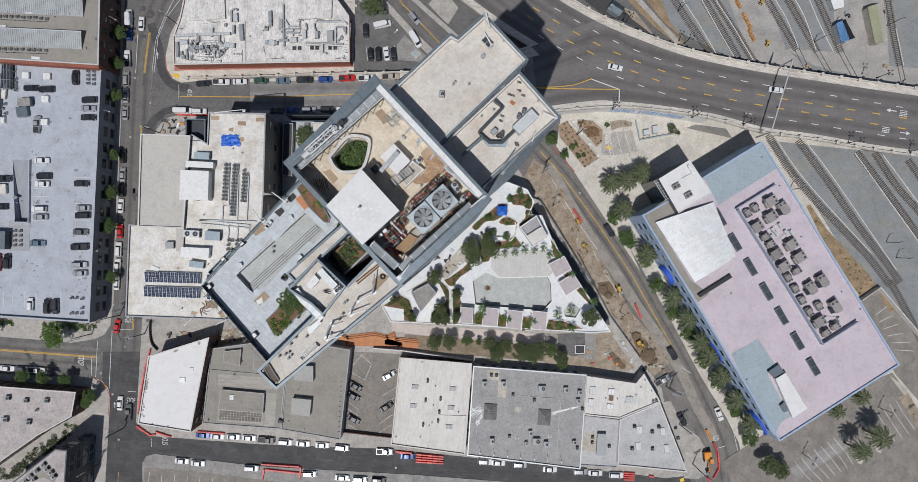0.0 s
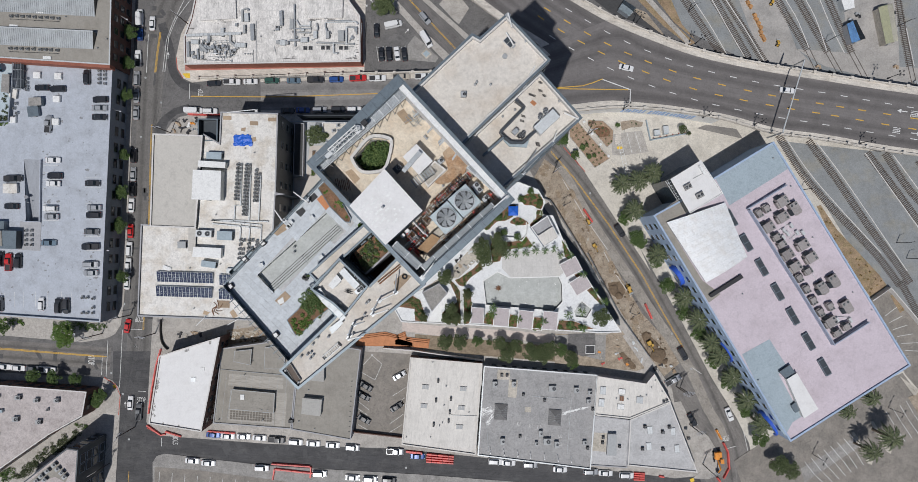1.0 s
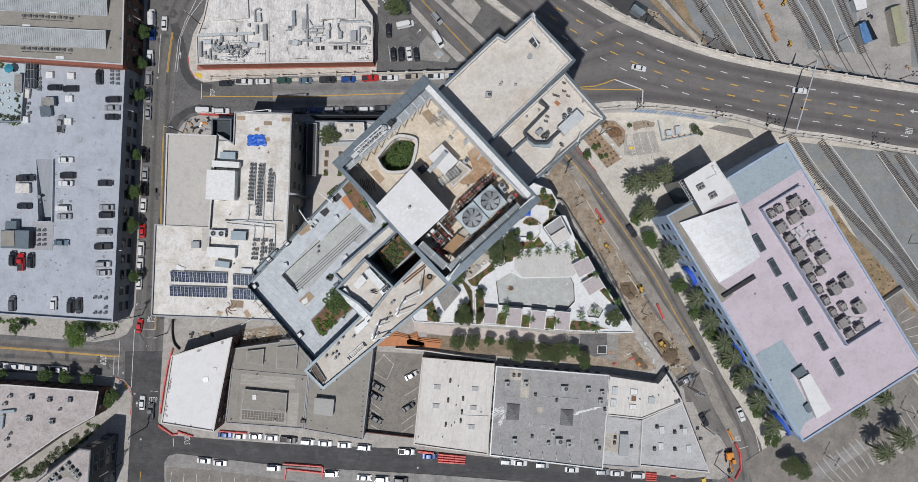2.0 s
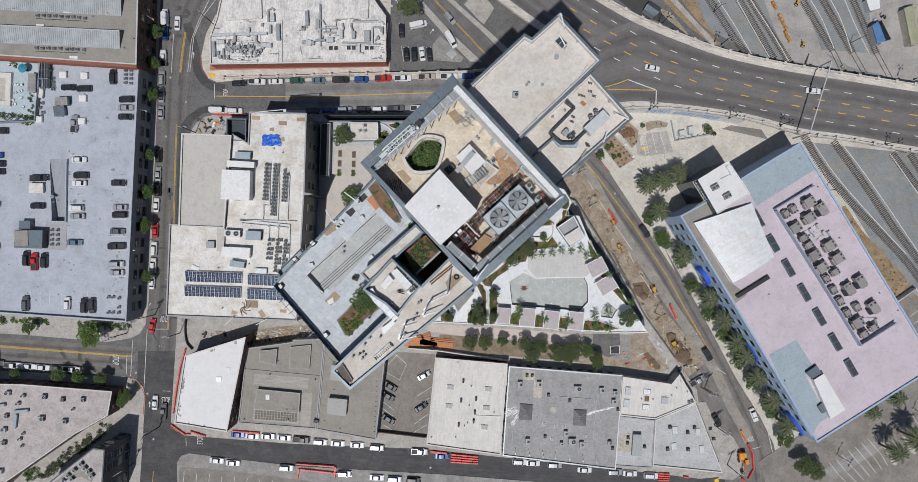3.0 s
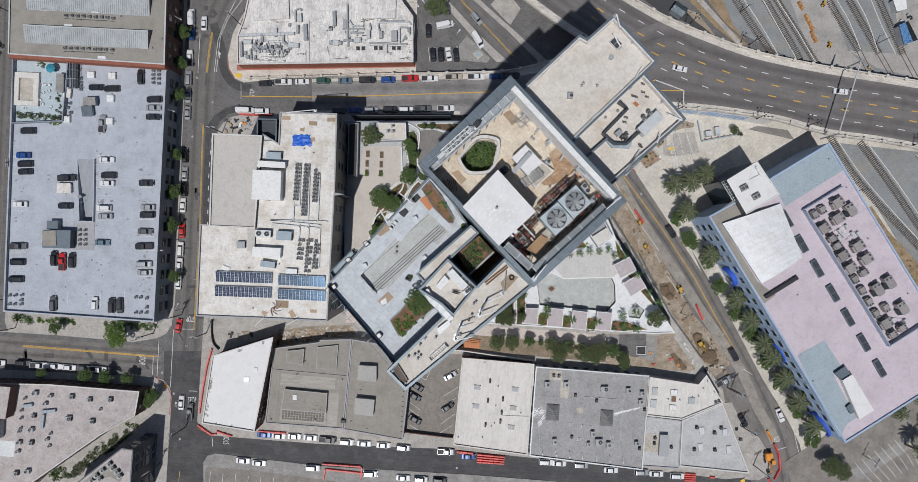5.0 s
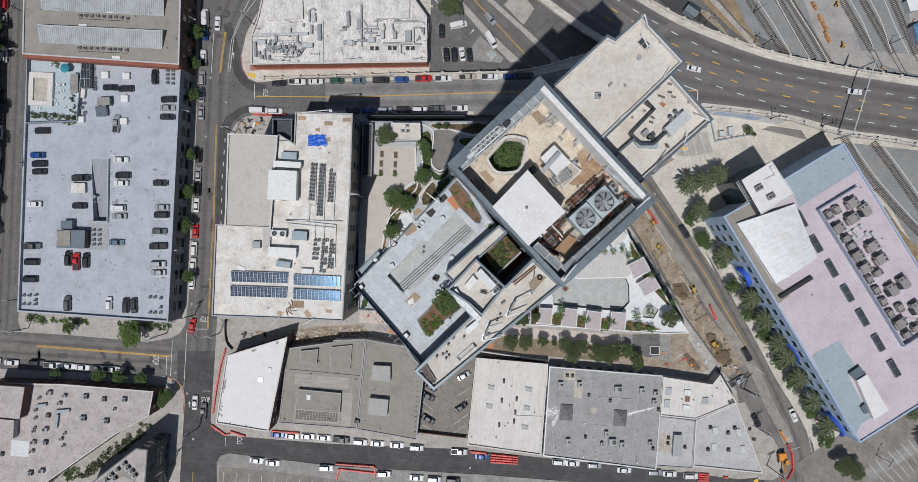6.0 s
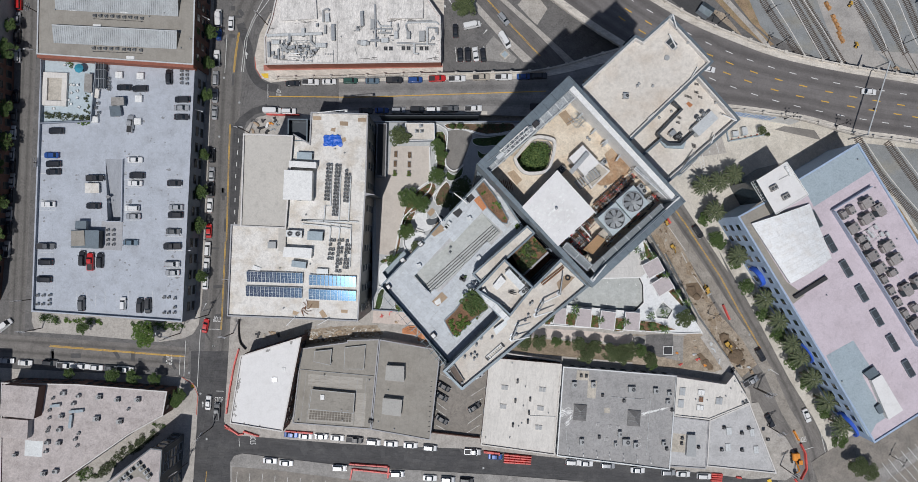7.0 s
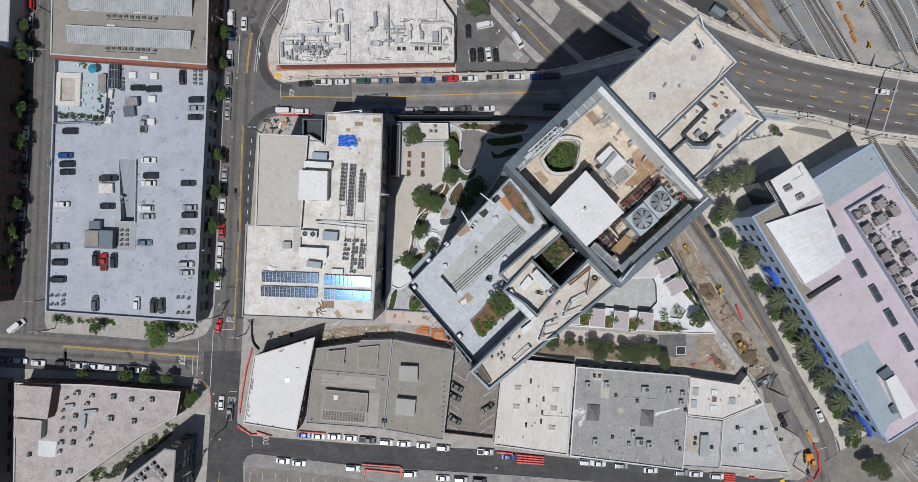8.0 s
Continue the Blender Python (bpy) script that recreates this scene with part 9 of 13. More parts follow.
patch([(10.3, -3.5), (18.8, -2.9), (30.1, -3.1), (29.8, -6.9), (30.7, -9.7), (28.5, -11.4), (13.2, -11.7), (10.3, -8.8)], DZ, surface("pale_stone_paving", (0.55, 0.535, 0.51), 0.8, 0.08, 3, 0.3, 0.03, seam=(2, 0.6, 0.1)), "paler stone paving band beside the pool", "paving", 0.03)
for x, y in [(11.4, -9.8), (16.0, -14.6), (18.4, -13.0), (18.1, -20.1), (22.2, -13.8), (27.5, -13.6), (27.7, -14.0), (15.9, -22.8), (27.9, -19.4), (6.1, -13.3)]:
    bm = bmesh.new()
    tube(bm, (x, y, 7.9), (x, y, 8.0), 0.16, 10)
    solo("pool_inlet", bm, WHITE_PAINT, "round white fitting on the pool floor", "pool fitting", "pool fittings")
bm = bmesh.new()
cx, cy = (9.2, -15.2)
for k in range(8):
    a = k * 0.8
    tube(bm, (cx, cy, 8.1), (cx + 1.2 * math.cos(a), cy + 1.0 * math.sin(a), 8.0), 0.08, 5)
    box(bm, cx + 0.5 * math.cos(a), cy + 0.5 * math.sin(a), 7.9, 0.5, 0.35, 0.3, k * 40)
solo("debris_heap", bm, RUST, "small heap of dark debris on the pool floor", "debris")


def cabana_build():
    ob = thing("cabana", (0, 0, 0), "pool cabana with a pinkish-grey fabric roof and white frame", "cabana", "cabanas")
    for i in (-1.55, 1.55):
        for j in (-2.0, 2.0):
            part("post", box(bmesh.new(), i, j, 0, 0.12, 0.12, 2.5), WHITE_PAINT, ob)
    for k in range(6):
        bm = bmesh.new()
        box(bm, 0, -1.75 + 0.7 * k, 2.5 + 0.01 * (k % 2), 3.1, 0.69, 0.06)
        part("roof_panel", bm, surface("pinkish_canvas", (0.46, 0.41, 0.41), 0.85, 0.1, 1.5, 0.3) if k == 0 else bpy.data.materials["pinkish_canvas"], ob)
    part("roof_frame", ring(bmesh.new(), [(-1.72, -2.2), (1.72, -2.2), (1.72, 2.2), (-1.72, 2.2)], [(-1.56, -2.08), (1.56, -2.08), (1.56, 2.08), (-1.56, 2.08)], 2.46, 2.62), WHITE_PAINT, ob)
    part("back_wall", box(bmesh.new(), 0, -2.02, 0, 3.1, 0.06, 2.4), WHITE_PAINT, ob)
    part("daybed", box(bmesh.new(), 0, -0.6, 0.1, 1.9, 1.6, 0.45, 0, 0, 0.06), POOL_DECK, ob)
    return ob


for x, y, a in [(2.4, -23.6, -3), (10.0, -24.1, -5), (17.6, -24.9, -7), (25.4, -25.2, -5), (32.0, -8.2, 118), (35.1, -13.8, 122)]:
    placed("cabana", cabana_build, pose(x, y, DZ, 0, 0, a) @ Matrix.Diagonal((1.2, 1.15, 1.0, 1)))
bar = house("pool_bar", [(19.2, 4.4), (24.5, 8.1), (28.1, 1.2), (23.6, -1.8)], 12.4, STUCCO_BLUE, STUCCO, "pool bar pavilion with a pale roof and dark walls", "pavilion", para=0.9, pw=0.25, z0=DZ, cope=WHITE_PAINT)
mech_box([(21.3, 1.6), (26.0, 4.6), (27.6, 1.3), (23.3, -1.4)], 11.5, 12.9, STUCCO_BLUE, WARM_ROOF, "pale raised roof of the pool bar", "raised roof")
ob = thing("shade_canopy", (*(13.7, 9.6), DZ), "bright blue square shade canopy on the deck", "canopy")
cx, cy = (13.7, 9.6)
bm = bmesh.new()
for i in (-1, 1):
    for jj in (-1, 1):
        tube(bm, (cx + 1.35 * i, cy + 1.35 * jj, DZ), (cx + 1.35 * i, cy + 1.35 * jj, DZ + 2.3), 0.04, 6)
part("frame", bm, GALV, ob)
bm = bmesh.new()
for k in range(4):
    a, b = [(cx + 1.5 * u, cy + 1.5 * v, DZ + 2.3) for u, v in (((-1, -1), (1, -1)), ((1, -1), (1, 1)), ((1, 1), (-1, 1)), ((-1, 1), (-1, -1)))[k]]
    quad(bm, [a, b, (cx, cy, DZ + 3.0)])
part("canopy_top", bm, TARP, ob)
k = 0
for pts, g in (([(-24.8, -20.9), (-18.8, -17.1), (-15.8, -18.8), (-14.5, -22.7), (-13.5, -26.1), (-17.7, -25.7), (-17.9, -22.0)], LEAF),
             ([(-7.1, -12.4), (-5.1, -13.2), (-3.0, -16.0), (-2.8, -26.9), (-9.0, -26.1), (-9.0, -22.9), (-4.3, -19.5), (-4.5, -17.9)], LEAF_DARK),
             ([(-2.1, -16.0), (0.2, -14.7), (0.8, -20.3), (-0.2, -26.5), (-2.1, -27.1)], LEAF),
             ([(-5.1, -12.4), (-3.4, -11.8), (1.1, -8.6), (3.6, -6.0), (4.1, -9.2), (0.4, -11.7), (-2.1, -14.8), (-3.6, -14.3)], LEAF),
             ([(7.1, -7.1), (9.8, -6.6), (10.7, -3.4), (10.1, 0.0), (7.9, 2.6), (6.4, -1.5)], LEAF),
             ([(10.5, -0.2), (15.4, 0.2), (17.9, 2.1), (20.5, -1.7), (10.9, -3.0)], LEAF_BRIGHT),
             ([(5.3, -22.7), (8.1, -22.9), (7.9, -27.1), (4.1, -26.5)], LEAF_BRIGHT),
             ([(12.8, -23.3), (15.4, -23.9), (15.2, -27.8), (12.0, -27.6)], LEAF_BRIGHT),
             ([(20.5, -24.2), (23.5, -24.4), (23.1, -28.8), (19.9, -28.6)], LEAF_BRIGHT),
             ([(28.6, -25.2), (33.1, -25.4), (40.6, -28.2), (27.4, -28.9)], LEAF),
             ([(29.3, 0.3), (30.4, 0.5), (32.7, -4.9), (32.1, -6.4), (30.3, -5.0)], LEAF_BRIGHT), ([(33.2, -10.7), (35.7, -9.7), (37.6, -12.8), (36.4, -14.4)], LEAF), ([(37.3, -15.7), (39.2, -14.4), (43.3, -20.0), (42.0, -20.7)], LEAF),
             ([(4.2, 4.9), (9.4, 9.2), (12.2, 11.5), (14.8, 11.7), (14.3, 8.3), (11.5, 6.4), (8.6, 6.0), (5.8, 3.4)], LEAF), ([(12.7, 5.8), (14.5, 7.7), (16.7, 7.5), (19.0, 5.6), (16.2, 4.9)], LEAF), ([(16.2, 13.9), (19.0, 15.4), (22.6, 14.8), (23.7, 12.0), (22.6, 10.1), (19.9, 11.3), (17.4, 11.5)], LEAF), ([(21.4, 10.1), (23.3, 9.6), (23.1, 7.3), (21.0, 5.5), (19.5, 4.5), (19.2, 5.6), (21.0, 7.3)], LEAF)):
    k += 1
    bed(pts, DZ, "kerbed planting bed with shrubs and reddish mulch on the pool deck", 0.3, WHITE_PAINT, None, g, 1.5, 0.5, 20 + k, k > 13)
for x, y in [(11.7, -4.5), (14.4, -4.0), (17.7, -3.7), (20.8, -3.1), (23.8, -3.0), (26.8, -2.4), (31.8, -4.4), (35.9, -10.5), (39.5, -16.3), (42.9, -19.1), (35.5, -22.5), (31.3, -23.4), (31.7, -26.6), (35.8, -27.7), (7.5, -21.0), (15.2, -24.7), (23.2, -25.3), (7.2, -22.9), (28.7, -4.6)]:
    small_palm(x, y, DZ, 1.55 if y > -12 else 1.75, 3.0)
tree(*(41.5, -24.1), DZ, 3.1, 6.0, 1, 0)
for x, y, r in [(-7.8, -11.3, 2.7), (3.5, -2.4, 3.2), (4.4, -5.5, 2.6), (9.6, -2.2, 3.0), (8.5, 0.7, 2.4), (-5.9, -21.4, 2.2), (-4.4, -24.6, 1.9), (-7.2, -24.6, 2.0), (-0.9, -16.8, 1.7), (-0.9, -23.7, 1.6), (-14.6, -24.0, 1.5), (-20.7, -18.5, 1.3)]:
    tree(x, y, DZ, r, 3.0 + 1.0 * r, 1)
for x, y, s in [(10.9, 2.8, 0.9), (15.0, 1.4, 1.0), (16.3, 13.4, 0.9), (19.3, 15.9, 0.9), (22.2, 12.2, 0.8), (9.3, 7.4, 0.9)]:
    tree(x, y, DZ, 1.3 * s, 2.2, 0)
shrubs([(10.9, -1.5), (20.5, -0.2), (20.7, -1.7), (10.9, -3.0)], DZ, 1.6, 0.45, LEAF_BRIGHT, "clipped green hedge along the pool terrace", 41)
house("garden_pavilion", [(-15.2, -16.3), (-9.8, -13.4), (-7.1, -16.5), (-12.1, -22.4)], 11.8, STUCCO, CONCRETE_GREY, "low grey-roofed garden pavilion at the tower's foot", "pavilion", para=0.12, pw=0.2, z0=DZ)
patch([(-7.1, -15.8), (-4.1, -17.9), (-9.2, -22.0), (-9.2, -26.1), (-13.5, -26.1), (-12.2, -23.1)], DZ, WHITE_PAINT, "white deck beside the garden pavilion", "deck", 0.12)
patch([(-17.3, -16.5), (-11.7, -13.2), (-5.1, -8.1), (3.4, 1.1), (4.5, -1.1), (3.0, -5.8), (-3.6, -11.7), (-5.3, -12.0), (-8.3, -12.4)], DZ, CONCRETE_TAN, "stained builders' floor along the tower's foot", "paving", 0.03)
bm = bmesh.new()
for line in ([(9.6, 4.5), (10.1, 1.3), (14.6, 1.1), (16.5, 0.0)], [(16.5, 0.0), (18.4, 2.4), (18.0, 6.0)]):
    band(bm, line, 0.3, DZ, DZ + 1.1)
solo("terrace_wall", bm, WHITE_PAINT, "low white bent wall beside the hedge", "wall")
bm = bmesh.new()
for a, b in zip(spaced([(-2.6, -16.0), (-2.4, -27.1)], 1.5), spaced([(-2.6, -16.0), (-2.4, -27.1)], 1.5)[1:]):
    tube(bm, (*a[0], DZ), (*a[0], DZ + 1.1), 0.05, 5)
    tube(bm, (*a[0], DZ + 1.1), (*b[0], DZ + 1.1), 0.04, 5)
solo("garden_fence", bm, GREY_METAL, "thin grey fence between the planting beds", "fence")
rng = random.Random(4)
for x, y in [(-2.6, -5.3), (-0.2, -3.4), (1.1, -6.2), (-3.4, -7.5), (-1.1, -8.1), (-4.5, -6.8), (-6.0, -9.0), (2.1, -3.8), (0.6, -7.5), (-7.3, -5.3), (-4.5, -9.4), (-9.2, -10.9), (3.0, -0.6), (-2.3, -3.0)]:
    bm = bmesh.new()
    for q in range(4):
        box(bm, x + rng.uniform(-0.8, 0.8), y + rng.uniform(-0.8, 0.8), DZ + 0.03, rng.uniform(0.3, 1.5), rng.uniform(0.2, 0.6), rng.uniform(0.15, 0.7), rng.choice((43, -47)) + rng.uniform(-12, 12), 0, 0.02)
    solo("material_stack", bm, rng.choice((WOOD, LIGHT_METAL, DARK, WHITE_PAINT, WHITE_PAINT, GREY_METAL)), "stack of wrapped building material on the deck", "stack", "material stacks")

# ---- court podium ----
PODW = [(-57.4, 38.3), (-6.0, 38.5), (0.3, 25.1), (-21.0, 8.7), (-34.7, -23.3), (-57.3, -22.0)]
court = thing("court_podium", (*mid_of(PODW), 0), "raised garden podium with a tan court between the buildings", "podium", "", "structure")
part("wall", prism(bmesh.new(), inset(PODW, 0.02), 0, 8.5, top=False), STUCCO, court)
part("deck", prism(bmesh.new(), PODW, 8.5, DZ), surface("pale_garden_paving", (0.43, 0.44, 0.44), 0.8, 0.1, 3, 0.4, 0.03), court)
part("edge", ring(bmesh.new(), inset(PODW, -0.1), inset(PODW, 0.2), 8.4, DZ + 0.9), STUCCO_BLUE, court)
patch([(-51.4, 30.6), (-39.2, 30.6), (-39.1, 19.3), (-43.3, 16.3), (-45.7, 13.7), (-47.4, 9.9), (-48.5, 5.2), (-49.6, -0.4), (-50.3, -3.8), (-52.6, -4.4), (-56.2, -4.0), (-56.6, 20.2), (-52.7, 20.6)], DZ, COURT_PAVE, "pinkish paved court of the garden podium", "paving", 0.05)
patch(curved([(-33.0, 35.5), (-28.8, 35.7), (-25.6, 34.4), (-26.4, 31.2), (-29.6, 22.8), (-32.0, 22.2), (-33.5, 24.1), (-33.9, 30.6), (-33.7, 34.0)]), DZ, SQUARE_PAVE, "brown-grey paved square in the garden", "paving", 0.05)
for pts in ([(-43.2, 8.8), (-40.0, 9.9), (-40.0, 6.9), (-38.1, 4.5), (-40.8, 3.2), (-43.6, 4.1), (-44.5, 5.4), (-44.6, 6.9)], [(-46.8, 0.9), (-44.2, 2.8), (-40.4, 2.0), (-40.0, 0.2), (-43.2, -1.0), (-45.3, -3.1), (-46.8, -2.1)], [(-55.0, -8.0), (-55.0, -14.2), (-51.6, -14.9), (-49.4, -12.3), (-48.8, -10.0), (-51.1, -7.4)]):
    patch(curved(pts, 3), DZ, POOL_DECK, "pale paved corner of the garden", "paving", 0.06)
patch([(-40.0, 9.2), (-38.4, 10.7), (-37.0, 9.8), (-38.9, 7.9)], DZ + 0.061, WOOD, "tan plywood sheet lying in the garden", "board", 0.03)
for x, y, g in [(-50.0, 27.9, 0), (-45.6, 27.6, 0), (-50.2, 24.8, 0), (-45.7, 24.6, 0), (-50.3, 21.8, 1), (-45.8, 21.7, 1)]:
    ob = thing("planter_box", (x, y, DZ), "rectangular planter box with young plants" if g else "rectangular planter box of bare brown soil", "planter", "court planters")
    part("box", box(bmesh.new(), x, y, DZ + 0.05, 1.1, 2.0, 0.5, 0, 0, 0.03), STUCCO, ob)
    part("soil", box(bmesh.new(), x, y, DZ + 0.551, 0.95, 1.85, 0.03), SOIL_DARK, ob)
    if g:
        shrubs([(x - 0.5, y - 0.9), (x + 0.5, y - 0.9), (x + 0.5, y + 0.9), (x - 0.5, y + 0.9)], DZ + 0.5, 3.0, 0.35, LEAF_BRIGHT, "fresh green plants in a planter box", 60)
house("garden_shed_row", [(-55.8, 37.4), (-52.7, 37.3), (-53.1, 20.4), (-56.2, 20.9)], 11.6, STUCCO, ASPHALT_DARK, "long narrow grey-roofed shed along the court", "shed", para=0.2, pw=0.2, z0=DZ)
house("court_pavilion", [(-46.8, 37.4), (-37.6, 37.4), (-37.4, 32.0), (-46.8, 31.8)], 12.4, STUCCO_BLUE, TOWER_ROOF, "small pavilion with a stained tan roof beside the court", "pavilion", para=0.5, pw=0.2, z0=DZ, cope=WHITE_PAINT)
for x, y in [(-41.8, 36.5), (-43.2, 34.8), (-41.6, 34.8)]:
    ac(x, y, 11.9, 1.1, 0.9, 0.6, 10, 1, GALV)
k = 0
for pts, g, sz, ground in (([(-37.1, 35.1), (-34.1, 34.0), (-34.1, 24.2), (-35.6, 21.2), (-37.1, 22.0), (-37.3, 32.5)], LEAF, 0.6, SOIL_DARK),
             ([(-39.1, 18.8), (-37.1, 17.8), (-38.0, 14.8), (-41.2, 11.1), (-44.0, 9.5), (-46.2, 7.7), (-47.9, 3.3), (-48.8, -2.3), (-50.3, -4.8), (-49.4, -0.4), (-48.3, 5.2), (-47.2, 9.9), (-45.5, 13.5), (-43.1, 16.1)], LEAF, 0.45, SOIL),
             ([(-33.6, 37.8), (-20.8, 37.8), (-12.7, 38.0), (-12.7, 35.8), (-20.7, 34.4), (-27.3, 35.9), (-33.0, 36.1)], LEAF_GREY, 0.5, SOIL_DARK),
             ([(-25.1, 33.1), (-20.2, 33.5), (-14.2, 34.3), (-14.2, 31.6), (-22.1, 30.5), (-25.1, 31.4)], LEAF_DARK, 0.3, LAWN),
             ([(-23.9, 29.5), (-21.7, 28.2), (-17.9, 30.1), (-15.1, 30.1), (-16.2, 27.9), (-21.7, 26.5), (-23.5, 27.1)], LEAF_DARK, 0.3, LAWN),
             ([(-20.2, 24.5), (-16.0, 25.4), (-14.1, 24.1), (-18.6, 21.3), (-20.1, 22.0)], LEAF_DARK, 0.3, LAWN),
             ([(-33.7, 22.7), (-31.1, 21.4), (-28.6, 24.1), (-28.8, 21.3), (-31.8, 19.4), (-33.7, 20.1)], LEAF_DARK, 0.4, LAWN),
             ([(-40.4, 6.7), (-39.3, 5.0), (-35.7, 6.0), (-34.4, 7.7), (-35.7, 8.6), (-37.6, 7.5), (-39.5, 7.5)], LEAF_DARK, 0.25, SLATE_DARK),
             ([(-37.1, 14.6), (-34.2, 19.0), (-32.5, 17.5), (-33.8, 12.8), (-36.7, 11.4)], LEAF_DARK, 0.3, SOIL_DARK),
             ([(-50.3, -5.3), (-45.8, -3.4), (-41.9, -3.2), (-42.6, -4.4), (-47.5, -7.0), (-49.4, -9.3), (-51.7, -6.7), (-54.3, -7.0), (-54.3, -5.7)], LEAF, 0.5, SOIL),
             ([(-47.6, 7.7), (-44.7, 9.5), (-43.6, 9.2), (-44.9, 6.5), (-44.7, 4.5), (-43.4, 3.3), (-45.7, 2.0), (-47.4, 0.9), (-48.1, 3.3)], LEAF, 0.45, SOIL),
             ([(-49.4, -17.1), (-46.3, -18.6), (-44.7, -21.4), (-50.0, -21.8)], LEAF_BRIGHT, 0.6, SOIL), ([(-55.4, -16.4), (-53.5, -15.2), (-54.7, -21.5), (-56.6, -21.5)], LEAF_DARK, 0.4, LAWN)):
    k += 1
    bed(pts, DZ, "white-kerbed curving garden bed with shrubs", 0.3, WHITE_PAINT, ground, None if ground is SLATE_DARK else g, 1.2, sz, 80 + k, True)
for x, y, r, kk in [(-45.9, 13.8, 3.3, 0), (-41.6, 11.8, 3.0, 0), (-36.7, 20.5, 2.9, 0), (-36.5, 30.5, 2.3, 0), (-35.2, 27.6, 2.0, 0), (-32.0, 12.6, 3.2, 1), (-28.7, 17.0, 3.3, 1), (-46.2, 3.3, 2.7, 0), (-49.5, -6.4, 3.0, 0), (-42.7, -1.9, 2.4, 1), (-48.5, 33.4, 3.3, 1), (-29.5, 36.6, 1.1, 0), (-31.9, 36.4, 0.9, 0), (-47.6, -20.4, 1.9, 2)]:
    tree(x, y, DZ, r, 5.6 if r > 2.4 else 3.0 if r < 1.5 else 4.4, kk)
for line in ([(-39.2, 30.2), (-39.0, 23.1), (-39.1, 19.7), (-40.8, 18.4), (-43.3, 16.5)],
             [(-37.3, 28.4), (-36.9, 25.0), (-37.4, 21.6)],
             [(-37.1, 37.6), (-35.2, 36.7), (-33.5, 35.0), (-33.7, 30.6), (-34.1, 25.4), (-33.3, 23.7), (-31.6, 22.6), (-29.7, 23.3), (-28.4, 24.6)],
             [(-41.6, 13.9), (-39.1, 16.5), (-38.4, 18.8)],
             [(-53.5, -5.3), (-51.1, -5.2), (-50.2, -3.6), (-49.2, 1.4), (-47.9, 6.5), (-46.8, 8.4), (-44.2, 11.0)],
             [(-42.7, 9.2), (-44.4, 7.3), (-44.5, 5.2), (-43.2, 3.9), (-41.0, 3.2)],
             [(-44.4, 3.5), (-40.8, 2.4)],
             [(-47.5, 0.5), (-47.3, -1.4), (-46.4, -2.9), (-44.9, -3.2)],
             [(-27.3, 35.6), (-21.3, 34.1), (-16.0, 34.6), (-11.3, 35.2)],
             [(-37.6, 12.8), (-37.8, 14.6), (-35.9, 17.1), (-33.7, 19.4)],
             [(-55.4, -14.4), (-53.1, -15.3), (-50.5, -13.8), (-49.2, -12.3)]):
    bm = bmesh.new()
    band(bm, smooth(line, 4), 0.42, DZ, DZ + 0.75)
    solo("garden_wall", bm, WHITE_PAINT, "low white curving garden wall", "wall", "garden walls")
# fence along the street beside the court
bm = bmesh.new()
band(bm, [(-55.3, 40.2), (-23.4, 40.3)], 0.3, 0.1, 9.9)
solo("court_street_wall", bm, SLATE_DARK, "dark street wall below the garden podium", "wall", "", "structure")

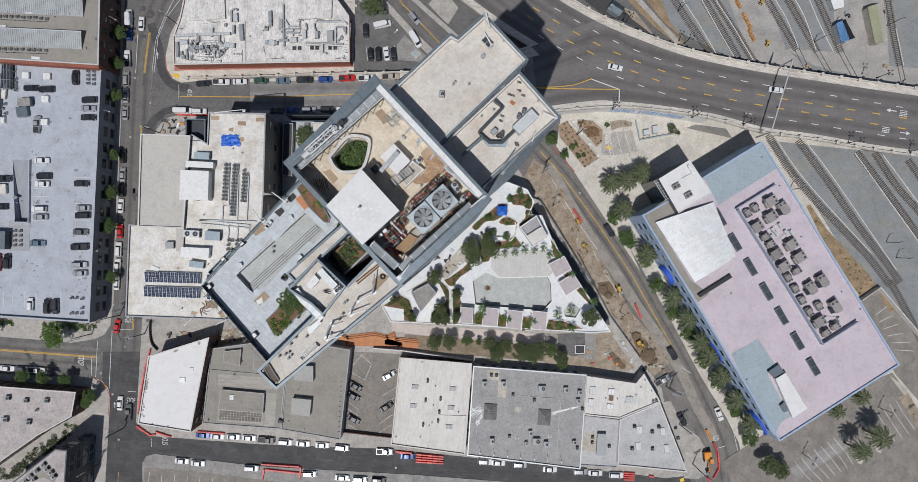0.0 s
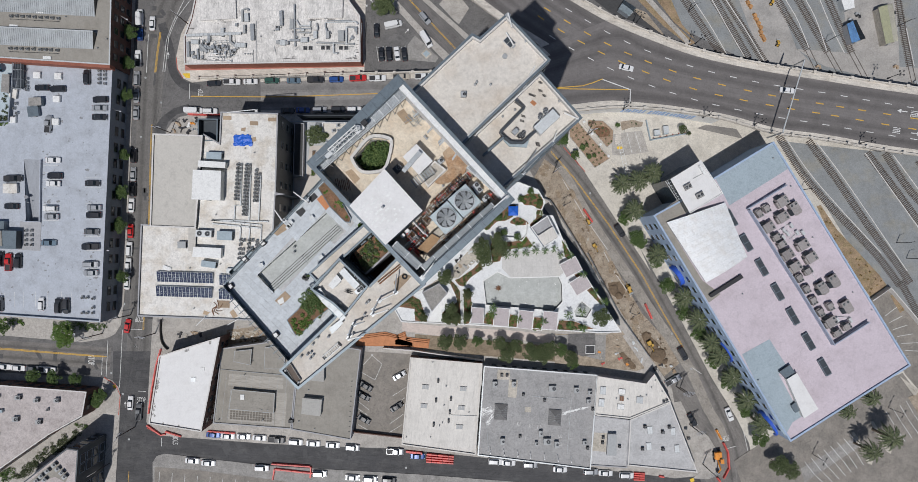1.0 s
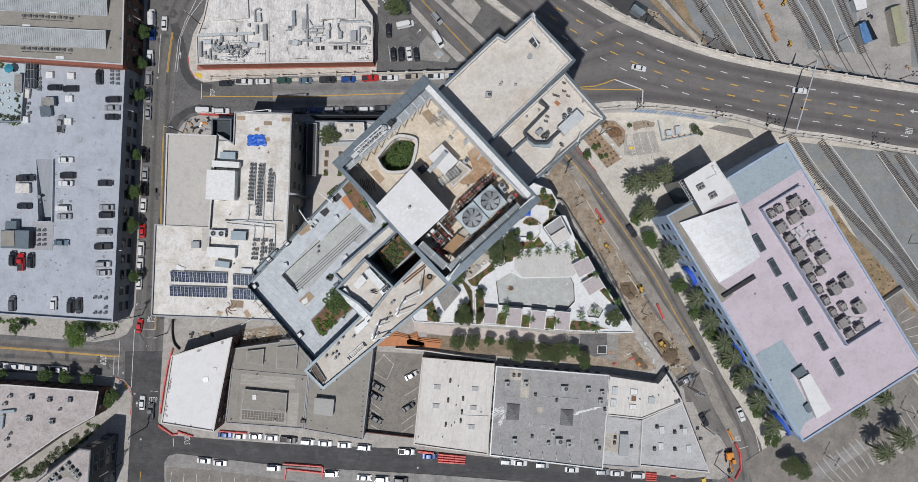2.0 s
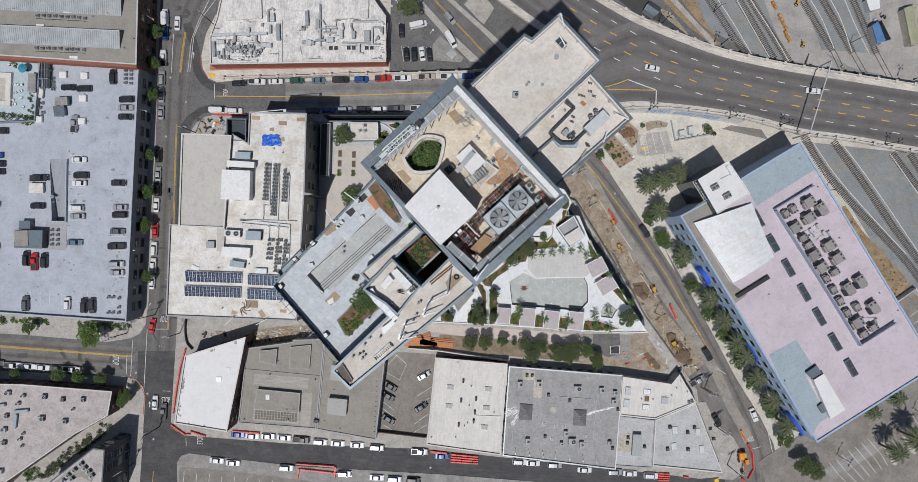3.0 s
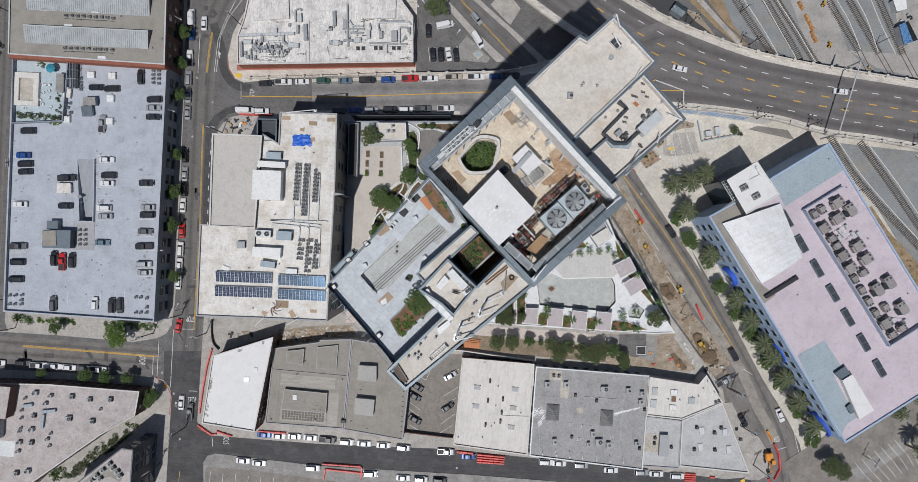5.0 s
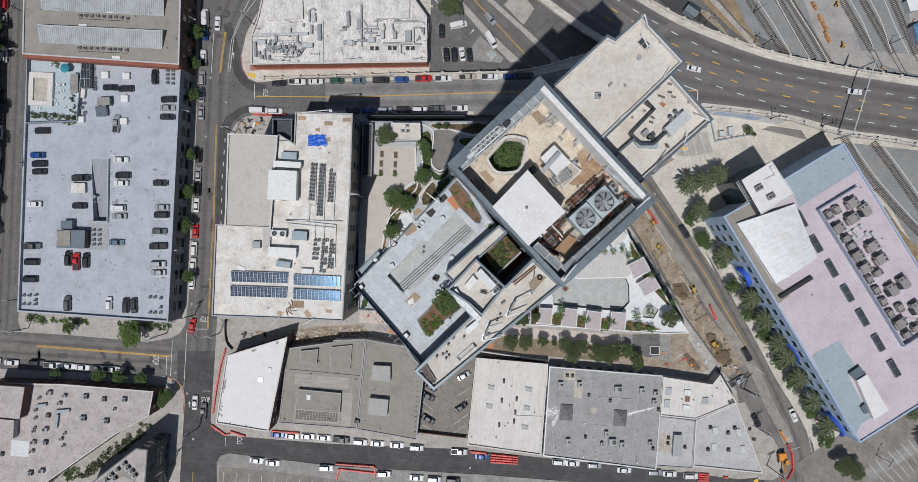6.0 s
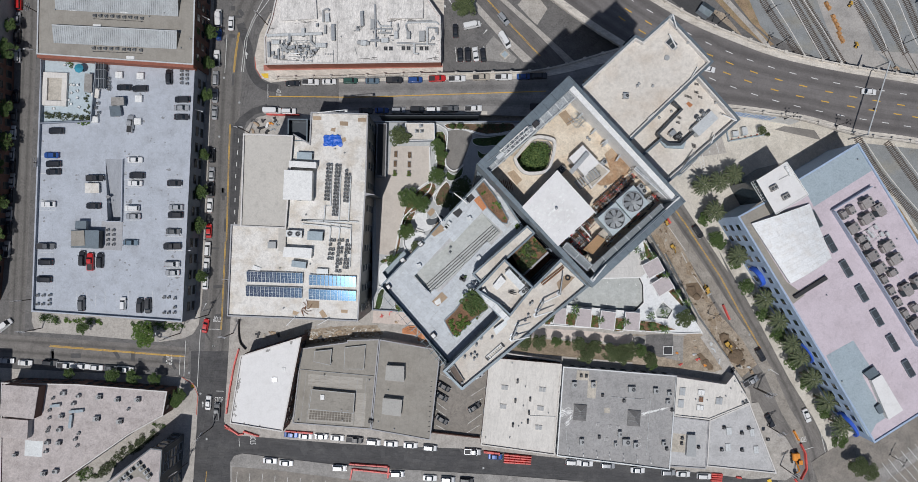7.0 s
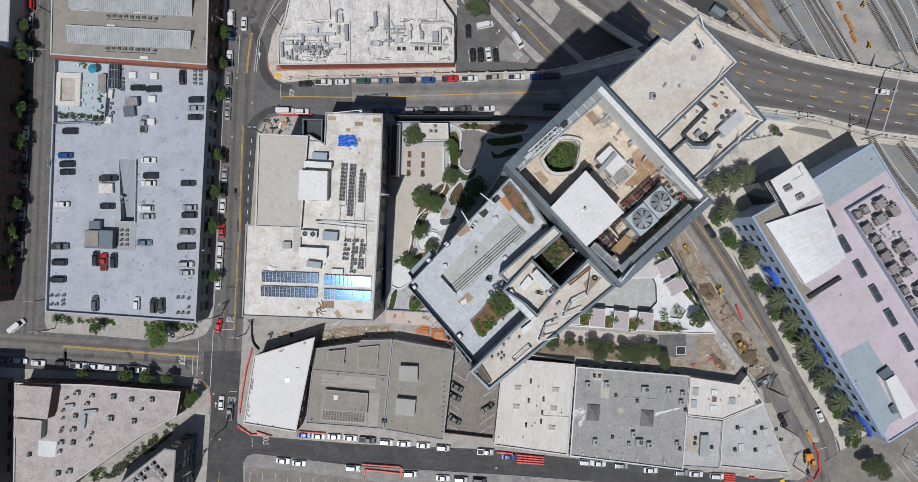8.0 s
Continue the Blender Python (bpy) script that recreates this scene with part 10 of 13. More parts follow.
# ---- ground strips south of the tower ----
SURF = [
    ("pink_walk", [(-22.5, -27.3), (-8.9, -28.6), (16.1, -30.1), (35.4, -32.3), (35.4, -35.5), (16.2, -33.0), (-8.9, -32.0), (-22.5, -30.2)], CLAY, "pinkish paved walk along the podium"),
    # brown earth, its colour darkened further for the shade under the trees
    ("tree_strip", [(-18.3, -31.2), (35.4, -35.8), (35.4, -41.0), (-0.5, -38.0), (-18.3, -35.9)], surface("shaded_tree_earth", (0.24, 0.19, 0.135), 0.95, 0.25, 2, 0.35, 0.4, ((0.14, 0.115, 0.07), 0.42, 2), grime=0.3), "bare brown earth strip with young trees, their shade in its darker colour"),
    ("alley", [(-101.3, -27.5), (-67.4, -26.7), (-51.8, -27.4), (-51.7, -33.4), (-81.4, -34.5), (-97.1, -36.2), (-101.8, -36.2)], CONCRETE, "worn concrete alley behind the shops"),
    ("works_yard", [(28.7, -31.0), (46.0, -31.4), (47.7, -30.7), (51.3, -30.1), (60.1, -42.2), (56.2, -43.5), (28.7, -41.2)], DIRT, "bare earth works yard with planks"),
    ("works_slab", [(28.7, -31.4), (45.8, -31.4), (45.6, -40.2), (37.2, -38.2), (28.7, -34.3)], CONCRETE_GREY, "grey concrete slab in the works yard"),
    ("works_path", [(51.3, -31.7), (54.2, -30.7), (61.4, -41.5), (59.5, -43.5)], CONCRETE, "pale concrete strip beside the fence"),
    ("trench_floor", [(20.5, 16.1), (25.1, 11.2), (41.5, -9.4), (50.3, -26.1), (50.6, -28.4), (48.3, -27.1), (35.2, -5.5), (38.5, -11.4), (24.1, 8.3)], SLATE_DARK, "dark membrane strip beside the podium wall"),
    ("corner_pavement", [(68.0, -54.0), (70.9, -53.6), (74.9, -61.5), (80.2, -65.4), (83.4, -70.6), (84.1, -77.5), (80.2, -79.8), (74.9, -79.5), (77.6, -77.2)], CONCRETE, "pale concrete corner pavement"),
    ("walk_west", [(-58.3, -23.4), (-40.6, -23.8), (-41.9, -28.4), (-58.6, -27.4)], CLAY, "pinkish pavement with builders' material"),
]
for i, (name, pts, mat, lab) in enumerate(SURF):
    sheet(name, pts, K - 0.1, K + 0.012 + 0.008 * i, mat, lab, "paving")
DIRTS = [
    ("dirt_strip", [(25.1, 27.6), (28.7, 25.0), (36.9, 13.5), (41.5, 4.3), (45.1, -1.6), (48.3, -7.5), (51.3, -12.7), (54.9, -18.9), (58.2, -24.5), (65.4, -32.4), (70.6, -40.9), (65.4, -45.4), (60.1, -38.2), (50.9, -25.1), (41.8, -7.5), (41.5, -9.4), (34.6, 1.7), (26.1, 14.1), (21.5, 21.0)], DIRT, "torn-up dirt strip of the street works"),
    ("turned_earth", [(46.4, -14.0), (50.9, -13.4), (52.4, -17.3), (50.3, -19.6), (47.3, -17.6)], DIRT_DARK, "dark turned earth in the street works"),
    ("excavation", [(57.5, -31.0), (59.5, -30.1), (61.4, -32.4), (65.4, -36.3), (66.0, -40.2), (63.7, -40.9), (60.8, -37.6), (58.8, -34.3)], DIRT_DARK, "dark excavated pit in the street"),
    ("trench_fill", [(50.3, -37.6), (51.6, -37.1), (55.7, -41.5), (54.9, -43.0), (52.3, -41.5)], DIRT_DARK, "dark filled trench in the works yard"),
]
for i, (name, pts, mat, lab) in enumerate(DIRTS):
    base = K + 0.1 if name == "trench_fill" else 0.0
    sheet(name, pts, base - 0.05, base + 0.012 + 0.008 * i, mat, lab, "ground")
bm = bmesh.new()
for cx, cy, s in [(59.5, -31.7, 1.5), (63.4, -38.2, 2.6), (61.8, -35.0, 1.6), (48.3, -16.0, 1.6), (50.3, -18.3, 1.3), (65.0, -40.2, 1.5), (52.9, -40.2, 1.3), (54.9, -42.2, 1.0)]:
    m = Matrix.Translation((cx, cy, 0.1)) @ Matrix.Diagonal((s, s * 0.9, 0.35 * s, 1))
    vs = bmesh.ops.create_icosphere(bm, subdivisions=3, radius=1, matrix=m)["verts"]
    for v in vs:
        v.co += Vector((1, 1, 0.6)) * (0.35 * noise.noise(v.co * 1.3))
solo("earth_heaps", bm, DIRT_DARK, "loose heaps of dark dug earth", "earth heap", "", "stuff")
for line, h in (([(20.1, 16.0), (27.2, 13.4), (41.3, -9.4)], 1.9), ([(39.6, -4.2), (50.4, -25.0), (61.1, -40.0)], 1.6)):
    bm = bmesh.new()
    for a, b in zip(spaced(line, 2.4), spaced(line, 2.4)[1:]):
        band(bm, [a[0], b[0]], 0.06, K + 0.15, K + h)
        tube(bm, (*a[0], K), (*a[0], K + h + 0.15), 0.05, 6)
        box(bm, a[0].x, a[0].y, K, 0.6, 0.3, 0.15, a[1] + 90)
    solo("site_fence", bm, GREY_METAL, "grey mesh site fence on block feet", "fence", "site fences")
k = 0
for pts in ([(-38.8, -31.7), (-28.2, -30.3), (-18.6, -32.9), (-18.4, -35.6), (-38.0, -35.2)], [(-48.7, -29.4), (-46.4, -28.2), (-43.5, -28.3), (-43.7, -31.5), (-48.7, -31.0)], [(-43.2, -29.1), (-38.7, -28.9), (-38.5, -31.1), (-36.3, -32.0), (-36.5, -34.1), (-43.5, -33.4)], [(-26.1, -32.2), (-21.4, -30.1), (-20.9, -32.1), (-13.1, -32.9), (-13.6, -36.1), (-26.1, -35.1)]):
    base = ccw(pts)
    ob = thing("formwork_stack", (*mid_of(base), K), "stack of orange-brown formwork panels", "formwork", "formwork stacks")
    for i in range(3):
        q = inset(base, 0.12 + 0.4 * i)
        part("panel", prism(bmesh.new(), [(x + 0.2 * i, y - 0.15 * i) for x, y in q], K + 0.02 + 0.32 * i, K + 0.3 + 0.32 * i), ORANGE_WOOD, ob)
bm = bmesh.new()
band(bm, [(-28.7, -35.7), (-19.3, -36.4), (4.5, -39.8)], 0.35, 0.1, 2.2)
solo("retaining_wall", bm, STUCCO_WHITE, "pale retaining wall behind the shops", "wall", "", "structure")
for x, y, r in [(-8.1, -33.0, 2.5), (-3.0, -33.1, 2.5), (2.6, -32.9, 1.8), (6.4, -33.5, 1.0), (10.1, -33.5, 2.3), (12.3, -37.0, 2.8), (15.4, -34.5, 2.4), (20.5, -36.3, 3.2), (25.6, -36.0, 3.0), (24.1, -38.0, 2.4), (30.2, -35.7, 2.2), (33.3, -38.5, 2.4), (34.0, -40.6, 1.8)]:
    tree(x, y, K, r * 1.06, 2.2 + 1.5 * r, 1 if r > 2.2 else 0)
rng = random.Random(88)
bm = bmesh.new()
strip = DIRTS[0][1]
n = 420
while n:
    x, y = rng.uniform(24, 72), rng.uniform(-46, 28)
    if inside(strip, x, y):
        n -= 1
        r = rng.uniform(0.06, 0.2) if n % 6 else rng.uniform(0.2, 0.45)
        m = Matrix.Translation((x, y, 0.02)) @ Euler((0, 0, rng.uniform(0, 6.28))).to_matrix().to_4x4() @ Matrix.Diagonal((r * rng.uniform(0.8, 2.0), r, r * 0.6, 1))
        vs = bmesh.ops.create_icosphere(bm, subdivisions=1, radius=1, matrix=m)["verts"]
        mi = rng.choice((0, 0, 1, 2))
        for f in {f for v in vs for f in v.link_faces}:
            f.material_index = mi
solo("site_rubble", bm, (DIRT_DARK, CONCRETE_TAN, DIRT), "clods, stones and rubble strewn over the street works", "rubble", "", "stuff")
bm = bmesh.new()
n = 26
while n:
    x, y = rng.uniform(24, 72), rng.uniform(-46, 28)
    if inside(strip, x, y) and inside(strip, x + 2.2, y - 3.2) and inside(strip, x - 0.8, y + 1.6):
        n -= 1
        r = rng.uniform(0.5, 1.5)
        ring_pts = [Vector((r * rng.uniform(0.5, 1.2) * math.cos(t * 0.63), 1.9 * r * rng.uniform(0.5, 1.2) * math.sin(t * 0.63))) for t in range(10)]
        turn = Matrix.Rotation(radians(32), 2)
        prism(bm, [tuple(Vector((x, y)) + turn @ p) for p in ring_pts], 0.0, 0.047 + 0.0012 * n)
solo("damp_earth", bm, surface("damp_earth", (0.25, 0.19, 0.13), 0.95, 0.3, 1.5, 0.3, 0.5, ((0.36, 0.3, 0.22), 0.4, 1.2), grime=0.35), "darker damp patches of earth in the street works", "earth", "", "stuff")
rng = random.Random(8)
for x, y in [(49.5, -32.9), (49.8, -35.5), (50.5, -39.1), (49.2, -37.5), (53.1, -40.8), (43.6, -37.5), (44.3, -38.8), (44.9, -41.1), (40.0, -36.2), (55.1, -34.2), (55.7, -36.2), (67.8, -41.7), (69.1, -43.4), (66.2, -46.6), (64.2, -41.4), (-55.6, -25.0), (-52.4, -24.0), (-45.8, -25.3), (-44.5, -26.0), (-39.9, -25.3), (-50.4, -27.3), (64.9, -42.1), (62.6, -42.7), (57.4, -40.1)]:
    bm = bmesh.new()
    for q in range(rng.randint(2, 4)):
        box(bm, x + rng.uniform(-0.5, 0.5), y + rng.uniform(-0.5, 0.5), K, rng.uniform(0.4, 1.4), rng.uniform(0.2, 0.6), rng.uniform(0.15, 0.5), rng.uniform(0, 180), 0, 0.02)
    solo("builders_material", bm, rng.choice((WOOD, LIGHT_METAL, DARK, CONCRETE_TAN, ORANGE, RED)), "small pile of builders' material on the ground", "building material", "building material")

sheet("tar_slab", [(33.2, -31.1), (42.2, -30.9), (42.4, -38.0), (38.1, -38.7), (33.0, -36.7)], K + 0.05, K + 0.1, ASPHALT, "dark tarred slab in the works yard", "slab")
pit = thing("pit_frame", (*(40.5, -36.2), K + 0.1), "white-edged frame round a dark pit in the yard", "pit frame")
part("edge", ring(bmesh.new(), ccw([(38.9, -34.9), (42.1, -34.8), (42.1, -37.7), (38.9, -37.7)]), inset([(38.9, -34.9), (42.1, -34.8), (42.1, -37.7), (38.9, -37.7)], 0.18), K + 0.1, K + 0.5), WHITE_PAINT, pit)
part("cover", prism(bmesh.new(), inset([(38.9, -34.9), (42.1, -34.8), (42.1, -37.7), (38.9, -37.7)], 0.17), K + 0.1, K + 0.16), DARK, pit)
bm = bmesh.new()
band(bm, [(30.3, 25.0), (40.1, 7.9), (47.7, -3.5), (53.6, -12.1), (59.5, -21.2), (66.7, -31.7), (74.5, -43.5), (80.1, -56.2), (84.1, -62.8), (85.7, -67.3)], 3.3, -0.03, 0.011)
solo("parking_lane", bm, surface("worn_parking_lane", (0.3, 0.275, 0.24), 0.9, 0.16, 2.5, 0.4, 0.1, ((0.2, 0.18, 0.155), 0.4, 3), grime=0.3, crack=0.3), "pale worn lane beside the street works", "road", "", "structure")
sheet("alley_dirt", [(-81.4, -29.8), (-67.4, -28.4), (-57.0, -28.2), (-54.9, -31.3), (-67.4, -32.6), (-81.4, -35.0)], K, K + 0.05, DIRT, "pale dirt and rubble along the alley", "ground")
for x, y in [(-96.9, -31.4), (-94.8, -32.4), (-92.2, -30.9), (-90.2, -31.4), (-88.6, -32.4), (-86.5, -31.4), (-78.2, -31.3), (-76.1, -32.2), (-73.0, -30.8), (-69.8, -30.3)]:
    bm = bmesh.new()
    for q in range(3):
        box(bm, x + rng.uniform(-0.6, 0.6), y + rng.uniform(-0.5, 0.5), K + 0.04, rng.uniform(0.5, 2.2), rng.uniform(0.2, 0.8), rng.uniform(0.1, 0.5), rng.uniform(0, 180), 0, 0.02)
    solo("alley_rubble", bm, rng.choice((WOOD, CONCRETE_GREY, DARK, CONCRETE_TAN)), "rubble and planks lying in the alley", "rubble", "alley rubble")

for i, mat in enumerate((DIRT_DARK, CONCRETE_TAN, WHITE_PAINT, WOOD)):
    rng = random.Random(70 + i)
    bm = bmesh.new()
    for k in range(60 if mat is WHITE_PAINT else 220):
        x = rng.uniform(-81.0, -55.5)
        y = rng.gauss(-31.5 - (0.9 if i == 0 else 0), 1.1)
        if -34.2 < y < -28.6:
            r = rng.uniform(0.08, 0.3)
            box(bm, x, y, K + 0.03, r * rng.uniform(1, 4), r, r * 0.6, rng.choice((rng.uniform(-20, 20), rng.uniform(0, 180))))
    solo("alley_debris", bm, mat, "scattered boards, stones and scraps along the alley", "rubble", "", "stuff")
bm = bmesh.new()
band(bm, smooth([(-103.1, -26.3), (-103.3, -30.2), (-102.7, -34.1), (-100.9, -36.4)], 5), 0.1, K, K + 1.3)
solo("corner_fence", bm, DARK, "dark netted fence curving round the pavement corner", "fence")

# ---- vehicles ----
PAINT = {
    "w": gloss("white_car_paint", (0.72, 0.72, 0.71), 0.35, 0.0, 0.5), "s": gloss("silver_car_paint", (0.42, 0.43, 0.44), 0.35, 0.4, 0.5),
    "g": gloss("grey_car_paint", (0.12, 0.125, 0.13), 0.35, 0.2, 0.5), "k": gloss("black_car_paint", (0.013, 0.014, 0.018), 0.42, 0.0, 1.0),
    "r": gloss("red_car_paint", (0.5, 0.02, 0.02), 0.35, 0.0, 0.5), "b": gloss("blue_car_paint", (0.02, 0.075, 0.27), 0.35, 0.1, 0.5),
    "n": gloss("green_car_paint", (0.03, 0.09, 0.07), 0.35, 0.1, 0.5), "c": gloss("slate_blue_car_paint", (0.13, 0.19, 0.24), 0.35, 0.2, 0.5),
    "t": gloss("tan_car_paint", (0.45, 0.4, 0.33), 0.4, 0.1, 0.4)}
COLOUR = {"w": "white", "s": "silver", "g": "dark grey", "k": "black", "r": "red", "b": "blue", "n": "dark green", "c": "slate blue", "t": "tan"}
TYRE = surface("tyre_rubber", (0.02, 0.02, 0.02), 0.9, 0.1, 1, 0.2, 0.0)
CAR_GLASS = gloss("tinted_car_glass", (0.022, 0.03, 0.038), 0.16, 0.0, 0.3)
HEAD = gloss("headlight_glass", (0.6, 0.62, 0.65), 0.1)
TAIL = gloss("tail_light", (0.3, 0.01, 0.01), 0.2)
# kind: length, width, bonnet height, roof height, cabin from and to (share of length from the front), name
KINDS = {"S": (4.75, 1.84, 0.86, 1.45, 0.27, 0.84, "sedan"), "U": (4.85, 1.95, 1.02, 1.75, 0.25, 0.97, "sport utility car"),
         "P": (5.7, 2.02, 1.08, 1.85, 0.25, 0.6, "pickup truck"), "V": (5.9, 2.05, 1.05, 2.4, 0.14, 0.99, "van"), "H": (4.2, 1.8, 0.9, 1.5, 0.25, 0.95, "hatchback")}


def car_build(kind, col):
    L, W, hb, hr, f0, f1, noun = KINDS[kind]

    def sec(x, w, z0, z1, r=0.16):
        w /= 2
        return [(x, -w, z0), (x, -w, z1 - r), (x, -w + r, z1), (x, w - r, z1), (x, w, z1 - r), (x, w, z0)]

    def build():
        ob = thing(noun.replace(" ", "_"), (0, 0, 0), COLOUR[col] + " " + noun + (" with an open bed" if kind == "P" else "") + " standing on the asphalt", "truck" if kind == "P" else ("van" if kind == "V" else "car"), "vehicles")
        paint = PAINT[col]
        h2 = hb + (0.08 if kind != "P" else 0.0)
        X = lambda s: L * (0.5 - s)
        bm = bmesh.new()
        loft(bm, [sec(X(0), W * 0.72, 0.34, hb * 0.66), sec(X(0.025), W * 0.88, 0.26, hb * 0.82), sec(X(0.09), W * 0.97, 0.22, hb * 0.93), sec(X(f0 - 0.02), W, 0.22, hb), sec(X(0.5), W, 0.22, h2),
                  sec(X(0.85), W, 0.22, h2), sec(X(0.955), W * 0.96, 0.24, h2 * 0.97), sec(X(0.99), W * 0.88, 0.3, h2 * 0.86), sec(X(1.0), W * 0.8, 0.36, h2 * 0.72)])
        body = part("body", bm, paint, ob)
        rake_f, rake_r = (0.1, 0.12) if kind == "S" else ((0.09, 0.05) if kind in "UH" else ((0.08, 0.03) if kind == "P" else (0.07, 0.015)))
        ww = W * 0.86
        bm = bmesh.new()
        loft(bm, [sec(X(f0), ww * 0.94, h2 - 0.08, h2 + 0.02, 0.02), sec(X(f0 + rake_f), ww * 0.82, h2 - 0.08, hr - 0.05, 0.1), sec(X((f0 + f1) / 2), ww * 0.84, h2 - 0.08, hr - 0.02, 0.1),
                  sec(X(f1 - rake_r), ww * 0.82, h2 - 0.08, hr - 0.06, 0.1), sec(X(f1), ww * 0.92, h2 - 0.08, h2 + 0.02, 0.02)])
        part("glasshouse", bm, CAR_GLASS, ob, "dark tinted windows")
        bm = bmesh.new()
        for s in (-1, 1):
            box(bm, X(f0 + 0.04), s * (W * 0.5 + 0.06), h2 - 0.06, 0.16, 0.2, 0.14, 0, 0, 0.02)
        part("mirror", bm, paint, ob)
        if kind in "US":
            bm = bmesh.new()
            for s in (-1, 1):
                tube(bm, (X(f0 + rake_f + 0.06), s * ww * 0.36, hr + 0.03), (X(f1 - rake_r - 0.08), s * ww * 0.36, hr + 0.03), 0.03, 5)
            if kind == "U":
                part("roof_rack", bm, DARK, ob)
            else:
                bm.free()
        bm = bmesh.new()
        loft(bm, [sec(X(f0 + rake_f + 0.012), ww * 0.72, hr - 0.07, hr - 0.02, 0.03), sec(X(f0 + rake_f + 0.05), ww * 0.8, hr - 0.08, hr, 0.05), sec(X((f0 + f1) / 2), ww * 0.82, hr - 0.08, hr + 0.02, 0.05),
                  sec(X(f1 - rake_r - 0.03), ww * 0.8, hr - 0.08, hr, 0.05), sec(X(f1 - rake_r + 0.004), ww * 0.72, hr - 0.1, hr - 0.03, 0.03)])
        part("roof", bm, paint, ob)
        if kind == "V":
            part("side_panel", box(bmesh.new(), X(0.62), 0, hb, L * 0.68, ww * 0.995, hr - hb - 0.12, 0, 0, 0.06), paint, ob)
        if kind == "P":
            bm = bmesh.new()
            box(bm, X(0.8), 0, h2 - 0.05, L * 0.34, W * 0.76, 0.06)
            part("bed_liner", bm, DARK, ob, "dark pickup bed")
            bm = bmesh.new()
            for s in (-1, 1):
                box(bm, X(0.8), s * W * 0.42, h2 - 0.02, L * 0.36, 0.13, 0.16)
            box(bm, X(0.985), 0, h2 - 0.02, 0.1, W * 0.84, 0.14)
            part("bed_rail", bm, paint, ob)
        for s in (-1, 1):
            for q in (0.18, 0.81):
                part("wheel", tube(bmesh.new(), (X(q), s * (W / 2 - 0.24), 0.33), (X(q), s * (W / 2 + 0.005), 0.33), 0.33, 14), TYRE, ob)
            part("headlight", box(bmesh.new(), X(0.03), s * W * 0.34, hb * 0.66, 0.22, 0.36, 0.12, -s * 18), HEAD, ob)
            part("tail_light", box(bmesh.new(), X(0.985), s * W * 0.38, h2 * 0.7, 0.14, 0.22, 0.14), TAIL, ob)
        return ob
    return build


def cars(rows, z):
    """Vehicles in rows of x, y, heading, kind and colour; z: the height of what they stand on, or a function of x."""
    for x, y, a, what in rows:
        h = z(x) if callable(z) else z
        tilt = 0.0
        if callable(z):
            tilt = -math.degrees(math.atan2(z(x + 1) - z(x - 1), 2.0)) * math.cos(radians(a))
        placed(("car", what), car_build(what[0], what[1]), pose(x, y, h + 0.012, 0, tilt, a + random.uniform(-1.5, 1.5)))


cars([(-160.4, 27.2, 180, "Sb"), (-159.8, 24.4, 180, "Uk"), (-159.8, 21.9, 180, "Sk"), (-161.4, 11.5, 180, "Sw"), (-162.0, -2.0, 0, "Pg"), (-162.2, -7.1, 180, "Uk"), (-162.6, -12.6, 180, "Uk"), (-146.3, 19.9, 0, "Pk"), (-146.9, 11.0, 180, "Sk"), (-150.4, -5.9, 90, "Uk"), (-147.8, -6.9, 90, "Pr"), (-144.7, -6.5, 90, "Uk"), (-133.6, 25.8, 0, "Sw"), (-133.0, 20.8, 180, "Uk")], 9.0)
cars([(-133.6, 18.3, 180, "Sw"), (-134.5, 10.3, 180, "Uw"), (-134.1, 7.7, 180, "Ss"), (-134.9, -0.7, 0, "Sc"), (-120.9, 18.4, 0, "Sk"), (-120.5, 10.6, 180, "Ss"), (-120.6, 8.2, 180, "Uk"), (-121.2, 2.9, 0, "Sg"), (-121.6, -1.9, 180, "Pk"), (-121.5, -7.6, 0, "Us"), (-121.5, -10.3, 180, "Ss"), (-150.6, -20.3, 90, "Ug"), (-137.3, -20.3, 90, "Hw"), (-131.9, -20.9, 90, "Uk"), (-129.3, -21.0, 270, "Uk")], 9.0)
cars([(-158.9, 35.0, 180, "Uk"), (-137.2, 49.0, 180, "Sk"), (-132.1, 48.6, 180, "Uk"), (-122.8, 52.4, 90, "Uk"), (-118.5, 45.2, 180, "Uk"), (-118.7, 42.5, 0, "Ss"), (-118.7, 39.6, 0, "Sk"), (-135.1, 37.3, 84, "Ps")], 9.0)
cars([(-177.3, 79.4, 90, "Ur"), (-177.6, 74.0, 90, "Ss"), (-177.8, 68.2, 90, "Uk"), (-177.6, 61.8, 90, "Uw"), (-178.2, 48.2, 90, "Sk"), (-178.7, 41.5, 90, "Sg"), (-179.1, 36.0, 90, "Sw"), (-179.5, 28.6, 88, "Ss"), (-179.5, 25.0, 88, "Sk"), (-179.4, 19.9, 88, "Ss"), (-180.3, 14.6, 88, "Sk"), (-180.3, 8.8, 88, "Ss"), (-180.6, 4.0, 88, "Uk"), (-181.0, -3.1, 88, "Ps")], 0.0)
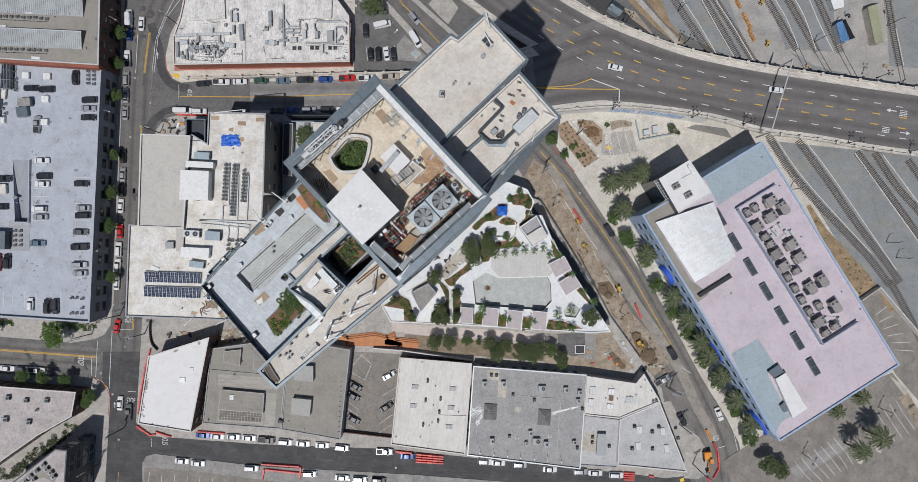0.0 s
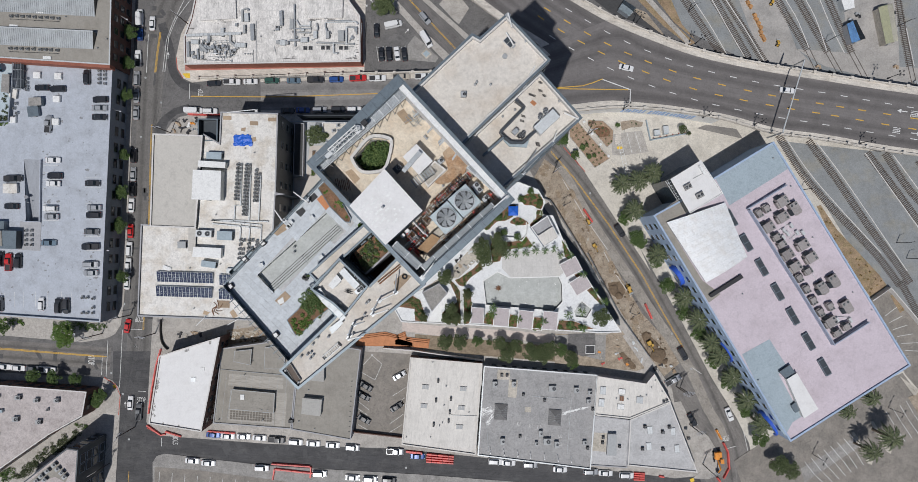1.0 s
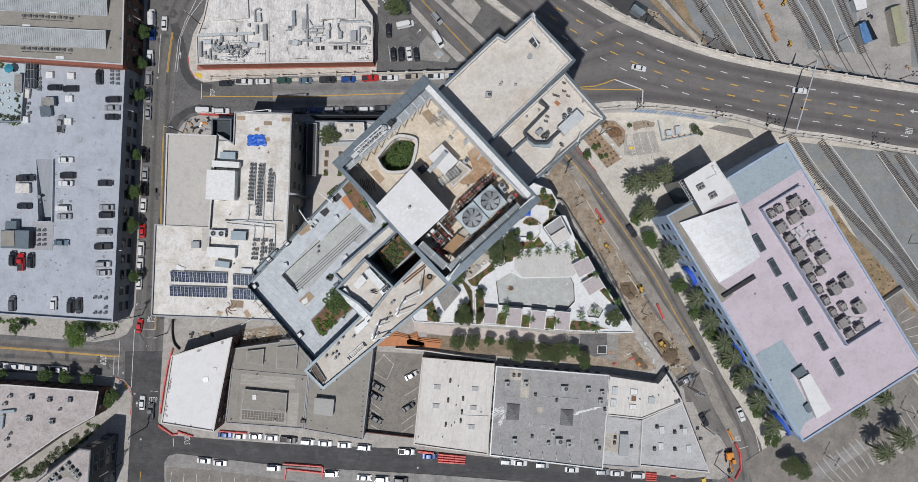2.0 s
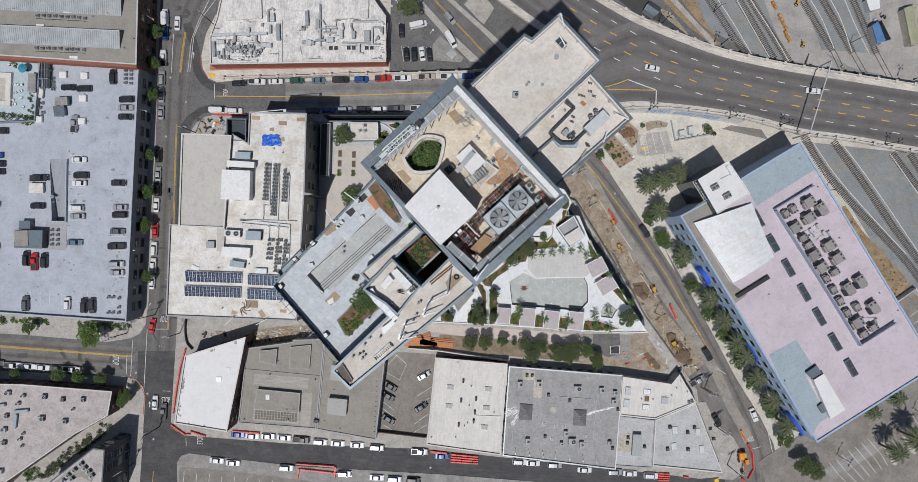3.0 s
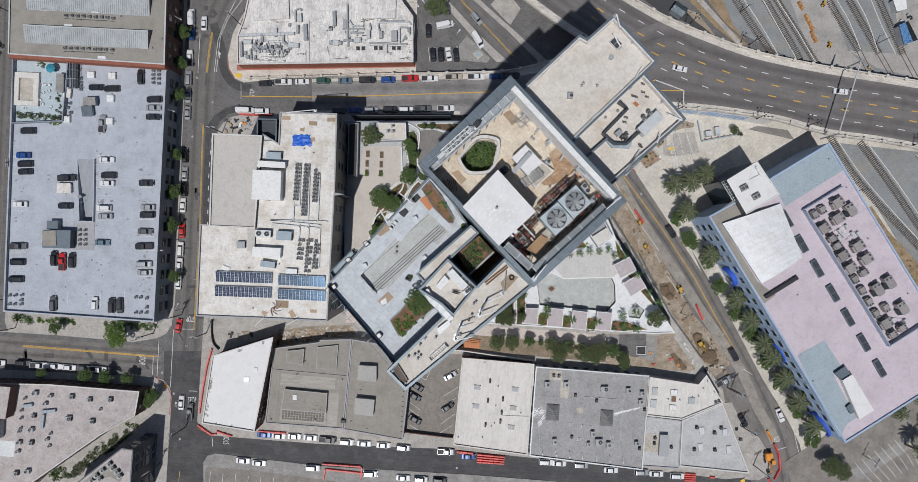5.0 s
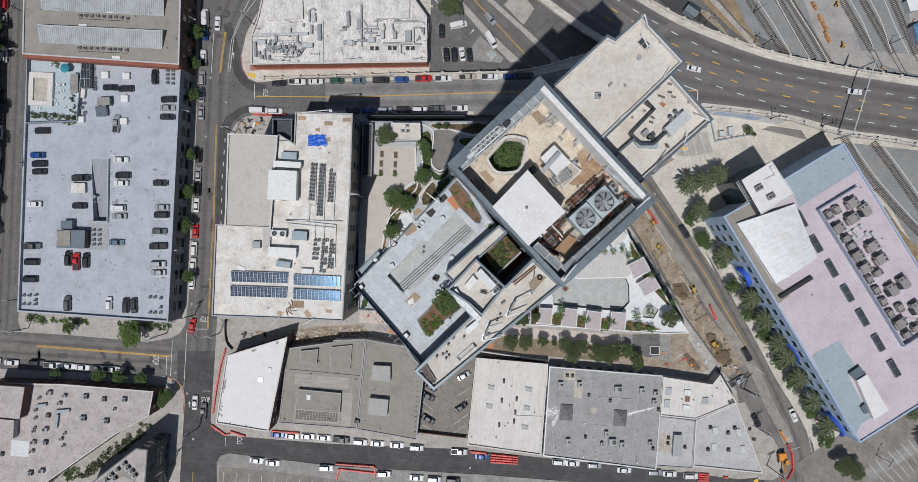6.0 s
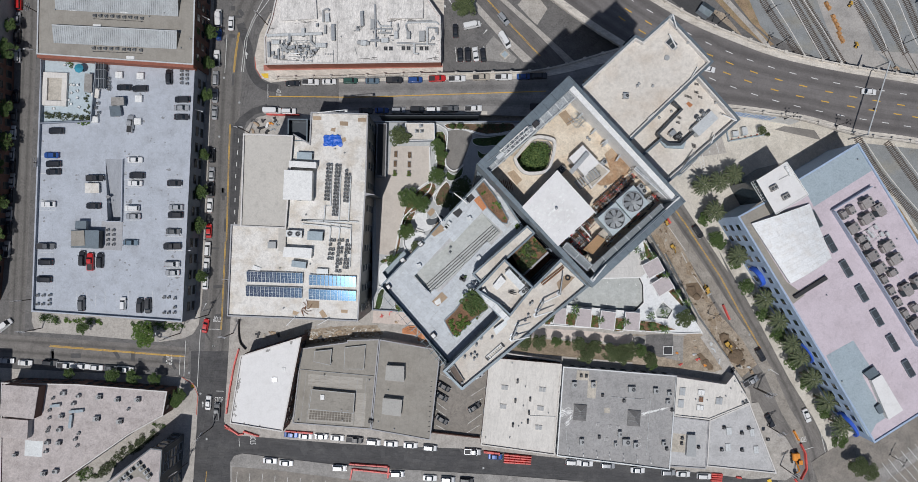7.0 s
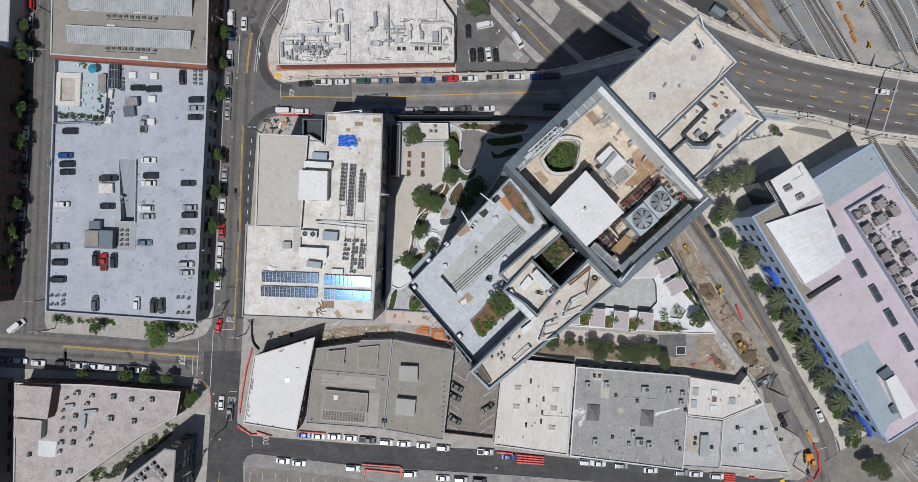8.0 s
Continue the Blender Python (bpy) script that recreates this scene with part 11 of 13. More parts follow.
cars([(-110.3, 74.5, 90, "Vw"), (-110.3, 69.1, 90, "Hb"), (-110.9, 61.0, 90, "Pw"), (-111.3, 54.3, 90, "Us"), (-111.5, 48.5, 90, "Ss"), (-111.6, 42.8, 90, "Ss"), (-112.4, 28.5, 88, "Uk"), (-112.5, 22.2, 88, "Ss"), (-112.6, 17.2, 88, "Uk"), (-113.1, 11.8, 88, "Sw"), (-113.4, 3.3, 88, "Sr"), (-106.2, 72.7, 90, "Sw"), (-113.8, -2.8, 88, "Uw"), (-114.1, -8.3, 88, "Uw"), (-114.5, -14.0, 88, "Sw")], 0.0)
cars([(-114.4, -28.5, 78, "Sr"), (-113.4, -54.3, 88, "Sw"), (-110.5, -57.2, 88, "Pg"), (-92.3, 43.6, 0, "Vw"), (-86.8, 43.4, 0, "Uw")], 0.0)
cars([(-85.5, 52.7, 2, "Sk"), (-79.5, 53.2, 0, "Pw"), (-73.3, 53.3, 0, "Sw"), (-66.2, 53.7, 0, "Un"), (-58.8, 53.6, 0, "Sc"), (-51.3, 53.8, 0, "Pk"), (-44.4, 53.8, 0, "Ub"), (-37.0, 54.1, 0, "Pr"), (-30.4, 53.9, 0, "Pw"), (-22.4, 54.2, 0, "Pt"), (-15.1, 54.1, 0, "Pw"), (-8.5, 54.1, 0, "Sb"), (-3.8, 54.2, 0, "Pk")], deck_z)
cars([(-60.8, 43.6, 0, "Sk"), (-55.6, 43.7, 0, "Sb"), (-50.0, 43.7, 0, "Us"), (-43.7, 43.8, 0, "Uk"), (-38.3, 43.7, 0, "Uw"), (-32.7, 43.9, 0, "Pg"), (-25.0, 43.9, 0, "Pw"), (-4.3, 54.1, 0, "Sk"), (-3.7, 44.1, 0, "Pk"), (50.3, 55.9, -12, "Sw"), (101.7, 48.5, -5, "Sw")], deck_z)
cars([(-186.3, -40.1, -5, "Sk"), (-180.8, -40.4, -4, "Ss"), (-174.8, -41.1, -3, "Sw"), (-166.4, -41.1, -3, "Uk"), (-161.1, -41.9, -3, "Pw"), (-155.8, -42.2, -3, "Sw"), (-151.1, -42.6, -3, "Sw"), (-146.1, -42.8, -3, "Sg"), (-141.3, -43.2, -3, "Pw"), (-181.7, -28.7, 40, "Vw")], 0.0)
cars([(-85.6, -64.9, -3, "Sb"), (-80.8, -65.4, -3, "Sw"), (-75.5, -65.5, -3, "Ss"), (-70.2, -65.9, -3, "Sw"), (-64.4, -66.5, -3, "Pk"), (-58.1, -67.3, -4, "Uw"), (-52.2, -67.8, -4, "Sw"), (-45.7, -68.3, -4, "Sw"), (-39.1, -69.1, -4, "Us"), (-24.8, -70.4, -4, "Ps"), (-17.3, -72.0, -2, "Sb"), (8.7, -73.8, -3, "Uw"), (13.1, -74.2, -3, "Sw"), (20.4, -74.8, -3, "Us"), (30.4, -76.4, -3, "Sw")], 0.0)
cars([(40.6, -77.1, -2, "Us"), (45.6, -77.6, -3, "Sw"), (52.6, -78.3, -3, "Uw"), (-92.7, -73.6, -4, "Sw"), (-87.3, -74.4, -4, "Sw"), (-69.4, -76.0, -3, "Uw"), (-50.0, -77.9, -2, "Us"), (-39.1, -79.2, -3, "Sw"), (-33.1, -79.7, -3, "Us"), (-26.8, -80.0, -3, "Uk")], 0.0)
cars([(71.4, -37.6, -60, "Uk"), (68.1, -46.5, 28, "Ps"), (74.6, -59.7, -62, "Sk"), (87.0, -57.9, -68, "Sw"), (50.3, 3.6, -55, "Uk")], 0.0)
cars([(-34.5, -48.6, -30, "Sk"), (-35.3, -51.9, -30, "Sk"), (-35.2, -59.6, -30, "Sk"), (-23.4, -45.0, 30, "Ss"), (-24.3, -55.5, 32, "Sk")], K + 0.03)
cars([(-31.1, 70.5, 90, "Sk"), (-29.5, 62.5, 95, "Sk"), (-26.9, 62.6, 95, "Uk"), (-24.3, 62.7, 98, "Sw"), (-21.8, 62.5, 98, "Sk"), (-25.6, 72.4, 12, "Vw"), (-14.6, 67.4, -57, "Vw"), (-15.0, 74.6, -50, "Us")], 0.0)

sheet("pale_lot_slab", [(-20.8, 65.9), (-18.3, 69.0), (-10.4, 61.6), (-11.4, 60.0), (-21.2, 60.8)], -0.05, 0.03, CONCRETE_GREY, "pale worn concrete corner of the lower car park", "paving")
pit = thing("utility_vault", (*(-14.5, 62.8), 0.03), "square pale utility vault with a grey lid", "utility vault")
part("rim", box(bmesh.new(), *(-14.5, 62.8), 0.03, 2.6, 2.6, 0.25, 45, 0, 0.03), CONCRETE_TAN, pit)
part("lid", box(bmesh.new(), *(-14.5, 62.8), 0.285, 1.7, 1.7, 0.05, 45), BLUE_ROOF, pit)

# ---- construction machines ----
def digger_build(paint, name, label):
    def build():
        ob = thing(name, (0, 0, 0), label, "excavator", "construction machines")
        for s in (-1, 1):
            track = part("track", box(bmesh.new(), 0, s * 0.85, 0, 2.9, 0.45, 0.7, 0, 0, 0.18), TYRE, ob)
            for q in (-1.0, 0.0, 1.0):
                part("roller", tube(bmesh.new(), (q, s * 1.075, 0.35), (q, s * 1.09, 0.35), 0.22, 10), GREY_METAL, track)
        part("turntable", tube(bmesh.new(), (0, 0, 0.7), (0, 0, 0.95), 0.7, 16), DARK, ob)
        part("house", box(bmesh.new(), -0.5, -0.1, 0.95, 1.9, 1.9, 0.9, 0, 0, 0.12), paint, ob)
        cab = part("cab", box(bmesh.new(), 0.75, 0.5, 0.95, 1.1, 0.9, 1.5, 0, 0, 0.08), GLASS, ob, "dark glazed cab")
        part("cab_roof", box(bmesh.new(), 0.75, 0.5, 2.452, 1.15, 0.95, 0.08), paint, cab)
        bm = bmesh.new()
        tube(bm, (0.7, -0.3, 1.4), (2.6, -0.3, 3.0), 0.2, 6)
        part("boom", bm, paint, ob)
        part("stick", tube(bmesh.new(), (2.6, -0.3, 3.0), (4.0, -0.3, 1.2), 0.15, 6), paint, ob)
        part("bucket", box(bmesh.new(), 4.0, -0.3, 0.5, 0.7, 0.9, 0.7, 0, 0, 0.1), DARK, ob)
        part("ram", tube(bmesh.new(), (1.1, -0.3, 1.2), (2.2, -0.3, 2.4), 0.07, 6), GALV, ob)
        return ob
    return build


YELLOW = surface("machine_yellow", (0.5, 0.3, 0.05), 0.5, 0.12, 2, 0.3)
for x, y, a in [(60.4, -34.3, -60), (41.9, -1.6, -60)]:
    placed("digger", digger_build(YELLOW, "excavator", "yellow tracked excavator in the street works"), pose(x, y, 0.04, 0, 0, a) @ Matrix.Scale(0.75, 4))
for x, y, a in [(82.9, -71.9, -85)]:
    placed("digger_o", digger_build(ORANGE, "telescopic_handler", "orange construction machine parked behind barriers"), pose(x, y, K + 0.1, 0, 0, a) @ Matrix.Scale(1.25, 4))


def loader_build():
    ob = thing("backhoe_loader", (0, 0, 0), "yellow-brown wheeled loader with a dark cab", "loader", "construction machines")
    part("chassis", box(bmesh.new(), 0, 0, 0.5, 3.6, 1.3, 0.6, 0, 0, 0.08), YELLOW, ob)
    part("engine_hood", box(bmesh.new(), 1.0, 0, 1.1, 1.5, 1.1, 0.5, 0, 0, 0.1), YELLOW, ob)
    part("cab", box(bmesh.new(), -0.4, 0, 1.1, 1.3, 1.3, 1.4, 0, 0, 0.08), GLASS, ob)
    part("cab_roof", box(bmesh.new(), -0.4, 0, 2.502, 1.5, 1.5, 0.08), YELLOW, ob)
    for q, r in ((1.2, 0.5), (-1.1, 0.7)):
        for s in (-1, 1):
            part("wheel", tube(bmesh.new(), (q, s * 0.65, r), (q, s * 1.05, r), r, 16), TYRE, ob)
    part("bucket", box(bmesh.new(), 2.5, 0, 0.05, 0.8, 2.2, 0.8, 0, 0, 0.12), GREY_METAL, ob)
    part("arm", box(box(bmesh.new(), 1.9, 0.7, 0.6, 1.4, 0.16, 0.2), 1.9, -0.7, 0.6, 1.4, 0.16, 0.2), YELLOW, ob)
    part("backhoe", tube(bmesh.new(), (-1.8, 0, 0.9), (-2.9, 0, 2.0), 0.15, 6), YELLOW, ob)
    return ob


for x, y, a in [(53.4, -15.9, -62), (39.8, 6.5, -60)]:
    placed("loader", loader_build, pose(x, y, 0.04, 0, 0, a) @ Matrix.Scale(0.72, 4))


def barrier_build(mat, label):
    def build():
        ob = thing("water_barrier", (0, 0, 0), label, "barrier", "street barriers")
        bm = bmesh.new()
        loft(bm, [[(x, -0.34, 0), (x, -0.28, 0.25), (x, -0.2, 0.9), (x, 0.2, 0.9), (x, 0.28, 0.25), (x, 0.34, 0)] for x in (-0.88, 0.88)])
        part("shell", bm, mat, ob)
        if mat is ORANGE:
            part("filler_cap", tube(bmesh.new(), (0, 0, 0.9), (0, 0, 0.95), 0.07, 8), WHITE_PAINT, ob)
        return ob
    return build


def barrier_line(line, z=0.0, mat=None, step=1.85):
    mat = mat or RED
    for p, a in spaced(line, step, 0.9):
        placed(("barrier", mat.name), barrier_build(mat, "red plastic water barrier along the kerb" if mat is RED else "orange plastic water barrier"), pose(p.x, p.y, z, 0, 0, a))


for line in ([(-103.3, -36.2), (-104.9, -41.9), (-106.2, -49.2), (-107.5, -58.6)], [(-108.0, -61.8), (-103.3, -65.1), (-101.2, -64.7)], [(-101.7, -63.9), (-97.0, -65.4)], [(-87.6, -63.8), (-78.9, -64.4)], [(-66.2, -74.7), (-52.9, -75.6)], [(-65.2, -76.4), (-65.8, -79.7)], [(-64.9, -76.5), (-52.8, -77.8)], [(-53.0, -75.7), (-53.2, -79.0)], [(-21.2, -70.4), (-16.5, -70.9)], [(85.1, -67.4), (86.7, -70.6), (87.1, -75.9), (85.4, -79.1)], [(83.1, -79.1), (84.1, -80.5)], [(-21.1, -70.6), (-14.8, -71.6)], [(38.2, 10.9), (41.5, 6.0)], [(58.9, -20.9), (60.8, -25.1)], [(63.5, -78.7), (65.1, -78.9)]):
    barrier_line(line)
for j in range(4):
    a, b = [Vector(p) for p in ((-14.3, -71.4), (-4.2, -72.3))]
    c, d = [Vector(p) for p in ((-14.5, -73.9), (-5.0, -74.5))]
    barrier_line([a.lerp(c, j / 3), b.lerp(d, j / 3)])
    a, b = [Vector(p) for p in ((55.2, -77.6), (58.4, -77.8))]
    c, d = [Vector(p) for p in ((55.0, -79.8), (58.2, -79.9))]
    barrier_line([a.lerp(c, j / 3), b.lerp(d, j / 3)])
barrier_line([(82.8, -63.1), (84.9, -67.0)], 0.0, ORANGE)

# ---- street trees and palms ----
for x, y, r in [(-111.7, 68.7, 2.6), (-112.8, 58.5, 2.6), (-113.1, 48.0, 2.4), (-114.1, 28.4, 2.1), (-114.9, 16.0, 2.6), (-115.4, 5.2, 2.6), (-114.6, -11.9, 2.1), (-132.4, -30.8, 4.2), (-153.8, -29.0, 2.2), (-143.9, -44.8, 2.5), (-137.0, -45.1, 2.6), (-129.8, -45.6, 2.3), (-158.4, -43.9, 1.9), (-121.6, -51.2, 2.6), (-123.2, -53.2, 2.2)]:
    tree(x, y, K, r, None, 0 if r < 4 else 2)
for x, y, r in [(-178.1, 70.7, 2.6), (-178.4, 62.5, 3.8), (-179.7, 42.9, 3.4), (-179.6, 32.7, 3.2), (-181.5, 24.1, 3.4), (-181.1, 12.1, 3.2), (-182.2, 2.7, 3.8), (-182.5, -6.6, 3.2)]:
    tree(x, y, K, r, None, 0)
tree(*(-28.2, 76.9), 0.0, 3.9, 7.5, 1)
for x, y in [(49.2, 18.6), (54.5, 19.6), (59.3, 22.1), (53.3, 10.1), (60.8, -4.2), (69.4, -18.3), (73.9, -25.3), (78.0, -32.8), (81.0, -37.0), (85.0, -43.8), (89.6, -51.4), (94.6, -59.1)]:
    date_palm(x, y, 8.0, 3.9)
for x, y, r in [(55.8, -0.2, 2.6), (65.0, -14.5, 2.7), (70.2, -23.3, 2.6), (75.3, -30.4, 2.8), (80.4, -39.4, 2.7), (85.0, -46.5, 2.6), (90.6, -55.5, 2.7), (95.3, -64.9, 3.0), (61.4, -6.8, 2.3), (51.1, 7.7, 2.6), (54.8, 1.3, 2.6), (30.6, 33.6, 2.2), (34.9, 28.5, 1.6)]:
    tree(x, y, K, r, None, 0)
for x, y, r, h in [(121.8, -54.7, 3.2, 9), (129.7, -50.4, 3.4, 9), (129.1, -67.5, 3.9, 10), (135.3, -63.0, 4.6, 10)]:
    date_palm(x, y, h, r)
for x, y, r in [(101.4, -73.2, 3.6), (105.5, -75.5, 3.0), (70.5, 37.1, 1.6), (72.8, 35.8, 0.8)]:
    tree(x, y, K, r, None, 1)
for pts, s, m in (([(-170.2, -25.2), (-163.9, -25.9), (-163.9, -27.7), (-170.2, -27.0)], 0.9, LEAF), ([(-161.9, -26.2), (-148.8, -26.4), (-149.3, -28.1), (-161.9, -27.7)], 0.6, LEAF_BRIGHT), ([(-139.1, -27.2), (-121.1, -28.2), (-123.2, -30.0), (-139.1, -29.0)], 0.6, LEAF), ([(-140.3, -67.9), (-133.6, -63.8), (-129.9, -64.5), (-136.5, -70.1), (-143.2, -74.2), (-149.2, -79.5), (-152.9, -79.5)], 0.7, LEAF_GREY), ([(-158.1, -78.7), (-152.9, -75.7), (-152.2, -78.7), (-155.9, -81.1)], 0.9, LEAF),
                  ([(-162.9, 41.2), (-148.6, 39.9), (-148.6, 38.6), (-162.9, 39.4)], 0.7, LEAF_GREY), ([(-154.0, 38.2), (-148.5, 37.9), (-148.5, 36.9), (-154.0, 37.2)], 0.35, LEAF_BRIGHT), ([(-155.7, 58.0), (-153.4, 57.7), (-153.4, 55.1), (-155.0, 55.7)], 0.6, LEAF), ([(-150.1, 47.3), (-148.5, 46.6), (-148.5, 40.8), (-150.1, 41.4)], 0.4, LEAF_GREY),
                  ([(-132.1, -60.8), (-128.0, -61.5), (-128.4, -63.0), (-131.3, -63.0)], 0.5, LEAF), ([(-125.8, -49.6), (-123.8, -49.6), (-123.8, -54.8), (-125.8, -55.2)], 0.9, LEAF_BRIGHT), ([(-150.2, 58.0), (-148.1, 57.7), (-148.2, 56.7), (-150.2, 57.0)], 0.4, LEAF_BRIGHT)):
    z = 9.06 if pts[0][1] > 30 and pts[0][0] < -100 else K
    shrubs(pts, z, 1.7, s, m, "clipped green hedge and shrubs", int(abs(pts[0][0])) + 1, "hedge")
GRAVEL = surface("brown_gravel", (0.33, 0.235, 0.16), 0.95, 0.2, 1.2, 0.25, 0.4, ((0.22, 0.15, 0.1), 0.4, 1.6), grime=0.3)
bed_pts = [(33.2, 38.9), (36.1, 40.4), (47.1, 27.7), (42.0, 24.5), (33.6, 34.9)]
upper_bed = [(39.7, 40.8), (44.8, 40.4), (48.3, 37.3), (48.1, 33.2), (46.1, 31.4), (39.5, 39.1)]
for pts in (bed_pts, upper_bed):
    dry = sheet("dry_bed", pts, K, K + 0.06, GRAVEL, "brown gravel planting bed at the street corner", "planting bed")
    part("edging", ring(bmesh.new(), ccw(pts), inset(pts, 0.18), K, K + 0.14), CONCRETE, dry)
sheet("bark_bed", curved([(42.0, 38.3), (45.2, 38.5), (46.9, 37.3), (46.7, 35.5), (44.0, 34.9), (42.4, 36.1)]), K + 0.05, K + 0.09, SOIL, "round bed of dark reddish bark", "planting bed")
sheet("plaza_path", curved([(44.0, 41.8), (47.1, 41.4), (50.3, 38.5), (50.8, 33.8), (48.9, 32.6), (48.9, 37.3), (46.7, 39.7)]), K, K + 0.05, VIA_CONCRETE, "pale curving concrete path beside the bed", "path")
beam = thing("bollard_rail", (*mid_of([(37.5, 40.2), (50.3, 24.0)]), K), "low concrete rail with pale post blocks across the bed", "rail")
rail = [(37.5, 40.2), (50.3, 24.0)]
part("rail", band(bmesh.new(), rail, 0.45, K, K + 0.45), VIA_CONCRETE, beam)
for x, y in [(38.3, 39.9), (41.0, 35.9), (43.8, 32.4), (46.5, 28.5)]:
    part("post_block", box(bmesh.new(), x, y, K, 0.8, 0.8, 0.9, 40, 0, 0.05), WHITE_PAINT, beam)
sheet("narrow_bed", [(50.6, 40.1), (55.0, 40.7), (58.2, 39.8), (57.8, 38.5), (54.0, 38.1), (51.1, 37.1)], K, K + 0.07, DIRT, "narrow gravel bed with low plants by the wall", "planting bed")
shrubs([(50.9, 39.9), (54.8, 40.3), (57.8, 39.6), (54.0, 38.5)], K, 0.5, 0.35, LEAF_GREY, "sparse shrubs beside the wall", 32)
rng = random.Random(31)
bm = bmesh.new()
o, u, v = [Vector(q) for q in [(33.6, 38.5), (39.7, 41.6), (42.4, 25.1)]]
for i in range(7):
    for j in range(11):
        c = o + (u - o) * (i / 4.5) + (v - o) * (j / 9.0) + Vector((rng.uniform(-0.3, 0.3), rng.uniform(-0.3, 0.3)))
        if inside(bed_pts, c.x, c.y) or inside(upper_bed, c.x, c.y):
            leaves(bm, rng, Vector((c.x, c.y, K + 0.25)), 0.32, 30, 0.2, 0.8)
solo("bed_plants", bm, LEAF_DARK, "small dark shrubs in rows on brown gravel", "shrubs", "", "stuff")
for x, y, r in [(37.7, 31.3, 1.1), (39.9, 28.2, 0.9), (39.1, 32.1, 0.7), (41.6, 28.6, 0.8), (49.4, 38.7, 0.9)]:
    tree(x, y, K, r, 1.6, 0)
sheet("forecourt_bay", [(47.3, 35.9), (57.8, 37.1), (60.1, 29.9), (51.1, 28.7), (47.9, 29.0)], K, K + 0.02, CONCRETE, "greyer concrete bays of the forecourt", "forecourt")
bm = bmesh.new()
for line in ([(52.8, 36.3), (54.5, 29.5)], [(55.5, 36.6), (57.5, 29.9)], [(49.6, 34.4), (52.1, 22.8)], [(50.7, 34.6), (53.2, 23.4)], *([(a[0] + (b[0] - a[0]) * t, a[1] + (b[1] - a[1]) * t), (c[0] + (d[0] - c[0]) * t, c[1] + (d[1] - c[1]) * t)] for a, b, c, d in [((49.6, 34.4), (52.1, 22.8), (50.7, 34.6), (53.2, 23.4))] for t in [k / 12 for k in range(13)])):
    band(bm, line, 0.14, K + 0.021, K + 0.028)
solo("bay_line", bm, WHITE_LINE, "white bay lines and hatching of the forecourt", "road marking", "", "structure")
sheet("island_bed", [(147.1, -52.3), (150.5, -50.8), (154.0, -56.6), (154.0, -62.8)], K + 0.03, K + 0.14, DIRT, "brown planted island of the car park", "planting bed")
shrubs([(147.5, -52.7), (150.5, -51.3), (153.8, -56.6), (153.8, -62.1)], K + 0.1, 0.1, 0.5, LEAF_GREY, "sparse shrubs on the car park island", 33)

# ---- road markings ----
def lines(mat, runs, w=0.13, z=0.012, label="painted road line"):
    bm = bmesh.new()
    for line in runs:
        band(bm, line, w, z, z + 0.008)
    return solo("road_marking", bm, mat, label, "road marking", "", "structure")


def dashes(bm, line, w, on, gap, lift, start=1.0):
    L = spaced(line, on + gap, start)
    for p, a in L:
        d = Vector((math.cos(radians(a)), math.sin(radians(a))))
        q = p + d * on
        band(bm, [(p.x, p.y, lift(p.x)), (q.x, q.y, lift(q.x))], w, 0.012, 0.03)


lines(YELLOW_LINE, [[(-103.8, 69.9), (-104.8, 63.0), (-105.5, 56.5)], [(-103.55, 69.9), (-104.55, 63.0), (-105.25, 56.5)], [(-104.05, 69.9), (-105.05, 63.0), (-105.75, 56.5)], [(-106.5, 39.0), (-106.9, 28.6), (-107.6, -0.1)], [(-106.8, 39.0), (-107.2, 28.6), (-107.9, -0.1)], [(-107.9, -0.2), (-109.3, -29.9)], [(-108.2, -0.2), (-109.6, -29.9)], [(-167.1, -35.8), (-122.7, -39.1)], [(-166.8, -35.3), (-121.7, -38.8)], [(-114.2, -77.5), (-114.5, -81.1)], [(-166.8, -35.6), (-121.7, -39.0)]], 0.14, 0.012, "yellow centre line of the street")
lines(YELLOW_LINE, [[(-22.3, 83.6), (-18.1, 78.9), (-11.0, 71.4), (-2.5, 62.4)], [(-22.7, 83.6), (-18.5, 78.9), (-11.4, 71.4), (-2.9, 62.4)], [(27.4, 30.2), (34.9, 21.7), (46.4, 6.3), (58.2, -11.4)], [(27.2, 30.0), (34.7, 21.5), (46.2, 6.1), (58.0, -11.6)], [(58.25, -11.5), (64.2, -22.3), (71.9, -35.6)], [(58.05, -11.7), (64.0, -22.5), (71.7, -35.8)]], 0.14, 0.03, "yellow centre line of the curving street")
bm = bmesh.new()
for line in ([(-93.6, 48.5), (-67.6, 48.3), (-59.0, 48.4), (-38.1, 48.9), (-15.4, 49.1), (-1.3, 49.3)], [(22.0, 49.7), (31.0, 49.9), (36.5, 50.3), (39.6, 51.2), (42.9, 52.5)], [(26.0, 49.5), (51.6, 48.9)]):
    band(bm, [(x, y, deck_z(x)) for x, y in line], 0.28, 0.004, 0.02)
solo("road_marking", bm, YELLOW_LINE, "yellow lines on the climbing street", "road marking", "", "structure")
bm = bmesh.new()
for line in ([(42.9, 52.3), (51.6, 49.0)], [(51.8, 49.0), (51.6, 43.6)]):
    band(bm, [(x, y, deck_z(x)) for x, y in line], 0.3, 0.012, 0.03)
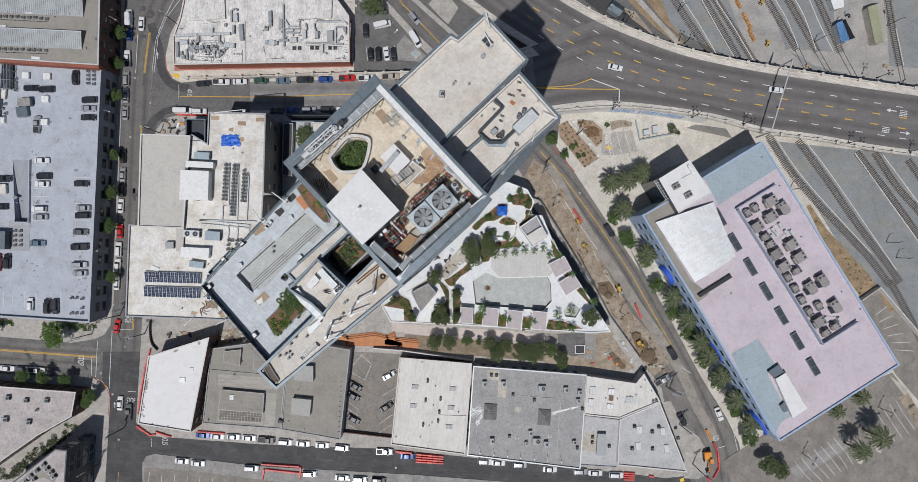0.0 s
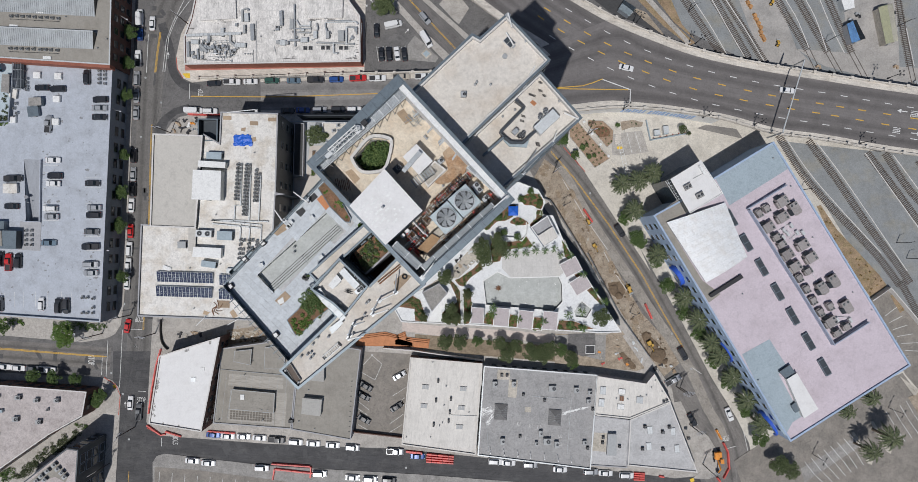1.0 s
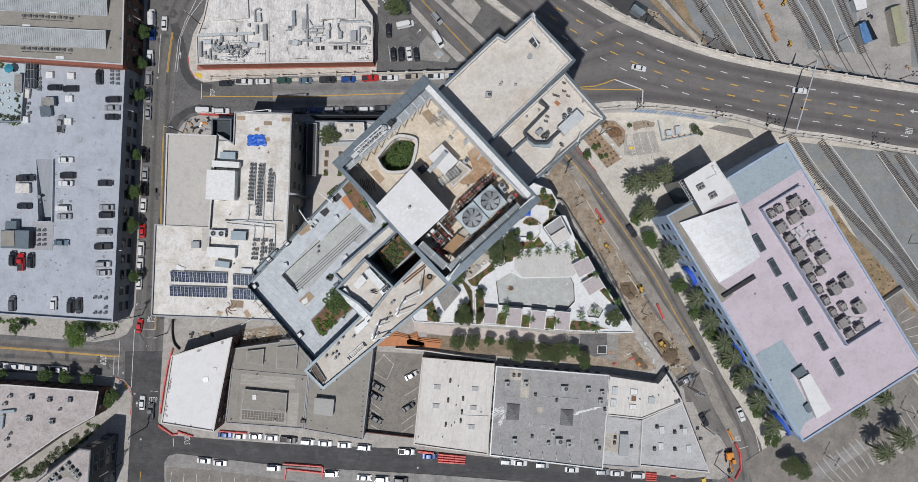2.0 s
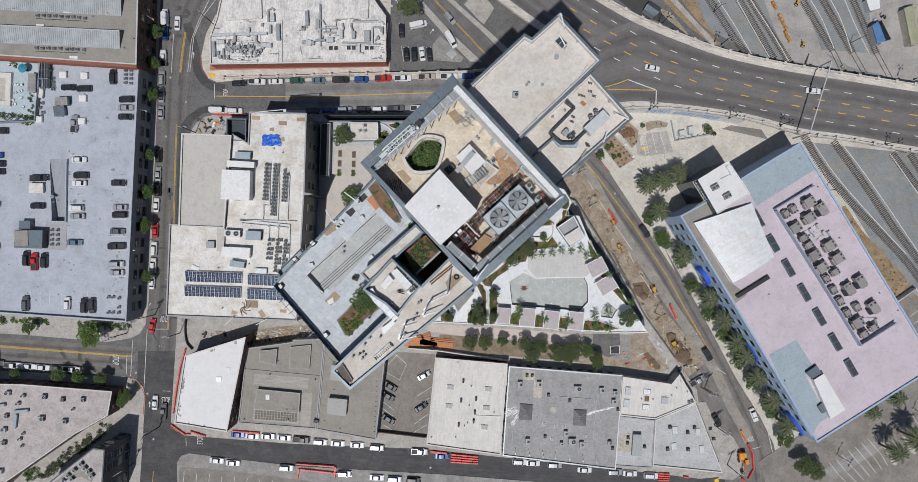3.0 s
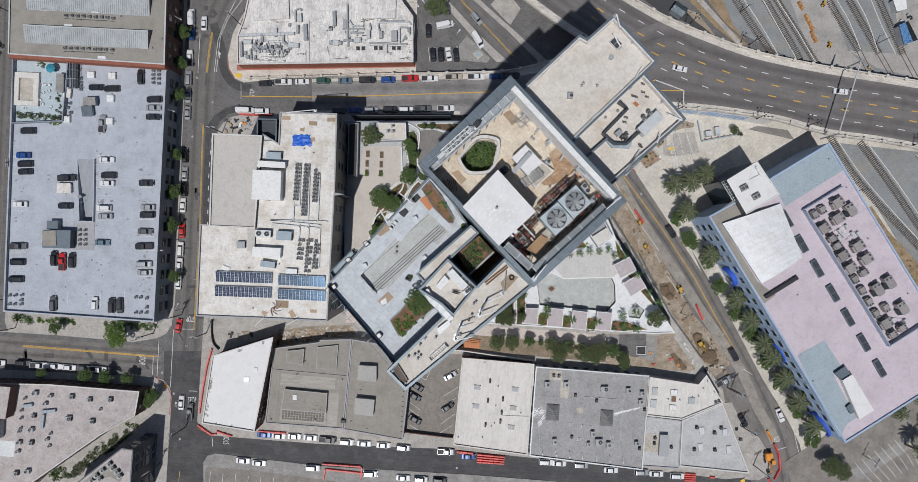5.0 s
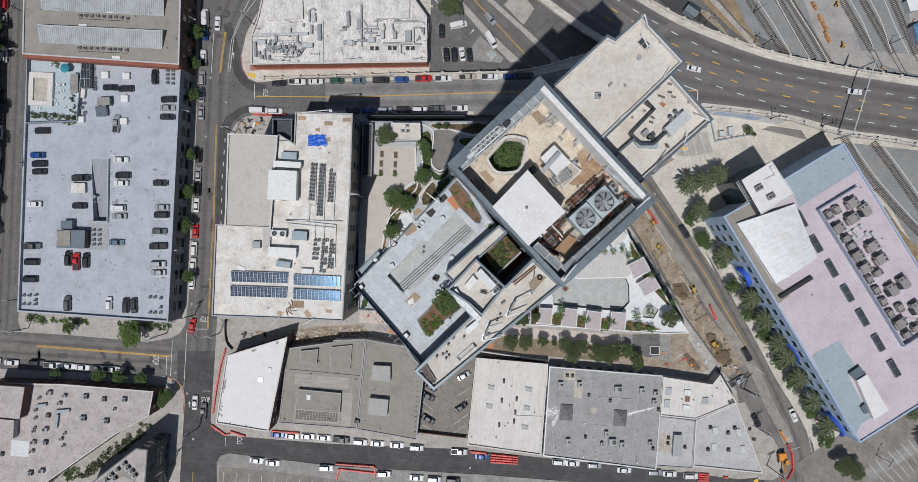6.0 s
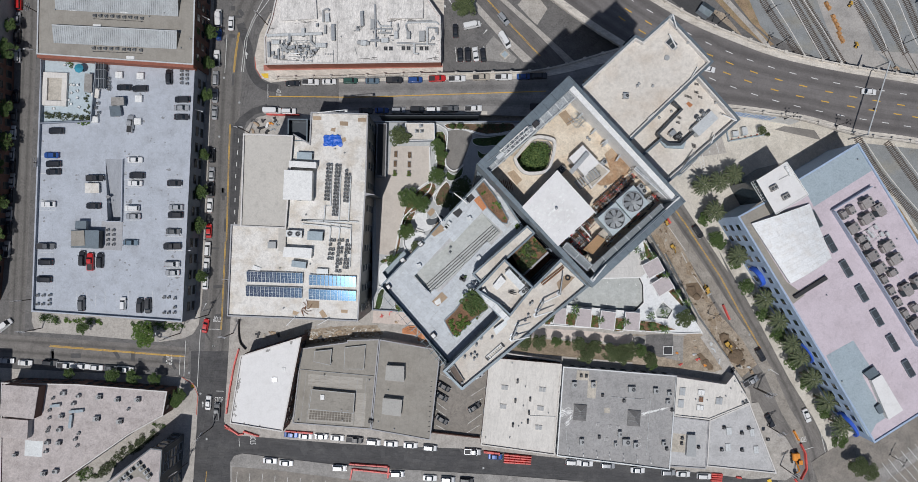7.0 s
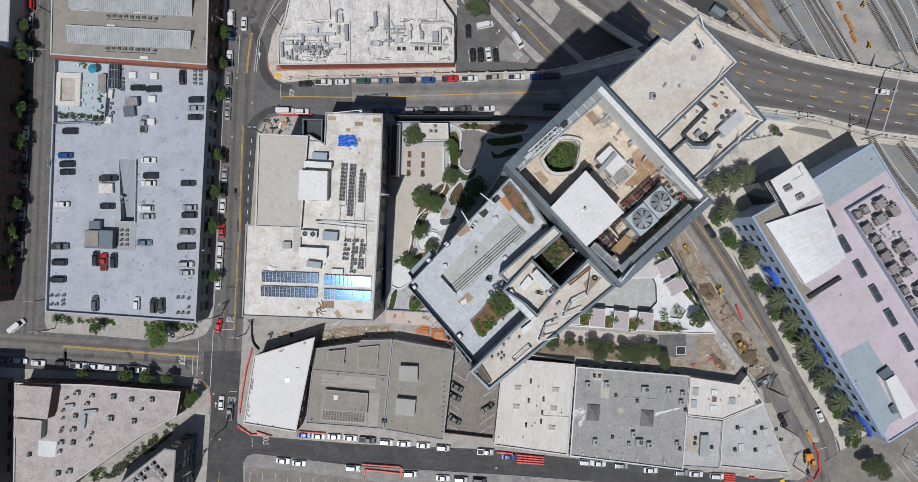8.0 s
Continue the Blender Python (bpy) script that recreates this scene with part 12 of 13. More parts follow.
NW_LANE = [(19.6, 82.8), (31.9, 74.9), (50.6, 64.3), (70.5, 56.6), (91.7, 51.4), (112.7, 48.0), (133.8, 44.4), (190.0, 35.2)]
NY_LANE = [(12.8, 83.2), (25.6, 74.8), (43.9, 64.0), (65.3, 54.9), (89.1, 48.6), (112.2, 44.4), (133.6, 41.0), (190.0, 32.2)]
SY_LANE = [(17.2, 76.6), (30.0, 67.9), (49.2, 57.7), (71.8, 49.2), (96.1, 43.9), (116.8, 40.5), (141.7, 36.3), (190.0, 29.0)]
SW_LANE = [(20.6, 70.2), (32.8, 62.4), (52.0, 52.7), (71.8, 45.8), (92.7, 41.1), (113.8, 37.6), (135.1, 34.1), (190.0, 25.6)]
for line, gap, start in ((NW_LANE, 4.9, 6.3), (SW_LANE, 4.86, 6.2)):
    dashes(bm, smooth(line, 6), 0.22, 2.3, gap, deck_z, start)
solo("road_marking", bm, WHITE_LINE, "white lane dashes on the viaduct", "road marking", "", "structure")
bm = bmesh.new()
# the yellow dashes are unevenly spaced
NY_DASH = [57.5, 65.3, 73.2, 81.1, 89.4, 97.1, 104.5, 112.4, 119.0, 126.0, 134.1, 142.8]
SY_DASH = [49.0, 56.6, 63.4, 71.9, 80.1, 88.1, 96.4, 103.3, 111.3, 117.3, 125.2, 133.5, 142.2]
for line, xs in ((NY_LANE, NY_DASH), (SY_LANE, SY_DASH)):
    pts = [Vector(q[:2]) for q in smooth(line, 6)]
    for x in [xs[0] - 6.5 * k for k in range(1, 10)] + xs + [xs[-1] + 8.0 * k for k in range(1, 5)]:
        for p, q in zip(pts, pts[1:]):
            if p.x <= x < q.x:
                d, c = (q - p).normalized(), p.lerp(q, (x - p.x) / (q.x - p.x))
                dashes(bm, [(*(c - d * 1.3), 0), (*(c + d * 1.35), 0)], 0.32, 2.6, 9.0, deck_z, 0.0)
solo("road_marking", bm, YELLOW_LINE, "yellow lane dashes on the viaduct", "road marking", "", "structure")
lines(WHITE_LINE, [[(-93.7, 80.9), (-98.4, 74.6), (-101.0, 68.3), (-102.3, 56.6)], [(-95.8, 80.9), (-99.5, 73.5), (-101.8, 67.3), (-103.0, 56.6)], [(-94.0, 52.7), (-94.0, 47.6)], [(-121.3, -33.6), (-121.9, -45.6)], [(-116.4, -29.9), (-117.4, -49.3)], [(-114.8, -29.7), (-109.8, -29.8)], [(-111.1, -50.5), (-108.5, -50.6)], [(-123.2, -38.8), (-123.4, -45.1)], [(85.9, -69.8), (89.6, -68.7)], [(74.9, -42.5), (78.0, -44.5)], [(-107.8, 69.3), (-108.5, 56.3)], [(-103.2, -69.1), (-103.3, -66.2)], [(91.7, -62.3), (95.9, -80.5)], [(31.3, 20.7), (38.5, 8.3), (46.4, -2.9)], [(45.1, -3.5), (48.3, -9.8), (54.2, -18.6)], [(-11.6, 65.9), (-10.0, 64.6)],
                   [(48.3, 32.2), (51.6, 24.0)], [(50.3, 33.8), (53.2, 24.0)], [(48.7, 31.2), (50.3, 31.8)], [(49.5, 29.2), (51.1, 29.5)], [(50.2, 27.2), (52.1, 27.8)], [(50.8, 25.6), (52.6, 26.1)]], 0.16, 0.014, "white lines and stop bars")
lot = []
for p in [(-30.6, 60.3), (-28.3, 60.3), (-25.7, 60.3), (-23.1, 60.5), (-21.1, 60.6)]:
    lot.append([p, (p[0] - 0.6, p[1] + 5.0)])
lines(WHITE_LINE, lot, 0.12, 0.014, "white bay lines of the lower car park")


def lettering(text, x, y, size, turn, z=0.014, mat=None, stretch=2.2):
    """Painted letters on the road."""
    cu = bpy.data.curves.new("lettering", "FONT")
    cu.body, cu.size, cu.align_x, cu.align_y, cu.extrude = text, size, "CENTER", "CENTER", 0.004
    tmp = bpy.data.objects.new("lettering", cu)
    me = bpy.data.meshes.new_from_object(tmp)
    me.materials.append(mat or WHITE_LINE)
    o = new("road_lettering", me)
    o.matrix_basis = pose(x, y, z, 0, 0, turn) @ Matrix.Diagonal((1, stretch, 1, 1))
    bpy.data.objects.remove(tmp)
    return tagged(o, "white painted stop lettering on the road", "road lettering", "road lettering", "structure")


lettering("STOP", *(-90.2, 49.7), 1.05, 90)
lettering("STOP", *(-127.0, -40.1), 1.4, -90)
lettering("STOP", *(86.2, -66.0), 0.85, 188, 0.014, None, 3.0)
lettering("STOP", *(-110.7, -26.3), 1.2, 178)
lettering("STOP", *(-98.5, -67.0), 1.2, 90)
lettering("STOP", *(-110.1, -53.6), 1.2, 0)
for x, y in ((142.8, 41.0), (137.1, 35.7)):
    bm = bmesh.new()
    for k in range(4):
        box(bm, 0, -0.8 + 0.54 * k, 0, 2.4, 0.2, 0.012)
        box(bm, -1.1 + 0.7 * k, -0.8 + 0.27 * k, 0.001, 0.18, 0.6, 0.012)
    bm.transform(pose(x, y, deck_z(x) + 0.02, 0, 0, -9))
    solo("lane_legend", bm, WHITE_LINE, "worn white painted legend on the viaduct lane", "road marking", "lane legends", "structure")


def arrow(x, y, turn, z, s=1.0):
    bm = bmesh.new()
    box(bm, -0.6 * s, 0, 0, 2.0 * s, 0.3 * s, 0.01)
    prism(bm, [(0.4 * s, -0.7 * s), (1.7 * s, 0), (0.4 * s, 0.7 * s)], 0, 0.012)
    bm.transform(pose(x, y, z, 0, 0, turn))
    return solo("road_arrow", bm, WHITE_LINE, "white painted road arrow", "road marking", "road arrows", "structure")


arrow(*(139.0, 41.9), 172, deck_z(139) + 0.02)
arrow(*(143.3, 34.7), -8, deck_z(143) + 0.02)
arrow(*(-101.2, 62.2), 90, 0.014, 0.7)
for x, y, a in [(-34.8, 79.3, -60), (-32.9, 80.6, 120), (-22.9, 72.6, -130), (-21.0, 70.5, 50), (-115.5, -55.0, 90), (-112.7, -52.9, 90)]:
    arrow(x, y, a, 0.014, 0.6)
bm = bmesh.new()
dashes(bm, [(*p, 0) for p in [(-103.7, 35.3), (-104.7, 22.0), (-105.4, -5.6), (-106.1, -24.2)]], 0.25, 1.4, 2.6, lambda x: 0.0)
solo("road_marking", bm, WHITE_LINE, "white dashes along the resurfaced lane", "road marking", "", "structure")
bm = bmesh.new()
for k in range(9):
    a, b = Vector((-103.8, -77.5)), Vector((-69.9, -80.9))
    p = a.lerp(b, k / 8)
    band(bm, [(p.x, p.y), (p.x - 0.4, p.y - 5.0)], 0.13, K + 0.013, K + 0.02)
solo("bay_line", bm, WHITE_LINE, "white bay lines of the south car park", "road marking", "", "structure")
rng = random.Random(21)
bm = bmesh.new()
for line, n in (([(-104.7, 80.8), (-107.6, -0.1)], 14), ([(-111.8, -0.2), (-113.1, -81.1)], 12), ([(-168.1, -37.9), (-123.2, -41.5)], 10), ([(-83.5, -68.4), (-20.8, -72.9)], 16)):
    a, b = Vector(line[0]), Vector(line[1])
    for _ in range(n):
        p = a.lerp(b, rng.random()) + Vector((rng.uniform(-3, 3), rng.uniform(-2, 2)))
        box(bm, p.x, p.y, 0.003, rng.uniform(1.0, 4.5), rng.uniform(0.5, 1.6), 0.006 + 0.0005 * rng.randint(0, 6), rng.choice((0, 90, -58)) + rng.uniform(-4, 4))
solo("asphalt_patches", bm, surface("patched_asphalt", (0.085, 0.084, 0.084), 0.9, 0.15, 3, 0.5, 0.2), "darker repaired patches in the asphalt", "asphalt patch", "", "structure")
bm = bmesh.new()
for x, y in [(-111.9, -35.5), (-120.2, -44.4), (-116.3, -51.4), (-108.8, 54.7), (-103.6, 46.4), (-110.3, 34.9), (-114.2, -66.7), (-112.1, -35.4), (-21.2, -76.1), (40.5, 16.1), (50.3, 5.0), (68.0, -31.0), (74.5, -42.8)]:
    tube(bm, (x, y, 0.003), (x, y, 0.012), 0.36, 16)
solo("manhole_covers", bm, GREY_METAL, "round grey manhole covers in the road", "manhole cover", "", "structure")
for pts in ([(-96.4, 56.1), (-93.8, 56.2), (-93.8, 54.5), (-95.2, 54.7)], [(77.4, -74.6), (78.7, -74.2), (79.0, -75.4), (77.9, -75.6)], [(74.0, -79.8), (75.3, -79.3), (75.6, -80.5), (74.3, -80.8)], [(-119.6, -48.5), (-118.6, -48.2), (-118.4, -49.4), (-119.3, -49.6)], [(49.3, 31.7), (51.3, 32.0), (51.3, 31.0), (49.6, 30.8)]):
    sheet("tactile_pad", pts, K - 0.05, K + 0.022, surface("yellow_tactile", (0.75, 0.5, 0.05), 0.8, 0.1, 1, 0.2) if "yellow_tactile" not in bpy.data.materials else bpy.data.materials["yellow_tactile"], "yellow tactile pad at the kerb", "tactile pad")
for line in ([(-122.5, -45.9), (-118.7, -48.2), (-117.1, -51.8), (-117.6, -58.5)], [(31.6, 31.5), (38.8, 23.3)], [(77.9, -76.9), (80.2, -79.5)], [(-98.4, 61.5), (-98.0, 57.7), (-96.1, 54.5)], [(-108.1, -62.8), (-103.3, -65.3)], [(31.2, 43.4), (49.4, 43.9)]):
    bm = bmesh.new()
    z = deck_z(15) if len(line) == 2 and line[0][1] > 40 else 0.0
    band(bm, line, 0.22, z + 0.0, z + K + 0.03)
    solo("red_kerb", bm, RED_KERB, "red painted kerb edge", "kerb", "", "structure")
patch([(-95.4, 59.1), (-35.5, 59.7), (-35.3, 58.4), (-95.4, 57.1)], K, surface("red_brick_paving", (0.42, 0.17, 0.13), 0.85, 0.12, 2, 0.3), "red brick strip of the pavement", "paving", 0.03)

# ---- viaduct: pavements, balustrades, lamps, piers ----
def parapet(name, line, label):
    ob = thing(name, (*line[0], deck_z(line[0][0])), label, "balustrade", "", "structure")
    pts = smooth([(*p, 0) for p in line], 4)
    P = [(p.x, p.y, deck_z(p.x)) for p in pts]
    part("base_rail", band(bmesh.new(), P, 0.45, -0.6, 0.35), VIA_CONCRETE, ob)
    part("top_rail", band(bmesh.new(), P, 0.4, 0.95, 1.15), VIA_CONCRETE, ob)
    me = None
    bal = bmesh.new()
    for p, a in spaced(P, 0.75, 0.4):
        box(bal, p.x, p.y, deck_z(p.x) + 0.33, 0.28, 0.26, 0.64, a)
    part("balusters", bal, VIA_CONCRETE, ob, "", "stuff")
    for p, a in spaced(P, 6.0, 0.2):
        if me is None:
            bm = bmesh.new()
            box(bm, 0, 0, -0.6, 0.75, 0.75, 1.95, 0, 0, 0.04)
            box(bm, 0, 0, 1.352, 0.9, 0.9, 0.12, 0, 0, 0.03)
            me = mesh_of("post", bm, VIA_CONCRETE)
        o = new("post", me)
        o.parent = ob
        o.matrix_basis = Matrix.Translation(-BASE[ob.name]) @ pose(p.x, p.y, deck_z(p.x), 0, 0, a)
    return ob


parapet("balustrade_north", FORK_N[:3] + VIA_N[1:], "pale concrete balustrade along the viaduct")
parapet("balustrade_south", VIA_S, "pale concrete balustrade along the viaduct")
parapet("balustrade_fork", FORK_S, "pale concrete balustrade over the lower street")
parapet("balustrade_street", [(-91.0, 54.4), (-80.0, 54.8)] + RAMP_N, "pale concrete balustrade along the climbing street")
for a, b, S, N, nm in ((0.012, 0.08, VIA_S, VIA_N, "viaduct_pavement_south"), (0.015, 0.1, FORK_S, FORK_N, "viaduct_pavement_fork"), (0.86, 0.985, RAMP_S, RAMP_N, "ramp_pavement_north"), (0.01, 0.09, RAMP_S[:4], RAMP_N[:4], "ramp_pavement_south")):
    bm = bmesh.new()
    slab(bm, [tuple(p)[:2] for p in smooth([(*q, 0) for q in between(S, N, a)], 4)], [tuple(p)[:2] for p in smooth([(*q, 0) for q in between(S, N, b)], 4)], 0.4, 0.17)
    solo(nm, bm, VIA_CONCRETE, "pale concrete pavement on the viaduct", "pavement", "", "structure")
edge = smooth([(*p, 0) for p in FORK_N[:3] + VIA_N[1:]], 4)
walk_line = []
for p, q in zip(edge, edge[1:]):
    d = (q - p).normalized()
    c = p + Vector((d.y, -d.x, 0)) * 1.12
    walk_line.append((c.x, c.y, deck_z(c.x)))
solo("viaduct_pavement_north", band(bmesh.new(), walk_line, 1.9, -0.25, 0.17), VIA_CONCRETE, "pale concrete pavement on the viaduct", "pavement", "", "structure")
piers = thing("viaduct_piers", (60, 50, 0), "concrete piers under the viaduct", "piers", "", "structure")
for s, n in list(zip(FORK_S, FORK_N))[1:3] + list(zip(VIA_S, VIA_N))[2:-1]:
    for t in (0.15, 0.5, 0.85):
        x, y = s[0] + (n[0] - s[0]) * t, s[1] + (n[1] - s[1]) * t
        part("pier", box(bmesh.new(), x, y, 0, 1.2, 1.2, deck_z(min(s[0], n[0])) - 1.0), CONCRETE_GREY, piers)
bm = bmesh.new()
band(bm, [(x, y - 0.5) for x, y in RAMP_N[:5]], 0.5, 0.0, 1.0)
for (ax, ay), (bx, by) in zip(RAMP_N, RAMP_N[1:]):
    quad(bm, [(ax, ay, 0), (bx, by, 0), (bx, by, deck_z(bx) - 0.3), (ax, ay, deck_z(ax) - 0.3)])
solo("ramp_wall", bm, CONCRETE_GREY, "concrete retaining wall below the climbing street", "wall", "", "structure")


def lamp_build():
    ob = thing("viaduct_lamp", (0, 0, 0), "dark ornate street lamp with four arms", "street lamp", "viaduct lamps")
    part("pole", tube(bmesh.new(), (0, 0, 0), (0, 0, 6.5), 0.14, 8, 0, 0.08), DARK, ob)
    part("base", tube(bmesh.new(), (0, 0, 0), (0, 0, 0.9), 0.3, 8, 0, 0.2), DARK, ob)
    for k in range(4):
        a = k * math.pi / 2
        bm = bmesh.new()
        tube(bm, (0, 0, 5.9), (0.85 * math.cos(a), 0.85 * math.sin(a), 6.3), 0.05, 6)
        arm = part("arm", bm, DARK, ob)
        bm = bmesh.new()
        bmesh.ops.create_icosphere(bm, subdivisions=2, radius=0.24, matrix=Matrix.Translation((0.85 * math.cos(a), 0.85 * math.sin(a), 6.55)))
        part("globe", bm, DARK, arm)
    return ob


for x, y, a in [(53.5, 70.4, 30), (72.2, 63.4, 30), (49.3, 42.5, 45), (74.7, 39.7, 45), (133.6, 52.2, 45), (124.8, 31.4, 40), (91.1, 37.5, 40), (144.3, 28.7, 45)]:
    placed("via_lamp", lamp_build, pose(x, y, deck_z(x) + 0.9, 0, 0, a))
gantry = thing("signal_gantry", (*(100.6, 35.2), 9.0), "long pale steel gantry spanning the viaduct", "gantry")
ga, gb = [Vector(p) for p in ((95.7, 33.4), (102.4, 55.7))]
for p in (ga, gb):
    part("post", tube(bmesh.new(), (p.x, p.y, 8.6), (p.x, p.y, 18.6), 0.25, 10, 0, 0.18), GALV, gantry)
part("beam", tube(bmesh.new(), (*ga, 18.4), (*gb, 18.4), 0.2, 10), LIGHT_METAL, gantry)
for t in (0.35, 0.62):
    p = ga.lerp(gb, t)
    part("signal_head", box(bmesh.new(), p.x, p.y, 17.3, 0.5, 0.5, 1.1, 0, 0, 0.05), DARK, gantry)

# ---- rail yard ----
sheet("yard_south", [(102.9, 33.8), (154.0, 28.3), (191.7, 22.0), (191.7, -68.4), (160.3, -36.9), (142.6, -18.3), (128.9, -3.5), (118.1, 14.1)], K - 0.1, K + 0.02, BALLAST, "grey ballast of the rail yard", "ballast")
sheet("yard_north", [(61.1, 110.4), (62.1, 82.9), (71.9, 71.1), (89.6, 62.3), (121.0, 56.4), (154.0, 51.5), (199.6, 43.6), (199.6, 110.4)], -0.1, 0.03, BALLAST, "grey ballast of the rail yard", "ballast")
for pts in ([(89.0, 84.9), (102.3, 84.9), (109.6, 64.9), (117.0, 57.6), (99.6, 58.9), (93.6, 72.3)], [(125.0, 84.9), (143.0, 84.9), (144.3, 58.9), (134.3, 54.9), (119.0, 58.9), (109.6, 64.6), (127.0, 63.3)], [(127.7, 63.6), (145.0, 58.6), (159.7, 57.6), (159.7, 48.9), (133.0, 54.9)]):
    sheet("yard_paving", pts, -0.05, 0.045 + 0.004 * (int(abs(pts[0][0])) % 3), YARD, "pale gravel yard between the tracks", "yard")
for pts, m in (([(55.1, 82.3), (59.1, 82.3), (67.1, 74.2), (75.9, 66.5), (73.5, 65.7), (65.1, 72.2)], DRY_GRASS), ([(58.4, 81.6), (60.8, 81.6), (74.5, 66.5), (72.8, 66.2)], CONCRETE), ([(61.8, 82.3), (67.1, 82.3), (71.2, 72.9), (75.9, 67.5), (68.5, 73.6)], DRY_GRASS), ([(59.1, 76.9), (65.1, 69.5), (65.8, 68.5), (58.4, 74.2), (53.7, 78.9)], DIRT), ([(41.0, 81.6), (51.0, 81.6), (56.4, 76.9), (65.1, 68.9), (56.4, 72.9), (47.0, 76.9)], ASPHALT_DARK)):
    sheet("yard_edge", pts, -0.05, 0.05 + 0.006 * (int(abs(pts[1][0] * 3)) % 4), m, "strip of dry grass and paving beside the viaduct", "ground strip")
for pts, m in (([(116.4, 11.8), (117.8, 12.2), (123.3, 3.9), (130.7, -3.9), (137.6, -11.4), (140.1, -14.9), (134.6, -18.8), (130.7, -13.3), (125.8, -5.5), (120.9, 2.4)], DRY_GRASS), ([(141.1, -18.3), (142.5, -17.3), (146.4, -22.2), (144.5, -24.1)], DRY_GRASS)):
    sheet("dry_grass", pts, K - 0.05, K + 0.03 + 0.004 * (int(abs(pts[0][1])) % 3), m, "dry brown grass at the edge of the ballast", "grass")
    shrubs(pts, K, 0.15, 0.35, leaf_material("straw", (0.22, 0.15, 0.06), (0.36, 0.26, 0.12)) if "straw" not in bpy.data.materials else bpy.data.materials["straw"], "tufts of dry brown grass", int(abs(pts[0][0])), "grass")
SLEEPER = surface("timber_sleeper", (0.09, 0.07, 0.058), 0.9, 0.25, 2, 0.2, 0.2)
RAIL = surface("steel_rail", (0.2, 0.17, 0.15), 0.5, 0.15, 2, 0.2, 0.0, None, 0.5)


def track(line, z, sleepers=True):
    pts = [p for p in smooth([(*q, 0) for q in line], 8)]
    ob = thing("railway_track", (*line[0], z), "railway track with timber sleepers in grey ballast" if sleepers else "rails set in the yard paving", "railway track", "railway tracks", "structure")
    L, R = strip_pts(pts, 1.5)
    for side in (L, R):
        part("rail", band(bmesh.new(), side, 0.12, z + 0.12, z + 0.28), RAIL, ob)
    if sleepers:
        bm = bmesh.new()
        for p, a in spaced(pts, 0.62, 0.2):
            box(bm, p.x, p.y, z + 0.02, 0.26, 2.6, 0.1, a)
        part("sleepers", bm, SLEEPER, ob, "", "stuff")
    return ob


for line in ([(103.6, 35.6), (110.6, 24.1), (120.0, 12.9), (129.5, 3.0), (138.1, -6.4), (144.5, -15.0), (148.7, -15.3)][:6], [(113.6, 33.8), (123.5, 20.2), (133.8, 5.2), (143.2, -7.3), (147.9, -14.1)], [(133.3, 29.8), (143.2, 16.8), (154.1, 1.8), (160.4, -7.3)], [(139.3, 29.6), (146.6, 18.5), (154.4, 9.7), (163.8, -1.2)], [(150.5, 27.2), (154.4, 21.5), (163.8, 8.2)], [(144.5, -13.3), (150.9, -25.3), (155.2, -33.8)]):
    track(line, K + 0.02)
for line in (
        [(66.9, 89.7), (72.2, 80.9), (78.5, 71.4), (85.6, 61.2)],
        [(77.3, 89.7), (82.2, 80.9), (88.5, 70.3), (93.8, 61.2)],
        [(82.6, 86.8), (86.6, 79.9), (92.8, 70.1), (99.7, 58.9)],
        [(98.3, 89.7), (103.4, 80.9), (108.3, 72.6), (113.4, 64.2)],
        [(105.2, 89.7), (110.3, 80.9), (115.0, 72.6), (120.1, 63.6)],
        [(116.0, 89.7), (120.3, 80.9), (124.2, 72.0), (128.0, 63.6)],
        [(142.1, 89.7), (143.7, 80.9), (145.6, 70.1), (147.8, 58.9)],
        [(156.2, 89.7), (156.8, 80.9), (158.2, 69.1)],
):
    track(line, 0.03)
for line in [[(113.4, 64.2), (116.6, 57.7)], [(120.1, 63.6), (124.4, 56.1)], [(128.0, 63.6), (133.1, 54.2)], [(147.8, 58.9), (149.4, 51.8)]]:
    track(line, 0.0, False)
for line in ([(101.3, 89.7), (106.0, 80.9), (109.7, 74.6), (113.8, 64.8)], [(107.8, 89.7), (112.7, 80.9), (116.0, 74.6), (119.7, 64.0)], [(113.1, 89.7), (117.4, 80.9), (120.9, 72.6), (125.6, 63.2)], [(146.4, 71.4), (149.0, 58.9)], [(81.1, 89.7), (86.0, 80.9), (92.4, 71.1), (98.9, 60.1)], [(69.5, 89.7), (75.0, 80.9), (80.7, 72.2), (86.4, 62.4)], [(76.9, 88.7), (81.5, 80.5), (86.6, 71.4), (92.1, 62.0)], [(105.6, 35.0), (114.0, 22.8), (125.2, 9.9), (137.9, -3.8)], [(116.2, 33.2), (126.0, 20.2), (146.6, -9.8)], [(132.5, 29.6), (142.3, 15.9), (154.1, -0.4)], [(141.9, 29.0), (154.1, 12.5)]):
    bm = bmesh.new()
    z = K + 0.02 if line[0][1] < 45 and line[0][0] > 80 and line[-1][1] < 40 else 0.03
    band(bm, smooth([(*q, 0) for q in line], 5), 0.25, z, z + 0.3)
    solo("cover_board", bm, STUCCO_WHITE, "white cover boards beside the track", "cover board", "cover boards", "structure")
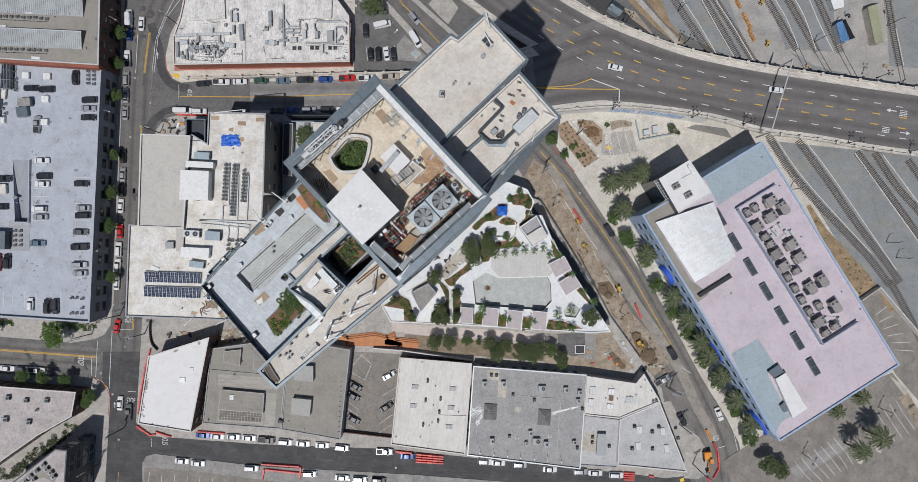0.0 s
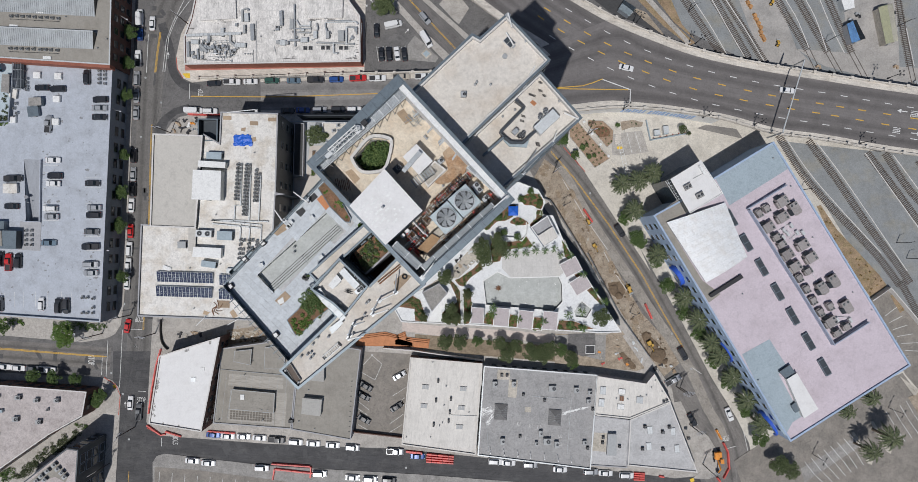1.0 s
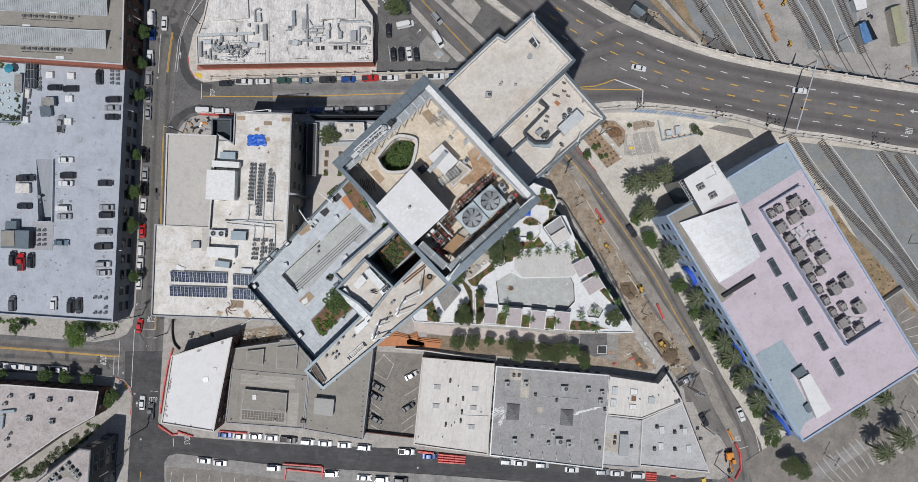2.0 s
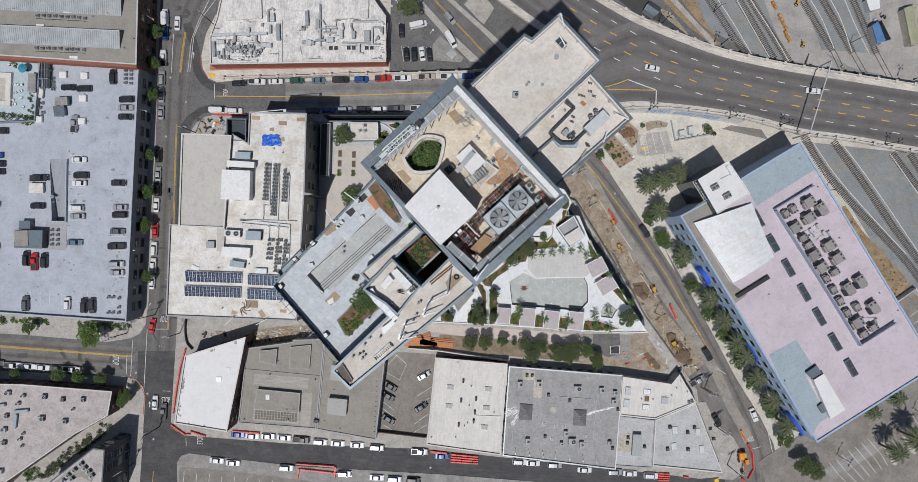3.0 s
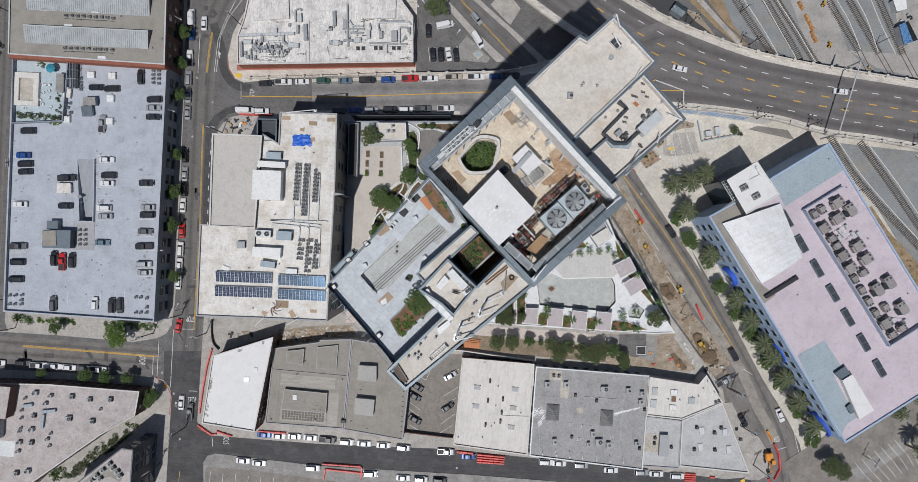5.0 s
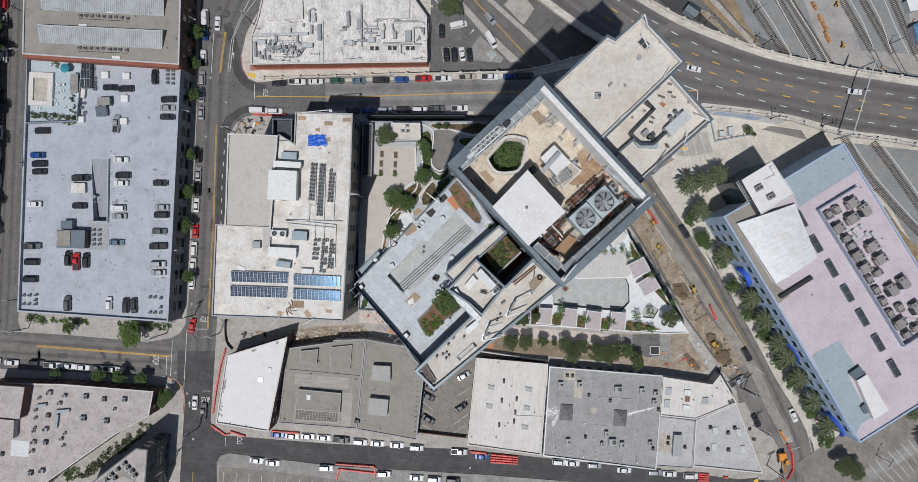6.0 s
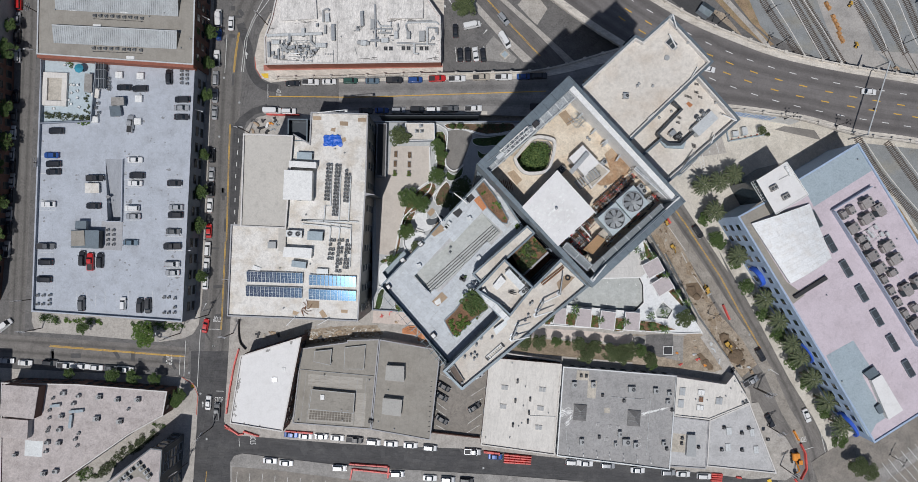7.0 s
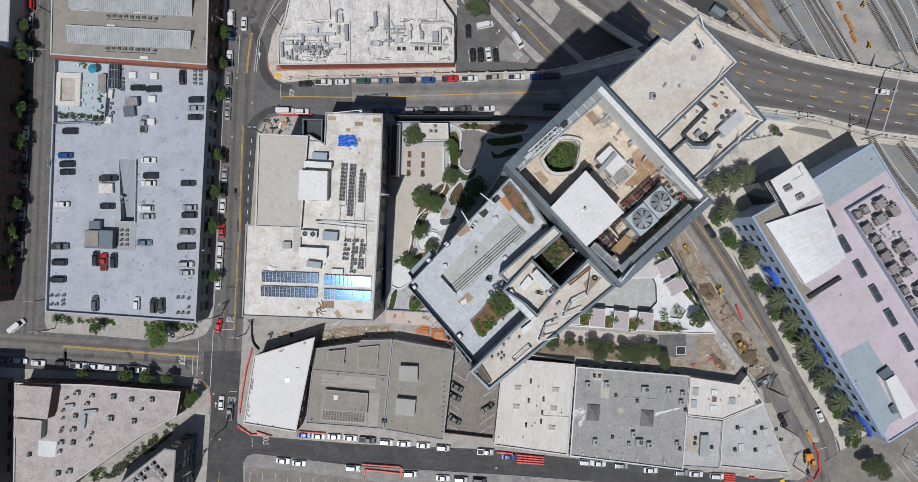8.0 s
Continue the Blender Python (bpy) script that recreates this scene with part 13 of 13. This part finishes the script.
for x, y, a in [(93.2, 80.0, 20), (94.0, 78.7, 60), (95.5, 75.7, 30), (96.0, 74.4, 70), (96.7, 73.1, 20), (97.4, 71.7, 50), (97.5, 70.1, 40), (98.0, 68.7, 80), (98.6, 67.7, 20)]:
    TRACK_PARTS = surface("weathered_orange", (0.48, 0.25, 0.1), 0.7, 0.2, 1, 0.2, rand=0.2) if "weathered_orange" not in bpy.data.materials else bpy.data.materials["weathered_orange"]
    ob = thing("rail_parts_stack", (x, y, 0.04), "stack of orange track parts in the yard", "stack", "yard stacks")
    for k in range(3):
        part("track_part", box(bmesh.new(), x, y, 0.04 + 0.35 * k, 1.7 - 0.3 * k, 0.9, 0.32, -70 + a * 0.2 + 8 * k, 0, 0.03), TRACK_PARTS, ob)
for x, y, a in [(103.2, 66.3, 80), (101.2, 80.0, 60)]:
    placed("loader", loader_build, pose(x, y, 0.05, 0, 0, a) @ Matrix.Scale(0.75, 4))


def shed(pts, z0, h, wall, ra, rb, label, category="shed"):
    """A gabled shed whose two roof slopes may differ."""
    ob = thing("yard_shed", (*mid_of(pts), z0), label, category, "yard sheds")
    p = [Vector(q) for q in ccw(pts)]
    part("wall", prism(bmesh.new(), inset(pts, 0.15), z0, z0 + h), wall, ob)
    m0, m1 = (p[0] + p[1]) / 2, (p[2] + p[3]) / 2
    for e, f, mat in ((p[0], p[3], ra), (p[1], p[2], rb)):
        bm = bmesh.new()
        quad(bm, [(*e, z0 + h), (*f, z0 + h), (*m1, z0 + h + 0.8), (*m0, z0 + h + 0.8)])
        bmesh.ops.solidify(bm, geom=bm.faces[:], thickness=-0.1)
        part("roof_slope", bm, mat, ob)
    c = (p[0] + p[1]) / 2
    part("door", box(bmesh.new(), c.x, c.y, z0, 0.95, 0.3, 2.05, math.degrees(math.atan2((p[1] - p[0]).y, (p[1] - p[0]).x))), GREY_METAL, ob)
    return ob


shed([(124.6, 71.9), (127.7, 73.4), (130.9, 67.1), (126.3, 65.5)], 0.05, 3.2, STUCCO, surface("sky_blue_roof", (0.17, 0.38, 0.68), 0.6, 0.1, 2, 0.3), SLATE_DARK, "yard shed with a blue and dark grey roof")
shed([(134.9, 77.3), (139.7, 78.6), (141.5, 66.2), (137.4, 65.2)], 0.05, 3.4, CONCRETE_TAN, surface("cream_roof", (0.58, 0.58, 0.4), 0.7, 0.08, 2, 0.3), surface("cream_roof_light", (0.74, 0.71, 0.6), 0.7, 0.08, 2, 0.3), "long cream-roofed yard shed", "shed")
shed([(49.2, 77.0), (51.2, 79.9), (55.1, 77.3), (52.8, 74.5)], 0.05, 2.8, STUCCO_BLUE, BLUE_ROOF, SLATE, "small blue-grey roofed hut below the viaduct", "hut")
mech_box([(122.9, 80.5), (127.2, 81.1), (127.5, 77.5), (124.2, 76.6)], 0.05, 2.8, LIGHT_METAL, WHITE_PAINT, "white site cabin in the yard", "site cabin")
for x, y in [(127.2, 74.3), (127.8, 73.9), (129.5, 76.3), (129.8, 75.7), (141.5, 77.0), (116.5, 58.7), (120.5, 56.7), (149.1, 53.4), (142.5, 58.7)]:
    bm = bmesh.new()
    box(bm, x, y, 0.05, 0.9, 0.7, 0.9, 30, 0, 0.03)
    box(bm, x + 0.9, y - 0.3, 0.05, 0.6, 1.1, 0.5, 10, 0, 0.03)
    solo("yard_box", bm, random.choice((GREY_METAL, WOOD, LIGHT_METAL, DARK)), "equipment box in the yard", "box", "yard boxes")
for x, y in [(143.5, 72.2), (119.1, 66.7), (73.4, 77.1), (110.9, 17.2), (143.2, -0.4), (146.5, -5.6)]:
    z = 0.05 if y > 45 else K
    ob = thing("yard_mast", (x, y, z), "thin dark steel mast in the rail yard", "mast", "yard masts")
    part("mast", tube(bmesh.new(), (x, y, z), (x, y, 7.0), 0.12, 6), DARK, ob)
    part("bracket", tube(bmesh.new(), (x, y, 6.6), (x + 1.6, y + 0.5, 6.8), 0.07, 5), DARK, ob)

# ---- car park east ----
sheet("east_car_park", [(88.9, -73.6), (114.5, -56.6), (145.3, -44.1), (150.5, -51.0), (154.0, -63.1), (168.2, -73.6), (168.2, -95.9), (96.1, -95.9)], K - 0.05, K + 0.02, ASPHALT_LOT, "worn tan-grey asphalt of the east car park", "car park")
sheet("bay_strip", [(111.2, -76.2), (130.2, -65.1), (131.5, -68.4), (112.5, -80.9)], K, K + 0.03, CONCRETE_GREY, "paler bay strip of the car park", "car park")
sheet("east_lot_upper", [(128.8, -13.3), (135.0, -20.0), (140.5, -15.7), (160.2, -38.9), (160.2, -60.5), (146.4, -44.8)], K - 0.05, K + 0.024, ASPHALT_LOT, "grey asphalt strip of the east car park", "car park")
bm = bmesh.new()
band(bm, [(133.8, -19.7), (139.9, -15.4), (151.4, -28.9), (159.2, -39.0)], 0.3, 0.0, 2.6)
solo("yard_wall", bm, STUCCO_WHITE, "pale wall between the car park and the tracks", "wall", "", "structure")
ln = []
for t in range(8):
    a, b = Vector((112.5, -73.9)), Vector((125.6, -66.1))
    c, d = Vector((115.8, -78.2)), Vector((129.2, -70.3))
    e, f = Vector((120.0, -82.1)), Vector((132.2, -74.9))
    ln += [[a.lerp(b, t / 6), c.lerp(d, t / 6)], [c.lerp(d, t / 6) + (e - c) * 0.12, e.lerp(f, t / 6)]]
for t in range(5):
    a, b = Vector((139.9, -57.2)), Vector((146.6, -53.6))
    c, d = Vector((142.5, -61.5)), Vector((148.9, -57.6))
    e, f = Vector((146.2, -67.1)), Vector((152.8, -63.1))
    ln += [[a.lerp(b, t / 3), c.lerp(d, t / 3)], [c.lerp(d, t / 3) + (e - c) * 0.12, e.lerp(f, t / 3)]]
for t in range(6):
    a, b = Vector((139.5, -24.9)), Vector((146.2, -36.5))
    c, d = Vector((143.4, -22.0)), Vector((152.5, -36.9))
    ln += [[a.lerp(b, t / 5), c.lerp(d, t / 5)]]
bm = bmesh.new()
for l in ln:
    band(bm, l, 0.16, K + 0.034, K + 0.042)
solo("bay_line", bm, WHITE_LINE, "white bay lines of the east car park", "road marking", "", "structure")
for pts in ([(128.1, -64.1), (129.0, -63.9), (135.4, -73.6), (134.9, -74.9), (133.6, -74.4)], [(134.4, -60.4), (135.4, -60.2), (141.8, -70.0), (141.2, -71.1), (140.0, -70.5)], [(144.3, -45.1), (150.5, -49.7), (149.8, -51.5), (148.9, -51.5)]):
    sheet("car_park_island", pts, K, K + 0.16, CONCRETE_TAN, "kerbed planting island of the car park", "traffic island")


def lot_lamp_build():
    ob = thing("car_park_lamp", (0, 0, 0), "tall dark car park lamp with a square head", "street lamp", "car park lamps")
    part("pole", tube(bmesh.new(), (0, 0, 0), (0, 0, 7.5), 0.11, 8, 0, 0.07), DARK, ob)
    part("arm", tube(bmesh.new(), (-0.9, 0, 7.4), (0.9, 0, 7.4), 0.05, 6), DARK, ob)
    for s in (-1, 1):
        part("head", box(bmesh.new(), s * 1.1, 0, 7.3, 0.7, 0.35, 0.14), DARK, ob)
    part("base", tube(bmesh.new(), (0, 0, 0), (0, 0, 0.6), 0.3, 10), CONCRETE_TAN, ob)
    return ob


for x, y, a in [(115.1, -71.3, 60), (140.6, -55.8, 60), (53.9, -23.9, 30), (31.5, 12.1, 30)]:
    placed("lot_lamp", lot_lamp_build, pose(x, y, K, 0, 0, a))


def street_lamp_build():
    ob = thing("street_lamp", (0, 0, 0), "grey street lamp with a single curved arm", "street lamp", "street lamps")
    part("pole", tube(bmesh.new(), (0, 0, 0), (0, 0, 8.2), 0.1, 8, 0, 0.07), GREY_METAL, ob)
    part("arm", tube(bmesh.new(), (0, 0, 8.1), (2.4, 0, 8.7), 0.06, 6), GREY_METAL, ob)
    part("head", box(bmesh.new(), 2.6, 0, 8.6, 0.7, 0.28, 0.14, 0, 0, 0.03), LIGHT_METAL, ob)
    return ob


for x, y, a in [(-115.1, 42.3, -15), (-112.7, 72.5, -30), (-119.0, -3.2, 0), (-167.3, 61.5, 180), (-126.8, -32.6, 100), (-112.4, -22.7, 60)]:
    placed("street_lamp", street_lamp_build, pose(x, y, K, 0, 0, a))


def pole_build():
    ob = thing("utility_pole", (0, 0, 0), "weathered timber utility pole with crossarms", "utility pole", "utility poles")
    part("pole", tube(bmesh.new(), (0, 0, 0), (0, 0, 11.5), 0.17, 8, 0, 0.12), SLEEPER, ob)
    for z, w in ((11.0, 2.7), (10.1, 2.7), (9.2, 2.2)):
        arm = part("crossarm", box(bmesh.new(), 0, 0.12, z, w, 0.13, 0.16), STUCCO, ob)
        bm = bmesh.new()
        for k in range(4):
            x = -w * 0.46 + w * 0.92 * k / 3
            tube(bm, (x, 0.12, z + 0.16), (x, 0.12, z + 0.34), 0.045, 6)
        part("insulators", bm, LIGHT_METAL, arm)
    return ob


POLES = [(-94.2, 72.5, -35), (-100.2, 36.2, 0), (-105.3, -31.0, -8), (-103.8, -12.6, 0), (-123.1, -31.1, -15), (-113.7, -24.9, 20), (-167.8, 74.5, 70), (-164.7, 24.6, 90), (-171.0, -19.6, 0), (-169.5, -29.5, -10), (-112.2, -62.5, 60), (-120.6, -74.6, 30)]
for x, y, a in POLES:
    placed("pole", pole_build, pose(x, y, K if abs(x) < 200 else 0, 0, 0, a))
for x, y, a in [(69.4, -48.7, 25), (73.9, -61.4, 20), (78.3, -74.7, 25), (28.1, 23.0, 40), (39.5, 35.6, 12), (70.7, -49.0, 30)]:
    placed("pole", pole_build, pose(x, y, 0.0, 0, 0, a))
WIRES = [(-94.2, 72.5), (-100.2, 36.2), (-103.8, -12.6), (-105.3, -31.0), (-112.2, -62.5), (-120.6, -74.6)]
bm = bmesh.new()
for (ax, ay), (bx, by) in zip(WIRES, WIRES[1:]):
    for o in (-0.9, 0.0, 0.9):
        P = []
        for k in range(9):
            t = k / 8
            P.append((ax + (bx - ax) * t + o, ay + (by - ay) * t, 11.2 - 1.2 * 4 * t * (1 - t)))
        for p, q in zip(P, P[1:]):
            tube(bm, p, q, 0.02, 4)
solo("overhead_wires", bm, DARK, "sagging overhead wires between the poles", "wires", "", "stuff")
# builders' corner at the foot of the white-roofed building
rng = random.Random(61)
for x, y in [(-95.7, 40.2), (-93.8, 38.6), (-92.2, 37.3), (-96.1, 37.3), (-90.6, 39.2), (-97.7, 38.8), (-94.6, 36.5), (-91.8, 40.6), (-98.7, 36.9), (-93.0, 39.6)]:
    bm = bmesh.new()
    for q in range(3):
        box(bm, x + rng.uniform(-0.7, 0.7), y + rng.uniform(-0.6, 0.6), K, rng.uniform(0.4, 1.6), rng.uniform(0.3, 0.7), rng.uniform(0.2, 0.8), rng.uniform(0, 180), 0, 0.02)
    solo("builders_material", bm, rng.choice((ORANGE, RED, WHITE_PAINT, GALV, WOOD, DARK)), "small pile of builders' material on the ground", "building material", "building material")
barrier_line([(-94.2, 42.4), (-88.9, 42.2), (-83.2, 42.2)], K)
# corner plaza fittings
for x, y, sx, sy in [(62.5, 36.3, 2.0, 1.6), (65.5, 37.2, 1.8, 2.4)]:
    ob = thing("utility_cabinet", (x, y, K), "pale utility cabinet on a concrete pad", "utility cabinet", "utility cabinets")
    part("cabinet", box(bmesh.new(), x, y, K + 0.1, sx, sy, 1.5, 8, 0, 0.04), LIGHT_METAL, ob)
    part("pad", box(bmesh.new(), x, y, K, sx + 0.4, sy + 0.4, 0.1, 8), CONCRETE, ob)
    part("door", box(bmesh.new(), x, y - sy / 2 - 0.1, K + 0.25, sx * 0.8, 0.25, 1.2, 8), BLUE_ROOF, ob)
bm = bmesh.new()
for line in ([(59.1, 40.5), (60.5, 33.8)], [(60.5, 33.8), (73.5, 36.2)]):
    band(bm, line, 0.3, K, K + 0.9)
solo("low_wall", bm, BLUE_ROOF, "low pale blue wall round the utility yard", "wall")
foot = flat([(26.0, 41.75), (42.9, 43.15), (49.8, 43.35), (63.4, 42.35), (81.1, 39.65)], 4)
bm = bmesh.new()
for p, q in zip(foot, foot[1:]):
    band(bm, [p, q], 0.4, 0.1, min(deck_z(p[0]), deck_z(q[0])) - 0.9)
mural = solo("viaduct_foot_wall", bm, WHITE_PAINT, "pale retaining wall below the viaduct with a worn blue mural", "wall", "", "structure")
MURAL_BLUE = surface("mural_blue", (0.34, 0.48, 0.72), 0.7, 0.15, 1, 0.2)
rng = random.Random(19)
for a, b in ((50.5, 57.5), (59.5, 65.5), (66.5, 73.5)):
    x = a
    while x < b:
        w = rng.uniform(0.5, 1.0)
        (p, q), = [(p, q) for p, q in zip(foot, foot[1:]) if p[0] <= x < q[0]]
        y = p[1] + (q[1] - p[1]) * (x - p[0]) / (q[0] - p[0]) - 0.21
        part("mural_bar", box(bmesh.new(), x, y, 1.6 + rng.choice((0, 0.5)), w, 0.08, rng.uniform(3.6, 4.6), math.degrees(math.atan2(q[1] - p[1], q[0] - p[0]))), MURAL_BLUE, mural, "worn blue painted bar")
        x += w + 0.35
for x, y in [(61.6, 34.6), (63.8, 35.1), (66.0, 35.4), (68.0, 35.8), (70.0, 36.1), (72.0, 36.5)]:
    bm = bmesh.new()
    tube(bm, (x, y, K), (x, y, K + 0.95), 0.1, 8)
    solo("bollard", bm, RED_KERB, "short red painted steel bollard", "bollard", "bollards")
bm = bmesh.new()
for x0, y0 in [(49.1, 34.7), (51.7, 35.4), (55.0, 36.1), (57.6, 32.2)]:
    box(bm, x0, y0, K + 0.004, 0.12, 9.0, 0.012, -8)
solo("paving_joints", bm, CONCRETE_GREY, "dark joints in the plaza concrete", "paving joints", "", "structure")
sheet("east_shade_path", [(76.2, 37.9), (79.3, 39.1), (89.5, 37.7), (91.7, 34.4)], K, K + 0.03, SQUARE_PAVE, "dark ramp surface by the viaduct foot", "paving")

# ---- terrace paving and pavement joints ----
rng = random.Random(2)
PA = [Vector(p) for p in ((-25.41, 11.21), (-42.55, -7.29), (-31.38, -20.45), (-23.20, -13.59))]
du = (PA[1] - PA[0]).normalized()
dv = Vector((-du.y, du.x))
dv = dv if dv.dot(PA[2] - PA[1]) > 0 else -dv
terr = inset(TERR, 0.35)
PS = 0.98
bm = bmesh.new()
box(bm, 0, 0, 0, PS - 0.02, PS - 0.02, 0.03)
PAVE = mesh_of("paver", bm, PAVER)
holes = [ccw(inset(POOLB, -0.2)), ccw(PL1), ccw(PL2)]
paving = thing("terrace_paving", (*mid_of(TERR), 106.7), "pale square stone paving of the tower terrace", "paving", "", "structure")
rest = bmesh.new()
count = 0
for i in range(-2, 32):
    for j in range(-2, 26):
        c = PA[0] + du * (PS * (i + 0.5)) + dv * (PS * (j + 0.5))
        if not inside(terr, c.x, c.y) or any(inside(h, c.x, c.y) for h in holes):
            continue
        if inside(ccw(ARM), c.x, c.y) or inside(ccw(WING), c.x, c.y):
            continue
        count += 1
        if count <= 300:
            o = new("paver", PAVE)
            o.parent = paving
            o.matrix_basis = pose(c.x - BASE[paving.name].x, c.y - BASE[paving.name].y, 0.002, 0, 0, math.degrees(math.atan2(du.y, du.x)))
        else:
            box(rest, c.x, c.y, 106.702, PS - 0.02, PS - 0.02, 0.03, math.degrees(math.atan2(du.y, du.x)))
part("far_pavers", rest, PAVER, paving, "", "stuff")
